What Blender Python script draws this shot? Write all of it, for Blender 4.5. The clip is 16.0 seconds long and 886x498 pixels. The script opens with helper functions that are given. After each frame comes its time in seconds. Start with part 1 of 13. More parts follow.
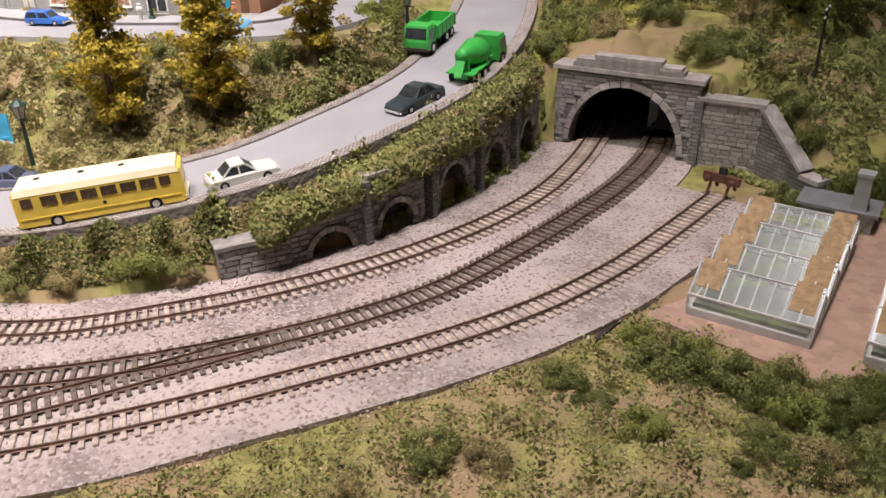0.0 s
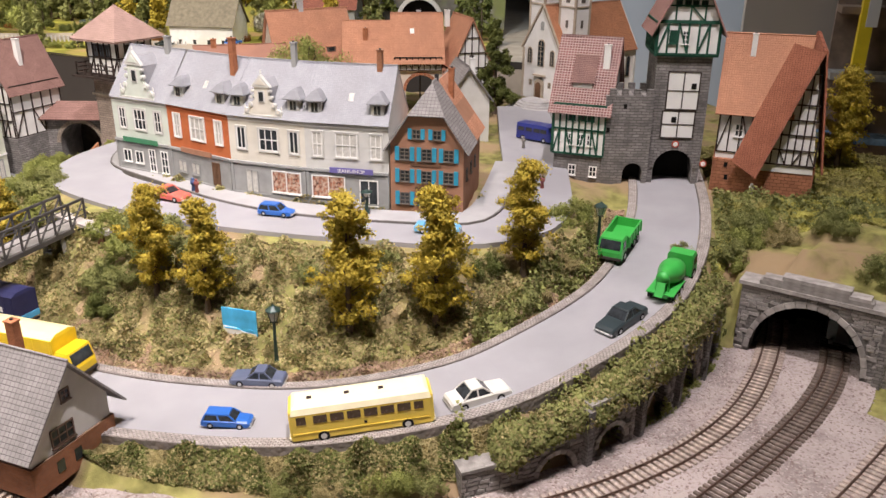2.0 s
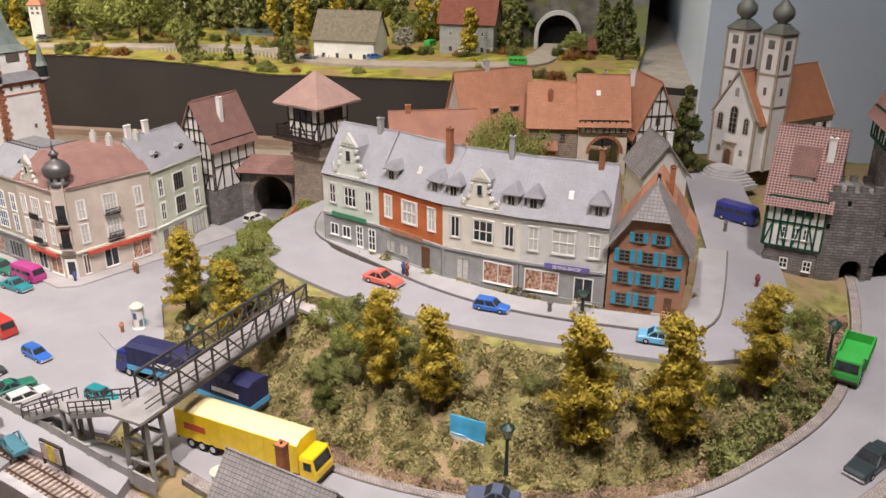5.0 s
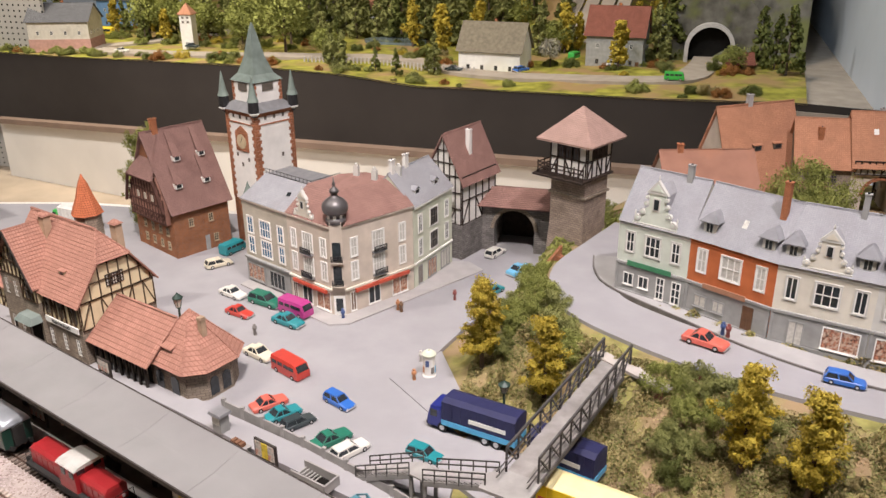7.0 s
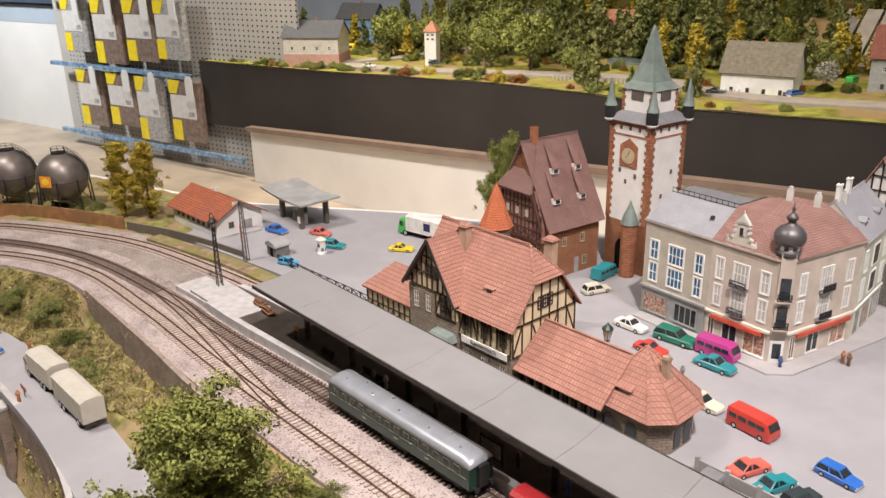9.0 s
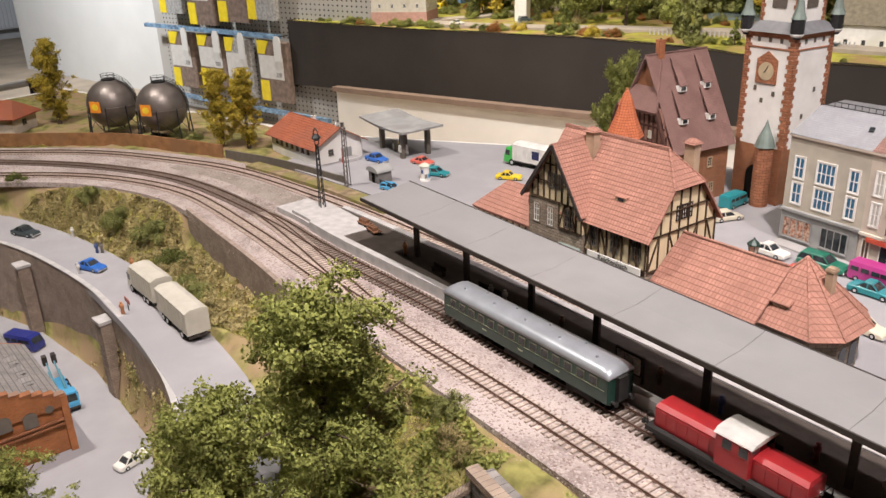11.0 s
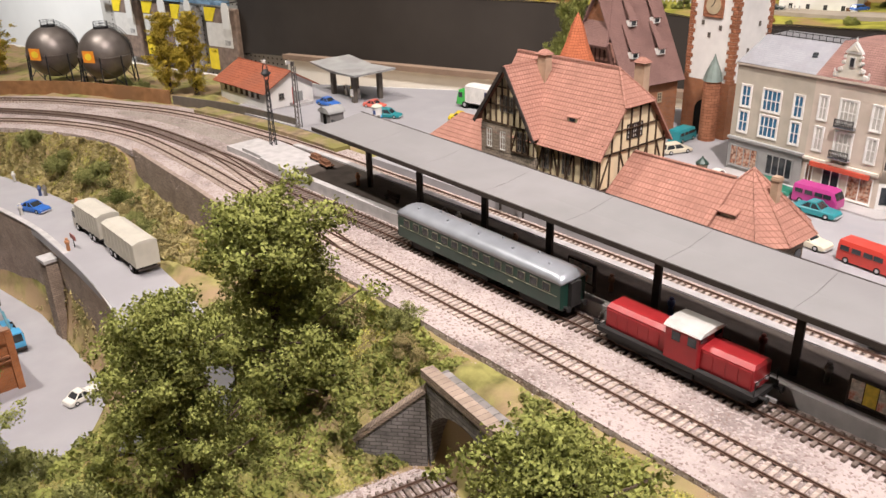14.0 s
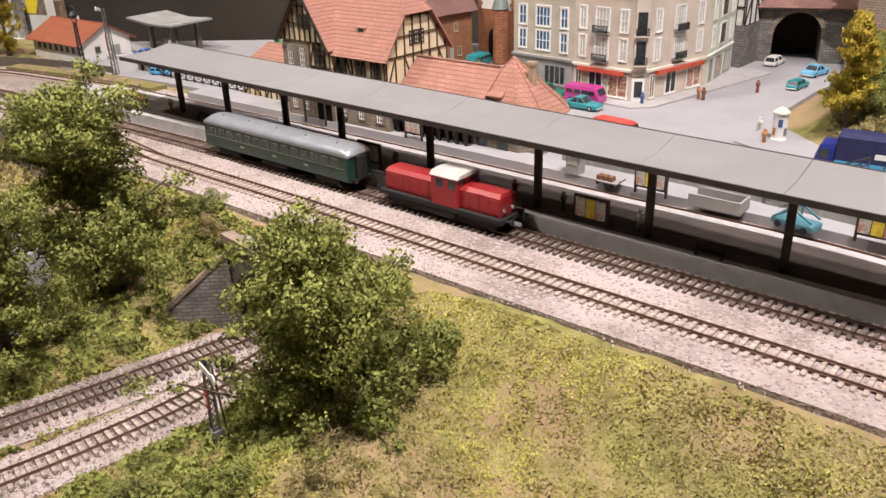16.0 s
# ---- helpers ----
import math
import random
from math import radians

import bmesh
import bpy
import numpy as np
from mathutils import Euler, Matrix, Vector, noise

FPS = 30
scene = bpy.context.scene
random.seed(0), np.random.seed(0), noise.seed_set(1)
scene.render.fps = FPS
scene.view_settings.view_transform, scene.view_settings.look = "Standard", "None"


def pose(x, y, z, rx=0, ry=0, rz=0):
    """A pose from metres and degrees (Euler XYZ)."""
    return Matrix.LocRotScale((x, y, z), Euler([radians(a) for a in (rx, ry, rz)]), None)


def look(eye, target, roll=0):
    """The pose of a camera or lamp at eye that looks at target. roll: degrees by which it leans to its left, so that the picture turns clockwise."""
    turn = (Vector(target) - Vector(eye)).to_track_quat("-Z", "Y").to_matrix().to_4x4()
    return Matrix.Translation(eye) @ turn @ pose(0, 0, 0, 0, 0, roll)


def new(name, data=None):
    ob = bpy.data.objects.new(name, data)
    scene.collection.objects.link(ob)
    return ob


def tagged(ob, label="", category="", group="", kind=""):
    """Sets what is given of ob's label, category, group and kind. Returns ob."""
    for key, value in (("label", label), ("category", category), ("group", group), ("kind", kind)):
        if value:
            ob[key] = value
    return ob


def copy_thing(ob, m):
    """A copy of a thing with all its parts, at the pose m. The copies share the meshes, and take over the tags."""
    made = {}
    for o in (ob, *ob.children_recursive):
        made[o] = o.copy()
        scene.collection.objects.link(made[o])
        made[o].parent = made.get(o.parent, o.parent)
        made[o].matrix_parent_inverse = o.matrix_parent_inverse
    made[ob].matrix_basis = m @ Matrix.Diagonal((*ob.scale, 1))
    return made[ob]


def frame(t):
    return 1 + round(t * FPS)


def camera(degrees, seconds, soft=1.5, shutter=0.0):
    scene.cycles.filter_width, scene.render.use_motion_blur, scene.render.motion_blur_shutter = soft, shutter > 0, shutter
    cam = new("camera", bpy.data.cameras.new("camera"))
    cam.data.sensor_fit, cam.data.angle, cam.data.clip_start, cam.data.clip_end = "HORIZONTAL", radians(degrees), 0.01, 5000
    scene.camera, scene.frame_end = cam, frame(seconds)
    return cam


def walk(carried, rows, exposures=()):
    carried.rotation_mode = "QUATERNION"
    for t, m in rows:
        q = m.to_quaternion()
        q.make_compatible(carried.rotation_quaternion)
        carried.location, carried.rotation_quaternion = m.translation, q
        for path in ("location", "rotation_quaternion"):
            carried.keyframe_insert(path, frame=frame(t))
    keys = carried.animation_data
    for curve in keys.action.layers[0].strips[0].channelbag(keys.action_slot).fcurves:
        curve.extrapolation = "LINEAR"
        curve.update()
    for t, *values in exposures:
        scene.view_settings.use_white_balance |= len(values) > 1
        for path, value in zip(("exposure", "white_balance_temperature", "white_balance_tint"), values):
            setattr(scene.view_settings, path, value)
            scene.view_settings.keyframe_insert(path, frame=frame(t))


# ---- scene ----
cam = camera(57.4, 16.0)
METRES, EYE, TILT, LEAN, TURN = 1.4, 0.3, -24.0, 0.0, 0.0
PATH = [
    (0, (0.087, 0.026, 0.253), (0.008, 1.794, -0.678), -0.9),
    (0.5, (0.099, 0.041, 0.3), (-0.005, 1.809, -0.628), -0.7),
    (1, (0.063, 0.038, 0.345), (-0.086, 1.847, -0.495), 0.1),
    (1.5, (0.011, 0.024, 0.378), (-0.164, 1.863, -0.389), 0.6),
    (2, (-0.041, 0.007, 0.383), (-0.283, 1.847, -0.363), 0.5),
    (2.5, (-0.066, 0.014, 0.393), (-0.371, 1.837, -0.369), 0.1),
    (3, (-0.068, 0.02, 0.425), (-0.385, 1.854, -0.307), -0.3),
    (3.2, (-0.064, 0.026, 0.44), (-0.377, 1.859, -0.296), -0.4),
    (5.3, (-0.187, 0.028, 0.49), (-0.731, 1.79, -0.282), -0.1),
    (5.5, (-0.196, 0.031, 0.491), (-0.779, 1.78, -0.286), -0.4),
    (6, (-0.256, 0.025, 0.491), (-0.929, 1.746, -0.274), -1.1),
    (6.5, (-0.348, 0.016, 0.514), (-1.028, 1.737, -0.245), -0.7),
    (7, (-0.446, 0.008, 0.525), (-1.137, 1.725, -0.232), -0.4),
    (7.5, (-0.555, -0.021, 0.525), (-1.249, 1.69, -0.243), -0.3),
    (8, (-0.645, -0.04, 0.526), (-1.354, 1.668, -0.237), 0.1),
    (8.5, (-0.722, -0.041, 0.507), (-1.564, 1.609, -0.249), -0.0),
    (9, (-0.798, -0.029, 0.482), (-1.87, 1.507, -0.217), -1.1),
    (9.5, (-0.842, -0.028, 0.462), (-2.072, 1.406, -0.192), -2.7),
    (10, (-0.854, -0.028, 0.428), (-2.101, 1.377, -0.259), -3.2),
    (10.2, (-0.861, -0.03, 0.42), (-2.105, 1.352, -0.315), -3.1),
    (12.3, (-0.864, -0.022, 0.355), (-2.048, 1.398, -0.408), -1.7),
    (12.5, (-0.859, -0.023, 0.354), (-2.036, 1.401, -0.412), -2.0),
    (13, (-0.859, -0.029, 0.346), (-2.022, 1.395, -0.439), -2.1),
    (13.5, (-0.855, -0.034, 0.343), (-1.991, 1.41, -0.447), -1.7),
    (14, (-0.85, -0.044, 0.335), (-1.96, 1.41, -0.473), -1.4),
    (14.5, (-0.846, -0.065, 0.325), (-1.928, 1.401, -0.5), -1.4),
    (15, (-0.825, -0.076, 0.311), (-1.875, 1.405, -0.527), -2.5),
    (15.5, (-0.789, -0.089, 0.293), (-1.717, 1.475, -0.541), -1.6),
    (16, (-0.728, -0.113, 0.269), (-1.56, 1.505, -0.561), -1.9),
]
walk(cam, [(t, look(eye, target, roll)) for t, eye, target, roll in PATH], [(0, 0.36), (0.5, 0.52), (1.0, 0.58), (1.6, 0.40), (2.5, 0.27), (3.2, 0.20), (5.3, -0.08), (10.2, -0.10), (12.3, 0.0), (16, 0.06)])


# ---- light of the hall, with added fill lamps ----
world = bpy.data.worlds.new("hall_air")
scene.world = world
world.use_nodes = True
world.node_tree.nodes["Background"].inputs[0].default_value = (1.0, 0.95, 0.90, 1)
world.node_tree.nodes["Background"].inputs[1].default_value = 0.006


def area_lamp(x, y, z, aim, watts, size, colour=(1.0, 0.92, 0.855), spread=120):
    data = bpy.data.lights.new("ceiling_spot", "AREA")
    data.shape, data.size, data.energy, data.color = "DISK", size, watts, colour
    data.spread = radians(spread)
    ob = new("ceiling_spot", data)
    ob.matrix_world = look((x, y, z), aim)
    return ob


area_lamp(0.10, 0.25, 2.0, (-0.38, 0.78, 0), 8.2, 0.08, (1.0, 0.915, 0.95), 84)
area_lamp(-0.50, -0.05, 2.1, (-1.35, 0.60, 0), 18.5, 0.10, (1.0, 0.895, 0.865), 92)
# added fill, unseen: brightens the cream panel behind the town
area_lamp(-1.65, 2.0, 2.1, (-1.9, 2.9, -0.2), 13, 0.12)
area_lamp(-2.3, -0.1, 2.1, (-2.0, 0.6, 0), 19, 0.12)
# unseen lamps, added to brighten the far layout, partition, cream panel and cabinet
area_lamp(-1.2, 3.1, 2.1, (-1.4, 4.3, -0.2), 13, 0.3, (1.0, 0.84, 0.62))
area_lamp(-0.7, 2.4, 2.2, (0.0, 3.9, 0.1), 14, 0.3, (0.80, 0.90, 1.0))
area_lamp(-4.6, 3.4, 2.1, (-4.4, 4.0, -0.2), 38, 0.3, (1.0, 0.90, 0.74))
area_lamp(-3.2, 1.9, 2.2, (-3.2, 3.6, -0.6), 54, 0.3)
area_lamp(-7.3, 1.5, 2.2, (-8.4, 4.2, -0.4), 105, 0.5, (0.95, 0.97, 1.0))

# ---- materials ----
MATS = {}


def mat(name, colour, rough=0.7, metal=0.0, spread=0.12, scale=60.0, bump=0.15, bump_scale=400.0, second=None, second_scale=12.0, second_cut=0.55, obj_random=0.0, kind="plain", joint=None, size=(0.006, 0.003), mortar=0.06, clear=0.0, island=0.0):
    """A procedural surface: base colour with fine grain, larger stains, relief, and optional courses."""
    if name in MATS:
        return MATS[name]
    m = bpy.data.materials.new(name)
    m.use_nodes = True
    nt = m.node_tree
    N, L = nt.nodes, nt.links
    bsdf = N["Principled BSDF"]
    bsdf.inputs["Roughness"].default_value = rough
    bsdf.inputs["Metallic"].default_value = metal
    bsdf.inputs["Coat Weight"].default_value = clear
    bsdf.inputs["Specular IOR Level"].default_value = 0.5 if rough < 0.7 else 0.15
    tc = N.new("ShaderNodeTexCoord")
    vec = tc.outputs["Object"]

    def noise_node(s, detail=4.0):
        n = N.new("ShaderNodeTexNoise")
        n.inputs["Scale"].default_value = s
        n.inputs["Detail"].default_value = detail
        L.new(vec, n.inputs["Vector"])
        return n.outputs["Fac"]

    def mix(fac, a, b, mode="MIX"):
        n = N.new("ShaderNodeMix")
        n.data_type, n.blend_type = "RGBA", mode
        for sock, val in ((n.inputs[0], fac), (n.inputs[6], a), (n.inputs[7], b)):
            if isinstance(val, (int, float)):
                sock.default_value = val
            elif isinstance(val, tuple):
                sock.default_value = (*val[:3], 1)
            else:
                L.new(val, sock)
        return n.outputs[2]

    def ramp(fac, lo, hi):
        n = N.new("ShaderNodeMapRange")
        n.inputs["From Min"].default_value, n.inputs["From Max"].default_value = lo, hi
        L.new(fac, n.inputs["Value"])
        return n.outputs["Result"]

    dark = tuple(c * (1 - spread * 1.6) for c in colour)
    light = tuple(min(1, c * (1 + spread)) for c in colour)
    col = mix(ramp(noise_node(scale), 0.3, 0.7), dark, light)
    if second:
        col = mix(ramp(noise_node(second_scale, 6.0), second_cut - 0.08, second_cut + 0.08), col, second)
    height = noise_node(bump_scale, 6.0)
    if kind in ("tiles", "bricks", "stones", "planks"):
        sep = N.new("ShaderNodeSeparateXYZ")
        L.new(vec, sep.inputs[0])
        nrm = N.new("ShaderNodeSeparateXYZ")
        L.new(tc.outputs["Normal"], nrm.inputs[0])

        def math_node(op, a, b=None):
            n = N.new("ShaderNodeMath")
            n.operation = op
            for sock, val in zip(n.inputs, (a, b)):
                if isinstance(val, (int, float)):
                    sock.default_value = val
                elif val is not None:
                    L.new(val, sock)
            return n.outputs[0]
        side = math_node("GREATER_THAN", math_node("ABSOLUTE", nrm.outputs[0]), math_node("ABSOLUTE", nrm.outputs[1]))
        along = math_node("ADD", math_node("MULTIPLY", side, sep.outputs[1]), math_node("MULTIPLY", math_node("SUBTRACT", 1.0, side), sep.outputs[0]))
        comb = N.new("ShaderNodeCombineXYZ")
        L.new(along, comb.inputs[0])
        L.new(sep.outputs[2], comb.inputs[1])
        if kind == "stones":
            wob = N.new("ShaderNodeTexNoise")
            wob.inputs["Scale"].default_value = 90
            L.new(vec, wob.inputs["Vector"])
            add = N.new("ShaderNodeVectorMath")
            add.operation = "MULTIPLY_ADD"
            L.new(wob.outputs["Color"], add.inputs[0])
            add.inputs[1].default_value = (size[0] * 0.5, size[1] * 0.5, 0)
            L.new(comb.outputs[0], add.inputs[2])
            comb = add
        br = N.new("ShaderNodeTexBrick")
        br.offset = 0.5 if kind != "tiles" else 0.0
        br.inputs["Scale"].default_value = 1.0
        br.inputs["Brick Width"].default_value, br.inputs["Row Height"].default_value = size
        br.inputs["Mortar Size"].default_value = size[1] * mortar
        br.inputs["Mortar Smooth"].default_value = 0.4
        br.inputs["Bias"].default_value = 0.0
        br.inputs["Color1"].default_value = (0.25, 0.25, 0.25, 1)
        br.inputs["Color2"].default_value = (0.75, 0.75, 0.75, 1)
        L.new(comb.outputs[0], br.inputs["Vector"])
        tone = N.new("ShaderNodeMapRange")
        tone.inputs["To Min"].default_value, tone.inputs["To Max"].default_value = 1 - spread * 2, 1 + spread
        L.new(br.outputs["Color"], tone.inputs["Value"])
        col = mix(1.0, col, tone.outputs[0], "MULTIPLY")
        col = mix(br.outputs["Fac"], col, joint or tuple(c * 0.45 for c in colour))
        hn = math_node("SUBTRACT", math_node("MULTIPLY", height, 0.35), br.outputs["Fac"])
        if kind == "tiles":
            frac = math_node("FRACT", math_node("DIVIDE", sep.outputs[2], size[1]))
            hn = math_node("SUBTRACT", hn, math_node("MULTIPLY", frac, 1.2))
        height = hn
    if kind == "pebbles":
        vo = N.new("ShaderNodeTexVoronoi")
        vo.inputs["Scale"].default_value = 1.0 / size[0]
        L.new(vec, vo.inputs["Vector"])
        sepc = N.new("ShaderNodeSeparateColor")
        L.new(vo.outputs["Color"], sepc.inputs[0])
        col = mix(ramp(sepc.outputs[0], 0.55, 1.0), col, second or light)
        col = mix(ramp(sepc.outputs[1], 0.72, 1.0), col, joint or dark)
        n = N.new("ShaderNodeMath")
        n.operation = "SUBTRACT"
        n.inputs[0].default_value = 1.0
        L.new(vo.outputs["Distance"], n.inputs[1])
        height = n.outputs[0]
    if obj_random or island:
        src = N.new("ShaderNodeObjectInfo").outputs["Random"] if obj_random else N.new("ShaderNodeNewGeometry").outputs["Random Per Island"]
        amount = obj_random or island
        mr = N.new("ShaderNodeMapRange")
        mr.inputs["To Min"].default_value, mr.inputs["To Max"].default_value = 1 - amount, 1 + amount
        L.new(src, mr.inputs["Value"])
        col = mix(1.0, col, mr.outputs[0], "MULTIPLY")
    L.new(col, bsdf.inputs["Base Color"])
    rr = N.new("ShaderNodeMapRange")
    rr.inputs["To Min"].default_value, rr.inputs["To Max"].default_value = max(0.02, rough - 0.12), min(1, rough + 0.12)
    L.new(noise_node(scale * 2.3), rr.inputs["Value"])
    L.new(rr.outputs[0], bsdf.inputs["Roughness"])
    bp = N.new("ShaderNodeBump")
    bp.inputs["Strength"].default_value = min(1.0, bump)
    bp.inputs["Distance"].default_value = 0.0008 if kind != "plain" else 0.0005
    L.new(height, bp.inputs["Height"])
    L.new(bp.outputs[0], bsdf.inputs["Normal"])
    MATS[name] = m
    return m


def glass_mat(name, tint=(0.03, 0.035, 0.04), rough=0.12):
    if name in MATS:
        return MATS[name]
    m = mat(name, tint, rough, 0, 0.3, 150, 0.05, 300)
    m.node_tree.nodes["Principled BSDF"].inputs["Specular IOR Level"].default_value = 0.6
    return m


# ---- mesh tools ----
class Shape:
    """Collects faces of one mesh, in metres."""

    def __init__(self):
        self.v, self.f = [], []

    def add(self, verts, faces):
        n = len(self.v)
        self.v += [tuple(p) for p in verts]
        self.f += [tuple(i + n for i in f) for f in faces]
        return self

    def box(self, x0, x1, y0, y1, z0, z1):
        return self.add([(x0, y0, z0), (x1, y0, z0), (x1, y1, z0), (x0, y1, z0), (x0, y0, z1), (x1, y0, z1), (x1, y1, z1), (x0, y1, z1)],
                        [(3, 2, 1, 0), (4, 5, 6, 7), (0, 1, 5, 4), (1, 2, 6, 5), (2, 3, 7, 6), (3, 0, 4, 7)])

    def soft_box(self, x0, x1, y0, y1, z0, z1, r):
        """A box with chamfered upper and vertical edges."""
        def ring(i, z):
            a, b, c, d = x0 + i, x1 - i, y0 + i, y1 - i
            k = r
            return [(a + k, c, z), (b - k, c, z), (b, c + k, z), (b, d - k, z), (b - k, d, z), (a + k, d, z), (a, d - k, z), (a, c + k, z)]
        return self.rings([ring(0, z0), ring(0, z1 - r), ring(r * 0.8, z1)], True, True)

    def rings(self, loops, cap0=True, cap1=True):
        n = len(loops[0])
        verts = [p for l in loops for p in l]
        faces = []
        for k in range(len(loops) - 1):
            for i in range(n):
                j = (i + 1) % n
                faces.append((k * n + i, k * n + j, (k + 1) * n + j, (k + 1) * n + i))
        if cap0:
            faces.append(tuple(reversed(range(n))))
        if cap1:
            faces.append(tuple(range((len(loops) - 1) * n, len(loops) * n)))
        return self.add(verts, faces)

    def prism(self, poly, z0, z1):
        return self.rings([[(x, y, z0) for x, y in poly], [(x, y, z1) for x, y in poly]])

    def prism_y(self, poly, y0, y1):
        """poly in x, z, counter-clockwise seen from -y."""
        return self.rings([[(x, y1, z) for x, z in poly], [(x, y0, z) for x, z in poly]])

    def prism_x(self, poly, x0, x1):
        """poly in y, z, counter-clockwise seen from +x."""
        return self.rings([[(x0, y, z) for y, z in poly], [(x1, y, z) for y, z in poly]])

    def tube(self, x, y, z0, z1, r0, r1=None, n=10):
        r1 = r0 if r1 is None else r1
        c = [(math.cos(6.28319 * i / n), math.sin(6.28319 * i / n)) for i in range(n)]
        return self.rings([[(x + r0 * a, y + r0 * b, z0) for a, b in c], [(x + r1 * a, y + r1 * b, z1) for a, b in c]])

    def lathe(self, x, y, prof, n=16, turn=0.0):
        c = [(math.cos(6.28319 * i / n + turn), math.sin(6.28319 * i / n + turn)) for i in range(n)]
        return self.rings([[(x + r * a, y + r * b, z) for a, b in c] for r, z in prof])

    def rod(self, p, q, r, n=6):
        p, q = Vector(p), Vector(q)
        d = (q - p).normalized()
        a = d.orthogonal().normalized()
        b = d.cross(a)
        c = [a * math.cos(6.28319 * i / n) * r + b * math.sin(6.28319 * i / n) * r for i in range(n)]
        return self.rings([[tuple(p + o) for o in c], [tuple(q + o) for o in c]])

    def bar(self, p, q, w, h):
        """A square bar from p to q."""
        p, q = Vector(p), Vector(q)
        d = (q - p).normalized()
        a = d.cross(Vector((0, 0, 1)))
        a = Vector((1, 0, 0)) if a.length < 1e-4 else a.normalized()
        b = a.cross(d)
        o = [a * w / 2 + b * h / 2, -a * w / 2 + b * h / 2, -a * w / 2 - b * h / 2, a * w / 2 - b * h / 2]
        return self.rings([[tuple(p + k) for k in o], [tuple(q + k) for k in o]])

    def slab(self, quad, t):
        """A plate over four corners, t thick downwards along its normal."""
        q = [Vector(p) for p in quad]
        nrm = (q[1] - q[0]).cross(q[-1] - q[0]).normalized() * t
        return self.rings([[tuple(p - nrm) for p in q], [tuple(p) for p in q]])

    def grid(self, xs, zs, solid, y0, y1):
        """A connected plate of cells between the lines xs and zs, with the cells left open where solid(i, j) is false."""
        nx, nz = len(xs), len(zs)
        cell = lambda i, j: 0 <= i < nx - 1 and 0 <= j < nz - 1 and solid(i, j)
        at = lambda i, j, k: (j * nx + i) * 2 + k
        faces = []
        for i in range(nx - 1):
            for j in range(nz - 1):
                if cell(i, j):
                    faces += [(at(i, j, 0), at(i + 1, j, 0), at(i + 1, j + 1, 0), at(i, j + 1, 0)), (at(i, j + 1, 1), at(i + 1, j + 1, 1), at(i + 1, j, 1), at(i, j, 1))]
                    for on, (a, b), (c, d) in ((cell(i - 1, j), (i, j), (i, j + 1)), (cell(i + 1, j), (i + 1, j + 1), (i + 1, j)), (cell(i, j - 1), (i + 1, j), (i, j)), (cell(i, j + 1), (i, j + 1), (i + 1, j + 1))):
                        if not on:
                            faces.append((at(a, b, 0), at(c, d, 0), at(c, d, 1), at(a, b, 1))[::-1])
        used = sorted({v for f in faces for v in f})
        place = {v: n for n, v in enumerate(used)}
        pts = [(xs[(v // 2) % nx], (y0, y1)[v % 2], zs[v // 2 // nx]) for v in used]
        return self.add(pts, [tuple(place[v] for v in f) for f in faces])

    def bars(self, x0, x1, z0, z1, border, cols, rows, t, y0, y1):
        """A frame with cols upright and rows level bars, in one piece."""
        xs, zs = [x0, x0 + border], [z0, z0 + border]
        for i in range(cols):
            c = x0 + (i + 1) * (x1 - x0) / (cols + 1)
            xs += [c - t, c + t]
        for i in range(rows):
            c = z0 + (i + 1) * (z1 - z0) / (rows + 1)
            zs += [c - t, c + t]
        return self.grid(xs + [x1 - border, x1], zs + [z1 - border, z1], lambda i, j: i % 2 == 0 or j % 2 == 0, y0, y1)

    def mesh(self, name, material, smooth=False):
        me = bpy.data.meshes.new(name)
        me.from_pydata(self.v, [], self.f)
        if material:
            me.materials.append(material)
        if smooth:
            me.polygons.foreach_set("use_smooth", [True] * len(me.polygons))
        me.update()
        return me


def part(name, shape, material, parent=None, label="", at=None, smooth=False):
    """Links a Shape (or a mesh) as one object under a thing or a part."""
    me = shape.mesh(name, material, smooth) if isinstance(shape, Shape) else shape
    ob = new(name, me)
    if parent:
        ob.parent = parent
    if at is not None:
        ob.matrix_basis = at if isinstance(at, Matrix) else Matrix.Translation(at)
    if label:
        ob["label"] = label
    return ob


def thing(name, label, category, at=None, group="", kind=""):
    ob = new(name)
    ob.empty_display_size = 0.01
    if at is not None:
        ob.matrix_basis = at
    return tagged(ob, label, category, group, kind)


def ground_pose(x, y, z, deg=0.0):
    return Matrix.Translation((x, y, z)) @ Matrix.Rotation(radians(deg), 4, "Z")


CUBES = {}


def cube_part(name, material, parent, x0, x1, y0, y1, z0, z1, label=""):
    """A block as one object; alike blocks share a mesh."""
    key = (material.name, round(x1 - x0, 5), round(y1 - y0, 5), round(z1 - z0, 5))
    if key not in CUBES:
        s = Shape()
        a, b, c = (x1 - x0) / 2, (y1 - y0) / 2, (z1 - z0) / 2
        s.box(-a, a, -b, b, -c, c)
        CUBES[key] = s.mesh(name, material)
    return part(name, CUBES[key], None, parent, label, ((x0 + x1) / 2, (y0 + y1) / 2, (z0 + z1) / 2))


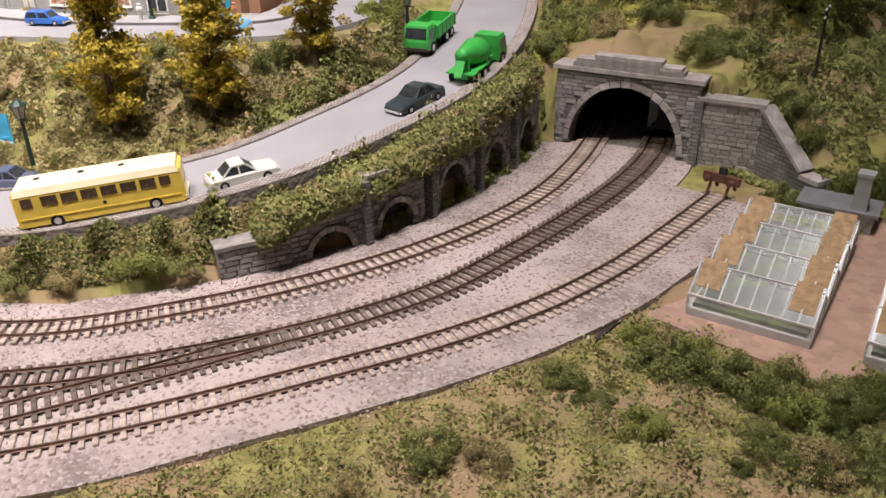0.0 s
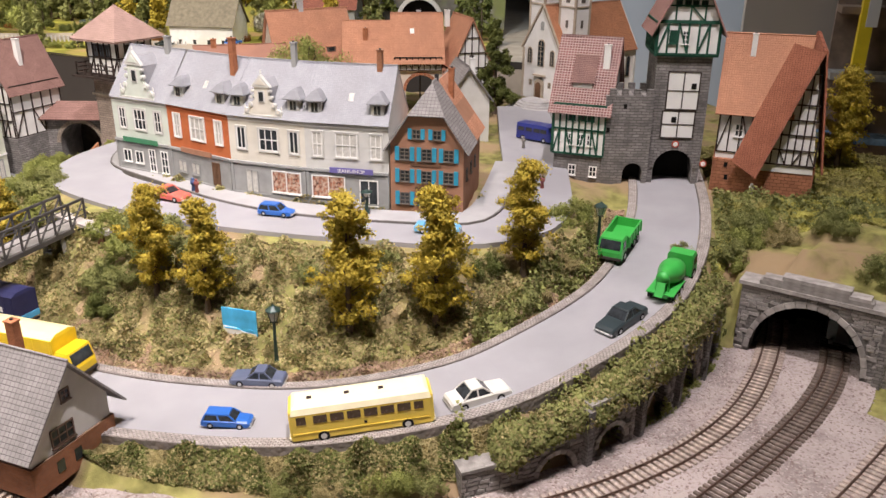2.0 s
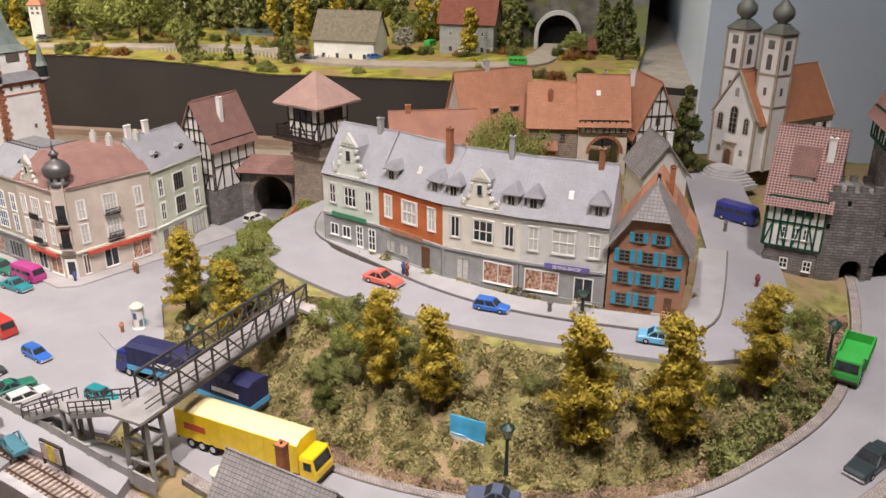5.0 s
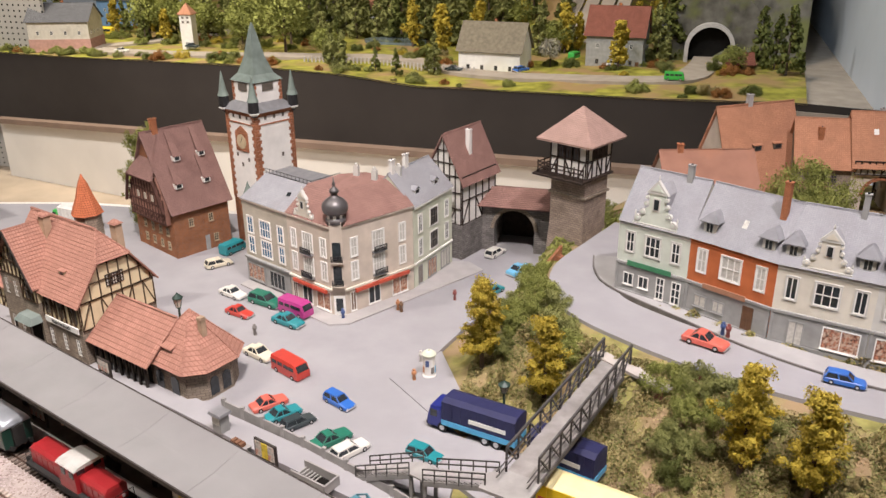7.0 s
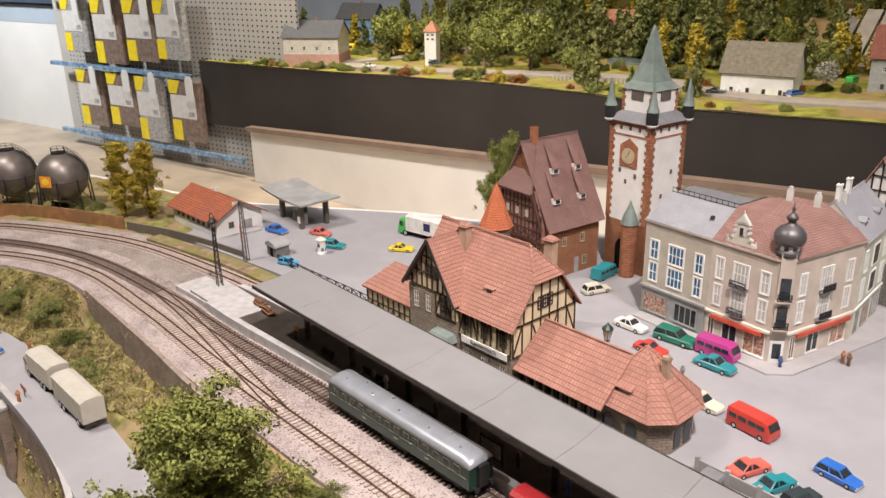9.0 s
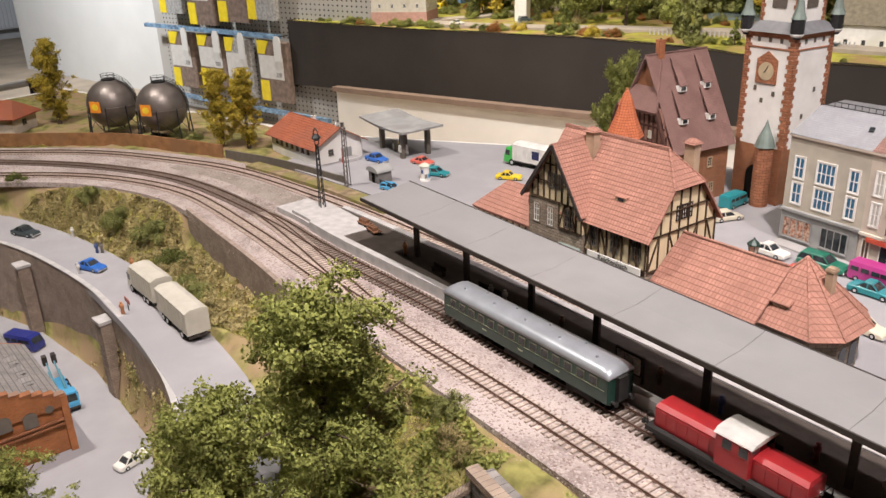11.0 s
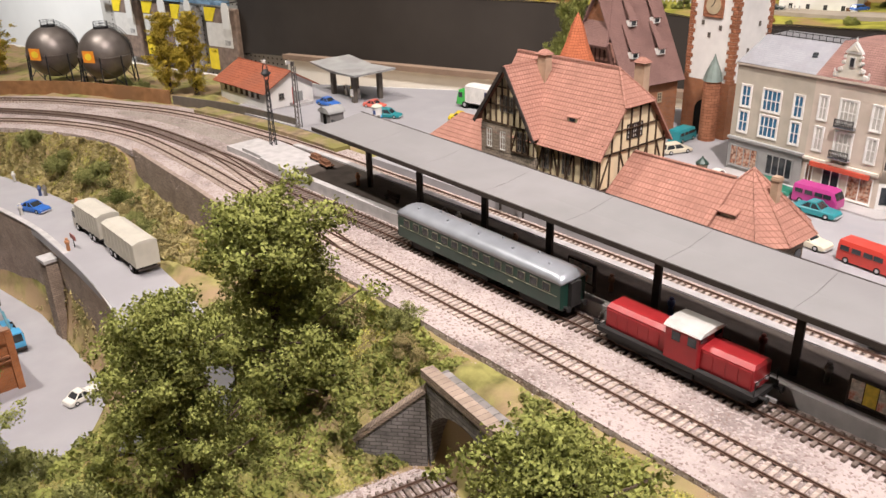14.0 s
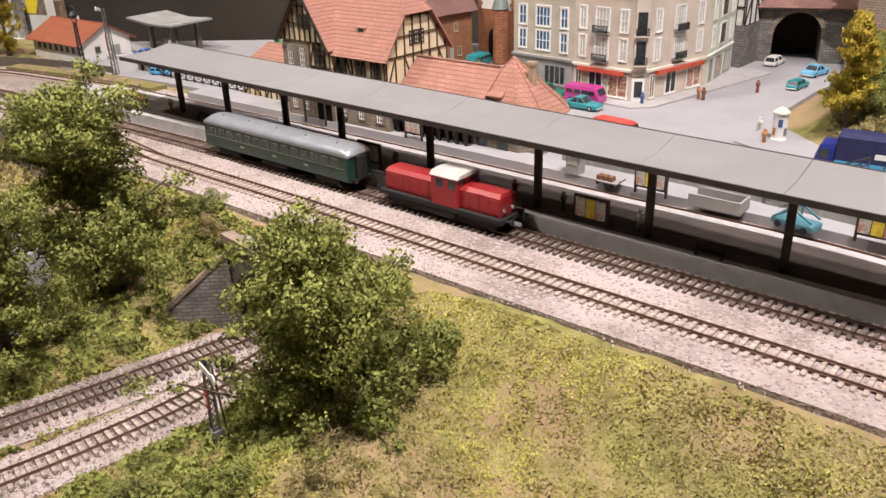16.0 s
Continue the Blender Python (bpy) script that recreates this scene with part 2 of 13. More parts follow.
def smooth_path(points, step=0.02):
    """Catmull-Rom through the points (any dimension), resampled evenly."""
    p = [np.array(q, float) for q in points]
    p = [2 * p[0] - p[1]] + p + [2 * p[-1] - p[-2]]
    out = []
    for i in range(1, len(p) - 2):
        for k in range(24):
            u = k / 24
            out.append(0.5 * (2 * p[i] + (p[i + 1] - p[i - 1]) * u + (2 * p[i - 1] - 5 * p[i] + 4 * p[i + 1] - p[i + 2]) * u * u + (3 * p[i] - p[i - 1] - 3 * p[i + 1] + p[i + 2]) * u ** 3))
    out.append(p[-2])
    out = np.array(out)
    s = np.concatenate([[0], np.cumsum(np.linalg.norm(np.diff(out[:, :2], axis=0), axis=1))])
    n = max(2, int(s[-1] / step) + 1)
    t = np.linspace(0, s[-1], n)
    return np.stack([np.interp(t, s, out[:, k]) for k in range(out.shape[1])], 1)


def normals2d(path):
    d = np.gradient(path[:, :2], axis=0)
    d /= np.linalg.norm(d, axis=1)[:, None] + 1e-12
    return np.stack([-d[:, 1], d[:, 0]], 1)


def ribbon(path, left, right, top, bottom):
    """A slab that follows a path (x, y, z): offsets to both sides, top and bottom above the path's z."""
    n = normals2d(path)
    loops = []
    lf = np.broadcast_to(left, len(path))
    rt = np.broadcast_to(right, len(path))
    for i, p in enumerate(path):
        a, b = p[:2] + n[i] * lf[i], p[:2] - n[i] * rt[i]
        z = p[2]
        loops.append([(b[0], b[1], z + bottom), (b[0], b[1], z + top), (a[0], a[1], z + top), (a[0], a[1], z + bottom)])
    return Shape().rings(loops)


# ---- materials of the land ----
grass_mat = mat("grass_flock", (0.27, 0.25, 0.085), 0.95, 0, 0.35, 55, 0.9, 900, (0.33, 0.235, 0.135), 16, 0.50)
asphalt_mat = mat("grey_road_paint", (0.345, 0.335, 0.345), 0.85, 0, 0.05, 22, 0.25, 900, (0.315, 0.305, 0.315), 5, 0.6)
ballast_mat = mat("pale_ballast", (0.345, 0.285, 0.265), 0.95, 0, 0.25, 30, 0.9, 700, (0.47, 0.40, 0.375), 10, 0.5, kind="pebbles", size=(0.0019, 0.001), joint=(0.22, 0.16, 0.14))
earth_mat = mat("brown_earth", (0.30, 0.22, 0.14), 0.95, 0, 0.3, 60, 0.9, 700, (0.22, 0.20, 0.07), 20, 0.5)
rail_mat = mat("rusty_rail", (0.16, 0.10, 0.075), 0.5, 0.6, 0.2, 200, 0.2, 900)
sleeper_mat = mat("weathered_sleeper", (0.46, 0.375, 0.32), 0.9, 0, 0.2, 300, 0.4, 900, obj_random=0.16)
dark_sleeper_mat = mat("dark_sleeper", (0.18, 0.14, 0.118), 0.9, 0, 0.2, 300, 0.4, 900, obj_random=0.2)
platform_mat = mat("dark_platform", (0.085, 0.07, 0.06), 0.9, 0, 0.15, 60, 0.3, 900)
kerb_mat = mat("pale_kerb", (0.47, 0.45, 0.44), 0.85, 0, 0.1, 80, 0.3, 900)
cobble_mat = mat("cobbled_shoulder", (0.24, 0.21, 0.19), 0.9, 0, 0.15, 80, 0.8, 700, kind="pebbles", size=(0.0035, 0.002))
stone_mat = mat("grey_stone_wall", (0.27, 0.25, 0.235), 0.92, 0, 0.22, 60, 1.0, 500, kind="stones", size=(0.0095, 0.0036), mortar=0.12)
brownwall_mat = mat("brown_cut_wall", (0.36, 0.285, 0.235), 0.95, 0, 0.15, 40, 0.5, 500, kind="bricks", size=(0.006, 0.002), mortar=0.08)
# near-black colour that paints the shade inside tunnels, archways and small openings
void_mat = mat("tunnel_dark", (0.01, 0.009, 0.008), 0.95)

# ---- the lines of tracks and roads: x, y, height ----
T1 = smooth_path([(-2.70, 0.22, 0), (-2.52, 0.38, 0), (-2.37, 0.50, 0), (-2.20, 0.605, 0), (-2.00, 0.645, 0), (-1.79, 0.609, 0), (-1.53, 0.541, 0), (-1.24, 0.474, 0), (-1.05, 0.429, 0), (-0.88, 0.389, 0), (-0.684, 0.343, 0), (-0.52, 0.312, -0.006), (-0.36, 0.302, -0.016), (-0.157, 0.339, -0.025), (-0.05, 0.383, -0.026), (0.075, 0.444, -0.026), (0.147, 0.494, -0.026), (0.191, 0.536, -0.026), (0.245, 0.60, -0.026), (0.292, 0.66, -0.026)])
T2 = smooth_path([(-2.80, 0.25, 0), (-2.62, 0.42, 0), (-2.47, 0.535, 0), (-2.26, 0.64, 0), (-2.04, 0.682, 0), (-1.78, 0.650, 0), (-1.61, 0.610, 0), (-1.38, 0.565, 0), (-1.24, 0.532, 0), (-1.07, 0.493, 0), (-0.87, 0.446, 0), (-0.70, 0.407, 0), (-0.52, 0.378, -0.006), (-0.36, 0.370, -0.016), (-0.185, 0.392, -0.025), (-0.064, 0.428, -0.026), (0.001, 0.459, -0.026), (0.071, 0.508, -0.026), (0.15, 0.598, -0.026), (0.199, 0.662, -0.026), (0.248, 0.743, -0.026), (0.29, 0.87, -0.026)])
T3 = smooth_path([(-2.88, 0.28, 0), (-2.70, 0.44, 0), (-2.55, 0.56, 0), (-2.35, 0.69, 0), (-2.15, 0.752, 0), (-2.01, 0.773, 0), (-1.84, 0.763, 0), (-1.62, 0.732, 0), (-1.19, 0.642, 0), (-0.90, 0.574, 0), (-0.708, 0.527, 0), (-0.55, 0.478, -0.006), (-0.40, 0.447, -0.016), (-0.213, 0.445, -0.025), (-0.13, 0.465, -0.026), (-0.045, 0.501, -0.026), (0.029, 0.547, -0.026), (0.069, 0.579, -0.026), (0.114, 0.624, -0.026), (0.145, 0.667, -0.026), (0.194, 0.767, -0.026), (0.225, 0.87, -0.026)])
X1 = smooth_path([(-1.80, 0.653, 0), (-1.70, 0.622, 0), (-1.60, 0.585, 0), (-1.50, 0.548, 0), (-1.40, 0.511, 0)])
X2 = smooth_path([(-0.32, 0.303, -0.018), (-0.22, 0.338, -0.023), (-0.145, 0.378, -0.026), (-0.09, 0.408, -0.026), (-0.03, 0.443, -0.026)])
L1 = smooth_path([(-1.46, -0.15, -0.087), (-1.34, 0.02, -0.087), (-1.25, 0.177, -0.087), (-1.165, 0.352, -0.087), (-1.13, 0.43, -0.087)])
L2 = smooth_path([(-1.40, -0.16, -0.087), (-1.28, 0.0, -0.087), (-1.196, 0.136, -0.087), (-1.142, 0.268, -0.087), (-1.125, 0.36, -0.087)])
ROAD = smooth_path([(-0.76, 0.72, 0), (-0.66, 0.655, 0), (-0.56, 0.605, 0), (-0.46, 0.572, 0), (-0.35, 0.555, 0.002), (-0.22, 0.557, 0.008), (-0.10, 0.597, 0.02), (-0.02, 0.66, 0.034), (0.045, 0.74, 0.046), (0.082, 0.83, 0.057), (0.103, 0.93, 0.068), (0.113, 1.05, 0.075), (0.118, 1.22, 0.078)])
ROW = smooth_path([(-0.60, 1.20, 0.083), (-0.625, 1.10, 0.083), (-0.645, 1.00, 0.083), (-0.615, 0.918, 0.083), (-0.54, 0.868, 0.083), (-0.44, 0.828, 0.083), (-0.33, 0.808, 0.083), (-0.22, 0.80, 0.083), (-0.13, 0.80, 0.083), (-0.07, 0.835, 0.083), (-0.05, 0.91, 0.083), (-0.055, 1.05, 0.088), (-0.07, 1.20, 0.094), (-0.085, 1.36, 0.10)])
LOWROAD = smooth_path([(-2.75, 0.28, -0.066), (-2.55, 0.40, -0.066), (-2.35, 0.455, -0.066), (-2.15, 0.482, -0.066), (-1.95, 0.476, -0.066), (-1.80, 0.45, -0.066), (-1.65, 0.415, -0.067), (-1.52, 0.375, -0.07), (-1.42, 0.325, -0.075), (-1.36, 0.25, -0.08)])
SQUARE = [(-1.98, 0.835), (-1.62, 0.79), (-1.19, 0.70), (-0.92, 0.632), (-0.80, 0.60), (-0.68, 0.60), (-0.70, 0.70), (-0.76, 0.735), (-0.825, 0.785), (-0.80, 0.86), (-0.79, 0.95), (-0.765, 1.05), (-0.735, 1.13), (-0.725, 1.22), (-0.74, 1.325), (-0.90, 1.32), (-1.00, 1.295), (-1.20, 1.255), (-1.45, 1.205), (-1.70, 1.160), (-2.02, 1.04)]
YARD = [(-2.60, 0.33), (-2.30, 0.40), (-2.12, 0.428), (-1.92, 0.418), (-1.70, 0.372), (-1.60, 0.32), (-1.56, 0.20), (-1.75, 0.05), (-2.60, 0.05)]


def dist_line(px, py, path):
    """Distance of every point to a path, and the path's height there."""
    best, zz = np.full(px.shape, 9.0), np.zeros(px.shape)
    p = path[::3] if len(path) > 12 else path
    if not np.allclose(p[-1], path[-1]):
        p = np.vstack([p, path[-1]])
    for a, b in zip(p[:-1], p[1:]):
        d = b[:2] - a[:2]
        u = np.clip(((px - a[0]) * d[0] + (py - a[1]) * d[1]) / (d @ d + 1e-12), 0, 1)
        r = np.hypot(px - a[0] - u * d[0], py - a[1] - u * d[1])
        near = r < best
        best = np.where(near, r, best)
        zz = np.where(near, a[2] + u * (b[2] - a[2]), zz)
    return best, zz


def dist_area(px, py, poly, z):
    closed = np.array([(x, y, z) for x, y in poly + poly[:1]], float)
    best = np.full(px.shape, 9.0)
    inside = np.zeros(px.shape, bool)
    for a, b in zip(closed[:-1], closed[1:]):
        d = b[:2] - a[:2]
        u = np.clip(((px - a[0]) * d[0] + (py - a[1]) * d[1]) / (d @ d + 1e-12), 0, 1)
        best = np.minimum(best, np.hypot(px - a[0] - u * d[0], py - a[1] - u * d[1]))
        cross = ((a[1] > py) != (b[1] > py)) & (px < (b[0] - a[0]) * (py - a[1]) / (b[1] - a[1] + 1e-12) + a[0])
        inside ^= cross
    return np.where(inside, 0.0, best), np.full(px.shape, z)


LAND = [(T1, 0.026, -0.007), (T2[T2[:, 1] < 0.80], 0.026, -0.007), (T3[T3[:, 1] < 0.80], 0.026, -0.007), (ROAD, 0.043, -0.005), (ROW, 0.043, -0.005), (LOWROAD, 0.030, -0.005), (L1[L1[:, 1] < 0.352], 0.024, -0.007), (L2[L2[:, 1] < 0.330], 0.024, -0.007)]
AREAS = [(SQUARE, -0.006), (YARD, -0.207),
         ([(-0.62, 0.96), (-0.48, 0.93), (-0.30, 0.87), (-0.13, 0.86), (-0.10, 1.0), (-0.12, 1.5), (-0.60, 1.5)], 0.080),
         ([(-0.04, 1.02), (0.30, 0.98), (0.42, 1.1), (0.3, 1.55), (-0.12, 1.55)], 0.074),
         ([(0.22, 0.82), (0.38, 0.86), (0.55, 0.95), (0.30, 0.94)], 0.072),
         ([(0.40, 0.72), (0.75, 0.75), (0.75, 0.95), (0.55, 0.85)], 0.03),
         ([(0.19, 0.43), (0.33, 0.34), (0.55, 0.42), (0.44, 0.62), (0.33, 0.60)], -0.038),
         ([(-0.08, 0.20), (0.12, 0.30), (0.26, 0.20), (0.2, 0.0), (-0.1, 0.0)], -0.05),
         ([(-0.86, 0.24), (-0.62, 0.18), (-0.60, 0.0), (-0.86, 0.05)], -0.06),
         ([(-0.52, 0.535), (-0.42, 0.515), (-0.38, 0.49), (-0.50, 0.505)], -0.006),
         ([(-2.95, 0.60), (-2.55, 0.74), (-2.2, 0.84), (-2.05, 0.90), (-2.1, 1.0), (-2.95, 0.95)], -0.003),
         ([(-1.90, 0.580), (-1.79, 0.553), (-1.66, 0.519), (-1.56, 0.487), (-1.46, 0.460), (-1.50, 0.410), (-1.62, 0.460), (-1.80, 0.495), (-1.88, 0.530)], -0.062),
         ([(0.20, 0.86), (0.31, 0.80), (0.41, 0.755), (0.45, 0.80), (0.35, 0.88), (0.22, 0.90)], 0.052),
         ([(0.26, 0.63), (0.285, 0.725), (0.335, 0.700), (0.345, 0.66), (0.32, 0.62)], -0.032),
         ([(-0.72, 1.10), (-0.68, 1.05), (-0.66, 1.18), (-0.68, 1.30), (-0.72, 1.25)], 0.06)]


AREAS.append(([(-1.176, 0.404), (-1.076, 0.366), (-1.070, 0.380), (-1.165, 0.416)], -0.010))
AREAS.append(([(-0.046, 0.540), (0.006, 0.577), (0.046, 0.614), (0.086, 0.670), (0.118, 0.724), (0.150, 0.795), (0.166, 0.785), (0.136, 0.712), (0.100, 0.655), (0.062, 0.601), (0.016, 0.562), (-0.036, 0.529)], -0.034))


def land_height(px, py):
    px, py = np.asarray(px, float), np.asarray(py, float)
    top, low = np.zeros(px.shape), np.zeros(px.shape)
    for path, half, dz in LAND:
        d, z = dist_line(px, py, path)
        w = 1.0 / (np.maximum(d - half, 0) + 0.0015) ** 2.4
        top, low = top + w * (z + dz), low + w
    for poly, z in AREAS:
        d, z = dist_area(px, py, poly, z)
        w = 1.0 / (d + 0.0015) ** 2.4
        top, low = top + w * z, low + w
    return top / low


def back_line(x):
    """The far edge of the table."""
    return np.interp(x, [-3.2, -2.1, -1.7, -1.2, -0.9, -0.72, -0.62, -0.56, 0.24, 0.36, 0.42, 0.55, 0.8], [0.98, 1.02, 1.17, 1.265, 1.335, 1.345, 1.37, 1.56, 1.60, 1.24, 1.06, 0.98, 0.95])


def build_land():
    xs, ys = np.arange(-3.1, 0.8, 0.008), np.arange(-0.2, 1.62, 0.008)
    gx, gy = np.meshgrid(xs, ys)
    gy = np.minimum(gy, back_line(gx))
    z = land_height(gx, gy)
    rough = np.array([noise.noise((a * 40, b * 40, 0)) for a, b in zip(gx.ravel(), gy.ravel())]).reshape(gx.shape)
    flat = np.full(gx.shape, 9.0)
    for path, half, dz in LAND:
        flat = np.minimum(flat, dist_line(gx, gy, path)[0] - half)
    for poly, zz in AREAS[:2]:
        flat = np.minimum(flat, dist_area(gx, gy, poly, zz)[0])
    z = z + rough * 0.004 * np.clip(flat / 0.02, 0, 1)
    # the hill closes over the tunnel behind its portal
    dx, dy = 0.8959, -0.4443
    lx, ly = (gx - 0.1655) * dx + (gy - 0.7995) * dy, -(gx - 0.1655) * dy + (gy - 0.7995) * dx
    over = (lx > -0.012) & (lx < 0.150) & (ly > 0.008) & (ly < 0.20)
    z = np.where(over, np.maximum(z, 0.044 + 0.004 * rough), z)
    bore = (lx > 0.012) & (lx < 0.126) & (ly > -0.010) & (ly < 0.026)
    n, m = gx.shape
    me = bpy.data.meshes.new("ground")
    idx = np.arange(n * m).reshape(n, m)
    faces = np.stack([idx[:-1, :-1], idx[:-1, 1:], idx[1:, 1:], idx[1:, :-1]], -1).reshape(-1, 4)
    faces = faces[~(bore.reshape(-1)[faces].any(1) & (np.ptp(z.reshape(-1)[faces], axis=1) > 0.02))]
    me.from_pydata(np.stack([gx, gy, z], -1).reshape(-1, 3).tolist(), [], faces.tolist())
    me.materials.append(grass_mat)
    me.polygons.foreach_set("use_smooth", [True] * len(me.polygons))
    ob = new("ground", me)
    return tagged(ob, "olive grass and brown earth of the model landscape", "ground", kind="structure")


ground = build_land()


def surface(name, shape, material, label, category="road"):
    return tagged(part(name, shape, material), label, category, kind="structure")


road = surface("road", ribbon(ROAD[3:], 0.036, 0.036, 0.0008, -0.012), asphalt_mat, "smooth grey curving main road of the model town")
row_road = surface("road", ribbon(ROW, 0.044, 0.040, 0.0, -0.012), asphalt_mat, "grey upper street before the row of shops")
low_road = surface("road", ribbon(LOWROAD, 0.032, 0.044, 0.0, -0.012), asphalt_mat, "grey lower road below the railway embankment")
surface("pavement", Shape().prism(SQUARE, -0.012, 0.0), asphalt_mat, "smooth grey town square and station forecourt", "pavement")
surface("pavement", Shape().prism(YARD, -0.215, -0.2), asphalt_mat, "grey asphalt yard below the retaining wall", "pavement")
surface("pavement", ribbon(ROAD[6:], 0.047, -0.0365, 0.002, -0.012), cobble_mat, "cobbled shoulder along the inner side of the road", "pavement")
surface("pavement", ribbon(ROAD[12:], -0.0365, 0.049, 0.002, -0.012), cobble_mat, "cobbled shoulder along the outer side of the road", "pavement")

for k, line in enumerate((T1, T2, T3, L1, L2)):
    wide = 0.040 if k < 3 else 0.028
    surface("ballast", ribbon(line, wide, wide, -0.0035 - 0.0006 * k, -0.012), ballast_mat, "bed of pale pinkish grey ballast under the rails", "ballast")

surface("ballast", ribbon(T3[T3[:, 0] > -0.14], 0.064, 0.0, -0.0052, -0.012), ballast_mat, "pale ballast spread to the foot of the arched wall", "ballast")
surface("pavement", Shape().prism([(-0.830, 0.783), (-0.757, 0.732), (-0.735, 0.760), (-0.740, 0.790), (-0.795, 0.868)], -0.012, 0.0016), asphalt_mat, "raised grey paved corner under the advertising column", "pavement")


def sleeper_mesh(material):
    return Shape().soft_box(-0.0016, 0.0016, -0.0145, 0.0145, -0.0045, -0.0018, 0.0004).mesh("sleeper", material)


def track(line, label, dark=False, near=(-9, 9)):
    """Two rails on sleepers along a line; the stretch near the viewer has its sleepers as single parts."""
    t = thing("railway_track", label, "track")
    fine = smooth_path(line[::4].tolist() + ([line[-1].tolist()] if (len(line) - 1) % 4 else []), 0.0068)
    n = normals2d(fine)
    for side in (1, -1):
        loops = []
        for p, q in zip(fine, n):
            c = p[:2] + q * 0.0079 * side
            a, b, f = q * 0.00045, q * 0.0011, p[2]
            loops.append([(*(c - b), f - 0.0022), (*(c - b), f - 0.0016), (*(c - a), f - 0.0014), (*(c - a), f), (*(c + a), f), (*(c + a), f - 0.0014), (*(c + b), f - 0.0016), (*(c + b), f - 0.0022)])
        part("rail", Shape().rings(loops), rail_mat, t)
    material = dark_sleeper_mat if dark else sleeper_mat
    me = sleeper_mesh(material)
    rest = Shape()
    count = 0
    for p, q in zip(fine, n):
        ang = math.atan2(-q[0], q[1])
        if near[0] < p[0] < near[1] and count < 290:
            count += 1
            part("sleeper", me, None, t, "", Matrix.Translation(p) @ Matrix.Rotation(ang, 4, "Z"))
        else:
            c, s = math.cos(ang), math.sin(ang)
            quad = [(p[0] + c * a - s * b, p[1] + s * a + c * b) for a, b in ((-0.0016, -0.0145), (0.0016, -0.0145), (0.0016, 0.0145), (-0.0016, 0.0145))]
            rest.prism(quad, p[2] - 0.0045, p[2] - 0.0018)
    if rest.v:
        tagged(part("sleeper_bed", rest, material, t), kind="stuff")
    return t


track(T1, "model railway track with pale weathered sleepers and rusty rails", False, (-1.5, 0.3))
track(T2, "model railway track with dark sleepers and rusty rails", True, (-1.5, 0.3))
track(T3, "model railway track with pale sleepers beside the platform", False, (-1.3, 0.25))
track(X1, "crossover track joining two lines at the station throat", False)
track(X2, "turnout track branching on the curve", True)
track(L1, "dark railway track leading under the stone bridge", True)
track(L2, "pale railway track on the lower level", False)


# ---- materials of the buildings ----
cream_mat = mat("cream_plaster", (0.70, 0.66, 0.57), 0.85, 0, 0.06, 50, 0.2, 700, (0.56, 0.52, 0.43), 14, 0.6)
mint_mat = mat("pale_mint_plaster", (0.62, 0.66, 0.58), 0.85, 0, 0.06, 50, 0.2, 700)
greyplaster_mat = mat("pale_grey_plaster", (0.60, 0.59, 0.55), 0.85, 0, 0.06, 50, 0.2, 700)
orange_mat = mat("orange_red_plaster", (0.52, 0.155, 0.06), 0.8, 0, 0.08, 60, 0.2, 700)
shopgrey_mat = mat("grey_shop_front", (0.33, 0.33, 0.32), 0.8, 0, 0.1, 60, 0.2, 700)
hotel_mat = mat("brown_plaster", (0.36, 0.19, 0.12), 0.85, 0, 0.08, 60, 0.2, 700)
beige_mat = mat("beige_plaster", (0.60, 0.52, 0.44), 0.85, 0, 0.08, 50, 0.25, 700, (0.52, 0.45, 0.375), 18, 0.58)
olive_mat = mat("grey_beige_plaster", (0.50, 0.455, 0.375), 0.85, 0, 0.08, 50, 0.25, 700)
palegreen_mat = mat("pale_green_plaster", (0.62, 0.64, 0.52), 0.85, 0, 0.06, 50, 0.2, 700)
white_mat = mat("white_plaster", (0.80, 0.78, 0.74), 0.85, 0, 0.06, 40, 0.3, 500, (0.70, 0.67, 0.62), 10, 0.62)
brick_mat = mat("brown_red_brick", (0.37, 0.155, 0.075), 0.85, 0, 0.15, 60, 0.7, 700, kind="bricks", size=(0.0032, 0.0011), mortar=0.12, joint=(0.28, 0.18, 0.13))
redstone_mat = mat("red_sandstone", (0.42, 0.18, 0.10), 0.9, 0, 0.15, 60, 0.9, 500, kind="stones", size=(0.008, 0.0042), mortar=0.08)
tanplaster_mat = mat("tan_chimney_plaster", (0.46, 0.33, 0.23), 0.9, 0, 0.15, 60, 0.4, 600)
tan_stone_mat = mat("tan_stone", (0.34, 0.28, 0.22), 0.9, 0, 0.15, 60, 0.8, 500, kind="stones", size=(0.007, 0.0035), mortar=0.09)
slate_mat = mat("grey_slate_roof", (0.35, 0.35, 0.37), 0.8, 0, 0.06, 60, 0.4, 700, (0.32, 0.315, 0.33), 20, 0.58, kind="tiles", size=(0.0024, 0.0017), mortar=0.08, joint=(0.27, 0.27, 0.285))
clay_mat = mat("orange_clay_tiles", (0.52, 0.255, 0.155), 0.8, 0, 0.08, 60, 0.5, 700, (0.46, 0.225, 0.14), 18, 0.55, kind="tiles", size=(0.0028, 0.0026), mortar=0.07, joint=(0.36, 0.17, 0.10))
pinkclay_mat = mat("pinkish_clay_tiles", (0.44, 0.225, 0.170), 0.75, 0, 0.10, 60, 0.8, 700, (0.39, 0.20, 0.150), 22, 0.55, kind="tiles", size=(0.0040, 0.0040), mortar=0.11, joint=(0.30, 0.145, 0.110))
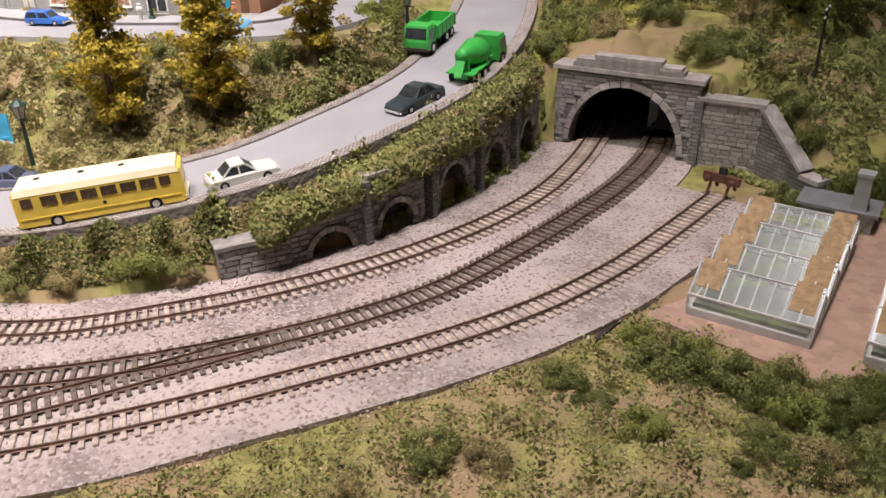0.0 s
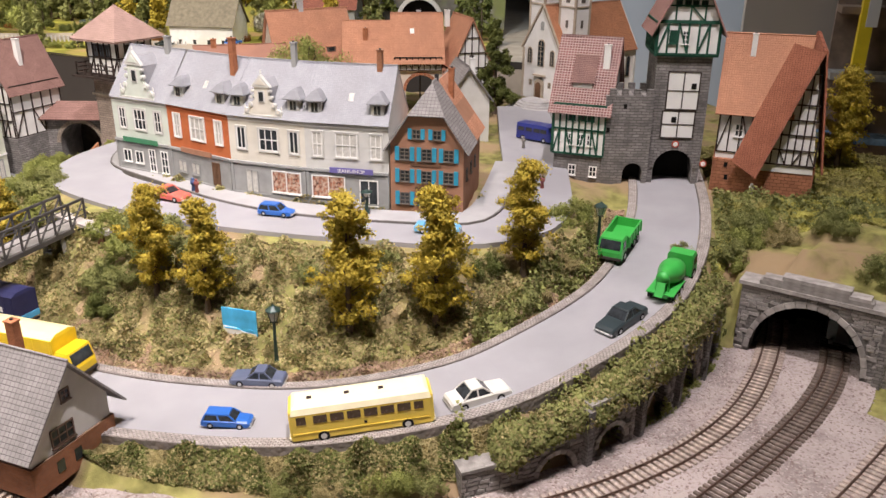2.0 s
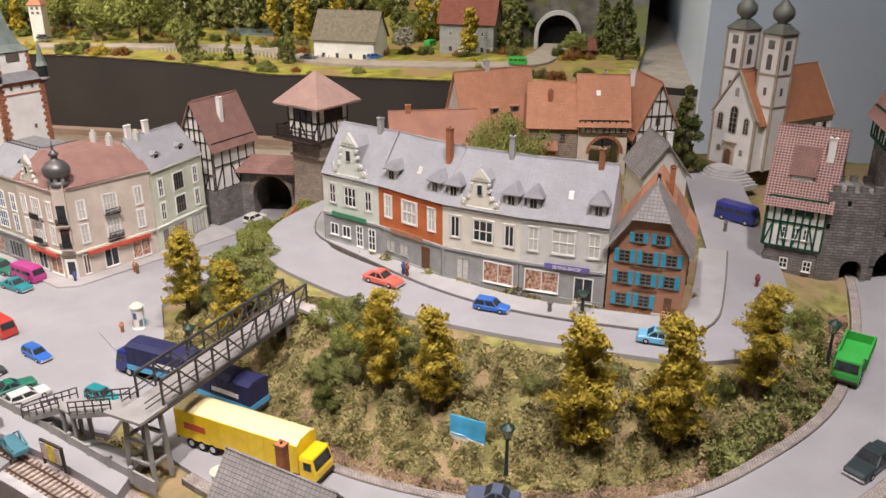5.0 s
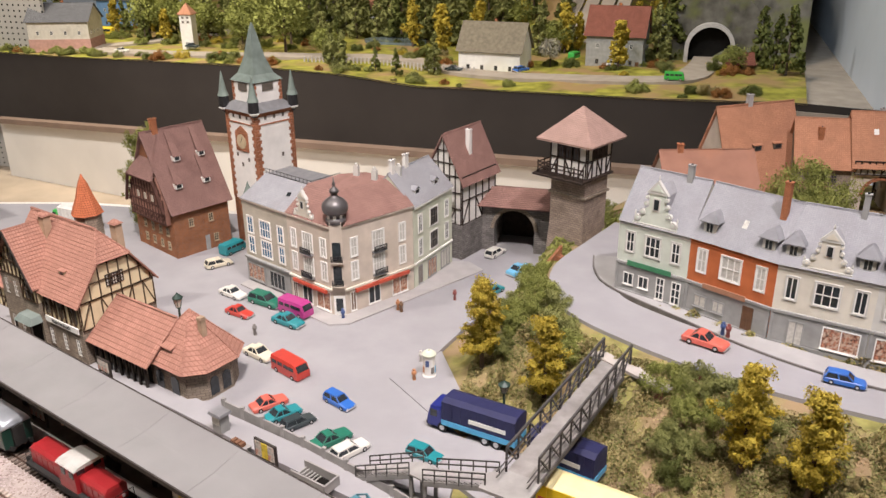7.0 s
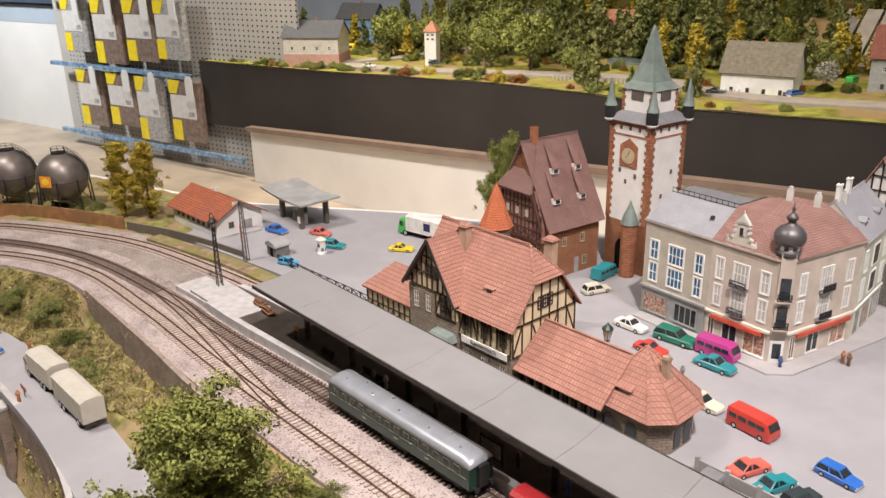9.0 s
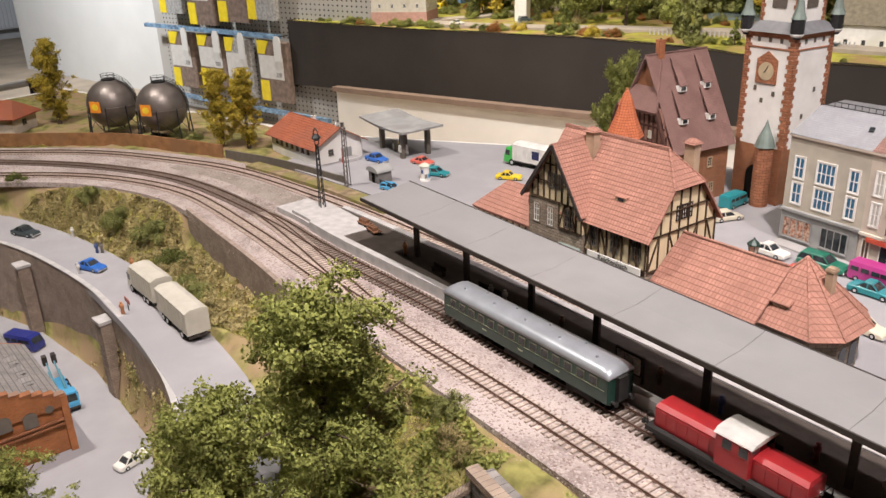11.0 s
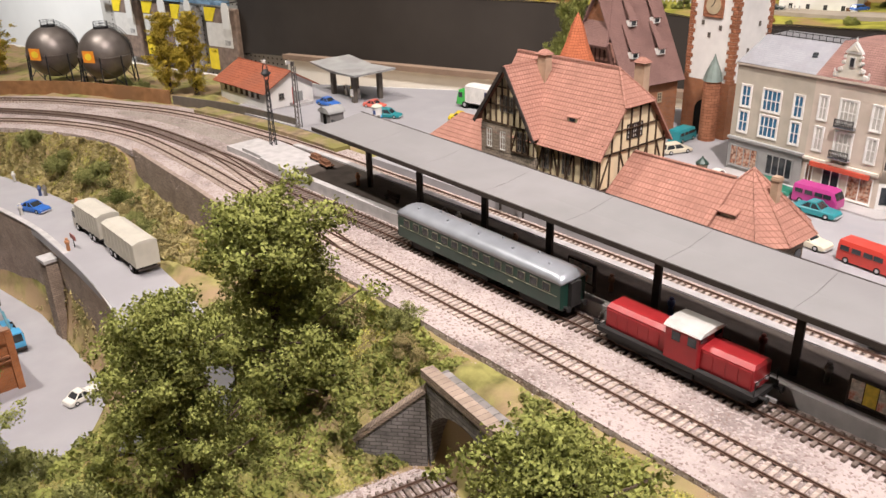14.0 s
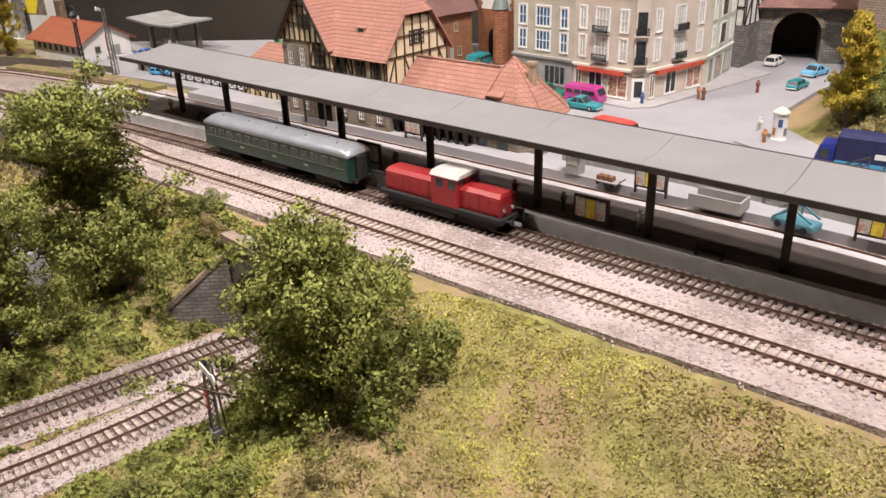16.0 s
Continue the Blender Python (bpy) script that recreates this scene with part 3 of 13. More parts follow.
browntile_mat = mat("dark_brown_red_tiles", (0.265, 0.155, 0.135), 0.8, 0, 0.08, 60, 0.6, 700, kind="tiles", size=(0.0026, 0.0020), mortar=0.09)
dustytile_mat = mat("dusty_red_tiles", (0.34, 0.195, 0.165), 0.85, 0, 0.09, 60, 0.6, 700, kind="tiles", size=(0.0026, 0.0020), mortar=0.09)
greyroof_mat = mat("weathered_grey_roof", (0.27, 0.25, 0.24), 0.85, 0, 0.10, 60, 0.5, 700, kind="tiles", size=(0.004, 0.003), mortar=0.08)
beam_mat = mat("dark_timber", (0.045, 0.032, 0.026), 0.8, 0, 0.2, 120, 0.3, 700)
green_beam_mat = mat("green_timber", (0.025, 0.085, 0.055), 0.7, 0, 0.2, 120, 0.3, 700)
winwhite_mat = mat("white_window_paint", (0.80, 0.79, 0.75), 0.6, 0, 0.05, 100, 0.1, 700)
windark_mat = mat("dark_window_frame", (0.13, 0.11, 0.09), 0.6, 0, 0.1, 100, 0.1, 700)
blueshut_mat = mat("turquoise_shutter_paint", (0.03, 0.29, 0.43), 0.6, 0, 0.1, 100, 0.3, 900)
pane_mat = glass_mat("window_pane")
paneblue_mat = glass_mat("blue_window_pane", (0.05, 0.16, 0.28))
curtain_mat = mat("curtained_pane", (0.55, 0.53, 0.48), 0.35, 0, 0.15, 300, 0.1, 900)
shoplit_mat = mat("shop_display", (0.30, 0.12, 0.07), 0.3, 0, 0.9, 350, 0.1, 900, (0.55, 0.40, 0.30), 260, 0.52)
copper_mat = mat("verdigris_copper", (0.215, 0.265, 0.235), 0.6, 0.2, 0.15, 60, 0.3, 700)
door_mat = mat("brown_door", (0.14, 0.07, 0.035), 0.6, 0, 0.15, 100, 0.2, 700)
brickred_mat = mat("orange_brick_chimney", (0.50, 0.20, 0.10), 0.85, 0, 0.15, 90, 0.5, 700, kind="bricks", size=(0.0026, 0.0011), mortar=0.12)
zinc_mat = mat("dull_zinc", (0.30, 0.30, 0.31), 0.5, 0.4, 0.1, 80, 0.2, 700)
iron_mat = mat("black_iron", (0.03, 0.03, 0.032), 0.5, 0.3, 0.2, 120, 0.2, 700)

WIN = {}


def window(house, face, u, z, w, h, dims, frame=None, pane=None, cross=(1, 1), border=0.0013, sill=True, surround=None, name="window"):
    """A window on a face of a house: frame with bars, a pane behind it, and a sill. dims: width and depth of the house."""
    frame, pane = frame or winwhite_mat, pane or pane_mat
    key = (round(w, 4), round(h, 4), frame.name, pane.name, cross, border, sill, surround.name if surround else "")
    if key not in WIN:
        s = Shape()
        a, b, y0 = w / 2, border, -0.0010
        s.bars(-a, a, 0, h, b, cross[0], cross[1], 0.0005, y0, 0)
        p = Shape().box(-a + b, a - b, -0.0004, -0.0001, b, h - b)
        r = None
        if surround:
            r = Shape().bars(-a - 0.0013, a + 0.0013, -0.0015, h + 0.0014, 0.0014, 0, 0, 0, -0.0014, 0)
            r = r.mesh("surround", surround)
        elif sill:
            r = Shape().box(-a - 0.0006, a + 0.0006, -0.0020, 0, -0.0009, 0).mesh("window_sill", frame)
        WIN[key] = (s.mesh("window_frame", frame), p.mesh("pane", pane), r)
    fm, pm, rm = WIN[key]
    W, D = dims
    place = {"front": ground_pose(u, 0, z), "right": ground_pose(W, u, z, 90), "left": ground_pose(0, u, z, -90), "back": ground_pose(u, D, z, 180)}[face]
    f = part(name, fm, None, house, "", place)
    part("pane", pm, None, f)
    if rm:
        part("surround" if surround else "window_sill", rm, None, f)
    return f


def beam(house, face, u0, z0, u1, z1, dims, material=None, w=0.0016):
    """A timber from one point of a face to another, a little proud of the wall."""
    material = material or beam_mat
    W, D = dims
    e = 0.0007
    pt = {"front": lambda u, z: (u, -e, z), "right": lambda u, z: (W + e, u, z), "left": lambda u, z: (-e, u, z), "back": lambda u, z: (u, D + e, z)}[face]
    a, b = Vector(pt(u0, z0)), Vector(pt(u1, z1))
    d = b - a
    length = d.length
    key = (material.name, "beam", round(length, 3), w)
    if key not in CUBES:
        CUBES[key] = Shape().box(-length / 2, length / 2, -0.0010, 0.0010, -w / 2, w / 2).mesh("beam", material)
    d.normalize()
    out = Vector({"front": (0, -1, 0), "right": (1, 0, 0), "left": (-1, 0, 0), "back": (0, 1, 0)}[face])
    up = out.cross(d)
    m = Matrix(((d.x, -out.x, up.x, 0), (d.y, -out.y, up.y, 0), (d.z, -out.z, up.z, 0), (0, 0, 0, 1)))
    return part("beam", CUBES[key], None, house, "", Matrix.Translation((a + b) / 2) @ m)


def timber_face(house, face, u0, u1, z0, z1, dims, cols, rows=2, material=None, diag=True, w=0.0016, top=None):
    """A field of half-timbering: posts, rails and braces. top(u) bounds the posts under a gable."""
    lim = top or (lambda u: z1)
    n = cols
    for i in range(n + 1):
        u = u0 + (u1 - u0) * i / n
        zt = min(z1, lim(u))
        if zt > z0 + 0.002:
            beam(house, face, u, z0, u, zt, dims, material, w)
    for r in range(rows + 1):
        z = z0 + (z1 - z0) * r / rows
        ok = [u0 + (u1 - u0) * k / 40 for k in range(41) if lim(u0 + (u1 - u0) * k / 40) >= z - 1e-6]
        if len(ok) > 2:
            beam(house, face, ok[0], z, ok[-1], z, dims, material, w)
    if diag:
        for i in range(0, n, 2):
            a, b = u0 + (u1 - u0) * i / n, u0 + (u1 - u0) * (i + 1) / n
            za, zb = z0, z0 + (z1 - z0) / rows
            if lim(a) >= zb and lim(b) >= zb:
                if i % 4 == 0:
                    beam(house, face, a, za, b, zb, dims, material, w * 0.85)
                else:
                    beam(house, face, a, zb, b, za, dims, material, w * 0.85)


def body_gable_x(house, w, d, h, hr, wall, ridge=0.5, z0=-0.004):
    """Walls under a ridge that runs along x."""
    yr = d * ridge
    return part("wall", Shape().prism_x([(0, z0), (d, z0), (d, h), (yr, hr), (0, h)], 0, w), wall, house)


def roof_gable_x(house, w, d, h, hr, material, over=0.004, side=0.003, ridge=0.5, t=0.0016, label=""):
    yr = d * ridge
    k0, k1 = (hr - h) / yr, (hr - h) / (d - yr)
    e = 0.0012
    f = part("roof", Shape().slab([(-side, -over, h - over * k0 + e), (w + side, -over, h - over * k0 + e), (w + side, yr, hr + e), (-side, yr, hr + e)], t), material, house, label)
    part("roof", Shape().slab([(-side, yr, hr + e), (w + side, yr, hr + e), (w + side, d + over, h - over * k1 + e), (-side, d + over, h - over * k1 + e)], t), material, house, label)
    part("ridge", Shape().bar((-side, yr, hr + e + 0.0004), (w + side, yr, hr + e + 0.0004), 0.0020, 0.0012), material, f)
    return f


def body_gable_y(house, w, d, h, hr, wall, ridge=0.5, z0=-0.004):
    xr = w * ridge
    return part("wall", Shape().prism_y([(0, z0), (w, z0), (w, h), (xr, hr), (0, h)], 0, d), wall, house)


def roof_gable_y(house, w, d, h, hr, material, over=0.004, side=0.004, ridge=0.5, t=0.0016, label="", hip=0.0, knee=0.5):
    """Roof with its ridge along y; hip: how far the front end is cut back at the ridge, as a half-hip from the knee up."""
    xr = w * ridge
    k0, k1 = (hr - h) / xr, (hr - h) / (w - xr)
    e = 0.0012
    zm = h + (hr - h) * knee
    xa, xb = xr - (hr - zm) / k0, xr + (hr - zm) / k1
    if hip <= 0:
        quads = [[(-over, d + side, h - over * k0 + e), (-over, -side, h - over * k0 + e), (xr, -side, hr + e), (xr, d + side, hr + e)],
                 [(xr, d + side, hr + e), (xr, -side, hr + e), (w + over, -side, h - over * k1 + e), (w + over, d + side, h - over * k1 + e)]]
    else:
        quads = [[(-over, d + side, h - over * k0 + e), (-over, -side, h - over * k0 + e), (xa, -side, zm + e), (xr, hip, hr + e), (xr, d + side, hr + e)],
                 [(xr, d + side, hr + e), (xr, hip, hr + e), (xb, -side, zm + e), (w + over, -side, h - over * k1 + e), (w + over, d + side, h - over * k1 + e)],
                 [(xa, -side, zm + e), (xb, -side, zm + e), (xr, hip, hr + e)]]
    f = [part("roof", Shape().slab(q, t), material, house, label) for q in quads][0]
    part("ridge", Shape().bar((xr, max(hip, -side), hr + e + 0.0004), (xr, d + side, hr + e + 0.0004), 0.0020, 0.0012), material, f)
    return f


def roof_hip(house, x0, x1, y0, y1, h, hr, material, over=0.004, inset=None, t=0.0016, label=""):
    """A hipped roof; inset: how far the ridge ends lie from the ends of the longer side."""
    x0, x1, y0, y1 = x0 - over, x1 + over, y0 - over, y1 + over
    e = 0.001
    s = Shape()
    if x1 - x0 >= y1 - y0:
        i = (y1 - y0) / 2 if inset is None else inset
        ym = (y0 + y1) / 2
        a, b = (x0 + i, ym, hr + e), (max(x1 - i, x0 + i + 1e-4), ym, hr + e)
    else:
        i = (x1 - x0) / 2 if inset is None else inset
        xm = (x0 + x1) / 2
        a, b = (xm, y0 + i, hr + e), (xm, max(y1 - i, y0 + i + 1e-4), hr + e)
    p = [(x0, y0, h), (x1, y0, h), (x1, y1, h), (x0, y1, h)]
    if x1 - x0 >= y1 - y0:
        s.slab([p[0], p[1], b, a], t).slab([p[2], p[3], a, b], t).slab([p[1], p[2], b], t).slab([p[3], p[0], a], t)
    else:
        s.slab([p[1], p[2], b, a], t).slab([p[3], p[0], a, b], t).slab([p[0], p[1], a], t).slab([p[2], p[3], b], t)
    s.box(x0 + 0.001, x1 - 0.001, y0 + 0.001, y1 - 0.001, h - 0.003, h - 0.0005)
    return part("roof", s, material, house, label)


def chimney(house, x, y, z0, z1, w=0.006, d=0.005, material=None):
    s = Shape().box(x - w / 2, x + w / 2, y - d / 2, y + d / 2, z0, z1 - 0.002).box(x - w / 2 - 0.0007, x + w / 2 + 0.0007, y - d / 2 - 0.0007, y + d / 2 + 0.0007, z1 - 0.003, z1 - 0.0015)
    c = part("chimney", s, material or brickred_mat, house)
    part("flue", Shape().tube(x, y, z1 - 0.0015, z1, 0.0013, 0.0011, 8), iron_mat, c)
    return c


def dormer(house, x, y, z, w=0.010, h=0.009, d=0.012, roof=None, wall=None, style="gable"):
    """A dormer that sits on the front slope."""
    s = Shape().box(x - w / 2, x + w / 2, y, y + d, z, z + h * 0.62)
    dm = part("dormer", s, wall or winwhite_mat, house)
    r = Shape()
    o = 0.0014
    if style == "gable":
        r.slab([(x - w / 2 - o, y - o, z + h * 0.55), (x, y - o, z + h), (x, y + d, z + h), (x - w / 2 - o, y + d, z + h * 0.55)][::-1], 0.001)
        r.slab([(x, y - o, z + h), (x + w / 2 + o, y - o, z + h * 0.55), (x + w / 2 + o, y + d, z + h * 0.55), (x, y + d, z + h)][::-1], 0.001)
    elif style == "catslide":
        r.slab([(x - w / 2 - o, y - o, z + h * 0.64), (x + w / 2 + o, y - o, z + h * 0.64), (x + w * 0.25, y + d, z + h * 0.64 + d * 1.38), (x - w * 0.25, y + d, z + h * 0.64 + d * 1.38)], 0.0012)
    else:
        r.slab([(x - w / 2 - o, y - o, z + h * 0.66), (x + w / 2 + o, y - o, z + h * 0.66), (x + w / 2 + o, y + d * 1.3, z + h * 1.1), (x - w / 2 - o, y + d * 1.3, z + h * 1.1)], 0.001)
    part("dormer_roof", r, roof or slate_mat, dm)
    p = Shape().box(x - w * 0.32, x + w * 0.32, y - 0.0006, y, z + h * 0.12, z + h * 0.55)
    part("pane", p, pane_mat, dm)
    return dm


def line_frame(p, q, z):
    """Pose of a house whose front runs from p to q (seen from the front, left to right), and its width."""
    dx, dy = q[0] - p[0], q[1] - p[1]
    return ground_pose(p[0], p[1], z, math.degrees(math.atan2(dy, dx))), math.hypot(dx, dy)


# ---- the row of shops ----
ROWZ = 0.083
FRONT = [(-0.594, 0.966), (-0.505, 0.934), (-0.409, 0.888), (-0.312, 0.868), (-0.2145, 0.8605)]


def disc(x, z, r, y0, y1, n=10):
    return Shape().prism_y([(x + r * math.cos(6.28319 * k / n), z + r * math.sin(6.28319 * k / n)) for k in range(n)], y0, y1)


def scroll_gable(house, x, y, z, w, h, material, label, trim=None):
    """An ornamental gable front: a narrow upright with scrolls on its shoulders and a pointed pediment."""
    trim = trim or greyplaster_mat
    g = part("gable", Shape().prism_y([(x + a * w, z + b * h) for a, b in ((-0.5, 0), (0.5, 0), (0.5, 0.10), (0.36, 0.16), (0.27, 0.34), (0.19, 0.42), (0.19, 0.72), (-0.19, 0.72), (-0.19, 0.42), (-0.27, 0.34), (-0.36, 0.16), (-0.5, 0.10))], y - 0.0006, y + 0.0030), material, house, label)
    part("pediment", Shape().prism_y([(x - 0.25 * w, z + 0.70 * h), (x + 0.25 * w, z + 0.70 * h), (x + 0.22 * w, z + 0.75 * h), (x, z + h), (x - 0.22 * w, z + 0.75 * h)], y - 0.0016, y + 0.0034), trim, g)
    part("pediment_field", Shape().prism_y([(x - 0.14 * w, z + 0.765 * h), (x + 0.14 * w, z + 0.765 * h), (x, z + 0.92 * h)], y - 0.0022, y - 0.0015), material, g)
    part("ledge", Shape().box(x - 0.52 * w, x + 0.52 * w, y - 0.0020, y + 0.002, z - 0.0010, z + 0.0016), trim, g)
    for sg in (-1, 1):
        for a, b, r in ((0.42, 0.12, 0.070), (0.31, 0.27, 0.062), (0.245, 0.46, 0.050), (0.225, 0.61, 0.042)):
            sc = part("scroll", disc(x + sg * a * w, z + b * h, r * h, y - 0.0018, y + 0.0026), trim, g)
            part("scroll_eye", disc(x + sg * a * w, z + b * h, r * h * 0.45, y - 0.0026, y - 0.0017, 8), material, sc)
        part("finial", Shape().lathe(x + sg * 0.49 * w, y + 0.001, [(0.0014, z + 0.06 * h), (0.0014, z + 0.14 * h), (0.0004, z + 0.17 * h), (0.0013, z + 0.20 * h), (0.0003, z + 0.27 * h)], 8), trim, g)
    part("finial", Shape().lathe(x, y + 0.001, [(0.0012, z + 0.97 * h), (0.0004, z + 1.01 * h), (0.0012, z + 1.04 * h), (0.0002, z + 1.12 * h)], 8), trim, g)
    f = part("gable_window", Shape().box(x - 0.085 * w, x + 0.085 * w, y - 0.0014, y, z + 0.34 * h, z + 0.62 * h), trim, g)
    part("pane", Shape().box(x - 0.055 * w, x + 0.055 * w, y - 0.0019, y - 0.0013, z + 0.37 * h, z + 0.59 * h), pane_mat, f)
    return g


def bell_dormer(house, x, y, z, w=0.0150, h=0.0165, d=0.022, roof=None, wall=None):
    """A small upright dormer under a flared, hipped slate cap."""
    dm = part("dormer", Shape().box(x - w / 2, x + w / 2, y, y + d, z, z + h), wall or greyplaster_mat, house)
    a, o = w / 2, 0.0042
    rings = []
    for k, zz in ((a + o, z + h - 0.0012), (a + o, z + h - 0.0002), (a + 0.0010, z + h + 0.0030), (a * 0.66, z + h + 0.0075), (0.0006, z + h + 0.0105)):
        rings.append([(x - k, y + a - k, zz), (x + k, y + a - k, zz), (x + k, y + d + a, zz), (x - k, y + d + a, zz)])
    part("dormer_roof", Shape().rings(rings), roof or mat("dormer_slate", (0.25, 0.25, 0.265), 0.8, 0, 0.1, 60, 0.4, 700), dm)
    f = part("window_frame", Shape().box(x - a * 0.62, x + a * 0.62, y - 0.0007, y, z + h * 0.16, z + h * 0.88), greyplaster_mat, dm)
    for sg in (-1, 1):
        part("pane", Shape().box(x + sg * a * 0.28 - a * 0.22, x + sg * a * 0.28 + a * 0.22, y - 0.0011, y - 0.0006, z + h * 0.22, z + h * 0.82), pane_mat, f)
    return dm




def shop_house(k, label, wall, roofmat, wins, shop, gable=None, dormers=(), sky=()):
    at, w = line_frame(FRONT[k], FRONT[k + 1], ROWZ)
    h, hr, d = 0.097, 0.152, 0.085
    t = thing("shop_house", label, "house", at, "row of shops")
    body_gable_x(t, w, d, h, hr, wall, 0.5)
    roof_gable_x(t, w, d, h, hr, roofmat, 0.003, 0.0004, 0.5)
    part("cornice", Shape().box(-0.0002, w + 0.0002, -0.0022, 0, h - 0.0042, h - 0.0018).box(0, w, -0.0012, 0, h - 0.0075, h - 0.0066), greyplaster_mat if wall != orange_mat else orange_mat, t)
    part("shop_front", Shape().box(0.0004, w - 0.0004, -0.0014, 0, 0, 0.037).box(0, w, -0.0030, 0, 0.0385, 0.0415).box(0.0002, w - 0.0002, -0.0026, 0, -0.003, 0.004), shopgrey_mat, t, "grey shop front")
    for u, ww, hh, cr, pm in wins:
        window(t, "front", u * w, 0.056, ww, hh, (w, d), None, pm, cr, surround=(winwhite_mat if wall == orange_mat else greyplaster_mat))
    for u, ww, z, hh, pm, fr in shop:
        f = window(t, "front", u * w, z, ww, hh, (w, d), fr, pm, (1, 0) if ww > 0.012 else (1, 2), name="shop_window")
        f.location.y -= 0.0015
    for u in (0.02, 0.98):
        part("pilaster", Shape().box(u * w - 0.0016, u * w + 0.0016, -0.0024, 0, 0, 0.038), shopgrey_mat, t)
    if gable:
        scroll_gable(t, gable[0] * w, 0.0, h - 0.001, gable[1], gable[2], wall, "ornamental scrolled gable front")
        part("gable_roof", Shape().prism_y([(gable[0] * w - gable[1] * 0.19, h), (gable[0] * w + gable[1] * 0.19, h), (gable[0] * w + gable[1] * 0.19, h + gable[2] * 0.66), (gable[0] * w, h + gable[2] * 0.86), (gable[0] * w - gable[1] * 0.19, h + gable[2] * 0.66)], 0.003, 0.035), roofmat, t)
    for u in dormers:
        bell_dormer(t, u * w, 0.0050, h + 0.0045)
    for u in sky:
        y, z = 0.017, h + 0.0225
        part("skylight", Shape().slab([(u * w - 0.0028, y - 0.003, z - 0.0025), (u * w + 0.0028, y - 0.003, z - 0.0025), (u * w + 0.0028, y + 0.003, z + 0.0052), (u * w - 0.0028, y + 0.003, z + 0.0052)], 0.001), curtain_mat, t)
    return t, w


def awning_sign(house, x0, x1, z, material, text=None, tcol=None):
    s = part("sign_board", Shape().box(x0, x1, -0.0044, -0.0030, z, z + 0.0062), material, house)
    if text:
        cu = bpy.data.curves.new("sign_text", "FONT")
        cu.body, cu.size, cu.extrude = text, 0.0058, 0.0002
        cu.align_x = "CENTER"
        cu.materials.append(tcol or winwhite_mat)
        o = part("sign_text", cu, None, s)
        o.matrix_basis = Matrix.Translation(((x0 + x1) / 2, -0.0046, z + 0.0010)) @ Matrix.Rotation(radians(90), 4, "X")
    return s


signgreen_mat = mat("green_sign", (0.05, 0.20, 0.10), 0.6)
signpurple_mat = mat("purple_sign", (0.14, 0.12, 0.34), 0.6)
signred_mat = mat("red_sign", (0.55, 0.09, 0.05), 0.5)

g, w = shop_house(0, "narrow mint-green shop house with an ornamental scrolled gable", mint_mat, slate_mat, [(0.18, 0.011, 0.026, (1, 1), None), (0.5, 0.020, 0.026, (2, 1), None), (0.82, 0.011, 0.026, (1, 1), None)],
                  [(0.2, 0.014, 0.012, 0.016, None, winwhite_mat), (0.42, 0.014, 0.012, 0.016, None, winwhite_mat), (0.66, 0.011, 0.004, 0.029, None, winwhite_mat), (0.88, 0.012, 0.004, 0.029, None, winwhite_mat)], (0.5, 0.056, 0.058))
awning_sign(g, 0.18 * w, 0.80 * w, 0.039, signgreen_mat)
chimney(g, 0.72 * w, 0.040, 0.13, 0.170, 0.007, 0.006, shopgrey_mat)
window(g, "left", 0.03, 0.054, 0.010, 0.022, (w, 0.085), None, None, (1, 1), surround=greyplaster_mat)
o1, w = shop_house(1, "orange-red shop house with white window surrounds and grey slate roof", orange_mat, slate_mat, [(0.16, 0.011, 0.028, (1, 1), curtain_mat), (0.5, 0.024, 0.028, (2, 1), curtain_mat), (0.84, 0.011, 0.028, (1, 1), curtain_mat)],
                   [(0.2, 0.016, 0.012, 0.015, curtain_mat, shopgrey_mat), (0.42, 0.015, 0.012, 0.015, curtain_mat, shopgrey_mat), (0.76, 0.013, 0.002, 0.031, door_mat, door_mat)], None, (0.18, 0.85), (0.52,))
awning_sign(o1, 0.22 * w, 0.72 * w, 0.0385, hotel_mat)
chimney(o1, 0.86 * w, 0.030, 0.118, 0.178, 0.007, 0.006)
y1, w = shop_house(2, "cream shop house with a small central gable and display windows", cream_mat, slate_mat, [(0.17, 0.012, 0.026, (1, 0), None), (0.53, 0.025, 0.026, (2, 1), None), (0.86, 0.012, 0.026, (1, 0), None)],
                   [(0.28, 0.017, 0.004, 0.028, curtain_mat, shopgrey_mat), (0.74, 0.038, 0.008, 0.026, shoplit_mat, winwhite_mat)], (0.48, 0.048, 0.047), (0.12, 0.85))
chimney(y1, 0.70 * w, 0.040, 0.128, 0.176, 0.006, 0.005, shopgrey_mat)
j1, w = shop_house(3, "pale grey shop house with a purple shop sign and slate roof", greyplaster_mat, slate_mat, [(0.15, 0.012, 0.028, (1, 1), curtain_mat), (0.5, 0.026, 0.028, (2, 1), curtain_mat), (0.85, 0.013, 0.028, (1, 1), curtain_mat)],
                   [(0.27, 0.040, 0.008, 0.026, shoplit_mat, winwhite_mat), (0.76, 0.022, 0.002, 0.030, pane_mat, winwhite_mat)], None, (0.12, 0.86), (0.52,))
awning_sign(j1, 0.30 * w, 0.82 * w, 0.0385, signpurple_mat, "JEANS-SHOP")
chimney(j1, 0.80 * w, 0.040, 0.13, 0.172, 0.006, 0.006, brick_mat)


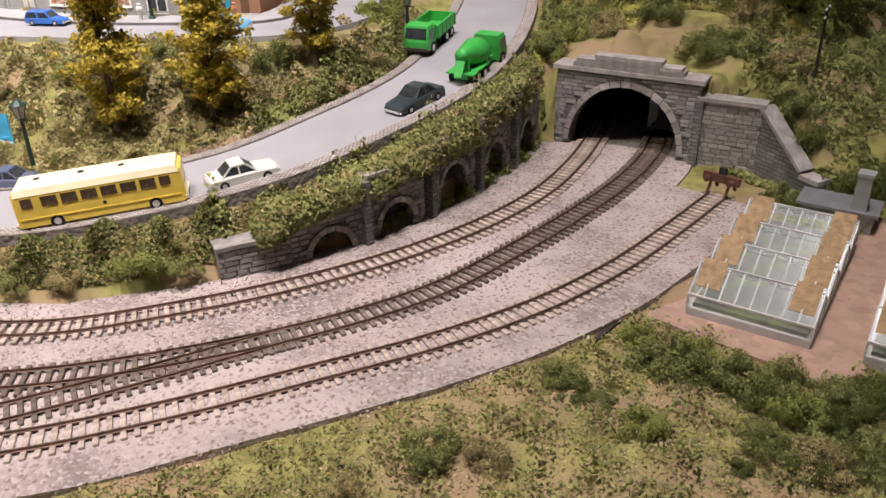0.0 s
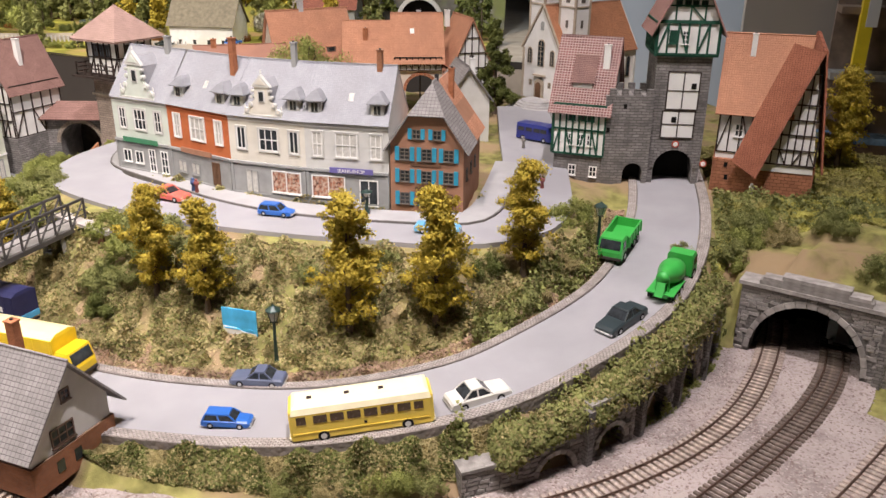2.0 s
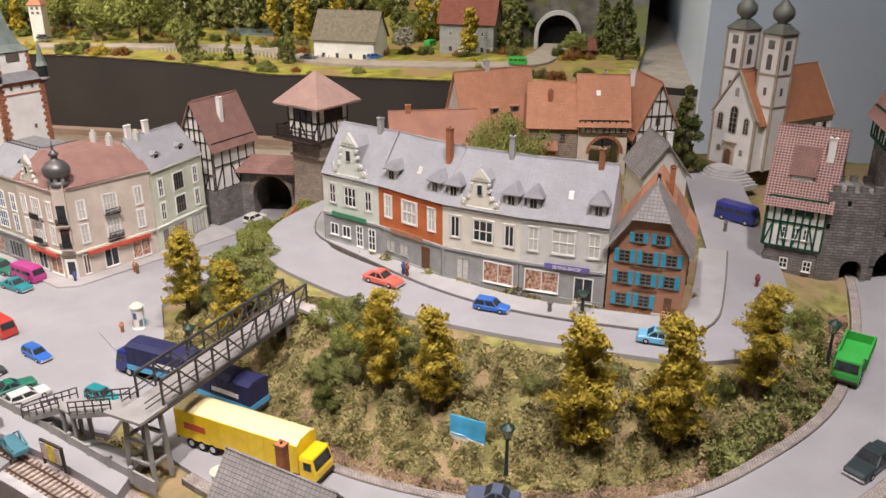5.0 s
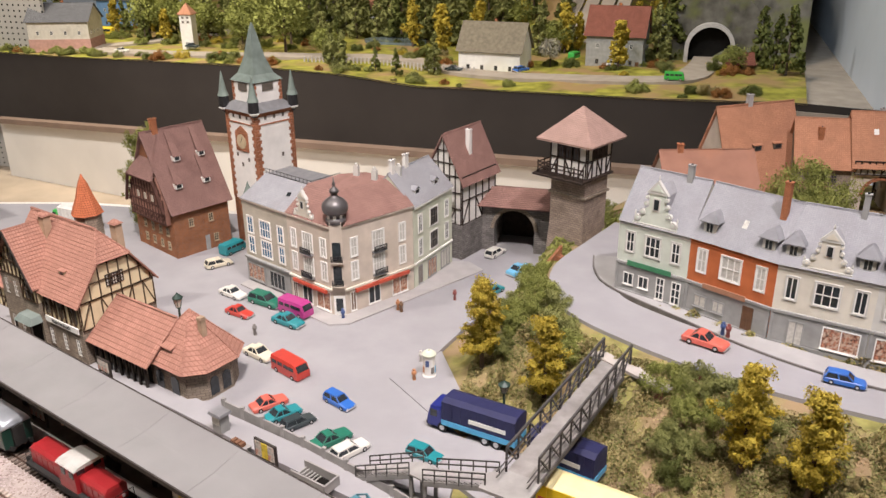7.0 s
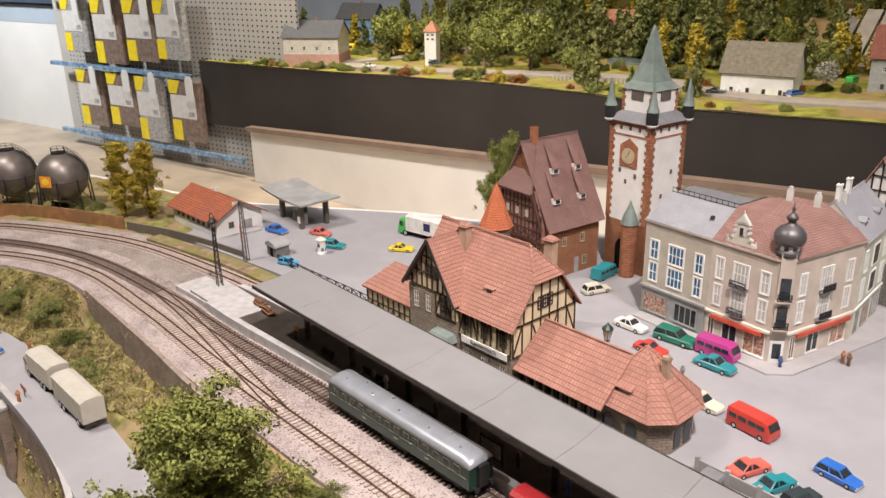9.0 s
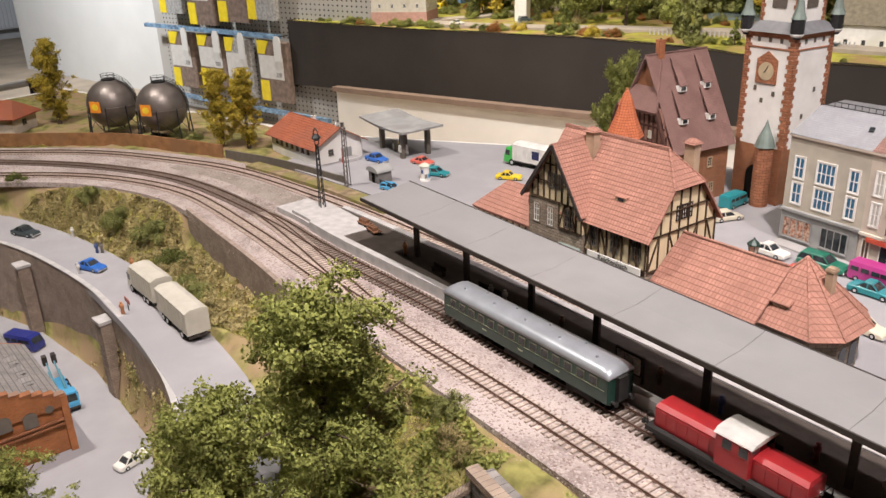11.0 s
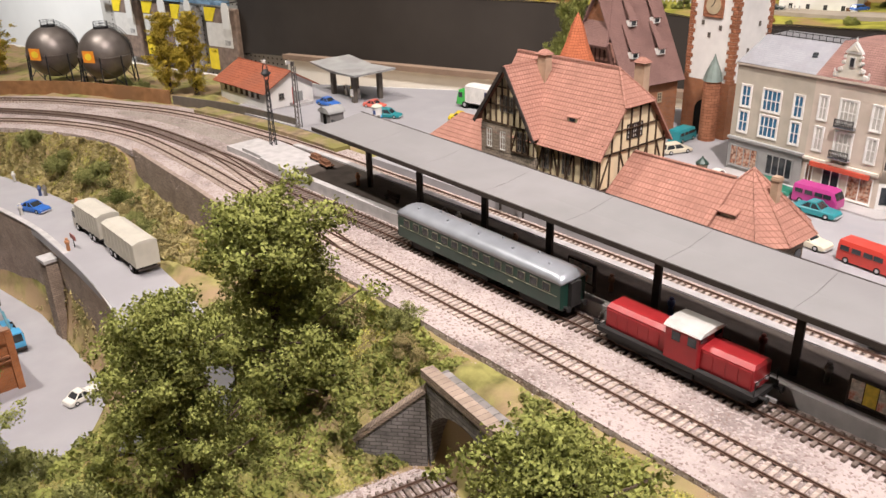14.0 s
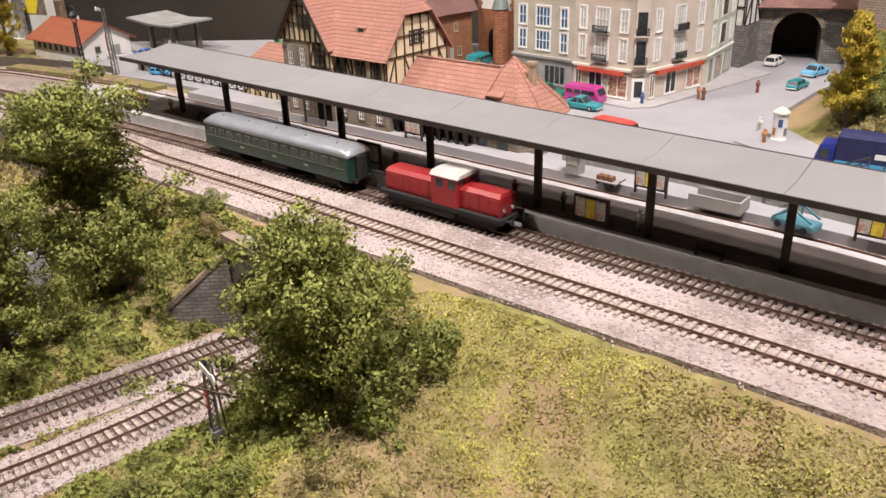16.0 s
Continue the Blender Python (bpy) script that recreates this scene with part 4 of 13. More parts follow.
def hotel():
    at, w = line_frame((-0.2125, 0.858), (-0.1305, 0.8535), ROWZ)
    d, h, hr = 0.12, 0.078, 0.138
    t = thing("hotel", "brown plastered inn with turquoise shutters and a grey half-hipped roof", "house", at)
    zm = h + (hr - h) * 0.5
    part("wall", Shape().prism_y([(0, -0.004), (w, -0.004), (w, h), (w * 0.75, zm), (w * 0.25, zm), (0, h)], 0, d), hotel_mat, t)
    roof_gable_y(t, w, d * 0.42, h, hr, greyroof_mat, 0.007, 0.006, hip=0.03)
    rb = Shape()
    for a, b in ((1, 0),):
        rb.slab([(-0.006, d + 0.003, h - 0.008), (-0.006, d * 0.42, h - 0.008), (w / 2, d * 0.42, hr - 0.002), (w / 2, d + 0.003, hr - 0.002)], 0.0016)
        rb.slab([(w / 2, d + 0.003, hr - 0.002), (w / 2, d * 0.42, hr - 0.002), (w + 0.006, d * 0.42, h - 0.008), (w + 0.006, d + 0.003, h - 0.008)], 0.0016)
    part("rear_roof", rb, clay_mat, t, "orange tiled rear roof")
    part("roof_ridge_vent", Shape().box(w / 2 - 0.002, w / 2 + 0.002, 0.052, 0.056, hr - 0.004, hr + 0.006), iron_mat, t)
    chimney(t, w * 0.66, d * 0.62, hr - 0.03, hr + 0.012, 0.006, 0.006)
    for r, z in enumerate((0.008, 0.034, 0.059)):
        cols = (0.2, 0.5, 0.8) if r else (0.2, 0.5)
        for u in cols:
            window(t, "front", u * w, z, 0.011, 0.013, (w, d), windark_mat, pane_mat, (1, 2), 0.0007)
            for sgn in (-1, 1):
                cube_part("shutter", blueshut_mat, t, u * w + sgn * 0.0085 - 0.0024, u * w + sgn * 0.0085 + 0.0024, -0.0014, -0.0002, z - 0.001, z + 0.0145)
    for u in (0.36, 0.64):
        window(t, "front", u * w, 0.083, 0.009, 0.010, (w, d), windark_mat, pane_mat, (1, 1), 0.0007)
        for sgn in (-1, 1):
            cube_part("shutter", blueshut_mat, t, u * w + sgn * 0.0072 - 0.0022, u * w + sgn * 0.0072 + 0.0022, -0.0014, -0.0002, 0.0825, 0.094)
    for z, u0, u1 in ((0.0535, 0.28, 0.70), (0.0275, 0.34, 0.66)):
        cube_part("lettering_bar", door_mat, t, u0 * w, u1 * w, -0.0008, -0.0001, z - 0.0012, z + 0.0014)
    part("door", Shape().box(w * 0.76, w * 0.86, -0.0008, 0, 0, 0.022), door_mat, t)
    for k in range(3):
        cube_part("step", shopgrey_mat, t, w * 0.66 - k * 0.002, w * 0.98 + 0.001, -0.004 - 0.003 * (2 - k) - 0.002, -0.0005, -0.003 + 0.0018 * k, -0.0010 + 0.0018 * k)
    for u in (0.02, 0.05, 0.08):
        window(t, "right", u, 0.034, 0.009, 0.013, (w, d), windark_mat, pane_mat, (1, 1))
    return t


hotel()


# ---- square: corner house and its neighbours ----
concrete_pave_mat = mat("pale_pavement_slabs", (0.42, 0.40, 0.39), 0.85, 0, 0.06, 40, 0.3, 700)


def corner_house():
    A, C, R = (-1.162, 0.972), (-0.965, 0.905), (-0.905, 1.03)
    t = thing("corner_house", "beige corner shop house with bay windows, onion turret and slate roof", "house")
    h = 0.134
    chm = 0.03
    ac = Vector((C[0] - A[0], C[1] - A[1])).normalized()
    cr = Vector((R[0] - C[0], R[1] - C[1])).normalized()
    C1, C2 = Vector(C) - ac * 0.012, Vector(C) + cr * 0.012
    inner = [(A[0] + 0.03, A[1] + 0.095), (R[0] - 0.09, R[1] + 0.03)]
    M = Vector(A) + ac * 0.105
    for name, poly, wm in (("wall", [A, tuple(M), (M.x + 0.035, M.y + 0.10), inner[0]], olive_mat), ("wall", [tuple(M), tuple(C1), tuple(C2), R, inner[1], (M.x + 0.035, M.y + 0.10)], beige_mat)):
        part(name, Shape().prism(poly, -0.004, h), wm, t)
    part("cornice", Shape().prism([(A[0] - 0.002, A[1] - 0.002), (C1.x - 0.001, C1.y - 0.003), (C2.x + 0.002, C2.y), (R[0] + 0.003, R[1]), inner[1], inner[0]], h, h + 0.0025), beige_mat, t)
    n1, n2 = Vector((ac.y, -ac.x)), Vector((cr.y, -cr.x))
    ang1, ang2 = math.degrees(math.atan2(ac.y, ac.x)), math.degrees(math.atan2(cr.y, cr.x))
    angc = (ang1 + ang2) / 2
    # roofs: slate over the left part, red tiles round the corner
    hr = h + 0.036

    def roof_strip(name, a, b, n, ins, top, m):
        a, b = Vector(a), Vector(b)
        q = [a - n * -0.003, b - n * -0.003, b - n * ins, a - n * ins]
        return part(name, Shape().slab([(q[0].x, q[0].y, h + 0.003), (q[1].x, q[1].y, h + 0.003), (q[2].x, q[2].y, top), (q[3].x, q[3].y, top)], 0.0016), m, t)
    roof_strip("roof", A, M, n1, 0.050, h + 0.030, slate_mat)
    # the two slopes meet over the corner
    ins = 0.045
    a0, b0 = C1 - n1 * ins, C2 - n2 * ins
    den = ac.x * cr.y - ac.y * cr.x
    sft = ((b0.x - a0.x) * cr.y - (b0.y - a0.y) * cr.x) / den
    I = a0 + ac * sft
    for p, q, n in ((M, C1, n1), (C2, Vector(R), n2)):
        lo0, lo1 = p + n * 0.003, q + n * 0.003
        hi0, hi1 = (p - n * ins, I) if p is M else (I, q - n * ins)
        part("roof", Shape().slab([(lo0.x, lo0.y, h + 0.003), (lo1.x, lo1.y, h + 0.003), (hi1.x, hi1.y, hr), (hi0.x, hi0.y, hr)], 0.0016), dustytile_mat, t)
    top = [Vector(A) - n1 * 0.05, M - n1 * 0.05, Vector(inner[0])]
    part("roof_terrace", Shape().prism([(A[0] + 0.018, A[1] + 0.05), (M.x + 0.018, M.y + 0.05), (M.x + 0.035, M.y + 0.10), inner[0]], h, h + 0.029), zinc_mat, t)
    m1, r2 = M - n1 * ins, Vector(R) - n2 * ins
    part("roof_core", Shape().prism([(m1.x, m1.y), (I.x, I.y), (r2.x, r2.y), inner[1], (M.x + 0.035, M.y + 0.10)], h, hr - 0.001), dustytile_mat, t)
    part("corner_roof", Shape().slab([(C1.x, C1.y - 0.002, h + 0.003), (C2.x + 0.002, C2.y, h + 0.003), (I.x, I.y, hr)], 0.0016), dustytile_mat, t)
    kb = thing("corner_pavement", "pale raised pavement with kerb round the corner house", "pavement", kind="structure")
    o = [(A[0] - 0.002, A[1] - 0.022), (C[0] - 0.004, C[1] - 0.026), (C[0] + 0.022, C[1] - 0.012), (R[0] + 0.075, R[1] + 0.105), (R[0] + 0.04, R[1] + 0.13), (A[0] + 0.02, A[1] + 0.06)]
    part("slabs", Shape().prism(o, -0.004, 0.0024), concrete_pave_mat, kb)
    fence = Shape()
    for a, b in ((top[0], top[1]), (top[1], Vector((M.x + 0.035, M.y + 0.10)))):
        for k in range(13):
            p = a.lerp(b, k / 12)
            fence.box(p.x - 0.0003, p.x + 0.0003, p.y - 0.0003, p.y + 0.0003, h + 0.028, h + 0.037)
        for z in (0.031, 0.0365):
            fence.bar((a.x, a.y, h + z), (b.x, b.y, h + z), 0.0007, 0.0007)
    part("roof_railing", fence, iron_mat, t)

    def face(p, ang, length, u, z, w, hh, **kw):
        f = window(t, "front", 0, 0, w, hh, (1, 1), **kw)
        q = Vector(p) + Vector((math.cos(radians(ang)), math.sin(radians(ang)))) * (u * length)
        f.matrix_basis = ground_pose(q.x, q.y, z, ang)
        return f
    L1_ = (M - Vector(A)).length
    for z in (0.084, 0.052):
        for u, w in ((0.16, 0.013), (0.5, 0.024), (0.84, 0.012)):
            face(A, ang1, L1_, u, z, w, 0.026, frame=winwhite_mat, pane=paneblue_mat, cross=(1 if w < 0.02 else 3, 1), surround=winwhite_mat)
    part("shop_front", Shape().box(0.001, L1_ - 0.001, -0.002, 0, 0.002, 0.040).box(0, L1_, -0.005, 0, 0.0415, 0.0445), shopgrey_mat, t, "grey shop front with a canopy ledge", ground_pose(A[0], A[1], 0, ang1))
    for u, w, pm in ((0.24, 0.040, shoplit_mat), (0.72, 0.036, pane_mat)):
        f = face(A, ang1, L1_, u, 0.008, w, 0.026, frame=shopgrey_mat, pane=pm, cross=(3, 0))
        f.location -= Vector((-n1.x, -n1.y, 0)) * 0.0024
    L2_ = (C1 - M).length
    for z in (0.088, 0.052):
        for u, w in ((0.15, 0.010), (0.48, 0.020), (0.84, 0.011)):
            face(M, ang1, L2_, u, z, w, 0.027, cross=(1 if w < 0.015 else 3, 1), surround=winwhite_mat, pane=curtain_mat)
    L3_ = (Vector(R) - C2).length
    for z in (0.088, 0.052):
        for u, w in ((0.14, 0.011), (0.48, 0.020), (0.83, 0.011)):
            face(C2, ang2, L3_, u, z, w, 0.027, cross=(1 if w < 0.015 else 3, 1), surround=winwhite_mat, pane=curtain_mat)
    for p, ang, ln, n in ((M, ang1, L2_, n1), (C2, ang2, L3_, n2)):
        s = Shape().box(0, ln, -0.0035, 0, 0.0395, 0.0425)
        part("ledge", s, cream_mat, t, "", ground_pose(p.x, p.y, 0, ang))
        a = part("awning", Shape().box(ln * 0.12, ln * 0.9, -0.006, -0.002, 0.034, 0.0390), signred_mat, t, "red shop awning", ground_pose(p.x, p.y, 0, ang))
        for u, w, pm in ((0.10, 0.010, door_mat), (0.40, 0.022, pane_mat), (0.78, 0.030, shoplit_mat)):
            f = face(p, ang, ln, u, 0.005, w, 0.030, frame=winwhite_mat, pane=pm, cross=(1, 0))
        for z in (0.050, 0.086):
            b = part("balcony", Shape().box(ln * 0.48 - 0.012, ln * 0.48 + 0.012, -0.007, -0.0005, z - 0.002, z - 0.001), zinc_mat, t, "grey iron balcony", ground_pose(p.x, p.y, 0, ang))
            part("railing", Shape().bars(ln * 0.48 - 0.0115, ln * 0.48 + 0.0115, z - 0.001, z + 0.008, 0.0008, 11, 1, 0.00032, -0.0068, -0.0060), iron_mat, b)
    # gable over the long front
    at = ground_pose(M.x, M.y, 0, ang1)
    gb = scroll_gable(t, L2_ * 0.42, 0.0, h + 0.002, 0.040, 0.042, cream_mat, "ornamental gable")
    gb.matrix_basis = at
    # corner bay with balconies and onion turret
    mid = (C1 + C2) / 2
    bay = ground_pose(mid.x, mid.y, 0, angc)
    wb = (C2 - C1).length * 0.92
    b = part("corner_bay", Shape().box(-wb / 2, wb / 2, -0.004, 0.02, 0.040, h + 0.010), beige_mat, t, "", bay)
    for z in (0.050, 0.086):
        part("pane", Shape().box(-wb * 0.36, wb * 0.36, -0.0046, -0.004, z + 0.001, z + 0.028), pane_mat, b)
        bl = part("balcony", Shape().box(-wb / 2 - 0.001, wb / 2 + 0.001, -0.009, -0.0035, z - 0.002, z), beige_mat, b)
        part("railing", Shape().bars(-wb / 2, wb / 2, z, z + 0.0092, 0.0008, 10, 1, 0.00032, -0.0089, -0.0081), iron_mat, bl)
    part("door", Shape().box(-0.008, 0.008, -0.001, 0, 0, 0.032), winwhite_mat, t, "white corner door", bay)
    part("pane", Shape().box(-0.005, 0.005, -0.0015, -0.0009, 0.008, 0.028), pane_mat, t, "", bay)
    z = h + 0.010
    tur = part("turret", Shape().lathe(0, 0.008, [(0.0140, z - 0.004), (0.0140, z + 0.002), (0.0120, z + 0.003), (0.0120, z + 0.010), (0.0160, z + 0.0105), (0.0180, z + 0.015), (0.0182, z + 0.019), (0.0168, z + 0.024), (0.0125, z + 0.029), (0.0065, z + 0.0325), (0.0045, z + 0.034), (0.0045, z + 0.039), (0.0068, z + 0.0395), (0.0060, z + 0.043), (0.0025, z + 0.046), (0.0014, z + 0.049), (0.0026, z + 0.051), (0.0012, z + 0.053), (0.0005, z + 0.060)], 18), mat("lead_grey_dome", (0.15, 0.14, 0.14), 0.45, 0.5, 0.15), t, "dark onion dome with spire", bay, True)
    for k in range(-1, 2):
        a = radians(-90 + 45 * k)
        part("turret_window", Shape().box(-0.0022, 0.0022, -0.0004, 0.0004, 0, 0.005), winwhite_mat, tur, "", Matrix.Translation((0.0122 * math.cos(a), 0.008 + 0.0122 * math.sin(a), z + 0.0036)) @ Matrix.Rotation(a + radians(90), 4, "Z"))
    for x, y in ((-0.965, 1.03), (-1.0, 1.04), (-0.94, 1.06)):
        part("chimney", Shape().box(x - 0.004, x + 0.004, y - 0.003, y + 0.003, h + 0.02, hr + 0.014).tube(x, y, hr + 0.014, hr + 0.018, 0.003, 0.0026, 8), greyplaster_mat, t)
    part("skylight", Shape().box(-0.0028, 0.0028, -0.0035, 0.0035, 0, 0.0012), pane_mat, t, "", Matrix.Translation((M.x - 0.012, M.y + 0.030, h + 0.0185)) @ Matrix.Rotation(radians(30), 4, "X"))
    return t


corner_house()


def pale_green_house():
    at, w = line_frame((-0.905, 1.032), (-0.889, 1.148), 0)
    d, h, hr = 0.085, 0.134, 0.176
    t = thing("shop_house", "pale green shop house with a grey slate roof on the square", "house", at)
    body_gable_x(t, w, d, h, hr, palegreen_mat)
    roof_gable_x(t, w, d, h, hr, slate_mat, 0.003, 0.001)
    part("cornice", Shape().box(0, w, -0.003, 0, h - 0.005, h - 0.002).box(0, w, -0.002, 0, 0.0395, 0.042), winwhite_mat, t)
    for z in (0.088, 0.050):
        for u, ww in ((0.16, 0.010), (0.5, 0.022), (0.84, 0.010)):
            window(t, "front", u * w, z, ww, 0.027, (w, d), windark_mat if ww > 0.02 else None, None, (1 if ww < 0.02 else 3, 1), surround=winwhite_mat)
    for u, ww, pm in ((0.15, 0.012, door_mat), (0.45, 0.026, shoplit_mat), (0.80, 0.028, curtain_mat)):
        window(t, "front", u * w, 0.004, ww, 0.030, (w, d), shopgrey_mat, pm, (2, 0), name="shop_window")
    for u in (0.25, 0.72):
        dormer(t, u * w, 0.010, h + 0.010, 0.013, 0.011, roof=slate_mat)
    chimney(t, 0.1 * w, d * 0.5, hr - 0.004, hr + 0.022, 0.010, 0.005, white_mat)
    chimney(t, 0.42 * w, d * 0.5, hr - 0.004, hr + 0.022, 0.010, 0.005, white_mat)
    return t


pale_green_house()


# ---- town gate tower with clock ----
def clock_tower():
    t = thing("clock_tower", "white town gate tower with red stone corners, clock and green spire", "tower", ground_pose(-1.232, 1.14, 0, -19))
    w = 0.078
    a = w / 2
    h = 0.232
    part("wall", Shape().box(-a, a, -a, a, -0.004, 0.08), brick_mat, t, "brown stone gate base")
    part("upper_wall", Shape().box(-a, a, -a, a, 0.08, h), white_mat, t)
    q = Shape()
    for sx in (-1, 1):
        for sy in (-1, 1):
            for k in range(26):
                z = 0.08 + k * 0.0058
                l = 0.010 if k % 2 else 0.007
                x0, x1 = sorted((sx * (a + 0.0008), sx * (a - l)))
                y0, y1 = sorted((sy * (a + 0.0008), sy * (a - (0.017 - l))))
                q.box(x0, x1, y0, y1, z, z + 0.0054)
    tagged(part("quoin_stonework", q, redstone_mat, t), kind="stuff")
    arch = [(-0.016, -0.003), (0.016, -0.003)] + [(0.016 * math.cos(k * math.pi / 10), 0.036 + 0.016 * math.sin(k * math.pi / 10)) for k in range(11)]
    # near-black blocks paint the shade of the archways onto the solid base
    part("archway", Shape().prism_y(arch, -a - 0.0007, -a + 0.01), void_mat, t)
    part("archway", Shape().prism_x(arch, a - 0.01, a + 0.0007), void_mat, t)
    ck = part("clock", Shape().prism_y([(-0.0165, 0.167), (0.0165, 0.167), (0.0165, 0.199), (0, 0.210), (-0.0165, 0.199)], -a - 0.0018, -a), redstone_mat, t)
    part("clock_face", Shape().prism_y([(0.0122 * math.cos(k * 0.2618), 0.1835 + 0.0122 * math.sin(k * 0.2618)) for k in range(24)], -a - 0.0026, -a - 0.0018), mat("gilded_clock", (0.52, 0.42, 0.27), 0.6), ck)
    part("pointer", Shape().bar((0, -a - 0.0029, 0.1845), (0.003, -a - 0.0029, 0.1912), 0.0007, 0.0007).bar((0, -a - 0.0029, 0.1845), (-0.0035, -a - 0.0029, 0.1815), 0.0007, 0.0007), iron_mat, ck)
    for x, z in ((-0.016, 0.156), (0.014, 0.151), (-0.004, 0.140), (-0.018, 0.222), (0, 0.222), (0.018, 0.222)):
        cube_part("window", windark_mat, t, x - 0.0022, x + 0.0022, -a - 0.0008, -a - 0.0001, z, z + 0.0065)
    for y, z in ((-0.018, 0.222), (0.0, 0.222), (0.018, 0.222), (0.012, 0.155), (-0.008, 0.12)):
        cube_part("window", windark_mat, t, a + 0.0001, a + 0.0008, y - 0.0022, y + 0.0022, z, z + 0.0065)
    part("stone_band", Shape().box(-a - 0.001, a + 0.001, -a - 0.001, a + 0.001, 0.2135, 0.2155), redstone_mat, t)
    # gallery, lantern storey and spire
    part("gallery", Shape().rings([[(sx * (a + 0.001), sy * (a + 0.001), h - 0.004) for sx, sy in ((-1, -1), (1, -1), (1, 1), (-1, 1))], [(sx * (a + 0.005), sy * (a + 0.005), h + 0.003) for sx, sy in ((-1, -1), (1, -1), (1, 1), (-1, 1))]]), redstone_mat, t)
    part("lower_roof", Shape().rings([[(sx * (a + 0.006), sy * (a + 0.006), h + 0.003) for sx, sy in ((-1, -1), (1, -1), (1, 1), (-1, 1))], [(sx * a * 0.70, sy * a * 0.70, h + 0.017) for sx, sy in ((-1, -1), (1, -1), (1, 1), (-1, 1))]]), zinc_mat, t, "grey slate skirt roof")
    b = a * 0.72
    part("lantern_storey", Shape().box(-b, b, -b, b, h + 0.015, h + 0.050), white_mat, t)
    lq = Shape()
    for sx in (-1, 1):
        for sy in (-1, 1):
            for k in range(6):
                l = 0.006 if k % 2 else 0.004
                x0, x1 = sorted((sx * (b + 0.0006), sx * (b - l)))
                y0, y1 = sorted((sy * (b + 0.0006), sy * (b - 0.010 + l)))
                lq.box(x0, x1, y0, y1, h + 0.016 + k * 0.0057, h + 0.0212 + k * 0.0057)
    tagged(part("quoin_stonework", lq, redstone_mat, t), kind="stuff")
    for s in (-1, 1):
        part("louvre", Shape().box(-0.011, 0.011, s * (b + 0.0007) - 0.0005, s * (b + 0.0007) + 0.0005, h + 0.034, h + 0.047), windark_mat, t)
        part("louvre", Shape().box(s * (b + 0.0007) - 0.0005, s * (b + 0.0007) + 0.0005, -0.011, 0.011, h + 0.034, h + 0.047), windark_mat, t)
    part("spire", Shape().lathe(0, 0, [(b * 1.55, h + 0.049), (b * 1.05, h + 0.060), (b * 0.62, h + 0.085), (b * 0.28, h + 0.120), (b * 0.10, h + 0.136), (0.0005, h + 0.140)], 4, radians(45)), copper_mat, t, "tall faceted green copper spire")
    for sx in (-1, 1):
        for sy in (-1, 1):
            x, y = sx * (a + 0.001), sy * (a + 0.001)
            c = part("corner_turret", Shape().lathe(x, y, [(0.004, h - 0.003), (0.0085, h + 0.004), (0.0085, h + 0.024)], 8), iron_mat, t, "small dark corner turret")
            part("turret_spire", Shape().lathe(x, y, [(0.0098, h + 0.023), (0.0066, h + 0.031), (0.0026, h + 0.053), (0.0004, h + 0.064)], 8), copper_mat, c)
            part("parapet", Shape().lathe(x, y, [(0.0060, h), (0.0088, h + 0.0030), (0.0088, h + 0.0046), (0.0084, h + 0.0046)], 8), winwhite_mat, c)
    # small round stair turret at the foot
    st = part("stair_turret", Shape().lathe(a * 0.55, -a - 0.014, [(0.012, -0.004), (0.012, 0.086)], 12), redstone_mat, t)
    part("turret_roof", Shape().lathe(a * 0.55, -a - 0.014, [(0.0140, 0.085), (0.0100, 0.098), (0.0030, 0.114), (0.0004, 0.122)], 12), copper_mat, st)
    return t


clock_tower()


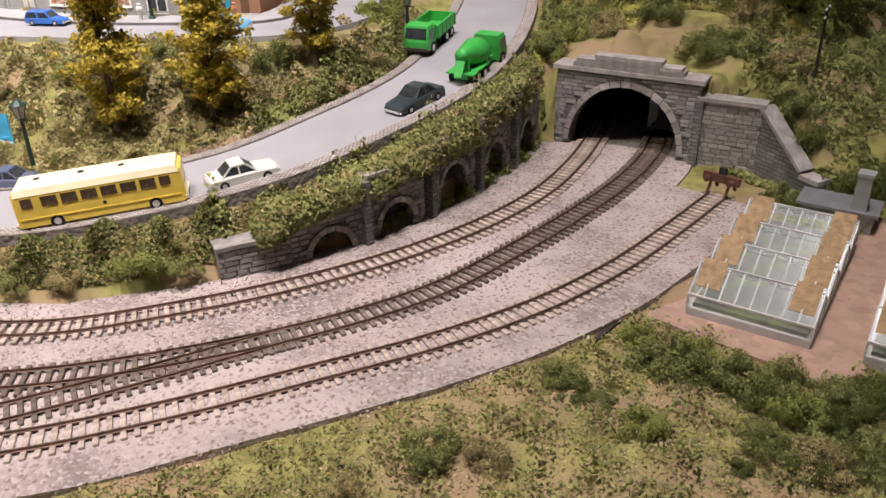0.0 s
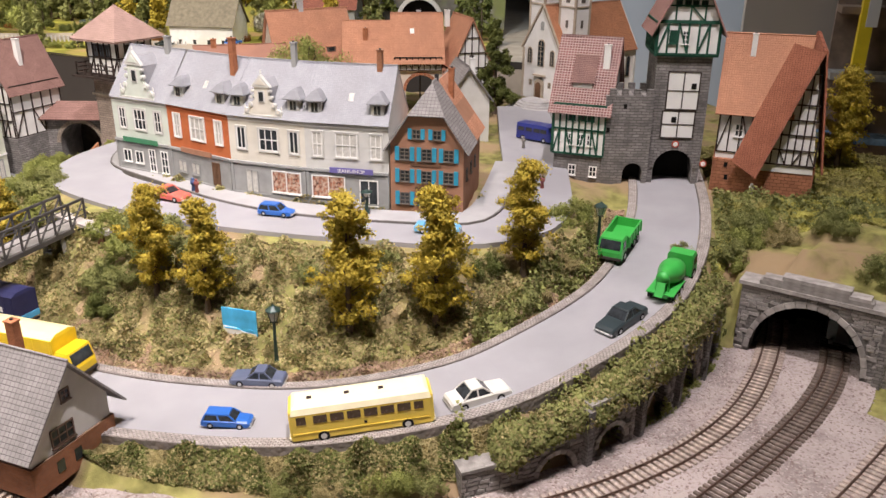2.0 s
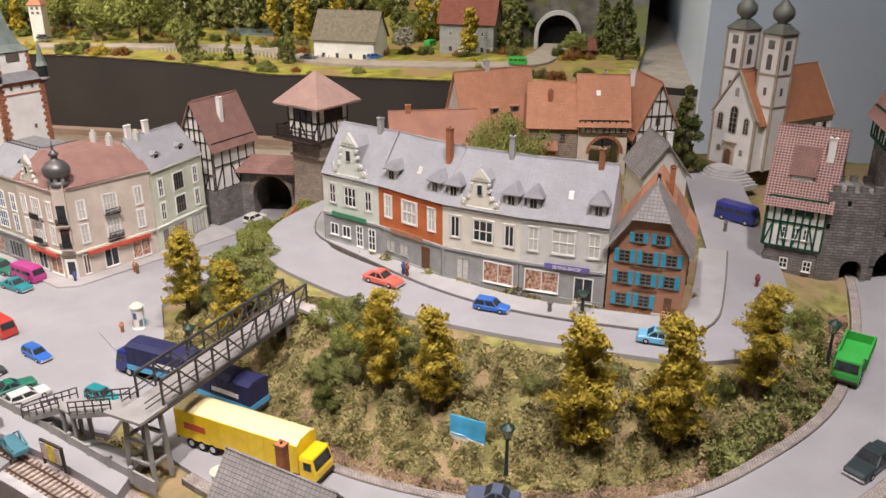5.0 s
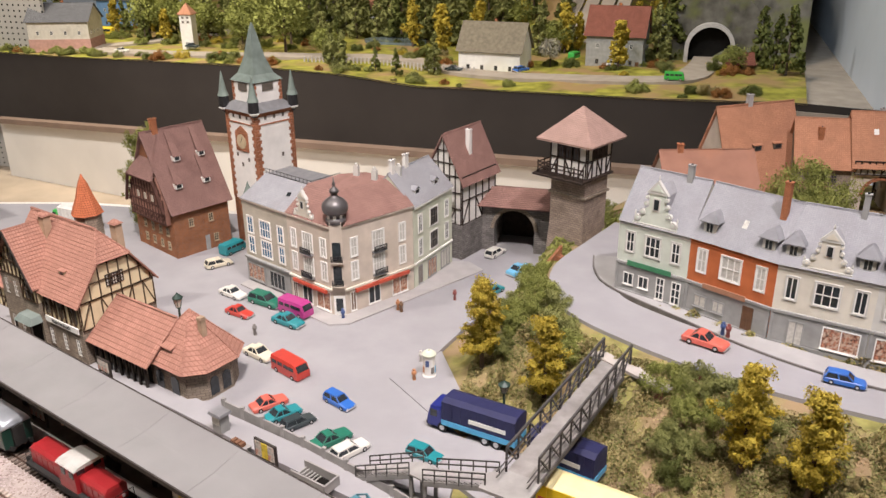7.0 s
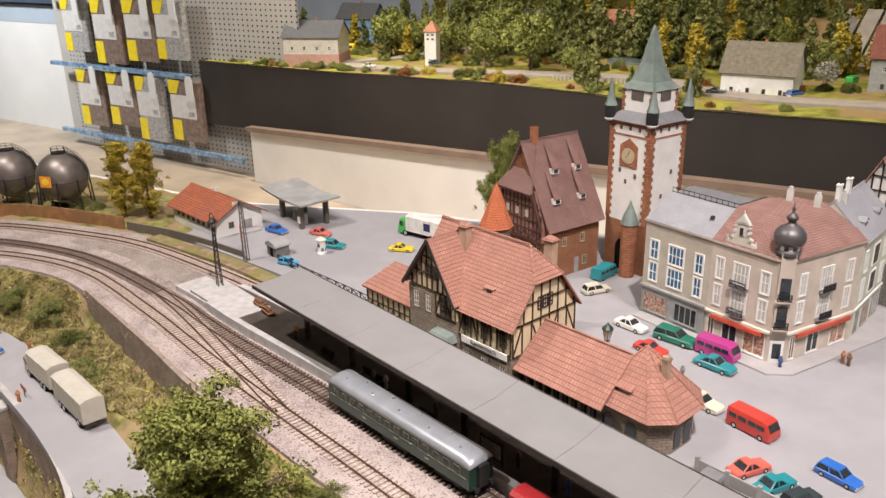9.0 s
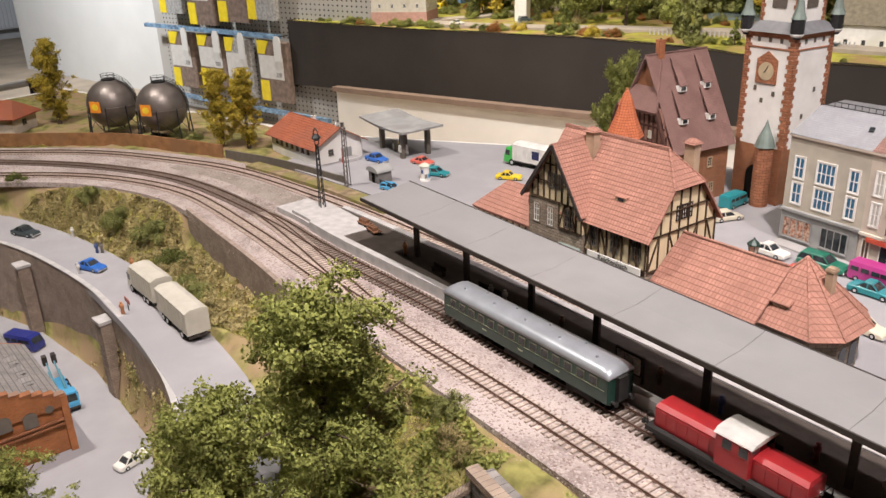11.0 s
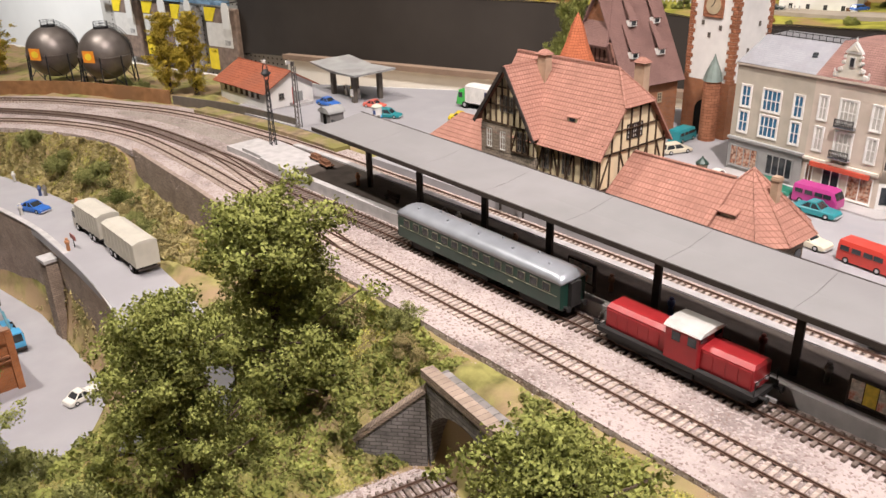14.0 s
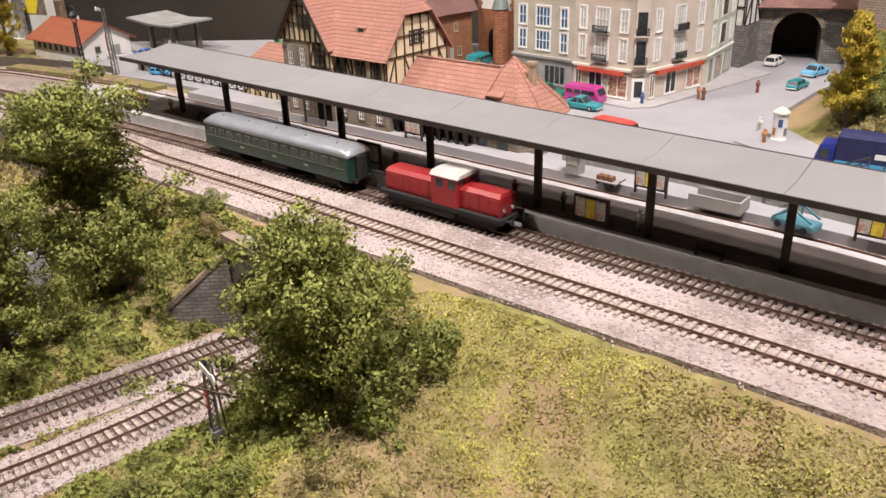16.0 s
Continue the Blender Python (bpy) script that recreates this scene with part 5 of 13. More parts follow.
def brown_house():
    at, w = line_frame((-1.322, 1.00), (-1.285, 1.098), 0)
    d, h, hr = 0.125, 0.092, 0.205
    # right gable side looks along the square, long eave side towards the square corner
    t = thing("half_timbered_house", "tall brick house with dark half-timbered gable and brown red tiled roof", "house", at)
    body_gable_x(t, w, d, h, hr, brick_mat)
    roof_gable_x(t, w, d, h, hr, browntile_mat, 0.008, 0.006)
    dims = (w, d)
    for z in (0.012, 0.036):
        for u in (0.022, 0.045, 0.070, 0.095):
            window(t, "left", u, z, 0.009, 0.014, dims, tan_mat, pane_mat, (1, 1))
    # jettied timber gable under a half-hip
    beam = mat("dark_brown_panel", (0.10, 0.05, 0.04), 0.85)
    infill = mat("red_brown_infill", (0.27, 0.14, 0.105), 0.85, 0, 0.15, 80, 0.2, 700)
    z0, z1 = h - 0.032, h + 0.046
    k1 = (z1 - h) / (hr - h) * d / 2
    jt = part("jettied_gable", Shape().prism_x([(0.006, z0), (d - 0.006, z0), (d - 0.006, h - 0.004), (d - k1, z1), (k1, z1), (0.006, h - 0.004)], -0.009, -0.0013), infill, t, "red brown jettied timber gable")
    for z in (z0 + 0.001, z0 + 0.016, h - 0.002, h + 0.020, z1 - 0.002):
        e = 0.006 if z < h else (z - h) / (hr - h) * d / 2 + 0.001
        cube_part("timber", beam, jt, -0.0102, -0.0088, e, d - e, z - 0.0013, z + 0.0013)
    for k in range(13):
        y = 0.008 + k * (d - 0.016) / 12
        top = min(z1, h + (hr - h) * (1 - abs(y - d / 2) / (d / 2)) - 0.003)
        if top > z0 + 0.01:
            cube_part("timber", beam, jt, -0.0100, -0.0088, y - 0.0011, y + 0.0011, z0, top)
        if k < 12:
            yy, g = y + (d - 0.016) / 24, (1 if k % 2 else -1) * 0.0035
            part("brace", Shape().bar((-0.0096, yy - g, z0 + 0.002), (-0.0096, yy + g, z0 + 0.015), 0.0012, 0.0012), beam, jt)
    for y in (0.040, 0.0625, 0.085):
        cube_part("opening", mat("pale_gable_window", (0.50, 0.44, 0.36), 0.7), jt, -0.0106, -0.0098, y - 0.0035, y + 0.0035, h + 0.003, h + 0.014)
    part("half_hip", Shape().slab([(-0.018, k1 - 0.004, z1 - 0.004), (0.026, d / 2, hr + 0.003), (0.026, d / 2, hr + 0.003), (-0.018, d - k1 + 0.004, z1 - 0.004)], 0.003), browntile_mat, t, "half-hipped roof end")
    for s in (0, 1):
        pa, pb = ((-0.014, (0.002, d - 0.002)[s], h - 0.010), (-0.016, (k1 - 0.002, d - k1 + 0.002)[s], z1 - 0.003))
        part("verge_board", Shape().bar(pa, pb, 0.004, 0.0035), beam, t)
    part("eaves_beam", Shape().bar((-0.017, k1 - 0.004, z1 - 0.0055), (-0.017, d - k1 + 0.004, z1 - 0.0055), 0.003, 0.003), beam, t)
    for u, z in ((0.66, 0.050), (0.72, 0.012), (0.3, 0.05)):
        window(t, "front", u * w, z, 0.009, 0.014, dims, tan_mat, pane_mat, (1, 2))
    cube_part("door", shopgrey_mat, t, w * 0.52, w * 0.60, -0.0008, 0, 0, 0.026)
    for r, us in enumerate(((0.22, 0.72), (0.36, 0.80))):
        for u in us:
            z = h + 0.028 + 0.040 * r
            y = 0.0625 * (z - h) / (hr - h) - 0.006
            dormer(t, u * w, y - 0.002, z - 0.004, 0.0125, 0.0125, 0.026, browntile_mat, winwhite_mat, "catslide")
    chimney(t, 0.20 * w, d * 0.5, hr - 0.012, hr + 0.022, 0.010, 0.008)
    return t


tan_mat = mat("tan_window_frame", (0.42, 0.33, 0.22), 0.7)
brown_house()


def fachwerk_gate_house():
    """Narrow half-timbered house beside the town arch."""
    t = thing("half_timbered_house", "narrow half-timbered house on a stone base beside the town arch", "house", ground_pose(-0.947, 1.185, 0, -14.7))
    w, d, h0, h, hr = 0.070, 0.098, 0.060, 0.141, 0.207
    dims = (w, d)
    body_gable_y(t, w, d, h, hr, white_mat)
    part("base", Shape().box(-0.002, w + 0.002, -0.002, d + 0.002, -0.004, h0), stone_mat, t)
    roof_gable_y(t, w, d, h, hr, dustytile_mat, 0.008, 0.006)
    lim = lambda u: h + (hr - h) * (1 - abs(u - w / 2) / (w / 2))
    timber_face(t, "front", 0.001, w - 0.001, h0, h, dims, 6, 3)
    timber_face(t, "front", 0.001, w - 0.001, h, hr - 0.006, dims, 6, 3, top=lim, diag=False)
    timber_face(t, "right", 0.001, d - 0.001, h0, h, dims, 5, 2)
    timber_face(t, "left", 0.001, d - 0.001, h0, h, dims, 5, 2)
    chimney(t, w * 0.75, d * 0.45, hr - 0.04, hr + 0.004, 0.008, 0.007, white_mat)
    return t


fachwerk_gate_house()


def town_arch():
    at, w = line_frame((-0.872, 1.222), (-0.722, 1.240), 0)
    t = thing("town_gate", "grey stone arched town gate with a tiled roof walk", "gate", at)
    h = 0.084
    ac, ar, zs = w * 0.42, 0.034, 0.040
    pts = [(0, -0.004), (ac - ar, -0.004)] + [(ac - ar * math.cos(k * math.pi / 12), zs + ar * math.sin(k * math.pi / 12)) for k in range(13)] + [(ac + ar, -0.004), (w, -0.004), (w, h), (0, h)]
    part("wall", Shape().prism_y(pts, 0, 0.085), stone_mat, t)
    ring = Shape()
    for k in range(13):
        a0, a1 = k * math.pi / 13 + 0.01, (k + 1) * math.pi / 13 - 0.01
        p = [(ac - r * math.cos(a), zs + r * math.sin(a)) for r, a in ((ar, a0), (ar + 0.006, a0), (ar + 0.006, a1), (ar, a1))]
        part("arch_stone", Shape().prism_y(p[::-1], -0.002, 0.006), tan_stone_mat, t)
    part("roof", Shape().slab([(-0.002, -0.012, h - 0.002), (w, -0.012, h - 0.002), (w, 0.030, h + 0.020), (-0.002, 0.030, h + 0.020)], 0.002).slab([(-0.002, 0.030, h + 0.020), (w, 0.030, h + 0.020), (w, 0.092, h + 0.002), (-0.002, 0.092, h + 0.002)], 0.002), dustytile_mat, t)
    # added dark sheet at the rear, in place of the passage's shade; no gate there
    part("gate_leaf", Shape().box(ac - ar - 0.002, ac + ar + 0.002, 0.076, 0.079, -0.004, zs + ar + 0.002), beam_mat, t)
    return t


town_arch()


def watch_tower():
    t = thing("watch_tower", "stone watch tower with half-timbered lookout storey and pyramid roof", "tower", ground_pose(-0.694, 1.184, 0, -21))
    a = 0.0305
    part("wall", Shape().rings([[(sx * k, sy * k, z) for sx, sy in ((-1, -1), (1, -1), (1, 1), (-1, 1))] for k, z in ((0.036, -0.004), (0.0305, 0.085), (0.0305, 0.165))]), mat("brown_grey_tower_stone", (0.35, 0.275, 0.225), 0.9, 0, 0.15, 60, 0.8, 500, kind="stones", size=(0.007, 0.0035), mortar=0.09), t)
    part("coping", Shape().box(-a - 0.003, a + 0.003, -a - 0.003, a + 0.003, 0.136, 0.139), tan_stone_mat, t)
    part("deck", Shape().box(-a - 0.022, a + 0.006, -a - 0.020, a + 0.006, 0.164, 0.167), beam_mat, t)
    b = a + 0.002
    part("lookout", Shape().box(-b, b, -b, b, 0.167, 0.221), white_mat, t)
    dims = (2 * b, 2 * b)
    sub = part("lookout_frame", Shape().box(-b, b, -b, b, 0.219, 0.221), beam_mat, t)
    sub2 = new("timber")
    sub2.parent, sub2.empty_display_size = t, 0.01
    sub2.matrix_basis = Matrix.Translation((-b, -b, 0))
    for f in ("front", "right", "left"):
        timber_face(sub2, f, 0.001, 2 * b - 0.001, 0.167, 0.220, dims, 5, 2)
        for u in (0.3, 0.5, 0.7):
            window(sub2, f, u * 2 * b, 0.194, 0.011, 0.019, dims, beam_mat, pane_mat, (1, 0), sill=False)
    rail = Shape()
    e = a + 0.015
    for z in (0.172, 0.178, 0.184):
        rail.bar((-e, -e, z), (a + 0.005, -e, z), 0.0012, 0.0016).bar((-e, -e, z), (-e, a + 0.005, z), 0.0012, 0.0016)
    for k in range(6):
        q = -e + (a + 0.005 + e) * k / 5
        rail.box(q - 0.0008, q + 0.0008, -e - 0.0008, -e + 0.0008, 0.167, 0.187).box(-e - 0.0008, -e + 0.0008, q - 0.0008, q + 0.0008, 0.167, 0.187)
    part("railing", rail, beam_mat, t)
    roof_hip(t, -b, b, -b, b, 0.221, 0.267, mat("pale_pinkish_tiles", (0.50, 0.33, 0.28), 0.8, 0, 0.08, 60, 0.6, 700, kind="tiles", size=(0.0028, 0.0022), mortar=0.09), 0.016, b + 0.016)
    return t


watch_tower()


# ---- gate complex at the top of the road ----
def gate_complex():
    gz = 0.075
    tw = thing("gate_tower", "grey stone gate tower with green half-timbered top storey and red roof", "tower", ground_pose(0.0855, 1.036, gz, 1.5))
    w, d, h = 0.066, 0.075, 0.164
    ac, ar = w * 0.5, 0.0245
    pts = [(0, -0.004), (ac - ar, -0.004)] + [(ac - ar * math.cos(k * math.pi / 12), 0.020 + ar * math.sin(k * math.pi / 12)) for k in range(13)] + [(ac + ar, -0.004), (w, -0.004), (w, h), (0, h)]
    part("wall", Shape().prism_y(pts, 0, d), stone_mat, tw)
    # near-black sheet across the gateway, in place of its shade
    part("passage", Shape().box(0.004, w - 0.004, 0.030, 0.032, -0.003, 0.046), void_mat, tw)
    for k in range(11):
        a0, a1 = k * math.pi / 11 + 0.012, (k + 1) * math.pi / 11 - 0.012
        p = [(ac - r * math.cos(a), 0.020 + r * math.sin(a)) for r, a in ((ar, a0), (ar + 0.005, a0), (ar + 0.005, a1), (ar, a1))]
        part("arch_stone", Shape().prism_y(p[::-1], -0.0015, 0.004), stone_mat, tw)
    wp = mat("white_wall_panel", (0.78, 0.77, 0.73), 0.7, 0, 0.04)
    fr = Shape()
    for z0, z1, u0, u1 in ((0.060, 0.094, 0.20, 0.80), (0.096, 0.142, 0.24, 0.82)):
        part("panel", Shape().box(u0 * w, u1 * w, -0.0008, 0, z0, z1), wp, tw, "large white window panel")
        for u in (u0, (u0 + u1) / 2, u1):
            fr.box(u * w - 0.0007, u * w + 0.0007, -0.0014, -0.0002, z0, z1)
        for z in (z0, (z0 + z1) / 2, z1):
            fr.box(u0 * w, u1 * w, -0.0014, -0.0002, z - 0.0006, z + 0.0006)
    part("panel_frame", fr, beam_mat, tw)
    for u, z in ((0.42, 0.083), (0.72, 0.125)):
        cube_part("opening", void_mat, tw, u * w - 0.003, u * w + 0.003, -0.0013, -0.0004, z - 0.0035, z + 0.0035)
    h2, hg = h + 0.037, h + 0.112
    up2 = new("timber")
    up2.parent, up2.empty_display_size = tw, 0.01
    up2.matrix_basis = Matrix.Translation((-0.004, -0.004, 0))
    dims = (w + 0.008, d + 0.008)
    part("upper_storey", Shape().box(0, dims[0], 0, dims[1], h, h2), white_mat, up2)
    zc = h2 + (hg - h2) * 0.38
    part("gable_wall", Shape().prism_y([(0.001, h2), (dims[0] - 0.001, h2), (dims[0] * 0.81, zc - 0.002), (dims[0] * 0.19, zc - 0.002)], 0.0, dims[1]), white_mat, up2)
    lim = lambda u: h2 + (hg - h2) * (1 - abs(u - dims[0] / 2) / (dims[0] / 2))
    for f, ln in (("front", dims[0]), ("left", dims[1]), ("right", dims[1])):
        timber_face(up2, f, 0.001, ln - 0.001, h, h2, dims, 6, 1, green_beam_mat, True, 0.0022)
    timber_face(up2, "front", 0.003, dims[0] - 0.003, h2 + 0.002, zc - 0.009, dims, 4, 1, green_beam_mat, True, 0.0018, top=lim)
    for u in (0.30, 0.44, 0.56, 0.70):
        window(up2, "front", u * dims[0], zc - 0.0105, 0.0075, 0.008, dims, green_beam_mat, pane_mat, (1, 0), sill=False)
    for u, dk in ((0.46, False), (0.26, True)):
        window(up2, "front", u * dims[0], h + 0.012, 0.009, 0.016, dims, winwhite_mat if not dk else green_beam_mat, pane_mat if not dk else green_beam_mat, (1, 2))
    part("corbel", Shape().box(-0.005, w + 0.005, -0.005, d + 0.005, h - 0.003, h), green_beam_mat, tw)
    roof_gable_y(up2, dims[0], dims[1], h2, hg, dustytile_mat, 0.008, 0.008, hip=0.030, knee=0.38)
    chimney(up2, dims[0] * 0.86, dims[1] * 0.5, h2 + 0.02, hg - 0.010, 0.007, 0.006, white_mat)
    for x, z in ((w * 0.5, 0.052), (w * 1.06, 0.028)):
        s = part("traffic_sign", Shape().prism_y([(x + 0.0045 * math.cos(k * 0.5236), z + 0.0045 * math.sin(k * 0.5236)) for k in range(12)], -0.0022, -0.0014), signred_mat, tw, "round red-rimmed traffic sign")
        part("sign_face", Shape().prism_y([(x + 0.003 * math.cos(k * 0.5236), z + 0.003 * math.sin(k * 0.5236)) for k in range(12)], -0.0026, -0.0021), winwhite_mat, s)
    # connecting wall with a small gate
    cw = thing("town_wall", "grey stone wall with a small arch beside the gate tower", "wall", ground_pose(0.028, 1.026, gz, 5))
    ww, hh = 0.059, 0.112
    ac, ar = 0.040, 0.0125
    pts = [(0, -0.004), (ac - ar, -0.004)] + [(ac - ar * math.cos(k * math.pi / 10), 0.014 + ar * math.sin(k * math.pi / 10)) for k in range(11)] + [(ac + ar, -0.004), (ww, -0.004), (ww, hh), (0, hh)]
    part("wall", Shape().prism_y(pts, 0, 0.05), stone_mat, cw)
    # shade behind the small arch, drawn as a near-black sheet
    part("passage", Shape().box(0.012, ww, 0.02, 0.022, -0.003, 0.03), void_mat, cw)
    for k in range(4):
        cube_part("merlon", stone_mat, cw, 0.004 + k * 0.015, 0.012 + k * 0.015, 0.0, 0.006, hh, hh + 0.008)
        cube_part("merlon", stone_mat, cw, 0.004 + k * 0.015, 0.012 + k * 0.015, 0.044, 0.05, hh, hh + 0.008)
    for u, z in ((0.024, 0.096), (0.005, 0.066)):
        cube_part("slit", void_mat, cw, u - 0.002, u + 0.002, -0.0006, 0, z, z + 0.006)
    # green half-timbered house
    gh = thing("half_timbered_house", "green half-timbered house with steep brown red tiled roof", "house", ground_pose(-0.036, 1.043, gz, -14))
    w, d, h0, h, hr = 0.068, 0.085, 0.034, 0.098, 0.176
    dims = (w, d)
    part("base", Shape().box(0.003, w - 0.001, 0.002, d, -0.004, h0), stone_mat, gh)
    part("wall", Shape().prism_x([(0, h0), (d, h0), (d, h), (d / 2, hr), (0, h)], 0, w), white_mat, gh)
    roof_gable_x(gh, w, d, h, hr, mat("speckled_brown_tiles", (0.24, 0.10, 0.09), 0.8, 0, 0.25, 60, 0.9, 700, kind="tiles", size=(0.0036, 0.0030), mortar=0.22, joint=(0.45, 0.33, 0.30)), 0.007, 0.006)
    timber_face(gh, "front", 0.001, w - 0.001, h0, h0 + 0.032, dims, 8, 1, green_beam_mat, True, 0.0022)
    timber_face(gh, "front", 0.001, w - 0.001, h0 + 0.032, h, dims, 8, 1, green_beam_mat, False, 0.0022)
    timber_face(gh, "left", 0.001, d - 0.001, h0, h, dims, 6, 2, green_beam_mat, True, 0.0022)
    for u in (0.36, 0.54, 0.72):
        window(gh, "front", u * w, h0 + 0.012, 0.008, 0.015, dims, None, None, (1, 1))
        window(gh, "front", u * w, h - 0.020, 0.009, 0.014, dims, green_beam_mat, None, (1, 1))
    for u in (0.42, 0.82):
        window(gh, "front", u * w, 0.006, 0.010, 0.014, dims, None, None, (1, 1))
    part("dormer", Shape().box(w * 0.3, w * 0.66, 0.010, 0.035, h + 0.012, h + 0.026), winwhite_mat, gh)
    part("dormer_roof", Shape().slab([(w * 0.26, 0.007, h + 0.026), (w * 0.70, 0.007, h + 0.026), (w * 0.70, 0.040, hr - 0.008), (w * 0.26, 0.040, hr - 0.008)], 0.0015), browntile_mat, gh)
    chimney(gh, w * 0.86, d * 0.30, h + 0.03, hr - 0.004, 0.008, 0.006, white_mat)
    # red house with the long slope
    rh = thing("half_timbered_house", "red sandstone and half-timbered house with a sweeping orange tiled roof", "house", ground_pose(0.163, 1.018, gz, -12))
    w, d, h, hr = 0.118, 0.10, 0.098, 0.188
    dims = (w, d)
    part("base", Shape().box(0, w, 0.004, d, -0.004, 0.040), redstone_mat, rh)
    part("wall", Shape().box(0.002, 0.060, 0.010, d, 0.04, h), white_mat, rh)
    part("gable_wall", Shape().prism_y([(0.040, 0.030), (w - 0.002, 0.030), (w - 0.006, 0.075), (w - 0.016, hr - 0.02), (0.085, hr - 0.02)], 0.003, d), white_mat, rh)
    e = 0.0
    part("roof", Shape().slab([(-0.004, 0.000, h - 0.002), (0.085, 0.000, h - 0.002), (0.098, 0.052, hr), (-0.004, 0.052, hr)], 0.002), clay_mat, rh)
    part("roof", Shape().slab([(-0.004, 0.052, hr), (0.098, 0.052, hr), (0.098, d + 0.004, h), (-0.004, d + 0.004, h)], 0.002), clay_mat, rh)
    rust_mat = mat("rust_red_tiles", (0.40, 0.15, 0.09), 0.8, 0, 0.1, 60, 0.7, 700, kind="tiles", size=(0.0028, 0.0024), mortar=0.09)
    for q in ([(0.022, -0.010, 0.042), (0.052, -0.016, 0.024), (0.106, -0.012, hr - 0.012), (0.072, 0.0, hr - 0.004)], [(0.052, -0.012, 0.024), (0.052, d, 0.024), (0.104, d, hr), (0.106, -0.012, hr - 0.010)], [(0.106, -0.012, hr - 0.010), (0.104, d, hr), (w + 0.010, d, 0.035), (w + 0.006, -0.010, 0.035)]):
        part("long_roof", Shape().slab(q, 0.002), rust_mat, rh, "long sweeping red roof slope")
    lim = lambda u: 0.030 + (hr - 0.045) * max(0, min((u - 0.050) / 0.050, (w + 0.002 - u) / 0.014))
    sub = new("timber")
    sub.parent, sub.empty_display_size = rh, 0.01
    sub.matrix_basis = Matrix.Translation((0, 0.003, 0))
    timber_face(sub, "front", 0.058, w - 0.002, 0.040, 0.150, dims, 7, 6, top=lim, diag=True)
    timber_face(rh, "front", 0.002, 0.040, 0.048, h, dims, 3, 1)
    for o in [c for c in rh.children if c.name.startswith("beam")]:
        o.location.y += 0.0105
    f = window(rh, "front", 0.026, 0.068, 0.010, 0.016, dims, None, None, (1, 1))
    f.location.y += 0.010
    chimney(rh, 0.030, 0.040, hr - 0.030, hr + 0.002, 0.006, 0.006, white_mat)
    for u, z in ((0.018, 0.014), (0.016, 0.030)):
        cube_part("slit", void_mat, rh, u - 0.002, u + 0.002, 0.0035, 0.0041, z, z + 0.006)


gate_complex()


# ---- brick steps beside the watch tower ----
stp = thing("garden_steps", "red brown brick steps with side walls below the watch tower", "steps", ground_pose(-0.738, 1.020, 0, -35))
for k in range(9):
    part("step", Shape().box(0.0, 0.036, k * 0.0085, (k + 1) * 0.0085 + (0.002 if k < 8 else 0.0), -0.004, (k + 1) * 0.0078), redstone_mat, stp)
for x in (-0.005, 0.036):
    part("side_wall", Shape().prism_x([(-0.004, -0.004), (0.080, -0.004), (0.080, 0.082), (-0.004, 0.014)], x, x + 0.005), brick_mat, stp)


# ---- the hall round the layout ----
floor_mat = mat("beige_hall_floor", (0.46, 0.37, 0.28), 0.6, 0, 0.15, 3, 0.1, 60)
hallwall_mat = mat("pale_hall_wall", (0.52, 0.54, 0.57), 0.8, 0, 0.04, 3, 0.1, 60)
ceil_mat = mat("grey_ceiling", (0.25, 0.245, 0.24), 0.9, 0, 0.04, 3, 0.1, 60)
skirt_mat = mat("dark_grey_skirt", (0.042, 0.036, 0.033), 0.7, 0, 0.08, 4, 0.1, 60)
panel_mat = mat("cream_board", (0.80, 0.77, 0.72), 0.6, 0, 0.04, 4, 0.05, 60)


def structure(name, shape, material, label, category):
    return tagged(part(name, shape, material), label, category, kind="structure")


structure("floor", Shape().box(-13.5, 5, -4, 9, -1.1, -1.0), floor_mat, "plain beige floor of the exhibition hall", "floor")
structure("ceiling", Shape().box(-13.5, 5, -4, 9, 2.4, 2.5), ceil_mat, "plain grey ceiling of the hall", "ceiling")
structure("wall_north", Shape().box(-13.5, 5, 8.9, 9.0, -1.0, 2.4), hallwall_mat, "plain pale wall of the hall", "wall")
structure("wall_south", Shape().box(-13.5, 5, -4.0, -3.9, -1.0, 2.4), hallwall_mat, "plain pale wall of the hall", "wall")
structure("wall_west", Shape().box(-13.5, -13.4, -4, 9, -1.0, 2.4), hallwall_mat, "plain pale wall of the hall", "wall")
structure("wall_east", Shape().box(4.9, 5.0, -4, 9, -1.0, 2.4), hallwall_mat, "plain pale wall of the hall", "wall")


# ---- platforms ----
canopy_mat = mat("grey_canopy_board", (0.25, 0.242, 0.24), 0.8, 0, 0.05, 18, 0.2, 500, (0.225, 0.215, 0.215), 9, 0.6)
darkpost_mat = mat("dark_brown_steel", (0.055, 0.045, 0.04), 0.7, 0, 0.15, 80, 0.2, 700)
concrete_mat = mat("pale_concrete", (0.33, 0.315, 0.30), 0.85, 0, 0.1, 60, 0.3, 700)


def between(x0, x1, lower, off_low, upper, off_up, step=0.03):
    """Outline between two paths."""
    def side(path, off):
        n = normals2d(path)
        q = path[:, :2] + n * off
        return [tuple(p) for p in q if x0 < p[0] < x1]
    return side(lower, off_low) + side(upper, off_up)[::-1]


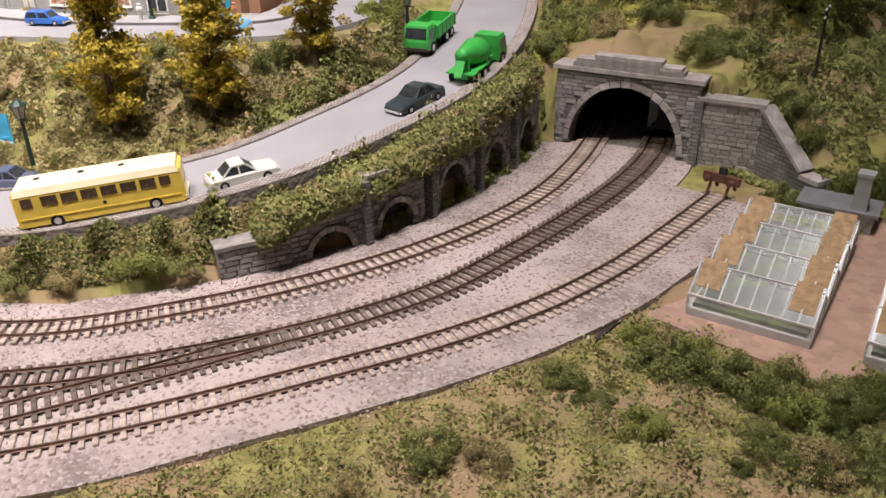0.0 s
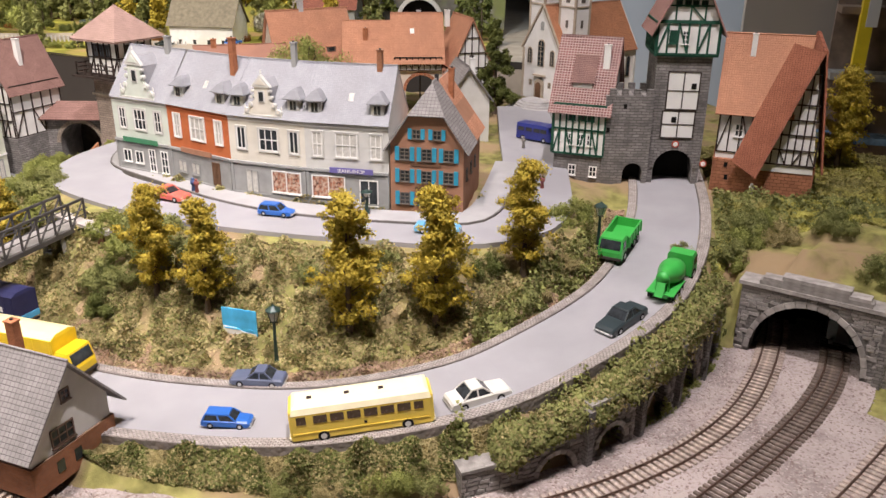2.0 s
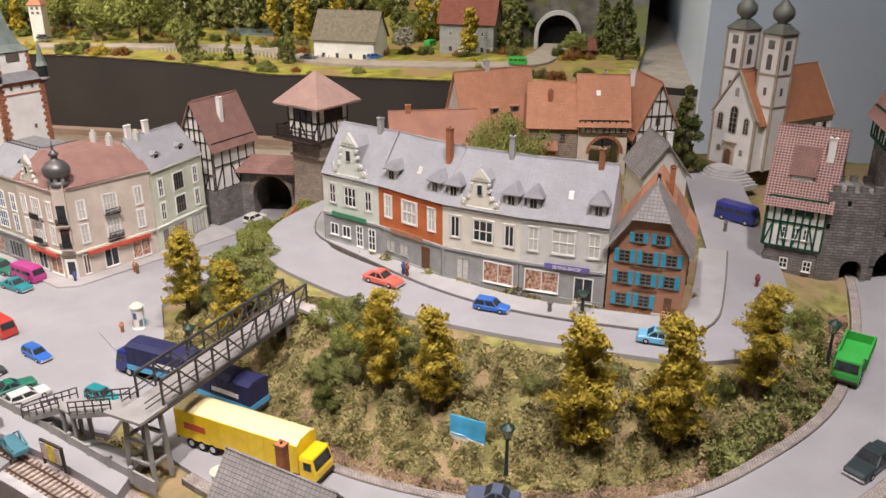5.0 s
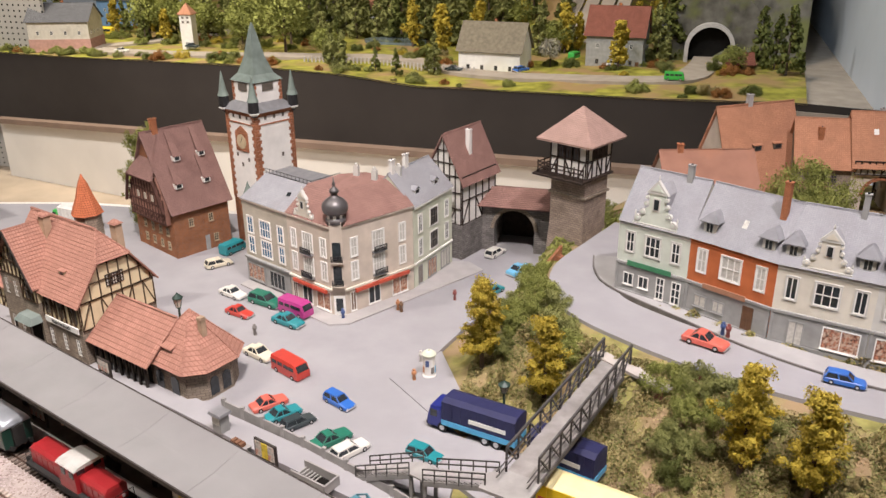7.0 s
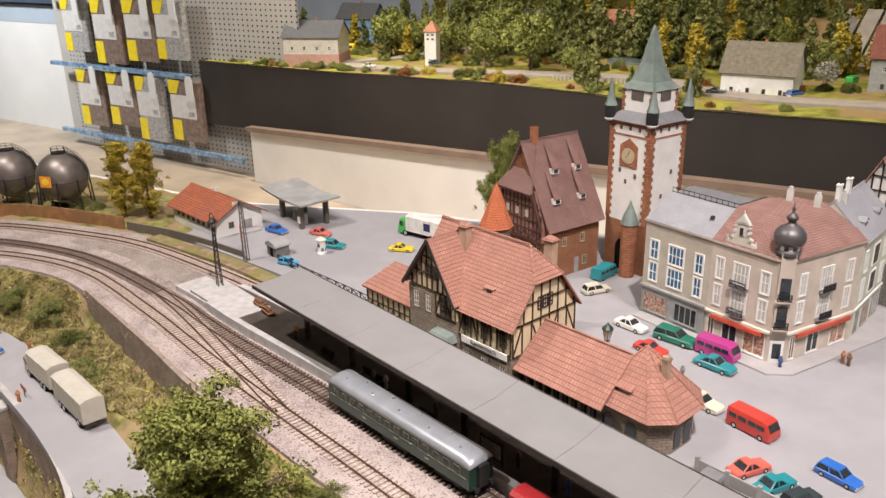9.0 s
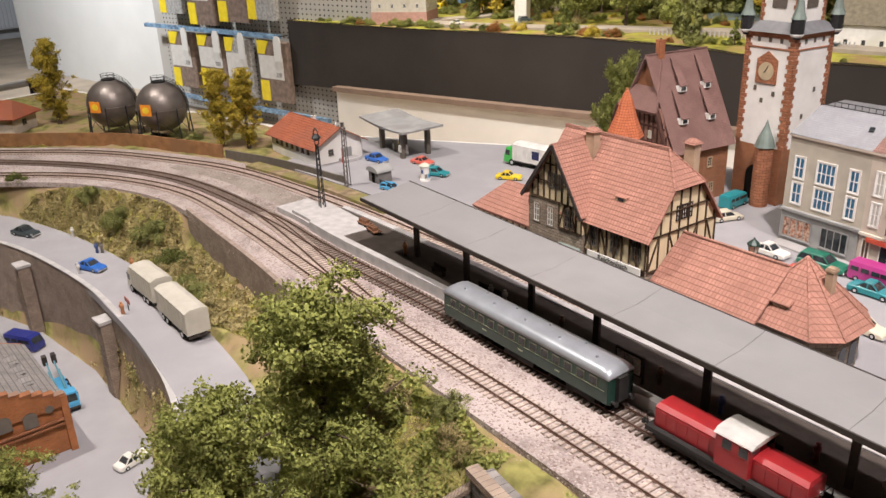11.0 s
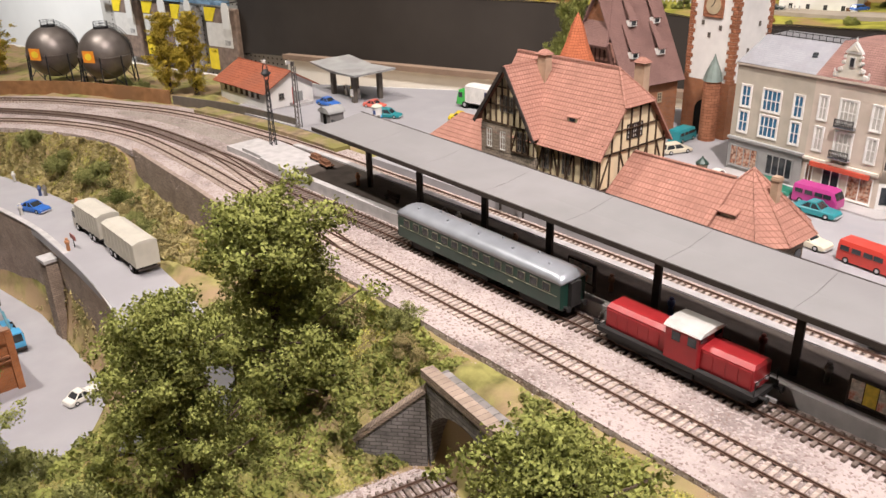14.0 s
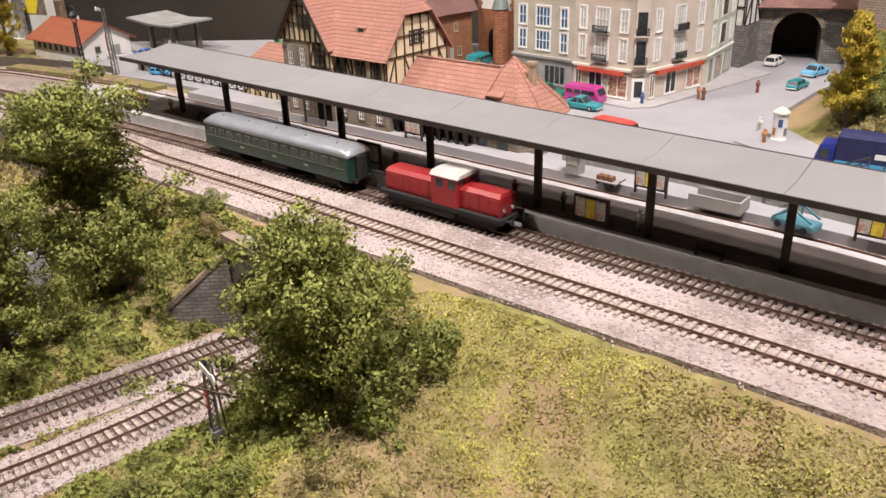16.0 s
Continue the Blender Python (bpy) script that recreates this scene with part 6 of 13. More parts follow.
plat = between(-1.70, -0.60, T2, 0.0195, T3, -0.0195)
tagged(part("platform", Shape().prism(plat, -0.008, 0.008), platform_mat), "dark island platform between the tracks", "platform", kind="structure")
for path, off in ((T2, 1), (T3, -1)):
    sel = path[(path[:, 0] > -1.70) & (path[:, 0] < -0.60)]
    a, b = (0.028, -0.0190) if off > 0 else (-0.0190, 0.028)
    tagged(part("platform_edge", ribbon(sel, a, b, 0.0095, -0.008), kerb_mat), "pale stone edging of the island platform", "platform edge", kind="structure")
ramp = T2[(T2[:, 0] > -1.80) & (T2[:, 0] < -1.69)]
tagged(part("platform_ramp", ribbon(ramp, 0.075, -0.022, 0.004, -0.008), kerb_mat), "pale concrete platform end", "platform", kind="structure")
plat_end = T2[(T2[:, 0] > -1.76) & (T2[:, 0] < -1.60)]
tagged(part("platform", ribbon(plat_end, 0.080, -0.024, 0.0088, -0.008), kerb_mat), "pale paved end of the island platform", "platform", kind="structure")
side = [tuple(p) for p in (T3[:, :2] + normals2d(T3) * 0.020) if -1.58 < p[0] < -0.60] + [(-0.62, 0.572), (-0.78, 0.602), (-0.96, 0.640), (-1.20, 0.70), (-1.56, 0.785)]
tagged(part("pavement", Shape().prism(side, -0.010, 0.005), asphalt_mat), "grey platform in front of the station", "platform", kind="structure")

tagged(part("ballast", Shape().prism(between(-2.15, -1.72, T2, 0.018, T3, -0.018), -0.012, -0.0045), mat("brown_grey_cinder", (0.30, 0.255, 0.225), 0.95, 0, 0.2, 40, 0.9, 700, (0.36, 0.315, 0.28), 9, 0.5, kind="pebbles", size=(0.0017, 0.001), joint=(0.20, 0.16, 0.13))), "brown grey cinder between the tracks", "ballast", kind="structure")


def canopy():
    t = thing("platform_canopy", "long flat grey platform roof on dark steel posts", "canopy")
    F0, F1, B0, B1 = Vector((-1.545, 0.614)), Vector((-0.655, 0.385)), Vector((-1.528, 0.684)), Vector((-0.643, 0.447))
    n = 9
    for k in range(n):
        a, b = F0.lerp(F1, k / n), F0.lerp(F1, (k + 1) / n)
        c, d = B0.lerp(B1, (k + 1) / n), B0.lerp(B1, k / n)
        g = (F1 - F0).normalized() * 0.0002
        a, b, c, d = a + g, b - g, c - g, d + g
        m0, m1 = (a + d) / 2, (b + c) / 2
        s = Shape().slab([(a.x, a.y, 0.081), (b.x, b.y, 0.081), (m1.x, m1.y, 0.0815), (m0.x, m0.y, 0.0815)], 0.003)
        s.slab([(m0.x, m0.y, 0.0815), (m1.x, m1.y, 0.0815), (c.x, c.y, 0.087), (d.x, d.y, 0.087)], 0.003)
        part("roof_board", s, canopy_mat, t)
    for a, b, z in ((F0, F1, 0.079), (B0, B1, 0.085)):
        part("fascia", Shape().bar((a.x, a.y, z), (b.x, b.y, z), 0.0016, 0.0045), darkpost_mat, t)
    c0, c1 = (F0 + B0) / 2, (F1 + B1) / 2
    u = (c1 - c0).normalized()
    v = Vector((-u.y, u.x))
    for f in (0.055, 0.165, 0.285, 0.385, 0.52, 0.655, 0.77, 0.885, 0.975):
        p = c0.lerp(c1, f) + v * 0.010
        s = Shape().bar((p.x, p.y, 0.007), (p.x, p.y, 0.079), 0.0060, 0.0045)
        post = part("post", s, darkpost_mat, t)
        part("bracket", Shape().bar((p.x - v.x * 0.036, p.y - v.y * 0.036, 0.0765), (p.x + v.x * 0.022, p.y + v.y * 0.022, 0.0795), 0.003, 0.004).bar((p.x - v.x * 0.020, p.y - v.y * 0.020, 0.076), (p.x, p.y, 0.062), 0.002, 0.002).bar((p.x + v.x * 0.018, p.y + v.y * 0.018, 0.077), (p.x, p.y, 0.062), 0.002, 0.002), darkpost_mat, post)
    return c0, c1, u, v


CAN0, CAN1, CANU, CANV = canopy()
poster_mat = mat("pale_poster", (0.60, 0.56, 0.50), 0.6, 0, 0.4, 200, 0.1, 700, (0.45, 0.12, 0.06), 120, 0.6)
yellow_poster_mat = mat("yellow_poster", (0.72, 0.55, 0.06), 0.6, 0, 0.2, 200, 0.1, 700)


def platform_board(x, y, z, deg, w=0.030, h=0.018, yellow=False, label="platform notice board with posters"):
    t = thing("notice_board", label, "notice board", ground_pose(x, y, z, deg))
    for s in (-1, 1):
        cube_part("leg", darkpost_mat, t, s * w / 2 - 0.001, s * w / 2 + 0.001, -0.001, 0.001, 0, h + 0.008)
    part("frame", Shape().box(-w / 2, w / 2, -0.0012, 0.0012, 0.006, h + 0.008), darkpost_mat, t)
    for k in range(3):
        m = yellow_poster_mat if (yellow and k == 1) else poster_mat
        cube_part("poster", m, t, -w / 2 + 0.001 + k * (w - 0.002) / 3, -w / 2 + 0.0002 + (k + 1) * (w - 0.002) / 3, -0.0018, -0.0012, 0.008, h + 0.006)
    return t


for f, yel in ((0.44, False), (0.72, True)):
    p = CAN0.lerp(CAN1, f)
    platform_board(p.x, p.y, 0.008, -14, yellow=yel)


def bench(x, y, z, deg):
    t = thing("platform_bench", "dark wooden platform bench", "bench", ground_pose(x, y, z, deg), "platform benches")
    part("seat", Shape().box(-0.012, 0.012, -0.0025, 0.0025, 0.0045, 0.0055), beam_mat, t)
    part("backrest", Shape().box(-0.012, 0.012, 0.002, 0.003, 0.006, 0.0105), beam_mat, t)
    for s in (-1, 1):
        cube_part("leg", iron_mat, t, s * 0.010 - 0.0006, s * 0.010 + 0.0006, -0.0022, 0.0022, 0, 0.0045)
    return t


for f in (0.12, 0.33, 0.59, 0.83):
    p = CAN0.lerp(CAN1, f)
    bench(p.x, p.y, 0.008, -14)


def stair_pit(x, y, z, deg, label, material):
    t = thing("stairwell", label, "stairs", ground_pose(x, y, z, deg))
    w, d = 0.046, 0.022
    for n, b in (("wall", (-w / 2, w / 2, -d / 2, -d / 2 + 0.002)), ("wall", (-w / 2, w / 2, d / 2 - 0.002, d / 2)), ("wall", (w / 2 - 0.002, w / 2, -d / 2 + 0.002, d / 2 - 0.002))):
        part(n, Shape().box(*b, 0, 0.011), material, t)
    part("pit", Shape().box(-w / 2 + 0.002, w / 2 - 0.002, -d / 2 + 0.002, d / 2 - 0.002, 0.0002, 0.0008), void_mat, t)
    for k in range(6):
        cube_part("step", concrete_mat, t, -w / 2 + 0.002 + k * 0.004, -w / 2 + 0.0035 + k * 0.004, -d / 2 + 0.002, d / 2 - 0.002, 0.0008, 0.0040 - 0.0005 * k)
    return t


p = CAN0.lerp(CAN1, 0.215)
stair_pit(p.x, p.y, 0.008, -14, "dark subway stairwell on the island platform", darkpost_mat)
stair_pit(-0.812, 0.572, 0.005, -13, "grey concrete subway stairwell on the station platform", concrete_mat)
platform_board(-0.872, 0.578, 0.005, -14, 0.030, 0.020, True, "station platform notice board with yellow timetable")
platform_board(-0.690, 0.535, 0.005, -14, 0.030, 0.020, True, "billboard with a yellow poster on the platform")
platform_board(-1.155, 0.655, 0.005, -14, 0.024, 0.016, False)


def kiosk(x, y, z):
    t = thing("platform_kiosk", "tiny grey kiosk with overhanging roof", "kiosk", ground_pose(x, y, z, -14))
    part("body", Shape().box(-0.007, 0.007, -0.006, 0.006, 0, 0.022), shopgrey_mat, t)
    part("window", Shape().box(-0.0055, 0.0055, -0.0066, -0.006, 0.010, 0.019), curtain_mat, t)
    part("roof", Shape().rings([[(-0.010, -0.009, 0.022), (0.010, -0.009, 0.022), (0.010, 0.009, 0.022), (-0.010, 0.009, 0.022)], [(-0.009, -0.008, 0.025), (0.009, -0.008, 0.025), (0.009, 0.008, 0.025), (-0.009, 0.008, 0.025)]]), zinc_mat, t)


kiosk(-0.953, 0.612, 0.005)


def boundary_wall():
    t = thing("boundary_wall", "low grey concrete wall between platform and car park", "wall")
    line = smooth_path([(-0.977, 0.650, 0), (-0.88, 0.626, 0), (-0.78, 0.597, 0), (-0.705, 0.572, 0), (-0.64, 0.550, 0), (-0.58, 0.532, 0)], 0.03)
    for a, b in zip(line[:-1], line[1:]):
        part("panel", Shape().bar((a[0], a[1], 0.007), (b[0], b[1], 0.007), 0.0022, 0.016), concrete_mat, t)
        cube_part("pier", concrete_mat, t, a[0] - 0.002, a[0] + 0.002, a[1] - 0.002, a[1] + 0.002, 0, 0.018)


boundary_wall()
luggage_mat = mat("brown_luggage", (0.20, 0.10, 0.06), 0.7)
trolley_mat = mat("teal_machine_paint", (0.08, 0.22, 0.27), 0.5)


def trolley(x, y, z, deg, material, label):
    t = thing("luggage_trolley", label, "trolley", ground_pose(x, y, z, deg))
    part("bed", Shape().box(-0.012, 0.012, -0.006, 0.006, 0.003, 0.0042), material, t)
    for sx in (-1, 1):
        for sy in (-1, 1):
            part("wheel", Shape().prism_y([(sx * 0.008 + 0.002 * math.cos(k * 0.785), 0.002 + 0.002 * math.sin(k * 0.785)) for k in range(8)], sy * 0.005 - 0.0006, sy * 0.005 + 0.0006), iron_mat, t)
    part("handle", Shape().rod((0.012, 0, 0.004), (0.019, 0, 0.009), 0.0005), iron_mat, t)
    for k in range(3):
        cube_part("suitcase", luggage_mat, t, -0.010 + k * 0.006, -0.0055 + k * 0.006, -0.004, 0.003, 0.0042, 0.0085)


trolley(-1.615, 0.685, 0.0088, -14, luggage_mat, "brown luggage trolley with suitcases")
trolley(-0.915, 0.592, 0.005, -16, concrete_mat, "pale luggage trolley loaded with bags")
trolley(-1.585, 0.672, 0.0088, -20, luggage_mat, "brown luggage trolley with suitcases")


def handler(x, y, z, deg):
    """Small teal platform tractor with a lifting frame."""
    t = thing("platform_tractor", "teal lattice loading machine on the platform", "machine", ground_pose(x, y, z, deg))
    part("chassis", Shape().soft_box(-0.018, 0.018, -0.008, 0.008, 0.003, 0.008, 0.001), trolley_mat, t)
    for s in (-1, 1):
        part("frame", Shape().bar((-0.016, s * 0.007, 0.008), (0.0, s * 0.007, 0.018), 0.0014, 0.0014).bar((0.0, s * 0.007, 0.018), (0.016, s * 0.007, 0.010), 0.0014, 0.0014).bar((0.0, s * 0.007, 0.008), (0.0, s * 0.007, 0.018), 0.0014, 0.0014), trolley_mat, t)
    for sx in (-1, 1):
        for sy in (-1, 1):
            part("wheel", Shape().prism_y([(sx * 0.011 + 0.003 * math.cos(k * 0.628), 0.003 + 0.003 * math.sin(k * 0.628)) for k in range(10)], sy * 0.0075 - 0.001, sy * 0.0075 + 0.001), iron_mat, t)


handler(-0.748, 0.548, 0.005, -25)


# ---- the station ----
def station():
    t = thing("station_building", "stone and half-timbered country station with pinkish tiled roofs", "station", ground_pose(-1.42, 0.72, 0, -13.4))
    brown = mat("brown_station_timber", (0.085, 0.055, 0.035), 0.8, 0, 0.2, 120, 0.3, 700)
    cream = mat("cream_timber_panel", (0.72, 0.61, 0.40), 0.85, 0, 0.08, 50)
    x0, x1, d, h, hr = 0.066, 0.231, 0.108, 0.094, 0.166
    yr = d / 2
    dims = (x1 - x0, d)
    body = new("main_block")
    body.parent, body.empty_display_size = t, 0.01
    body.matrix_basis = Matrix.Translation((x0, 0.002, 0))
    w = x1 - x0
    zm = h + (hr - h) * 0.55
    part("stone_storey", Shape().box(0, w, 0, d, -0.004, 0.052), tan_stone_mat, body)
    part("upper_storey", Shape().prism_x([(0.0005, 0.052), (d - 0.0005, 0.052), (d, h - 0.004), (d * 0.725, zm - 0.005), (d * 0.275, zm - 0.005), (0, h - 0.004)], 0.0, w), cream, body)
    k = (hr - h) / yr
    o = 0.006
    s = Shape()
    hip = 0.024
    s.slab([(-o, -o, h - o * k), (w + o, -o, h - o * k), (w + o, yr * 0.55, zm), (w - hip, yr, hr), (-o, yr, hr)], 0.002)
    part("roof", s, pinkclay_mat, body)
    part("roof", Shape().slab([(-o, yr, hr), (w - hip, yr, hr), (w + o, d - yr * 0.55, zm), (w + o, d + o, h - o * k), (-o, d + o, h - o * k)], 0.002), pinkclay_mat, body)
    part("hip_roof", Shape().slab([(w + o, yr * 0.55, zm), (w + o, d - yr * 0.55, zm), (w - hip, yr, hr)], 0.002), pinkclay_mat, body)
    part("ridge", Shape().bar((-o, yr, hr + 0.0008), (w - hip, yr, hr + 0.0008), 0.003, 0.002).bar((w - hip, yr, hr + 0.0004), (w + o, yr * 0.55, zm + 0.0004), 0.0022, 0.0016).bar((w - hip, yr, hr + 0.0004), (w + o, d - yr * 0.55, zm + 0.0004), 0.0022, 0.0016), pinkclay_mat, body)
    # right gable timbering and front timbering
    lim = lambda u: min(zm, h + k * min(u, d - u))
    timber_face(body, "right", 0.001, d - 0.001, 0.052, 0.088, dims, 7, 1, material=brown, w=0.0011)
    timber_face(body, "right", 0.004, d - 0.004, 0.088, zm - 0.002, dims, 7, 2, top=lim, diag=False, material=brown, w=0.0011)
    for u in (0.42, 0.5, 0.58):
        window(body, "right", u * d, 0.098, 0.008, 0.016, dims, beam_mat, curtain_mat, (1, 2), sill=False)
    timber_face(body, "front", 0.080, w - 0.001, 0.054, h - 0.004, dims, 8, 1, material=brown, w=0.0011)
    for u in (0.56, 0.74, 0.92):
        window(body, "front", u * w, 0.060, 0.011, 0.023, dims, windark_mat, pane_mat, (2, 2), sill=False)
        window(body, "front", u * w, 0.014, 0.009, 0.024, dims, winwhite_mat, pane_mat, (1, 3), surround=tan_stone_mat)
    sign = part("station_sign", Shape().box(w * 0.53, w * 0.97, -0.0036, -0.002, 0.0475, 0.0555), winwhite_mat, body, "white station name board")
    cu = bpy.data.curves.new("sign_text", "FONT")
    cu.body, cu.size, cu.extrude, cu.align_x = "Reichenbach", 0.0082, 0.0002, "CENTER"
    cu.materials.append(iron_mat)
    tx = part("sign_text", cu, None, sign)
    tx.matrix_basis = Matrix.Translation((w * 0.75, -0.0038, 0.0492)) @ Matrix.Rotation(radians(90), 4, "X")
    # front bay with its own gable
    bw, bx, bh, bt = 0.084, -0.003, 0.106, 0.163
    bay = new("front_bay")
    bay.parent, bay.empty_display_size = t, 0.01
    bay.matrix_basis = Matrix.Translation((x0 + bx, -0.003, 0))
    bd = (bw, 0.05)
    part("wall", Shape().prism_y([(0, 0.070), (bw, 0.070), (bw, h - 0.004), (bw / 2, bt - 0.003), (0, bh - 0.003)], 0, 0.05), cream, bay)
    part("stone_storey", Shape().box(0.0, bw * 0.58, -0.0008, 0.05, -0.004, bh - 0.010).box(bw * 0.58, bw, 0.0, 0.05, -0.004, 0.070), tan_stone_mat, bay)
    kk = (bt - bh) / (bw / 2)
    part("roof", Shape().slab([(-0.006, 0.056, bh - 0.006 * kk), (-0.006, -0.007, bh - 0.006 * kk), (bw / 2, -0.007, bt + 0.0015), (bw / 2, 0.056, bt + 0.0015)], 0.002), pinkclay_mat, bay)
    part("roof", Shape().slab([(bw / 2, 0.056, bt + 0.0015), (bw / 2, -0.007, bt + 0.0015), (bw + 0.004, -0.007, h - 0.003), (bw + 0.004, 0.056, h - 0.003)], 0.002), pinkclay_mat, bay)
    part("bargeboard", Shape().bar((-0.006, -0.0075, bh - 0.006 * kk - 0.002), (bw / 2, -0.0075, bt - 0.001), 0.0014, 0.004).bar((bw / 2, -0.0075, bt - 0.001), (bw + 0.004, -0.0075, h - 0.005), 0.0014, 0.004), darkpost_mat, bay)
    lim2 = lambda u: (bh + kk * u if u < bw / 2 else bt - (bt - h) * (u - bw / 2) / (bw / 2)) - 0.003
    timber_face(bay, "front", 0.006, bw - 0.004, 0.098, bt - 0.004, bd, 8, 3, top=lim2, diag=False, material=brown, w=0.0011)
    timber_face(bay, "front", bw * 0.58, bw - 0.001, 0.070, 0.098, bd, 4, 1, material=brown, w=0.0011)
    for u in (0.40, 0.5, 0.6):
        window(bay, "front", u * bw, 0.112, 0.007, 0.018, bd, windark_mat, pane_mat, (1, 2), sill=False)
    for z in (0.068, 0.014):
        for u in (0.16, 0.42):
            window(bay, "front", u * bw, z, 0.009, 0.022, bd, winwhite_mat, pane_mat, (1, 2), surround=tan_stone_mat)
    window(bay, "front", 0.76 * bw, 0.072, 0.014, 0.022, bd, windark_mat, pane_mat, (2, 2), sill=False)
    pr = part("porch_roof", Shape().rings([[(bw * 0.55, -0.018, 0.044), (bw * 1.02, -0.018, 0.044), (bw * 1.02, 0.0, 0.044), (bw * 0.55, 0.0, 0.044)], [(bw * 0.60, -0.012, 0.052), (bw * 0.97, -0.012, 0.052), (bw * 0.97, 0.0, 0.053), (bw * 0.60, 0.0, 0.053)]]), mat("grey_green_porch", (0.20, 0.24, 0.22), 0.6), bay, "grey green porch roof")
    for u in (0.57, 1.0):
        cube_part("porch_post", darkpost_mat, bay, bw * u - 0.001, bw * u + 0.001, -0.017, -0.015, 0.004, 0.044)
    cube_part("doorway", void_mat, bay, bw * 0.64, bw * 0.94, -0.0006, 0.0, 0.004, 0.040)
    for u, y in ((0.30, 0.040), (0.93, 0.075)):
        part("chimney", Shape().box(w * u - 0.006, w * u + 0.006, y - 0.005, y + 0.005, hr - 0.03, hr + 0.005), tanplaster_mat, body)
        part("chimney_cap", Shape().rings([[(w * u - 0.008, y - 0.007, hr + 0.005), (w * u + 0.008, y - 0.007, hr + 0.005), (w * u + 0.008, y + 0.007, hr + 0.005), (w * u - 0.008, y + 0.007, hr + 0.005)], [(w * u - 0.003, y - 0.001, hr + 0.010), (w * u + 0.003, y - 0.001, hr + 0.010), (w * u + 0.003, y + 0.001, hr + 0.010), (w * u - 0.003, y + 0.001, hr + 0.010)]]), pinkclay_mat, body)
    part("cone_roof", Shape().lathe(w * 0.20, d + 0.002, [(0.022, 0.150), (0.013, 0.172), (0.007, 0.192), (0.0006, 0.206)], 8), mat("bright_clay_tiles", (0.55, 0.17, 0.08), 0.75, 0, 0.08, 60, 0.7, 700, kind="tiles", size=(0.003, 0.003), mortar=0.1), body, "pointed orange turret roof")
    part("turret_wall", Shape().lathe(w * 0.20, d + 0.002, [(0.018, 0.05), (0.018, 0.152)], 8), tan_stone_mat, body)
    dormer(body, w * 0.70, 0.014, h + 0.018, 0.012, 0.009, 0.018, pinkclay_mat, cream, "shed")
    # left low wing
    lw = new("left_wing")
    lw.parent, lw.empty_display_size = t, 0.01
    lw.matrix_basis = Matrix.Translation((-0.075, 0.032, 0))
    part("wall", Shape().box(0, 0.142, 0, 0.066, -0.004, 0.040), cream, lw)
    roof_hip(lw, 0, 0.16, 0, 0.066, 0.040, 0.072, pinkclay_mat, 0.006, 0.03)
    timber_face(lw, "front", 0.001, 0.140, 0.004, 0.038, (0.142, 0.066), 12, 2, material=brown, w=0.0011)
    timber_face(lw, "left", 0.001, 0.065, 0.004, 0.038, (0.142, 0.066), 6, 2, material=brown, w=0.0011)
    # right low wing with arcade
    rw = new("right_wing")
    rw.parent, rw.empty_display_size = t, 0.01
    rw.matrix_basis = Matrix.Translation((0.2335, 0.010, 0))
    part("wall", Shape().box(0, 0.105, 0.012, 0.086, -0.004, 0.042), tan_stone_mat, rw)
    for i in range(9):
        cube_part("arcade_post", darkpost_mat, rw, 0.002 + i * 0.0125, 0.005 + i * 0.0125, 0.0, 0.003, 0.004, 0.042)
    cube_part("arcade_beam", darkpost_mat, rw, 0.0, 0.108, -0.001, 0.004, 0.040, 0.044)
    for i in range(8):
        # near-black plates paint shade between the arcade posts
        cube_part("arcade_opening", void_mat, rw, 0.006 + i * 0.0125, 0.0135 + i * 0.0125, 0.0112, 0.0119, 0.004, 0.036)
    part("roof", Shape().slab([(-0.001, -0.008, 0.040), (0.120, -0.008, 0.040), (0.120, 0.045, 0.084), (-0.001, 0.045, 0.084)], 0.002), pinkclay_mat, rw)
    part("roof", Shape().slab([(-0.001, 0.045, 0.084), (0.120, 0.045, 0.084), (0.120, 0.094, 0.040), (-0.001, 0.094, 0.040)], 0.002), pinkclay_mat, rw)
    part("ridge", Shape().bar((0, 0.045, 0.0846), (0.118, 0.045, 0.0846), 0.003, 0.002), pinkclay_mat, rw)
    # polygonal pavilion at the end
    pv = new("pavilion")
    pv.parent, pv.empty_display_size = t, 0.01
    base = [(0.332, 0.022), (0.398, 0.022), (0.414, 0.040), (0.414, 0.078), (0.398, 0.100), (0.332, 0.100)]
    eave = [(0.322, 0.014), (0.403, 0.013), (0.423, 0.036), (0.423, 0.083), (0.403, 0.109), (0.322, 0.109)]
    part("wall", Shape().prism(base, -0.004, 0.042), tan_stone_mat, pv)
    apex = (0.362, 0.066, 0.094)
    for a, b in zip(eave, eave[1:] + eave[:1]):
        part("roof_facet", Shape().slab([(*a, 0.041), (*b, 0.041), apex], 0.002), pinkclay_mat, pv)
        part("hip_ridge", Shape().bar((*a, 0.0415), (apex[0], apex[1], apex[2] + 0.0004), 0.002, 0.0014), pinkclay_mat, pv)
    part("chimney", Shape().box(0.3845, 0.3915, 0.0585, 0.0655, 0.066, 0.093).box(0.3838, 0.3922, 0.0578, 0.0662, 0.089, 0.0915), tanplaster_mat, pv)
    part("dormer", Shape().box(0.356, 0.370, 0.028, 0.040, 0.054, 0.060), cream, pv)
    part("dormer_roof", Shape().slab([(0.353, 0.025, 0.060), (0.373, 0.025, 0.060), (0.373, 0.050, 0.070), (0.353, 0.050, 0.070)], 0.0014), pinkclay_mat, pv)
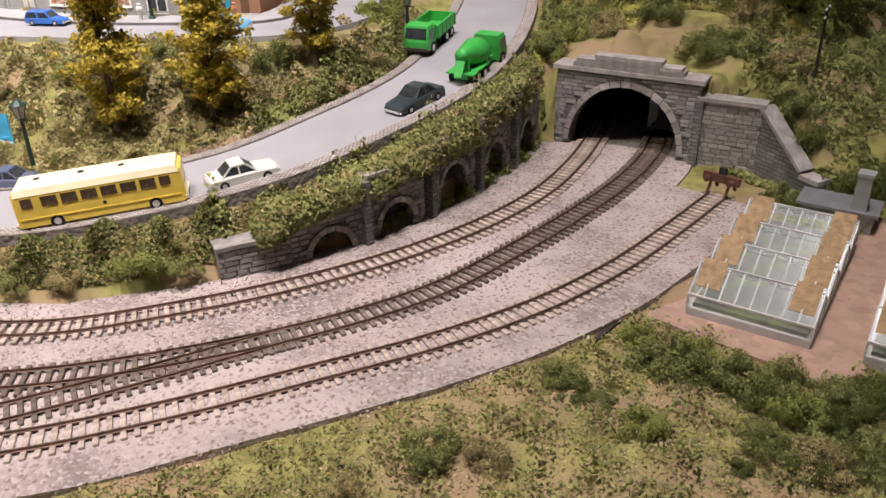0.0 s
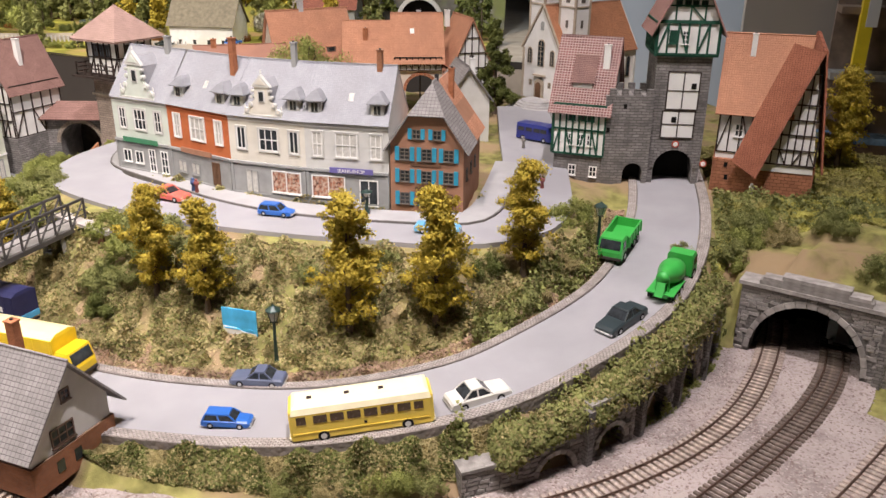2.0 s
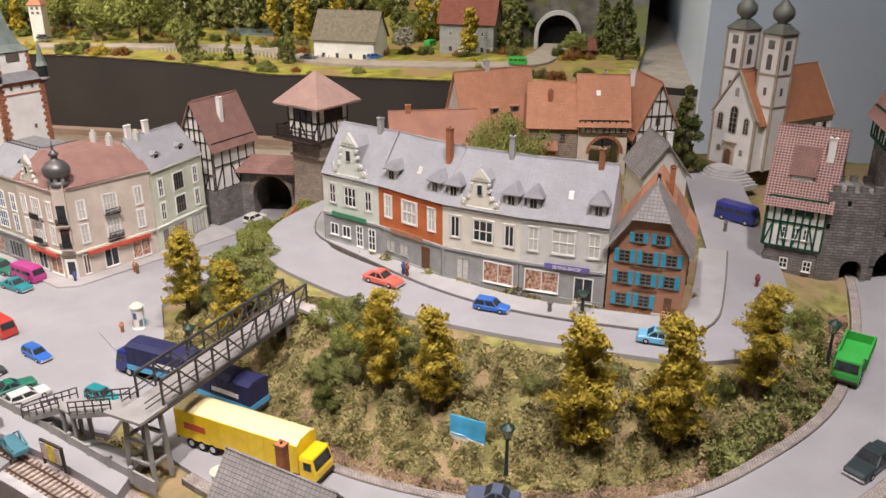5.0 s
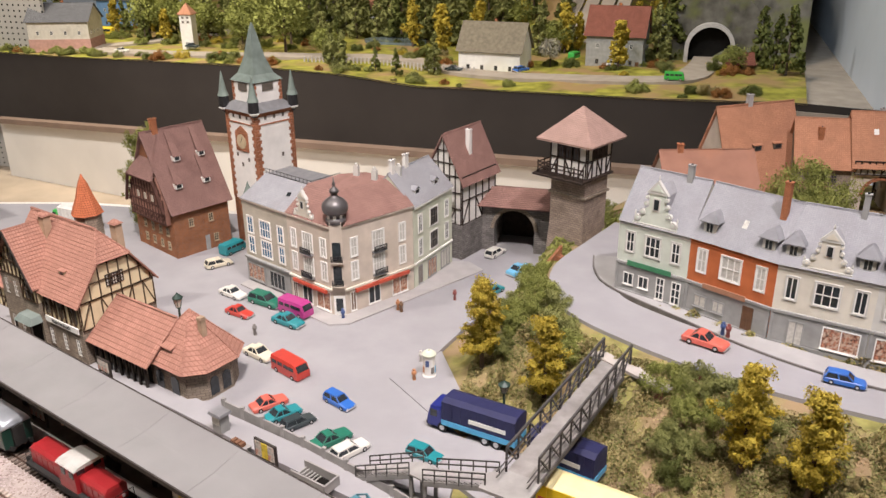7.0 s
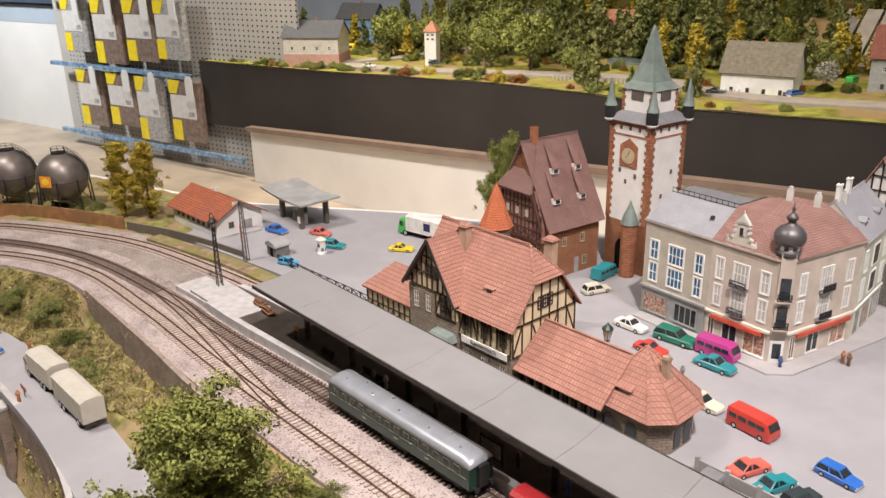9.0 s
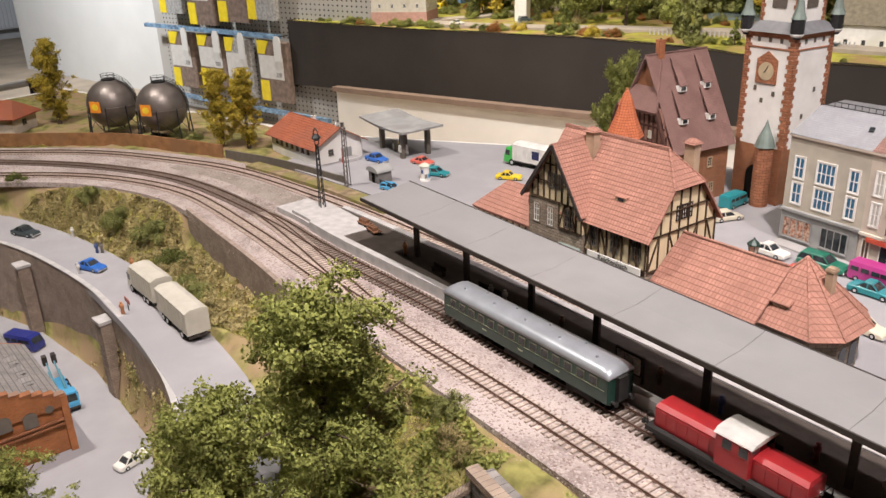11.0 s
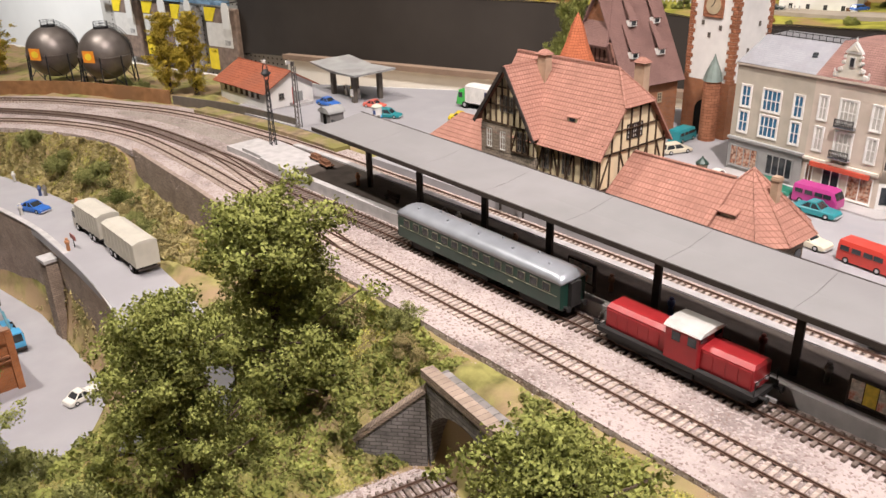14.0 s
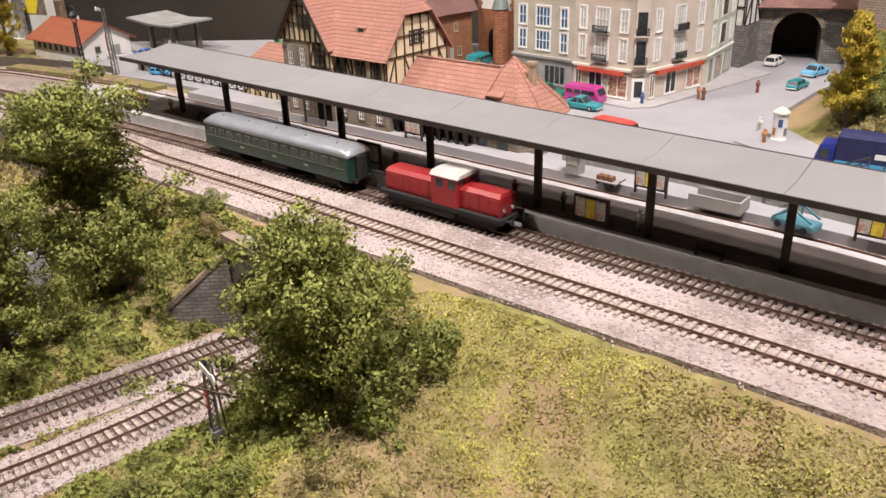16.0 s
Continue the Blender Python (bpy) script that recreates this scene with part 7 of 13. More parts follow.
    for x in (0.350, 0.378):
        pts = [(x - 0.007, 0.004), (x + 0.007, 0.004)] + [(x + 0.007 * math.cos(q * math.pi / 8), 0.022 + 0.007 * math.sin(q * math.pi / 8)) for q in range(9)]
        part("arched_window", Shape().prism_y(pts, 0.0213, 0.0219), pane_mat, pv)
    for y in (0.050, 0.068):
        pts = [(y - 0.006, 0.004), (y + 0.006, 0.004)] + [(y + 0.006 * math.cos(q * math.pi / 8), 0.022 + 0.006 * math.sin(q * math.pi / 8)) for q in range(9)]
        part("arched_door", Shape().prism_x(pts, 0.4141, 0.4147), pane_mat, pv)


station()


# ---- footbridge over the road ----
steel_mat = mat("dark_grey_steel", (0.085, 0.078, 0.075), 0.6, 0.2, 0.15, 80, 0.2, 700)
pier_mat = mat("grey_cast_pier", (0.30, 0.29, 0.275), 0.8, 0, 0.1, 60, 0.3, 700)


def footbridge():
    t = thing("footbridge", "dark steel lattice footbridge with stairs on concrete piers", "bridge")
    z = 0.074
    a, b = Vector((-0.602, 0.548)), Vector((-0.558, 0.800))
    u = (b - a).normalized()
    v = Vector((u.y, -u.x))
    ln = (b - a).length
    P = lambda s, o, zz: (a.x + u.x * s + v.x * o, a.y + u.y * s + v.y * o, zz)
    w = 0.0155
    part("deck", Shape().bar(P(0, 0, z - 0.001), P(ln, 0, z - 0.001), 2 * w, 0.0025), mat("grey_bridge_deck", (0.30, 0.28, 0.265), 0.85, 0, 0.15, 60, 0.3, 600), t, "grey boarded deck")
    for s in (-1, 1):
        tr = part("truss", Shape().bar(P(0, s * w, z - 0.004), P(ln, s * w, z - 0.004), 0.0022, 0.0050), steel_mat, t)
        part("top_chord", Shape().bar(P(0.02, s * w, z + 0.026), P(ln - 0.006, s * w, z + 0.026), 0.0020, 0.0026), steel_mat, tr)
        n = 10
        for k in range(n + 1):
            q = 0.02 + (ln - 0.026) * k / n
            part("vertical", Shape().bar(P(q, s * w, z - 0.002), P(q, s * w, z + 0.026), 0.0018, 0.0018), steel_mat, tr)
            if k < n:
                q1 = 0.02 + (ln - 0.026) * (k + 1) / n
                lo, hi = (q, q1) if k < n / 2 else (q1, q)
                part("diagonal", Shape().bar(P(lo, s * w, z + 0.025), P(hi, s * w, z - 0.002), 0.0014, 0.0014), steel_mat, tr)
        for zz in (0.008, 0.014):
            part("handrail", Shape().bar(P(0, s * (w - 0.001), z + zz), P(ln, s * (w - 0.001), z + zz), 0.0009, 0.0009), steel_mat, tr)

    def pier(c, wide, deep, zt, zb, name="pier"):
        s = Shape()
        for i in (-1, 1):
            for j in (-1, 1):
                s.bar((c.x + v.x * i * wide * 1.25 + u.x * j * deep * 1.2, c.y + v.y * i * wide * 1.25 + u.y * j * deep * 1.2, zb), (c.x + v.x * i * wide + u.x * j * deep, c.y + v.y * i * wide + u.y * j * deep, zt), 0.0042, 0.0042)
        p = part(name, s, pier_mat, t, "four-legged concrete pier")
        for zz in (0.33, 0.66):
            q = zb + (zt - zb) * zz
            r = Shape()
            for i in (-1, 1):
                r.bar((c.x + v.x * i * wide * 1.1 - u.x * deep, c.y + v.y * i * wide * 1.1 - u.y * deep, q), (c.x + v.x * i * wide * 1.1 + u.x * deep, c.y + v.y * i * wide * 1.1 + u.y * deep, q), 0.003, 0.003)
                r.bar((c.x - v.x * wide * 1.1 + u.x * i * deep * 1.1, c.y - v.y * wide * 1.1 + u.y * i * deep * 1.1, q), (c.x + v.x * wide * 1.1 + u.x * i * deep * 1.1, c.y + v.y * wide * 1.1 + u.y * i * deep * 1.1, q), 0.003, 0.003)
            part("cross_beam", r, pier_mat, p)
    pier(a + u * 0.008, 0.012, 0.009, z - 0.005, -0.002)
    c = a + u * (ln - 0.02)
    pier(c - u * 0.012, 0.012, 0.009, z - 0.005, 0.0)
    part("landing", Shape().bar(P(-0.012, -0.004, z - 0.001), P(0.022, -0.004, z - 0.001), 0.044, 0.003), concrete_mat, t)
    # stairs in two flights along the wall
    p0, p1, p2, p3 = Vector((-0.622, 0.556, z)), Vector((-0.690, 0.578, 0.044)), Vector((-0.706, 0.583, 0.044)), Vector((-0.775, 0.604, 0.006))
    d = Vector((0.3, 0.95, 0)).normalized()
    for q0, q1, n in ((p0, p1, 12), (p2, p3, 14)):
        st = part("flight", Shape().bar(q0 - d * 0.010 - Vector((0, 0, 0.004)), q1 - d * 0.010 - Vector((0, 0, 0.004)), 0.0016, 0.005).bar(q0 + d * 0.010 - Vector((0, 0, 0.004)), q1 + d * 0.010 - Vector((0, 0, 0.004)), 0.0016, 0.005), pier_mat, t, "stair flight")
        for k in range(n):
            q = q0.lerp(q1, (k + 0.5) / n)
            part("tread", Shape().bar(q - d * 0.010, q + d * 0.010, 0.0050, 0.0012), concrete_mat, st)
        for s in (-1, 1):
            r = Shape()
            for zz in (0.006, 0.012):
                r.bar(q0 + d * s * 0.0105 + Vector((0, 0, zz)), q1 + d * s * 0.0105 + Vector((0, 0, zz)), 0.0010, 0.0012)
            for k in range(6):
                q = q0.lerp(q1, k / 5) + d * s * 0.0105
                r.bar(q - Vector((0, 0, 0.003)), q + Vector((0, 0, 0.0125)), 0.0010, 0.0010)
            part("railing", r, steel_mat, st)
    part("mid_landing", Shape().bar(p1 - Vector((0, 0, 0.001)), p2 - Vector((0, 0, 0.001)), 0.022, 0.002), concrete_mat, t)
    for q in (p1, p2):
        for s in (-1, 1):
            part("stair_post", Shape().bar((q.x + d.x * s * 0.008, q.y + d.y * s * 0.008, -0.002), (q.x + d.x * s * 0.008, q.y + d.y * s * 0.008, 0.042), 0.0032, 0.0032), pier_mat, t)
    return t


footbridge()
deck_mat = mat("pale_terrace", (0.50, 0.46, 0.42), 0.9, 0, 0.08, 40, 0.2, 700)
tr = thing("timber_terrace", "pale wooden terrace on a timber trestle at the bridge end", "terrace")
part("deck", Shape().prism([(-0.590, 0.800), (-0.500, 0.752), (-0.478, 0.790), (-0.560, 0.852)], 0.073, 0.0765), deck_mat, tr)
for p, q in (((-0.505, 0.755, 0.03), (-0.505, 0.755, 0.073)), ((-0.485, 0.785, 0.03), (-0.485, 0.785, 0.073)), ((-0.505, 0.755, 0.05), (-0.470, 0.78, 0.085)), ((-0.53, 0.765, 0.03), (-0.505, 0.755, 0.072))):
    part("trestle_beam", Shape().bar(p, q, 0.003, 0.003), mat("rusty_timber", (0.20, 0.10, 0.06), 0.9), tr)


# ---- retaining wall with arches and the tunnel ----
def arch_outline(cx, r, zs, z0, n=12, rise=1.0):
    return [(cx - r, z0)] + [(cx - r * math.cos(k * math.pi / n), zs + r * rise * math.sin(k * math.pi / n)) for k in range(n + 1)] + [(cx + r, z0)]


def course_stones(parent, x0, x1, z0, z1, y, skip, sw=0.0095, sh=0.0040, material=None, limit=90, seed=3):
    """Single stones in courses, a little proud of the wall; skip(x, z) leaves openings free."""
    rnd = random.Random(seed)
    n, row = 0, 0
    z = z0
    while z < z1 - 0.001 and n < limit:
        hgt = sh * rnd.uniform(0.85, 1.15)
        x = x0 - rnd.random() * sw
        while x < x1 and n < limit:
            ln = sw * rnd.uniform(0.7, 1.35)
            a, b = max(x, x0), min(x + ln - 0.0006, x1)
            if b - a > 0.002 and not skip((a + b) / 2, z + hgt / 2, (b - a) / 2):
                key = ("stone", material.name, rnd.randrange(6))
                if key not in CUBES:
                    q = random.Random(key[2])
                    s = Shape()
                    e = 0.12
                    s.rings([[(-0.5, 0.5, -0.5), (0.5, 0.5, -0.5), (0.5, 0.5, 0.5), (-0.5, 0.5, 0.5)], [(-0.5, -0.2, -0.5), (0.5, -0.2, -0.5), (0.5, -0.2, 0.5), (-0.5, -0.2, 0.5)], [(-0.5 + e * q.random(), -0.5, -0.5 + e), (0.5 - e * q.random(), -0.5, -0.5 + e * q.random()), (0.5 - e, -0.5, 0.5 - e * q.random()), (-0.5 + e, -0.5, 0.5 - e)]])
                    CUBES[key] = s.mesh("stone", material)
                o = part("stone", CUBES[key], None, parent, "", Matrix.Translation(((a + b) / 2, y, z + hgt / 2)) @ Matrix.Diagonal((b - a, 0.0016 * rnd.uniform(0.7, 1.3), hgt - 0.0005, 1)))
                n += 1
            x += ln
        z += hgt
        row += 1


stonepiece_mat = mat("grey_wall_stone", (0.37, 0.34, 0.315), 0.92, 0, 0.2, 120, 0.8, 700, obj_random=0.22)


def arcade():
    t = thing("arcaded_retaining_wall", "grey stone retaining wall with blind arches beside the track", "wall")
    panels = [((-0.092, 0.515), (-0.046, 0.540), -0.008, None), ((-0.046, 0.540), (0.006, 0.577), 0.008, 0.017), ((0.006, 0.577), (0.046, 0.614), 0.021, 0.016), ((0.052, 0.626), (0.086, 0.670), 0.028, 0.015), ((0.090, 0.678), (0.118, 0.724), 0.034, 0.014), ((0.122, 0.732), (0.148, 0.790), 0.041, 0.014)]
    for k, (p, q, top, r) in enumerate(panels):
        at, w = line_frame(p, q, 0)
        seg = new("bay")
        seg.parent, seg.empty_display_size = t, 0.01
        seg.matrix_basis = at
        zb = -0.036
        if r:
            zs = -0.030 if k == 1 else (-0.022 if k == 2 else -0.010)
            out = [(0, zb)] + arch_outline(w / 2, r, zs, zb, 12, 1.0) + [(w, zb), (w, top), (0, top)]
        else:
            out = [(0, zb), (w, zb), (w, top), (0, top)]
        part("wall", Shape().prism_y(out, 0, 0.014), stone_mat, seg)
        # backing coloured near-black, so the recess shade is painted into the stone
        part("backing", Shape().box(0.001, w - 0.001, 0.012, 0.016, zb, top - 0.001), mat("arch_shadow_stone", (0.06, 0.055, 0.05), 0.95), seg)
        part("coping", Shape().box(-0.001, w + 0.001, -0.002, 0.015, top, top + 0.003), stonepiece_mat, seg)
        if r:
            for i in range(9):
                a0, a1 = i * math.pi / 9 + 0.015, (i + 1) * math.pi / 9 - 0.015
                pq = [(w / 2 - rr * math.cos(a), zs + rr * math.sin(a)) for rr, a in ((r, a0), (r + 0.0045, a0), (r + 0.0045, a1), (r, a1))]
                part("voussoir", Shape().prism_y(pq[::-1], -0.0016, 0.002), stonepiece_mat, seg)
            skip = lambda x, z, hw, c=w / 2, rr=r + 0.005, s=zs: abs(x - c) < rr + hw * 0.6 and (z < s or (x - c) ** 2 + (z - s) ** 2 < (rr + hw * 0.4) ** 2)
        else:
            skip = lambda x, z, hw: False
        course_stones(seg, 0, w, zb + 0.002, top, -0.0004, skip, material=stonepiece_mat, limit=95, seed=k)
        if k >= 2:
            cube_part("buttress", stone_mat, seg, -0.006, 0.0, -0.006, 0.014, zb, top)


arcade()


def tunnel_portal():
    P, Q = (0.1655, 0.7995), (0.2885, 0.7385)
    at, w = line_frame(P, Q, 0)
    t = thing("tunnel_portal", "grey stone double-track tunnel portal with stepped parapet", "tunnel", at)
    zb, top = -0.036, 0.044
    c, r, zs = w * 0.50, 0.0535, -0.026
    rise = 1.10
    out = [(0, zb)] + arch_outline(c, r, zs, zb, 18, rise) + [(w, zb), (w, top), (0, top)]
    part("wall", Shape().prism_y(out, 0, 0.02), stone_mat, t)
    for i in range(17):
        a0, a1 = i * math.pi / 17 + 0.008, (i + 1) * math.pi / 17 - 0.008
        pq = [(c - rr * math.cos(a), zs + rr * rise * math.sin(a)) for rr, a in ((r, a0), (r + 0.0055, a0), (r + 0.0055, a1), (r, a1))]
        part("voussoir", Shape().prism_y(pq[::-1], -0.002, 0.003), stonepiece_mat, t)
    skip = lambda x, z, hw: abs(x - c) < r + 0.006 + hw * 0.6 and (z < zs or ((x - c) ** 2 + ((z - zs) / rise) ** 2) < (r + 0.006 + hw * 0.4) ** 2)
    course_stones(t, 0, w, zb + 0.002, top, -0.0004, skip, 0.009, 0.0042, stonepiece_mat, 230, 11)
    part("cornice", Shape().box(-0.003, w + 0.003, -0.004, 0.022, top, top + 0.004), stonepiece_mat, t)
    for x0, x1, z0, z1 in ((w * 0.12, w * 0.88, 0.004, 0.0085), (w * 0.14, w * 0.28, 0.0085, 0.012), (w * 0.72, w * 0.86, 0.0085, 0.012), (w * 0.28, w * 0.72, 0.0085, 0.013), (w * 0.27, w * 0.73, 0.013, 0.0165)):
        cube_part("parapet_stone", stonepiece_mat, t, x0, x1, -0.0025, 0.012, top + z0, top + z1)
    # the bore's darkness is in its near-black colour
    part("tunnel_tube", Shape().rings([[(x, 0.019, z) for x, z in arch_outline(c, r - 0.0002, zs, zb, 18, rise)], [(x, 0.17, z) for x, z in arch_outline(c, r - 0.0002, zs, zb, 18, rise)]], False, True), void_mat, t, "tunnel bore coloured near-black for its shade")
    # wing wall to the right
    at2, w2 = line_frame(Q, (0.337, 0.714), 0)
    s = thing("wing_wall", "sloping stone wing wall of the tunnel portal", "wall", at2)
    part("wall", Shape().prism_y([(0, zb), (w2, zb), (w2, 0.029), (0, 0.031)], 0, 0.014), stone_mat, s)
    course_stones(s, 0.001, w2, zb + 0.002, 0.029, -0.0004, lambda x, z, hw: False, 0.009, 0.0042, stonepiece_mat, 110, 5)
    part("coping", Shape().box(-0.002, w2 + 0.002, -0.003, 0.016, 0.030, 0.0335), stonepiece_mat, s)
    part("pilaster", Shape().box(-0.004, 0.004, -0.005, 0.0, zb, 0.031), stone_mat, s)
    at3, w3 = line_frame((0.337, 0.714), (0.360, 0.668), 0)
    e = new("end_wall")
    e.parent, e.empty_display_size = s, 0.01
    e.matrix_basis = at2.inverted() @ at3
    part("slope", Shape().prism_y([(0, zb), (w3 + 0.02, zb), (w3 + 0.02, -0.016), (w3, -0.012), (0, 0.029)], 0, 0.012), stone_mat, e)
    part("slope_coping", Shape().bar((-0.002, 0.005, 0.0312), (w3 + 0.001, 0.005, -0.0098), 0.016, 0.003), stonepiece_mat, e)
    part("end_stone", Shape().box(w3, w3 + 0.020, -0.002, 0.013, -0.016, -0.012), stonepiece_mat, e)


tunnel_portal()


def buffer_stop():
    t = thing("buffer_stop", "rusty brown buffer stop at the end of the siding", "buffer stop", ground_pose(0.292, 0.660, -0.026, 49))
    m = mat("rust_brown_steel", (0.17, 0.08, 0.055), 0.8, 0.2, 0.2, 100, 0.4, 700)
    for s in (-1, 1):
        part("side_frame", Shape().bar((-0.006, s * 0.008, 0.0), (0.004, s * 0.008, 0.014), 0.0018, 0.0022).bar((0.014, s * 0.008, 0.0), (0.004, s * 0.008, 0.014), 0.0018, 0.0022), m, t)
        part("buffer", Shape().rod((-0.001, s * 0.010, 0.012), (-0.006, s * 0.010, 0.012), 0.0026, 10), m, t)
    part("beam", Shape().box(0.0, 0.004, -0.016, 0.016, 0.009, 0.016), m, t)
    part("lamp", Shape().box(0.001, 0.005, -0.003, 0.003, 0.016, 0.022), iron_mat, t)


buffer_stop()


# ---- vehicles ----
def paint(name, colour, rough=0.35):
    return mat("paint_" + name, colour, rough, 0, 0.05, 90, 0.05, 500, clear=0.25)


tyre_mat = mat("black_rubber", (0.02, 0.02, 0.02), 0.85)
chrome_mat = mat("pale_chrome", (0.62, 0.62, 0.62), 0.3, 0.6)
carglass_mat = glass_mat("car_glass", (0.035, 0.04, 0.045), 0.15)
COLOURS = {"white": (0.72, 0.70, 0.64), "cream": (0.68, 0.62, 0.48), "red": (0.52, 0.05, 0.035), "blue": (0.03, 0.14, 0.50), "teal": (0.02, 0.24, 0.27), "green": (0.02, 0.17, 0.11), "dark": (0.035, 0.05, 0.055),
           "grey blue": (0.11, 0.13, 0.20), "light blue": (0.16, 0.45, 0.68), "magenta": (0.45, 0.05, 0.24), "coral": (0.66, 0.14, 0.10), "yellow": (0.75, 0.55, 0.02), "navy": (0.02, 0.03, 0.20), "bright green": (0.05, 0.42, 0.07), "bus yellow": (0.86, 0.64, 0.10), "sky": (0.08, 0.36, 0.62), "beige": (0.50, 0.46, 0.38)}
WHEELS = {}


def wheel_part(parent, x, y, r, w, s):
    key = (round(r, 4), round(w, 4))
    if key not in WHEELS:
        t = Shape().prism_y([(r * math.cos(k * 0.5236), r * math.sin(k * 0.5236)) for k in range(12)], -w / 2, w / 2)
        h = Shape().prism_y([(r * 0.55 * math.cos(k * 0.785), r * 0.55 * math.sin(k * 0.785)) for k in range(8)], -w / 2 - 0.0002, w / 2 + 0.0002)
        WHEELS[key] = (t.mesh("tyre", tyre_mat), h.mesh("rim", chrome_mat))
    o = part("wheel", WHEELS[key][0], None, parent, "", (x, y, r))
    part("rim", WHEELS[key][1], None, o)
    return o


def loft_x(stations, n=0):
    """Body lofted along x: stations of (x, half width, bottom, shoulder, top)."""
    loops = []
    for x, hw, zb, zs, zt in stations:
        c = min(0.0014, hw * 0.3)
        loops.append([(x, -hw, zb), (x, hw, zb), (x, hw, zs), (x, hw - c, zt), (x, -hw + c, zt), (x, -hw, zs)])
    return Shape().rings(loops[::-1])


CARS = {}


def car(colour, kind, x, y, z, deg, length, label, pitch=0.0):
    key = (colour, kind, round(length, 3))
    at = ground_pose(x, y, z, deg) @ Matrix.Rotation(radians(-pitch), 4, "Y")
    if key in CARS:
        o = copy_thing(CARS[key], at)
        return tagged(o, label, "car")
    t = thing("car" if kind != "van" else "van", label, "car" if kind != "van" else "van", at)
    CARS[key] = t
    body = paint(colour.replace(" ", "_"), COLOURS[colour])
    L = length / 2
    hw = length * (0.195 if kind != "van" else 0.205)
    g = length * 0.045
    if kind == "van":
        H = length * 0.42
        part("body", loft_x([(-L, hw * 0.92, g, H * 0.55, H * 0.90), (-L * 0.97, hw, g, H * 0.80, H), (L * 0.55, hw, g, H * 0.80, H), (L * 0.80, hw, g, H * 0.70, H * 0.93), (L * 0.97, hw * 0.97, g, H * 0.45, H * 0.55), (L, hw * 0.88, g, H * 0.30, H * 0.45)]), body, t)
        part("windscreen", Shape().slab([(L * 0.985, -hw * 0.8, H * 0.56), (L * 0.985, hw * 0.8, H * 0.56), (L * 0.84, hw * 0.74, H * 0.90), (L * 0.84, -hw * 0.74, H * 0.90)], 0.0003), carglass_mat, t)
        for s in (-1, 1):
            for u in (-0.7, -0.25, 0.2, 0.58):
                cube_part("side_window", carglass_mat, t, L * u - L * 0.17, L * u + L * 0.17, s * hw - 0.0003 * (1 if s < 0 else -1) - 0.0002, s * hw - 0.0003 * (1 if s < 0 else -1) + 0.0002, H * 0.58, H * 0.80)
    else:
        H = length * 0.17
        hood, trunk = {"saloon": (0.36, -0.62), "beetle": (0.42, -0.95), "estate": (0.40, -0.97), "coupe": (0.30, -0.66), "hatch": (0.46, -0.93)}[kind]
        low = 0.0 if kind != "beetle" else length * 0.02
        part("body", loft_x([(-L, hw * 0.86, g + H * 0.2, H * 0.70, H * 0.82 - low), (-L * 0.94, hw * 0.97, g, H * 0.86, H * 1.02), (-L * 0.5, hw, g, H * 0.92, H * 1.10), (L * 0.40, hw, g, H * 0.92, H * 1.08), (L * 0.90, hw * 0.96, g, H * 0.80, H * 0.96 - low), (L, hw * 0.84, g + H * 0.2, H * 0.62, H * 0.74 - low)]), body, t)
        R = length * (0.300 if kind != "beetle" else 0.315)
        zc = H * 1.02
        x0, x1 = L * trunk, L * hood
        xa, xb = x0 + L * (0.30 if kind in ("saloon", "coupe") else 0.13), x1 - L * 0.30
        gl = Shape().rings([[(x0, -hw * 0.90, zc), (x1, -hw * 0.90, zc), (x1, hw * 0.90, zc), (x0, hw * 0.90, zc)], [(xa, -hw * 0.74, R - 0.0006), (xb, -hw * 0.74, R - 0.0006), (xb, hw * 0.74, R - 0.0006), (xa, hw * 0.74, R - 0.0006)]])
        part("glazing", gl, carglass_mat, t)
        part("roof", Shape().soft_box(xa - 0.0003, xb + 0.0003, -hw * 0.76, hw * 0.76, R - 0.0009, R + 0.0006, 0.0006), body, t)
        for u in (0.0, 0.5, 1.0):
            xx0, xx1 = x0 + (x1 - x0) * u, xa + (xb - xa) * u
            for s in (-1, 1):
                part("pillar", Shape().bar((xx0, s * hw * 0.905, zc - 0.0003), (xx1, s * hw * 0.745, R - 0.0004), 0.0011, 0.0011), body, t)
        for s in (-1, 1):
            part("bumper", Shape().soft_box(s * L - 0.0007, s * L + 0.0007, -hw * 0.92, hw * 0.92, H * 0.30, H * 0.48, 0.0003), chrome_mat, t)
        for s in (-1, 1):
            part("headlight", Shape().tube(0, 0, 0, 0.0007, 0.0009, None, 8), chrome_mat, t, "", Matrix.Translation((L * 0.97, s * hw * 0.66, H * 0.60)) @ Matrix.Rotation(radians(90), 4, "Y"))
    r = length * 0.065
    for u in (-0.60, 0.60):
        for s in (-1, 1):
            wheel_part(t, L * u, s * (hw - 0.0010), r, 0.0024, s)
    return t


# main road
car("white", "saloon", -0.086, 0.579, 0.0188, 30, 0.054, "cream white saloon car on the curving road", 4)
car("grey blue", "saloon", -0.282, 0.600, 0.0052, 183, 0.048, "grey blue saloon car on the curving road")
car("blue", "hatch", -0.285, 0.535, 0.0055, 4, 0.040, "bright blue small hatchback on the curving road")
car("dark", "saloon", 0.036, 0.692, 0.0412, 231, 0.056, "dark green-black saloon on the rising road", -6)
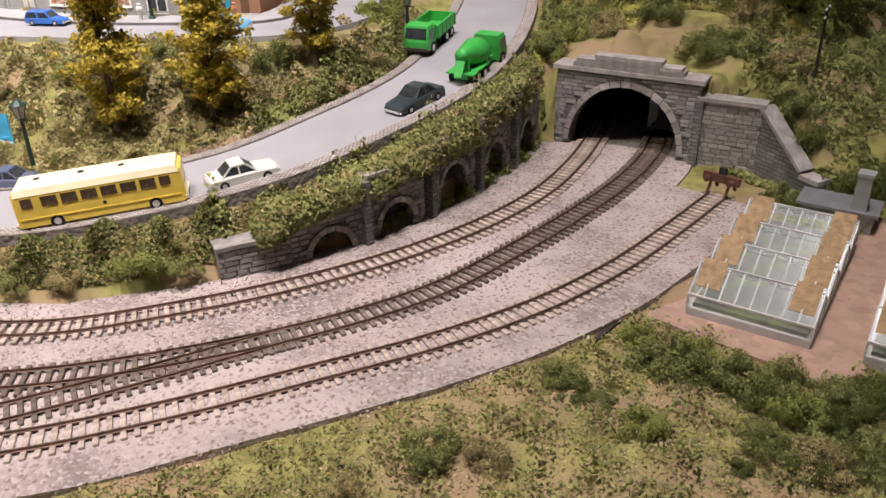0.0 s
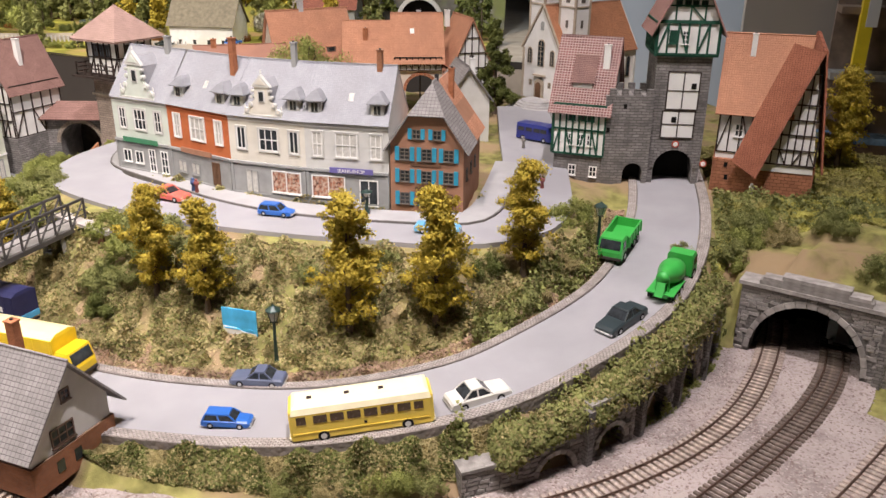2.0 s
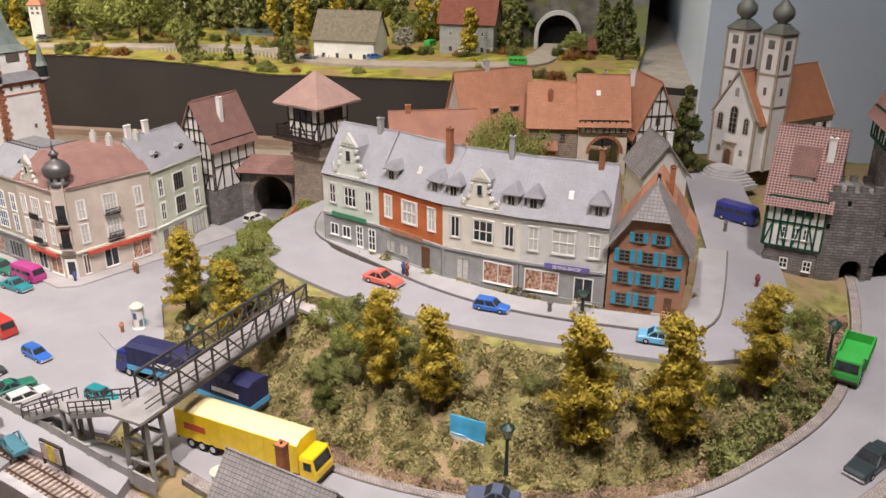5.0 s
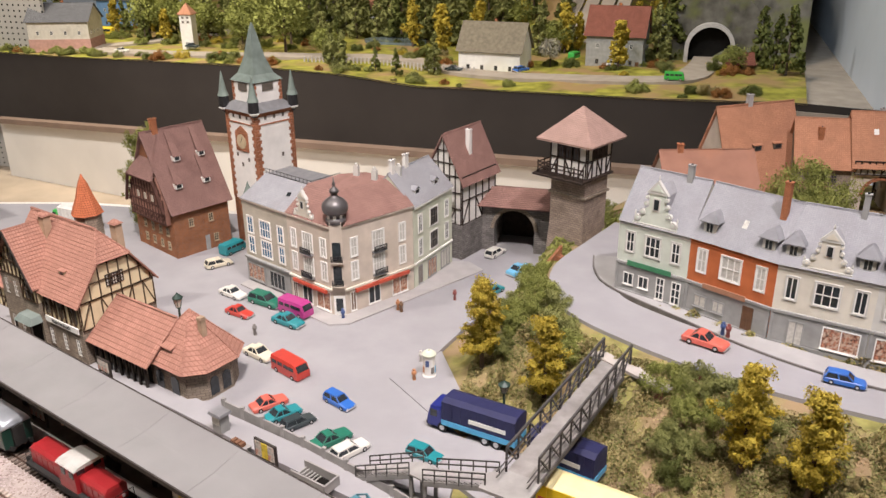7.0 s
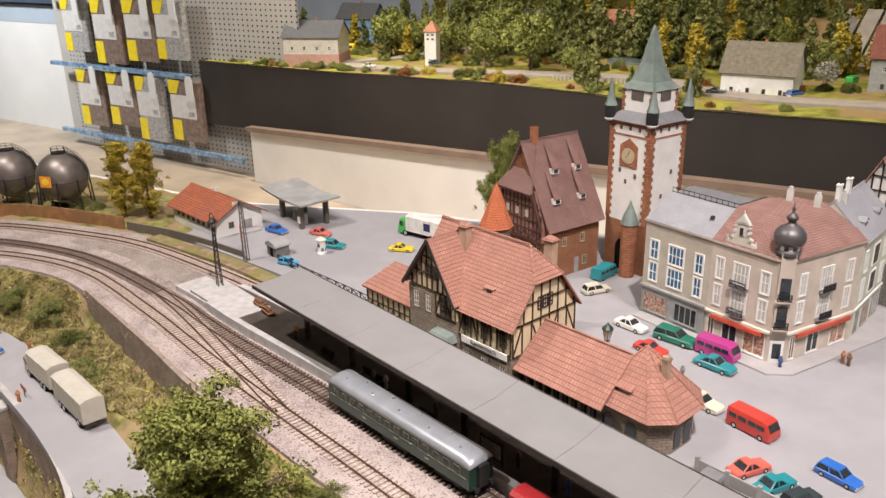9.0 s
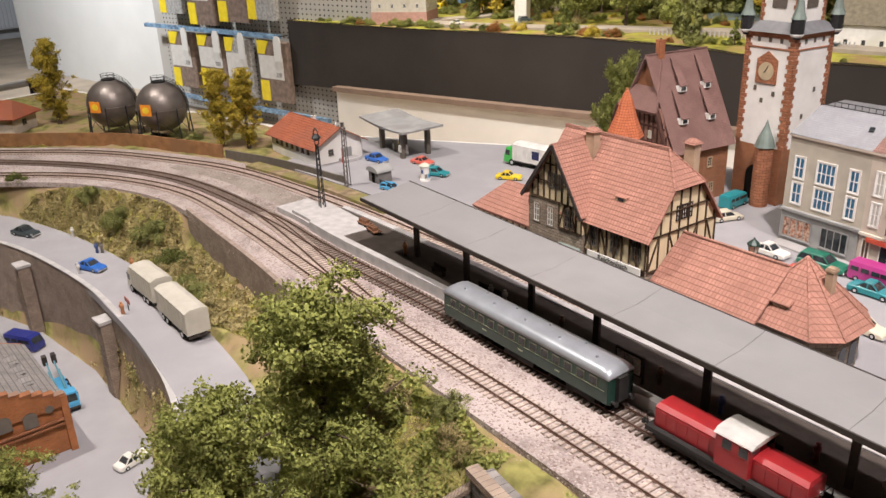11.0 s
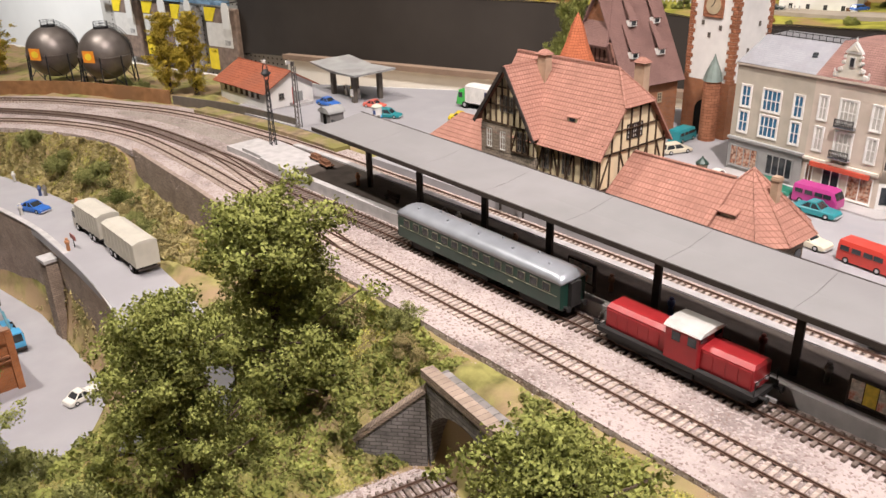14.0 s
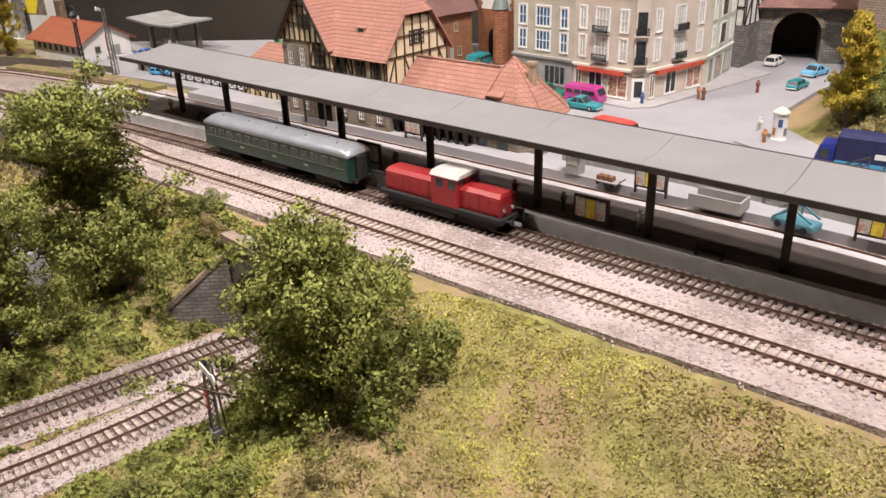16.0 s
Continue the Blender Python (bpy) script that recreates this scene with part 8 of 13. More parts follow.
# upper street
car("coral", "coupe", -0.472, 0.852, 0.0838, -18, 0.050, "red coupe in front of the shops")
car("blue", "beetle", -0.333, 0.818, 0.0838, -7, 0.040, "bright blue small car on the shop street")
car("light blue", "saloon", -0.150, 0.792, 0.0838, -3, 0.048, "light blue saloon parked by the inn")
car("navy", "van", -0.057, 1.165, 0.0926, -30, 0.058, "dark blue delivery van on the upper street")
# the square
for c, k, x, y, a, l, lab in (("blue", "beetle", -0.861, 0.711, -20, 0.042, "blue beetle-shaped car driving over the square"), ("coral", "saloon", -0.935, 0.677, 56, 0.044, "coral red saloon in the station car park"), ("teal", "saloon", -0.908, 0.664, 60, 0.044, "teal saloon in the station car park"),
                              ("dark", "beetle", -0.883, 0.657, 60, 0.040, "dark small car in the station car park"), ("green", "coupe", -0.833, 0.642, 60, 0.046, "dark green coupe in the station car park"), ("white", "estate", -0.805, 0.632, 64, 0.044, "white estate car in the station car park"),
                              ("red", "van", -0.951, 0.751, -20, 0.052, "red minibus driving on the square"), ("cream", "saloon", -1.011, 0.772, -17, 0.048, "cream taxi saloon beside the station"), ("teal", "saloon", -1.025, 0.864, -13, 0.050, "teal saloon before the corner house"),
                              ("magenta", "van", -1.032, 0.897, -14, 0.052, "magenta delivery van before the corner house"), ("green", "estate", -1.089, 0.907, -10, 0.056, "dark green estate car before the corner house"), ("white", "saloon", -1.152, 0.913, -15, 0.047, "white saloon before the corner house"),
                              ("red", "coupe", -1.105, 0.863, -11, 0.044, "red coupe on the square"), ("cream", "beetle", -1.241, 1.000, 56, 0.044, "cream small car near the clock tower"), ("teal", "van", -1.256, 1.060, 80, 0.046, "teal van under the clock tower"),
                              ("white", "beetle", -0.833, 1.205, 74, 0.044, "white small car leaving the town gate"), ("light blue", "saloon", -0.773, 1.150, 65, 0.050, "light blue saloon below the watch tower"), ("teal", "hatch", -0.789, 1.062, 70, 0.040, "teal small car by the hillside"),
                              ("teal", "beetle", -0.729, 0.655, -10, 0.040, "teal small car below the footbridge stairs"), ("teal", "beetle", -1.703, 0.936, 16, 0.044, "turquoise small car near the filling station"), ("blue", "saloon", -1.845, 0.942, -3, 0.046, "blue saloon under the filling station roof"),
                              ("coral", "saloon", -1.766, 0.974, 5, 0.042, "red car at the filling station"), ("sky", "hatch", -1.712, 0.838, 8, 0.036, "bright blue small van by the fence"), ("yellow", "coupe", -1.592, 0.986, 22, 0.042, "yellow car behind the station"),
                              ("sky", "hatch", -1.475, 0.795, -14, 0.036, "bright blue three-wheeler beside the station")):
    car(c, k, x, y, 0.0002, a, l, lab)
# lower road and yard
car("blue", "saloon", -1.962, 0.462, -0.0658, 12, 0.048, "blue saloon on the lower road")
car("dark", "saloon", -2.190, 0.470, -0.0658, 15, 0.050, "dark grey saloon on the lower road")
car("navy", "van", -2.076, 0.388, -0.1998, 20, 0.058, "dark blue van in the lower yard")
car("white", "coupe", -1.676, 0.335, -0.1998, 95, 0.044, "white sports car in the lower yard")


busglass_mat = glass_mat("brown_bus_glass", (0.075, 0.045, 0.022), 0.25)


def bus():
    t = thing("bus", "yellow touring bus with cream roof", "bus", ground_pose(-0.174, 0.540, 0.0125, 17) @ Matrix.Rotation(radians(-4), 4, "Y"))
    b = paint("bus_yellow", COLOURS["bus yellow"])
    # cream roof paint, set paler to carry the brightness from above
    roofm = paint("pale_cream_yellow", (0.92, 0.84, 0.56))
    L, hw, H = 0.056, 0.0145, 0.031
    part("body", loft_x([(-L, hw * 0.93, 0.0035, H * 0.55, H * 0.86), (-L * 0.97, hw, 0.0030, H * 0.78, H * 0.90), (L * 0.95, hw, 0.0030, H * 0.78, H * 0.90), (L * 1.0, hw * 0.92, 0.0040, H * 0.50, H * 0.86)]), b, t)
    part("roof", Shape().rings([[(sx * L * 0.972, sy * hw * 1.01, H * 0.82) for sx, sy in ((-1, -1), (1, -1), (1, 1), (-1, 1))], [(sx * L * 0.95, sy * hw * 0.90, H * 0.97) for sx, sy in ((-1, -1), (1, -1), (1, 1), (-1, 1))], [(sx * L * 0.90, sy * hw * 0.6, H * 1.02) for sx, sy in ((-1, -1), (1, -1), (1, 1), (-1, 1))]]), roofm, t)
    for s in (-1, 1):
        for k in range(8):
            u = -0.90 + k * 0.232
            wd = 0.185 if k not in (0, 7) else 0.13
            cube_part("side_window", busglass_mat, t, L * u, L * (u + wd), s * (hw + 0.0001) - 0.0003, s * (hw + 0.0001) + 0.0003, H * 0.55, H * 0.77)
        cube_part("trim_strip", b, t, -L * 0.97, L * 0.94, s * (hw + 0.0001) - 0.0003, s * (hw + 0.0001) + 0.0003, H * 0.27, H * 0.30)
        cube_part("door_line", tyre_mat, t, L * 0.02, L * 0.06, s * (hw + 0.0002) - 0.0003, s * (hw + 0.0002) + 0.0003, H * 0.36, H * 0.43, "small dark emblem bar")
        for u in (-0.55, 0.62):
            wheel_part(t, L * u, s * (hw - 0.0012), 0.0046, 0.0032, s)
    part("windscreen", Shape().slab([(L * 1.002, -hw * 0.85, H * 0.46), (L * 1.002, hw * 0.85, H * 0.46), (L * 0.985, hw * 0.82, H * 0.84), (L * 0.985, -hw * 0.82, H * 0.84)], 0.0004), carglass_mat, t)
    part("rear_window", Shape().slab([(-L * 1.0, hw * 0.8, H * 0.52), (-L * 1.0, -hw * 0.8, H * 0.52), (-L * 0.985, -hw * 0.78, H * 0.80), (-L * 0.985, hw * 0.78, H * 0.80)], 0.0004), carglass_mat, t)
    for u in (-0.70, -0.18, 0.30):
        cube_part("roof_hatch", beam_mat, t, L * u - 0.002, L * u + 0.002, -0.0018, 0.0018, H * 1.015, H * 1.035)
    for s in (-1, 1):
        part("bumper", Shape().soft_box(s * L - 0.001, s * L + 0.001, -hw * 0.95, hw * 0.95, 0.004, 0.0062, 0.0004), roofm, t)


bus()


def truck_cab(t, x, hw, H, material, long=0.018):
    part("cab", loft_x([(x, hw * 0.96, 0.005, H * 0.86, H * 0.97), (x + long * 0.75, hw * 0.97, 0.005, H * 0.80, H * 0.96), (x + long * 0.95, hw * 0.95, 0.005, H * 0.48, H * 0.56), (x + long, hw * 0.90, 0.006, H * 0.36, H * 0.46)]), material, t)
    part("windscreen", Shape().slab([(x + long * 0.962, -hw * 0.82, H * 0.56), (x + long * 0.962, hw * 0.82, H * 0.56), (x + long * 0.79, hw * 0.78, H * 0.90), (x + long * 0.79, -hw * 0.78, H * 0.90)], 0.0004), carglass_mat, t)
    for s in (-1, 1):
        cube_part("side_window", carglass_mat, t, x + long * 0.28, x + long * 0.74, s * hw * 0.965 - 0.0004, s * hw * 0.965 + 0.0004, H * 0.56, H * 0.84)
    part("bumper", Shape().soft_box(x + long - 0.001, x + long + 0.001, -hw * 0.92, hw * 0.92, 0.005, 0.008, 0.0004), darkpost_mat, t)


def wheels_row(t, xs, hw, r=0.0058):
    for x in xs:
        for s in (-1, 1):
            wheel_part(t, x, s * (hw - 0.0016), r, 0.0034, s)


def dump_truck():
    t = thing("dump_truck", "bright green tipper lorry with an empty open bed", "truck", ground_pose(0.041, 0.836, 0.0575, 250) @ Matrix.Rotation(radians(6), 4, "Y"))
    g = paint("bright_green", COLOURS["bright green"], 0.45)
    hw = 0.0135
    truck_cab(t, 0.016, hw, 0.029, g)
    part("chassis", Shape().box(-0.036, 0.018, -0.006, 0.006, 0.006, 0.0095), darkpost_mat, t)
    s = Shape().box(-0.036, 0.013, -hw, hw, 0.0105, 0.0125)
    for q in (-1, 1):
        s.box(-0.036, 0.013, q * hw - 0.0008, q * hw + 0.0008, 0.0125, 0.0235)
    s.box(0.012, 0.0136, -hw, hw, 0.0125, 0.0250).box(-0.0368, -0.0355, -hw, hw, 0.0125, 0.0225)
    part("tipper_bed", s, g, t)
    for k in range(5):
        for q in (-1, 1):
            cube_part("rib", g, t, -0.034 + k * 0.011, -0.0325 + k * 0.011, q * (hw + 0.0012) - 0.0006, q * (hw + 0.0012) + 0.0006, 0.011, 0.0235)
    wheels_row(t, (-0.026, -0.013, 0.022), hw)


def mixer_truck():
    t = thing("concrete_mixer", "bright green concrete mixer lorry", "truck", ground_pose(0.090, 0.765, 0.0500, 65) @ Matrix.Rotation(radians(-6), 4, "Y"))
    g = paint("bright_green", COLOURS["bright green"], 0.45)
    hw = 0.0135
    truck_cab(t, 0.018, hw, 0.029, g)
    part("chassis", Shape().box(-0.038, 0.02, -0.007, 0.007, 0.006, 0.0105), g, t)
    ax = Matrix.Translation((-0.010, 0, 0.0215)) @ Matrix.Rotation(radians(-78), 4, "Y")
    part("drum", Shape().lathe(0, 0, [(0.003, -0.024), (0.0085, -0.021), (0.0125, -0.008), (0.0128, 0.0), (0.0095, 0.012), (0.0055, 0.023), (0.0062, 0.026)], 16), g, t, "", ax, True)
    part("chute", Shape().bar((-0.036, 0, 0.022), (-0.044, 0, 0.010), 0.008, 0.0015).bar((-0.033, 0.006, 0.006), (-0.033, 0.006, 0.026), 0.0015, 0.0015).bar((-0.033, -0.006, 0.006), (-0.033, -0.006, 0.026), 0.0015, 0.0015), g, t)
    part("mudguard", Shape().box(-0.040, -0.004, -hw, hw, 0.0108, 0.0120), g, t)
    wheels_row(t, (-0.029, -0.015, 0.024), hw)


dump_truck()
mixer_truck()


def box_truck(name, label, at, cabm, boxm, L, H, skirt=None, marks=None, wheels=(-0.6, -0.35, 0.62), cab=True, hw=0.0145, top=None):
    t = thing(name, label, "truck", at)
    x0 = -L / 2
    x1 = L / 2 - (0.020 if cab else 0.0)
    if cab:
        truck_cab(t, x1 + 0.001, hw, 0.031, cabm)
    part("chassis", Shape().box(x0 + 0.002, x1 + 0.004, -0.006, 0.006, 0.006, 0.0100), darkpost_mat, t)
    b = part("box_body", Shape().rings([[(x0, -hw, 0.0102), (x1, -hw, 0.0102), (x1, hw, 0.0102), (x0, hw, 0.0102)], [(x0, -hw, H - 0.003), (x1, -hw, H - 0.003), (x1, hw, H - 0.003), (x0, hw, H - 0.003)], [(x0 + 0.0006, -hw * 0.5, H), (x1 - 0.0006, -hw * 0.5, H), (x1 - 0.0006, hw * 0.5, H), (x0 + 0.0006, hw * 0.5, H)]]), boxm, t)
    # the paler sheet paints overhead glare onto the roof of the same body colour
    if top:
        part("roof_sheet", Shape().rings([[(x0 + 0.0004, -hw * 0.97, H - 0.0026), (x1 - 0.0004, -hw * 0.97, H - 0.0026), (x1 - 0.0004, hw * 0.97, H - 0.0026), (x0 + 0.0004, hw * 0.97, H - 0.0026)], [(x0 + 0.0008, -hw * 0.5, H + 0.0005), (x1 - 0.0008, -hw * 0.5, H + 0.0005), (x1 - 0.0008, hw * 0.5, H + 0.0005), (x0 + 0.0008, hw * 0.5, H + 0.0005)]]), top, b, "lorry roof coloured paler for the glare from above")
    if skirt:
        for s in (-1, 1):
            cube_part("side_board", skirt, t, x0, x1, s * (hw + 0.0002) - 0.0004, s * (hw + 0.0002) + 0.0004, 0.0100, 0.0165)
        cube_part("tail_board", skirt, t, x0 - 0.0006, x0, -hw, hw, 0.0100, 0.0165)
    if marks:
        m, u0, u1, z0, z1 = marks
        for s in (-1, 1):
            cube_part("lettering_bar", m, t, x0 + (x1 - x0) * u0, x0 + (x1 - x0) * u1, s * (hw + 0.0002) - 0.0003, s * (hw + 0.0002) + 0.0003, z0, z1)
    for k in range(9):
        for s in (-1, 1):
            cube_part("tarp_batten", boxm, t, x0 + 0.002 + (x1 - x0 - 0.005) * k / 8, x0 + 0.0026 + (x1 - x0 - 0.005) * k / 8, s * (hw + 0.0001) - 0.0003, s * (hw + 0.0001) + 0.0003, 0.017, H - 0.0035)
    part("tail_light", Shape().box(x0 - 0.0008, x0 - 0.0002, -hw * 0.9, hw * 0.9, 0.006, 0.0085), darkpost_mat, t)
    wheels_row(t, [L / 2 * u for u in wheels], hw)
    return t


navy = mat("navy_tarpaulin", (0.022, 0.024, 0.085), 0.6, 0, 0.1, 60, 0.2, 300)
skyb = paint("sky", COLOURS["sky"])
box_truck("box_truck", "navy blue lorry with tarpaulin and light blue boards", ground_pose(-0.693, 0.712, 0.0006, 172), paint("navy", COLOURS["navy"]), navy, 0.108, 0.042, skyb, (winwhite_mat, 0.12, 0.62, 0.022, 0.027))
box_truck("truck_trailer", "navy blue tarpaulin trailer under the footbridge", ground_pose(-0.585, 0.683, 0.0006, 166), None, navy, 0.075, 0.042, skyb, (winwhite_mat, 0.2, 0.7, 0.022, 0.027), (-0.55, 0.5), False)
yel = paint("lorry_yellow", (0.86, 0.60, 0.02))
box_truck("box_truck", "long yellow lorry with red lettering under the footbridge", ground_pose(-0.520, 0.606, 0.0010, -10), yel, yel, 0.165, 0.044, None, (signred_mat, 0.08, 0.26, 0.022, 0.029), (-0.78, -0.62, -0.46, 0.45, 0.72), True, 0.0155, paint("cream_lorry_roof", (0.92, 0.80, 0.42)))
tarp = mat("beige_tarpaulin", (0.50, 0.47, 0.40), 0.7, 0, 0.06, 60, 0.2, 300)
box_truck("box_truck", "beige tarpaulin lorry on the lower road", ground_pose(-1.806, 0.464, -0.0658, 170), paint("beige", COLOURS["beige"]), tarp, 0.095, 0.042, None, None, (-0.55, -0.3, 0.62))
box_truck("truck_trailer", "beige tarpaulin trailer behind the lorry", ground_pose(-1.692, 0.440, -0.0658, 168), None, tarp, 0.100, 0.042, None, None, (-0.62, 0.35, 0.6), False)
box_truck("box_truck", "white box lorry with green cab behind the station", ground_pose(-1.600, 1.062, 0.0002, 176), paint("bright_green", COLOURS["bright green"], 0.45), mat("white_box", (0.72, 0.70, 0.66), 0.5), 0.100, 0.040, None, (navy, 0.30, 0.48, 0.018, 0.032), (-0.55, 0.62))


def crane_truck():
    t = thing("crane_truck", "bright blue crane lorry in the lower yard", "truck", ground_pose(-1.885, 0.352, -0.1998, -14))
    b = skyb
    truck_cab(t, 0.026, 0.0145, 0.028, b, 0.020)
    part("chassis", Shape().box(-0.045, 0.028, -0.013, 0.013, 0.006, 0.0105), b, t)
    for s in (-1, 1):
        part("boom", Shape().bar((0.020, s * 0.005, 0.014), (-0.048, s * 0.005, 0.036), 0.002, 0.003).bar((0.0, s * 0.007, 0.011), (-0.030, s * 0.007, 0.030), 0.0016, 0.002), trolley_mat, t)
        part("work_cage", Shape().box(-0.056, -0.046, s * 0.006 - 0.003, s * 0.006 + 0.003, 0.032, 0.045), darkpost_mat, t)
    wheels_row(t, (-0.030, -0.016, 0.034), 0.0145)


crane_truck()


# ---- the train beside the platform ----
def track_pose(path, x, dz=0.0):
    i = int(np.argmin(np.abs(path[:, 0] - x)))
    d = path[min(i + 1, len(path) - 1)] - path[max(i - 1, 0)]
    return Matrix.Translation((path[i][0], path[i][1], path[i][2] + dz)) @ Matrix.Rotation(math.atan2(d[1], d[0]), 4, "Z")


def locomotive():
    t = thing("diesel_locomotive", "red diesel shunting locomotive with a grey cab roof", "locomotive", track_pose(T2, -1.030))
    red = mat("locomotive_red", (0.32, 0.018, 0.022), 0.4, 0, 0.08, 60, 0.1, 400, clear=0.2)
    frame_m = mat("locomotive_black", (0.03, 0.028, 0.027), 0.7)
    L, hw = 0.069, 0.0165
    part("frame", Shape().box(-L, L, -hw, hw, 0.0095, 0.0135), frame_m, t)
    part("tank", Shape().soft_box(-0.020, 0.020, -hw * 0.95, hw * 0.95, 0.004, 0.0096, 0.001), frame_m, t)
    for x0, x1, h in ((-0.064, -0.006, 0.0335), (0.022, 0.064, 0.0330)):
        hd = part("hood", Shape().rings([[(x0, -0.0115, 0.0135), (x1, -0.0115, 0.0135), (x1, 0.0115, 0.0135), (x0, 0.0115, 0.0135)], [(x0, -0.0115, h - 0.003), (x1, -0.0115, h - 0.003), (x1, 0.0115, h - 0.003), (x0, 0.0115, h - 0.003)], [(x0 + 0.001, -0.0080, h), (x1 - 0.001, -0.0080, h), (x1 - 0.001, 0.0080, h), (x0 + 0.001, 0.0080, h)]]), red, t)
        for s in (-1, 1):
            for k in range(int((x1 - x0) / 0.010)):
                cube_part("hood_door", red, hd, x0 + 0.002 + k * 0.010, x0 + 0.0105 + k * 0.010, s * 0.0117 - 0.0003, s * 0.0117 + 0.0003, 0.0155, 0.0285)
    cab = part("cab", Shape().box(-0.006, 0.022, -hw * 0.96, hw * 0.96, 0.0135, 0.0400), red, t)
    part("cab_roof", Shape().prism_x([(-hw * 1.0, 0.0395), (hw * 1.0, 0.0395), (hw * 0.7, 0.0425), (0, 0.0435), (-hw * 0.7, 0.0425)], -0.008, 0.024), mat("pale_grey_roof", (0.50, 0.49, 0.46), 0.6), cab, "pale grey cab roof")
    for s in (-1, 1):
        for u in (0.001, 0.0145):
            cube_part("cab_window", carglass_mat, cab, u - 0.001, u + 0.006, s * hw * 0.965 - 0.0004, s * hw * 0.965 + 0.0004, 0.0305, 0.0375)
        cube_part("cab_window", carglass_mat, cab, -0.0066, -0.0058, s * 0.009 - 0.004, s * 0.009 + 0.004, 0.0340, 0.0385)
        cube_part("cab_window", carglass_mat, cab, 0.0218, 0.0226, s * 0.009 - 0.004, s * 0.009 + 0.004, 0.0340, 0.0385)
    for bx in (-0.040, 0.040):
        bg = part("bogie", Shape().box(bx - 0.022, bx + 0.022, -0.0125, -0.0105, 0.003, 0.008).box(bx - 0.022, bx + 0.022, 0.0105, 0.0125, 0.003, 0.008).box(bx - 0.006, bx + 0.006, -0.011, 0.011, 0.005, 0.0095), frame_m, t)
        for wx in (-0.013, 0.013):
            for s in (-1, 1):
                part("wheel", Shape().prism_y([(bx + wx + 0.0058 * math.cos(k * 0.449), 0.0058 + 0.0058 * math.sin(k * 0.449)) for k in range(14)], s * 0.0085 - 0.0012, s * 0.0085 + 0.0012), iron_mat, bg)
    for s in (-1, 1):
        for q in (-1, 1):
            part("buffer", Shape().rod((s * L, q * 0.010, 0.0115), (s * (L + 0.006), q * 0.010, 0.0115), 0.0012).rod((s * (L + 0.0055), q * 0.010, 0.0115), (s * (L + 0.0068), q * 0.010, 0.0115), 0.0026, 10), frame_m, t)
        part("coupling", Shape().box(min(s * L, s * (L + 0.008)), max(s * L, s * (L + 0.008)), -0.0015, 0.0015, 0.006, 0.008), chrome_mat, t)
        r = Shape()
        for q in (-1, 1):
            r.rod((s * (L - 0.001), q * 0.015, 0.0135), (s * (L - 0.001), q * 0.015, 0.0240), 0.0004)
        r.rod((s * (L - 0.001), -0.015, 0.0240), (s * (L - 0.001), 0.015, 0.0240), 0.0004)
        part("handrail", r, frame_m, t)
        for q in (-1, 1):
            part("headlight", Shape().rod((s * 0.0635, q * 0.006, 0.0185), (s * 0.0655, q * 0.006, 0.0185), 0.0016, 10), chrome_mat, t)
    return t


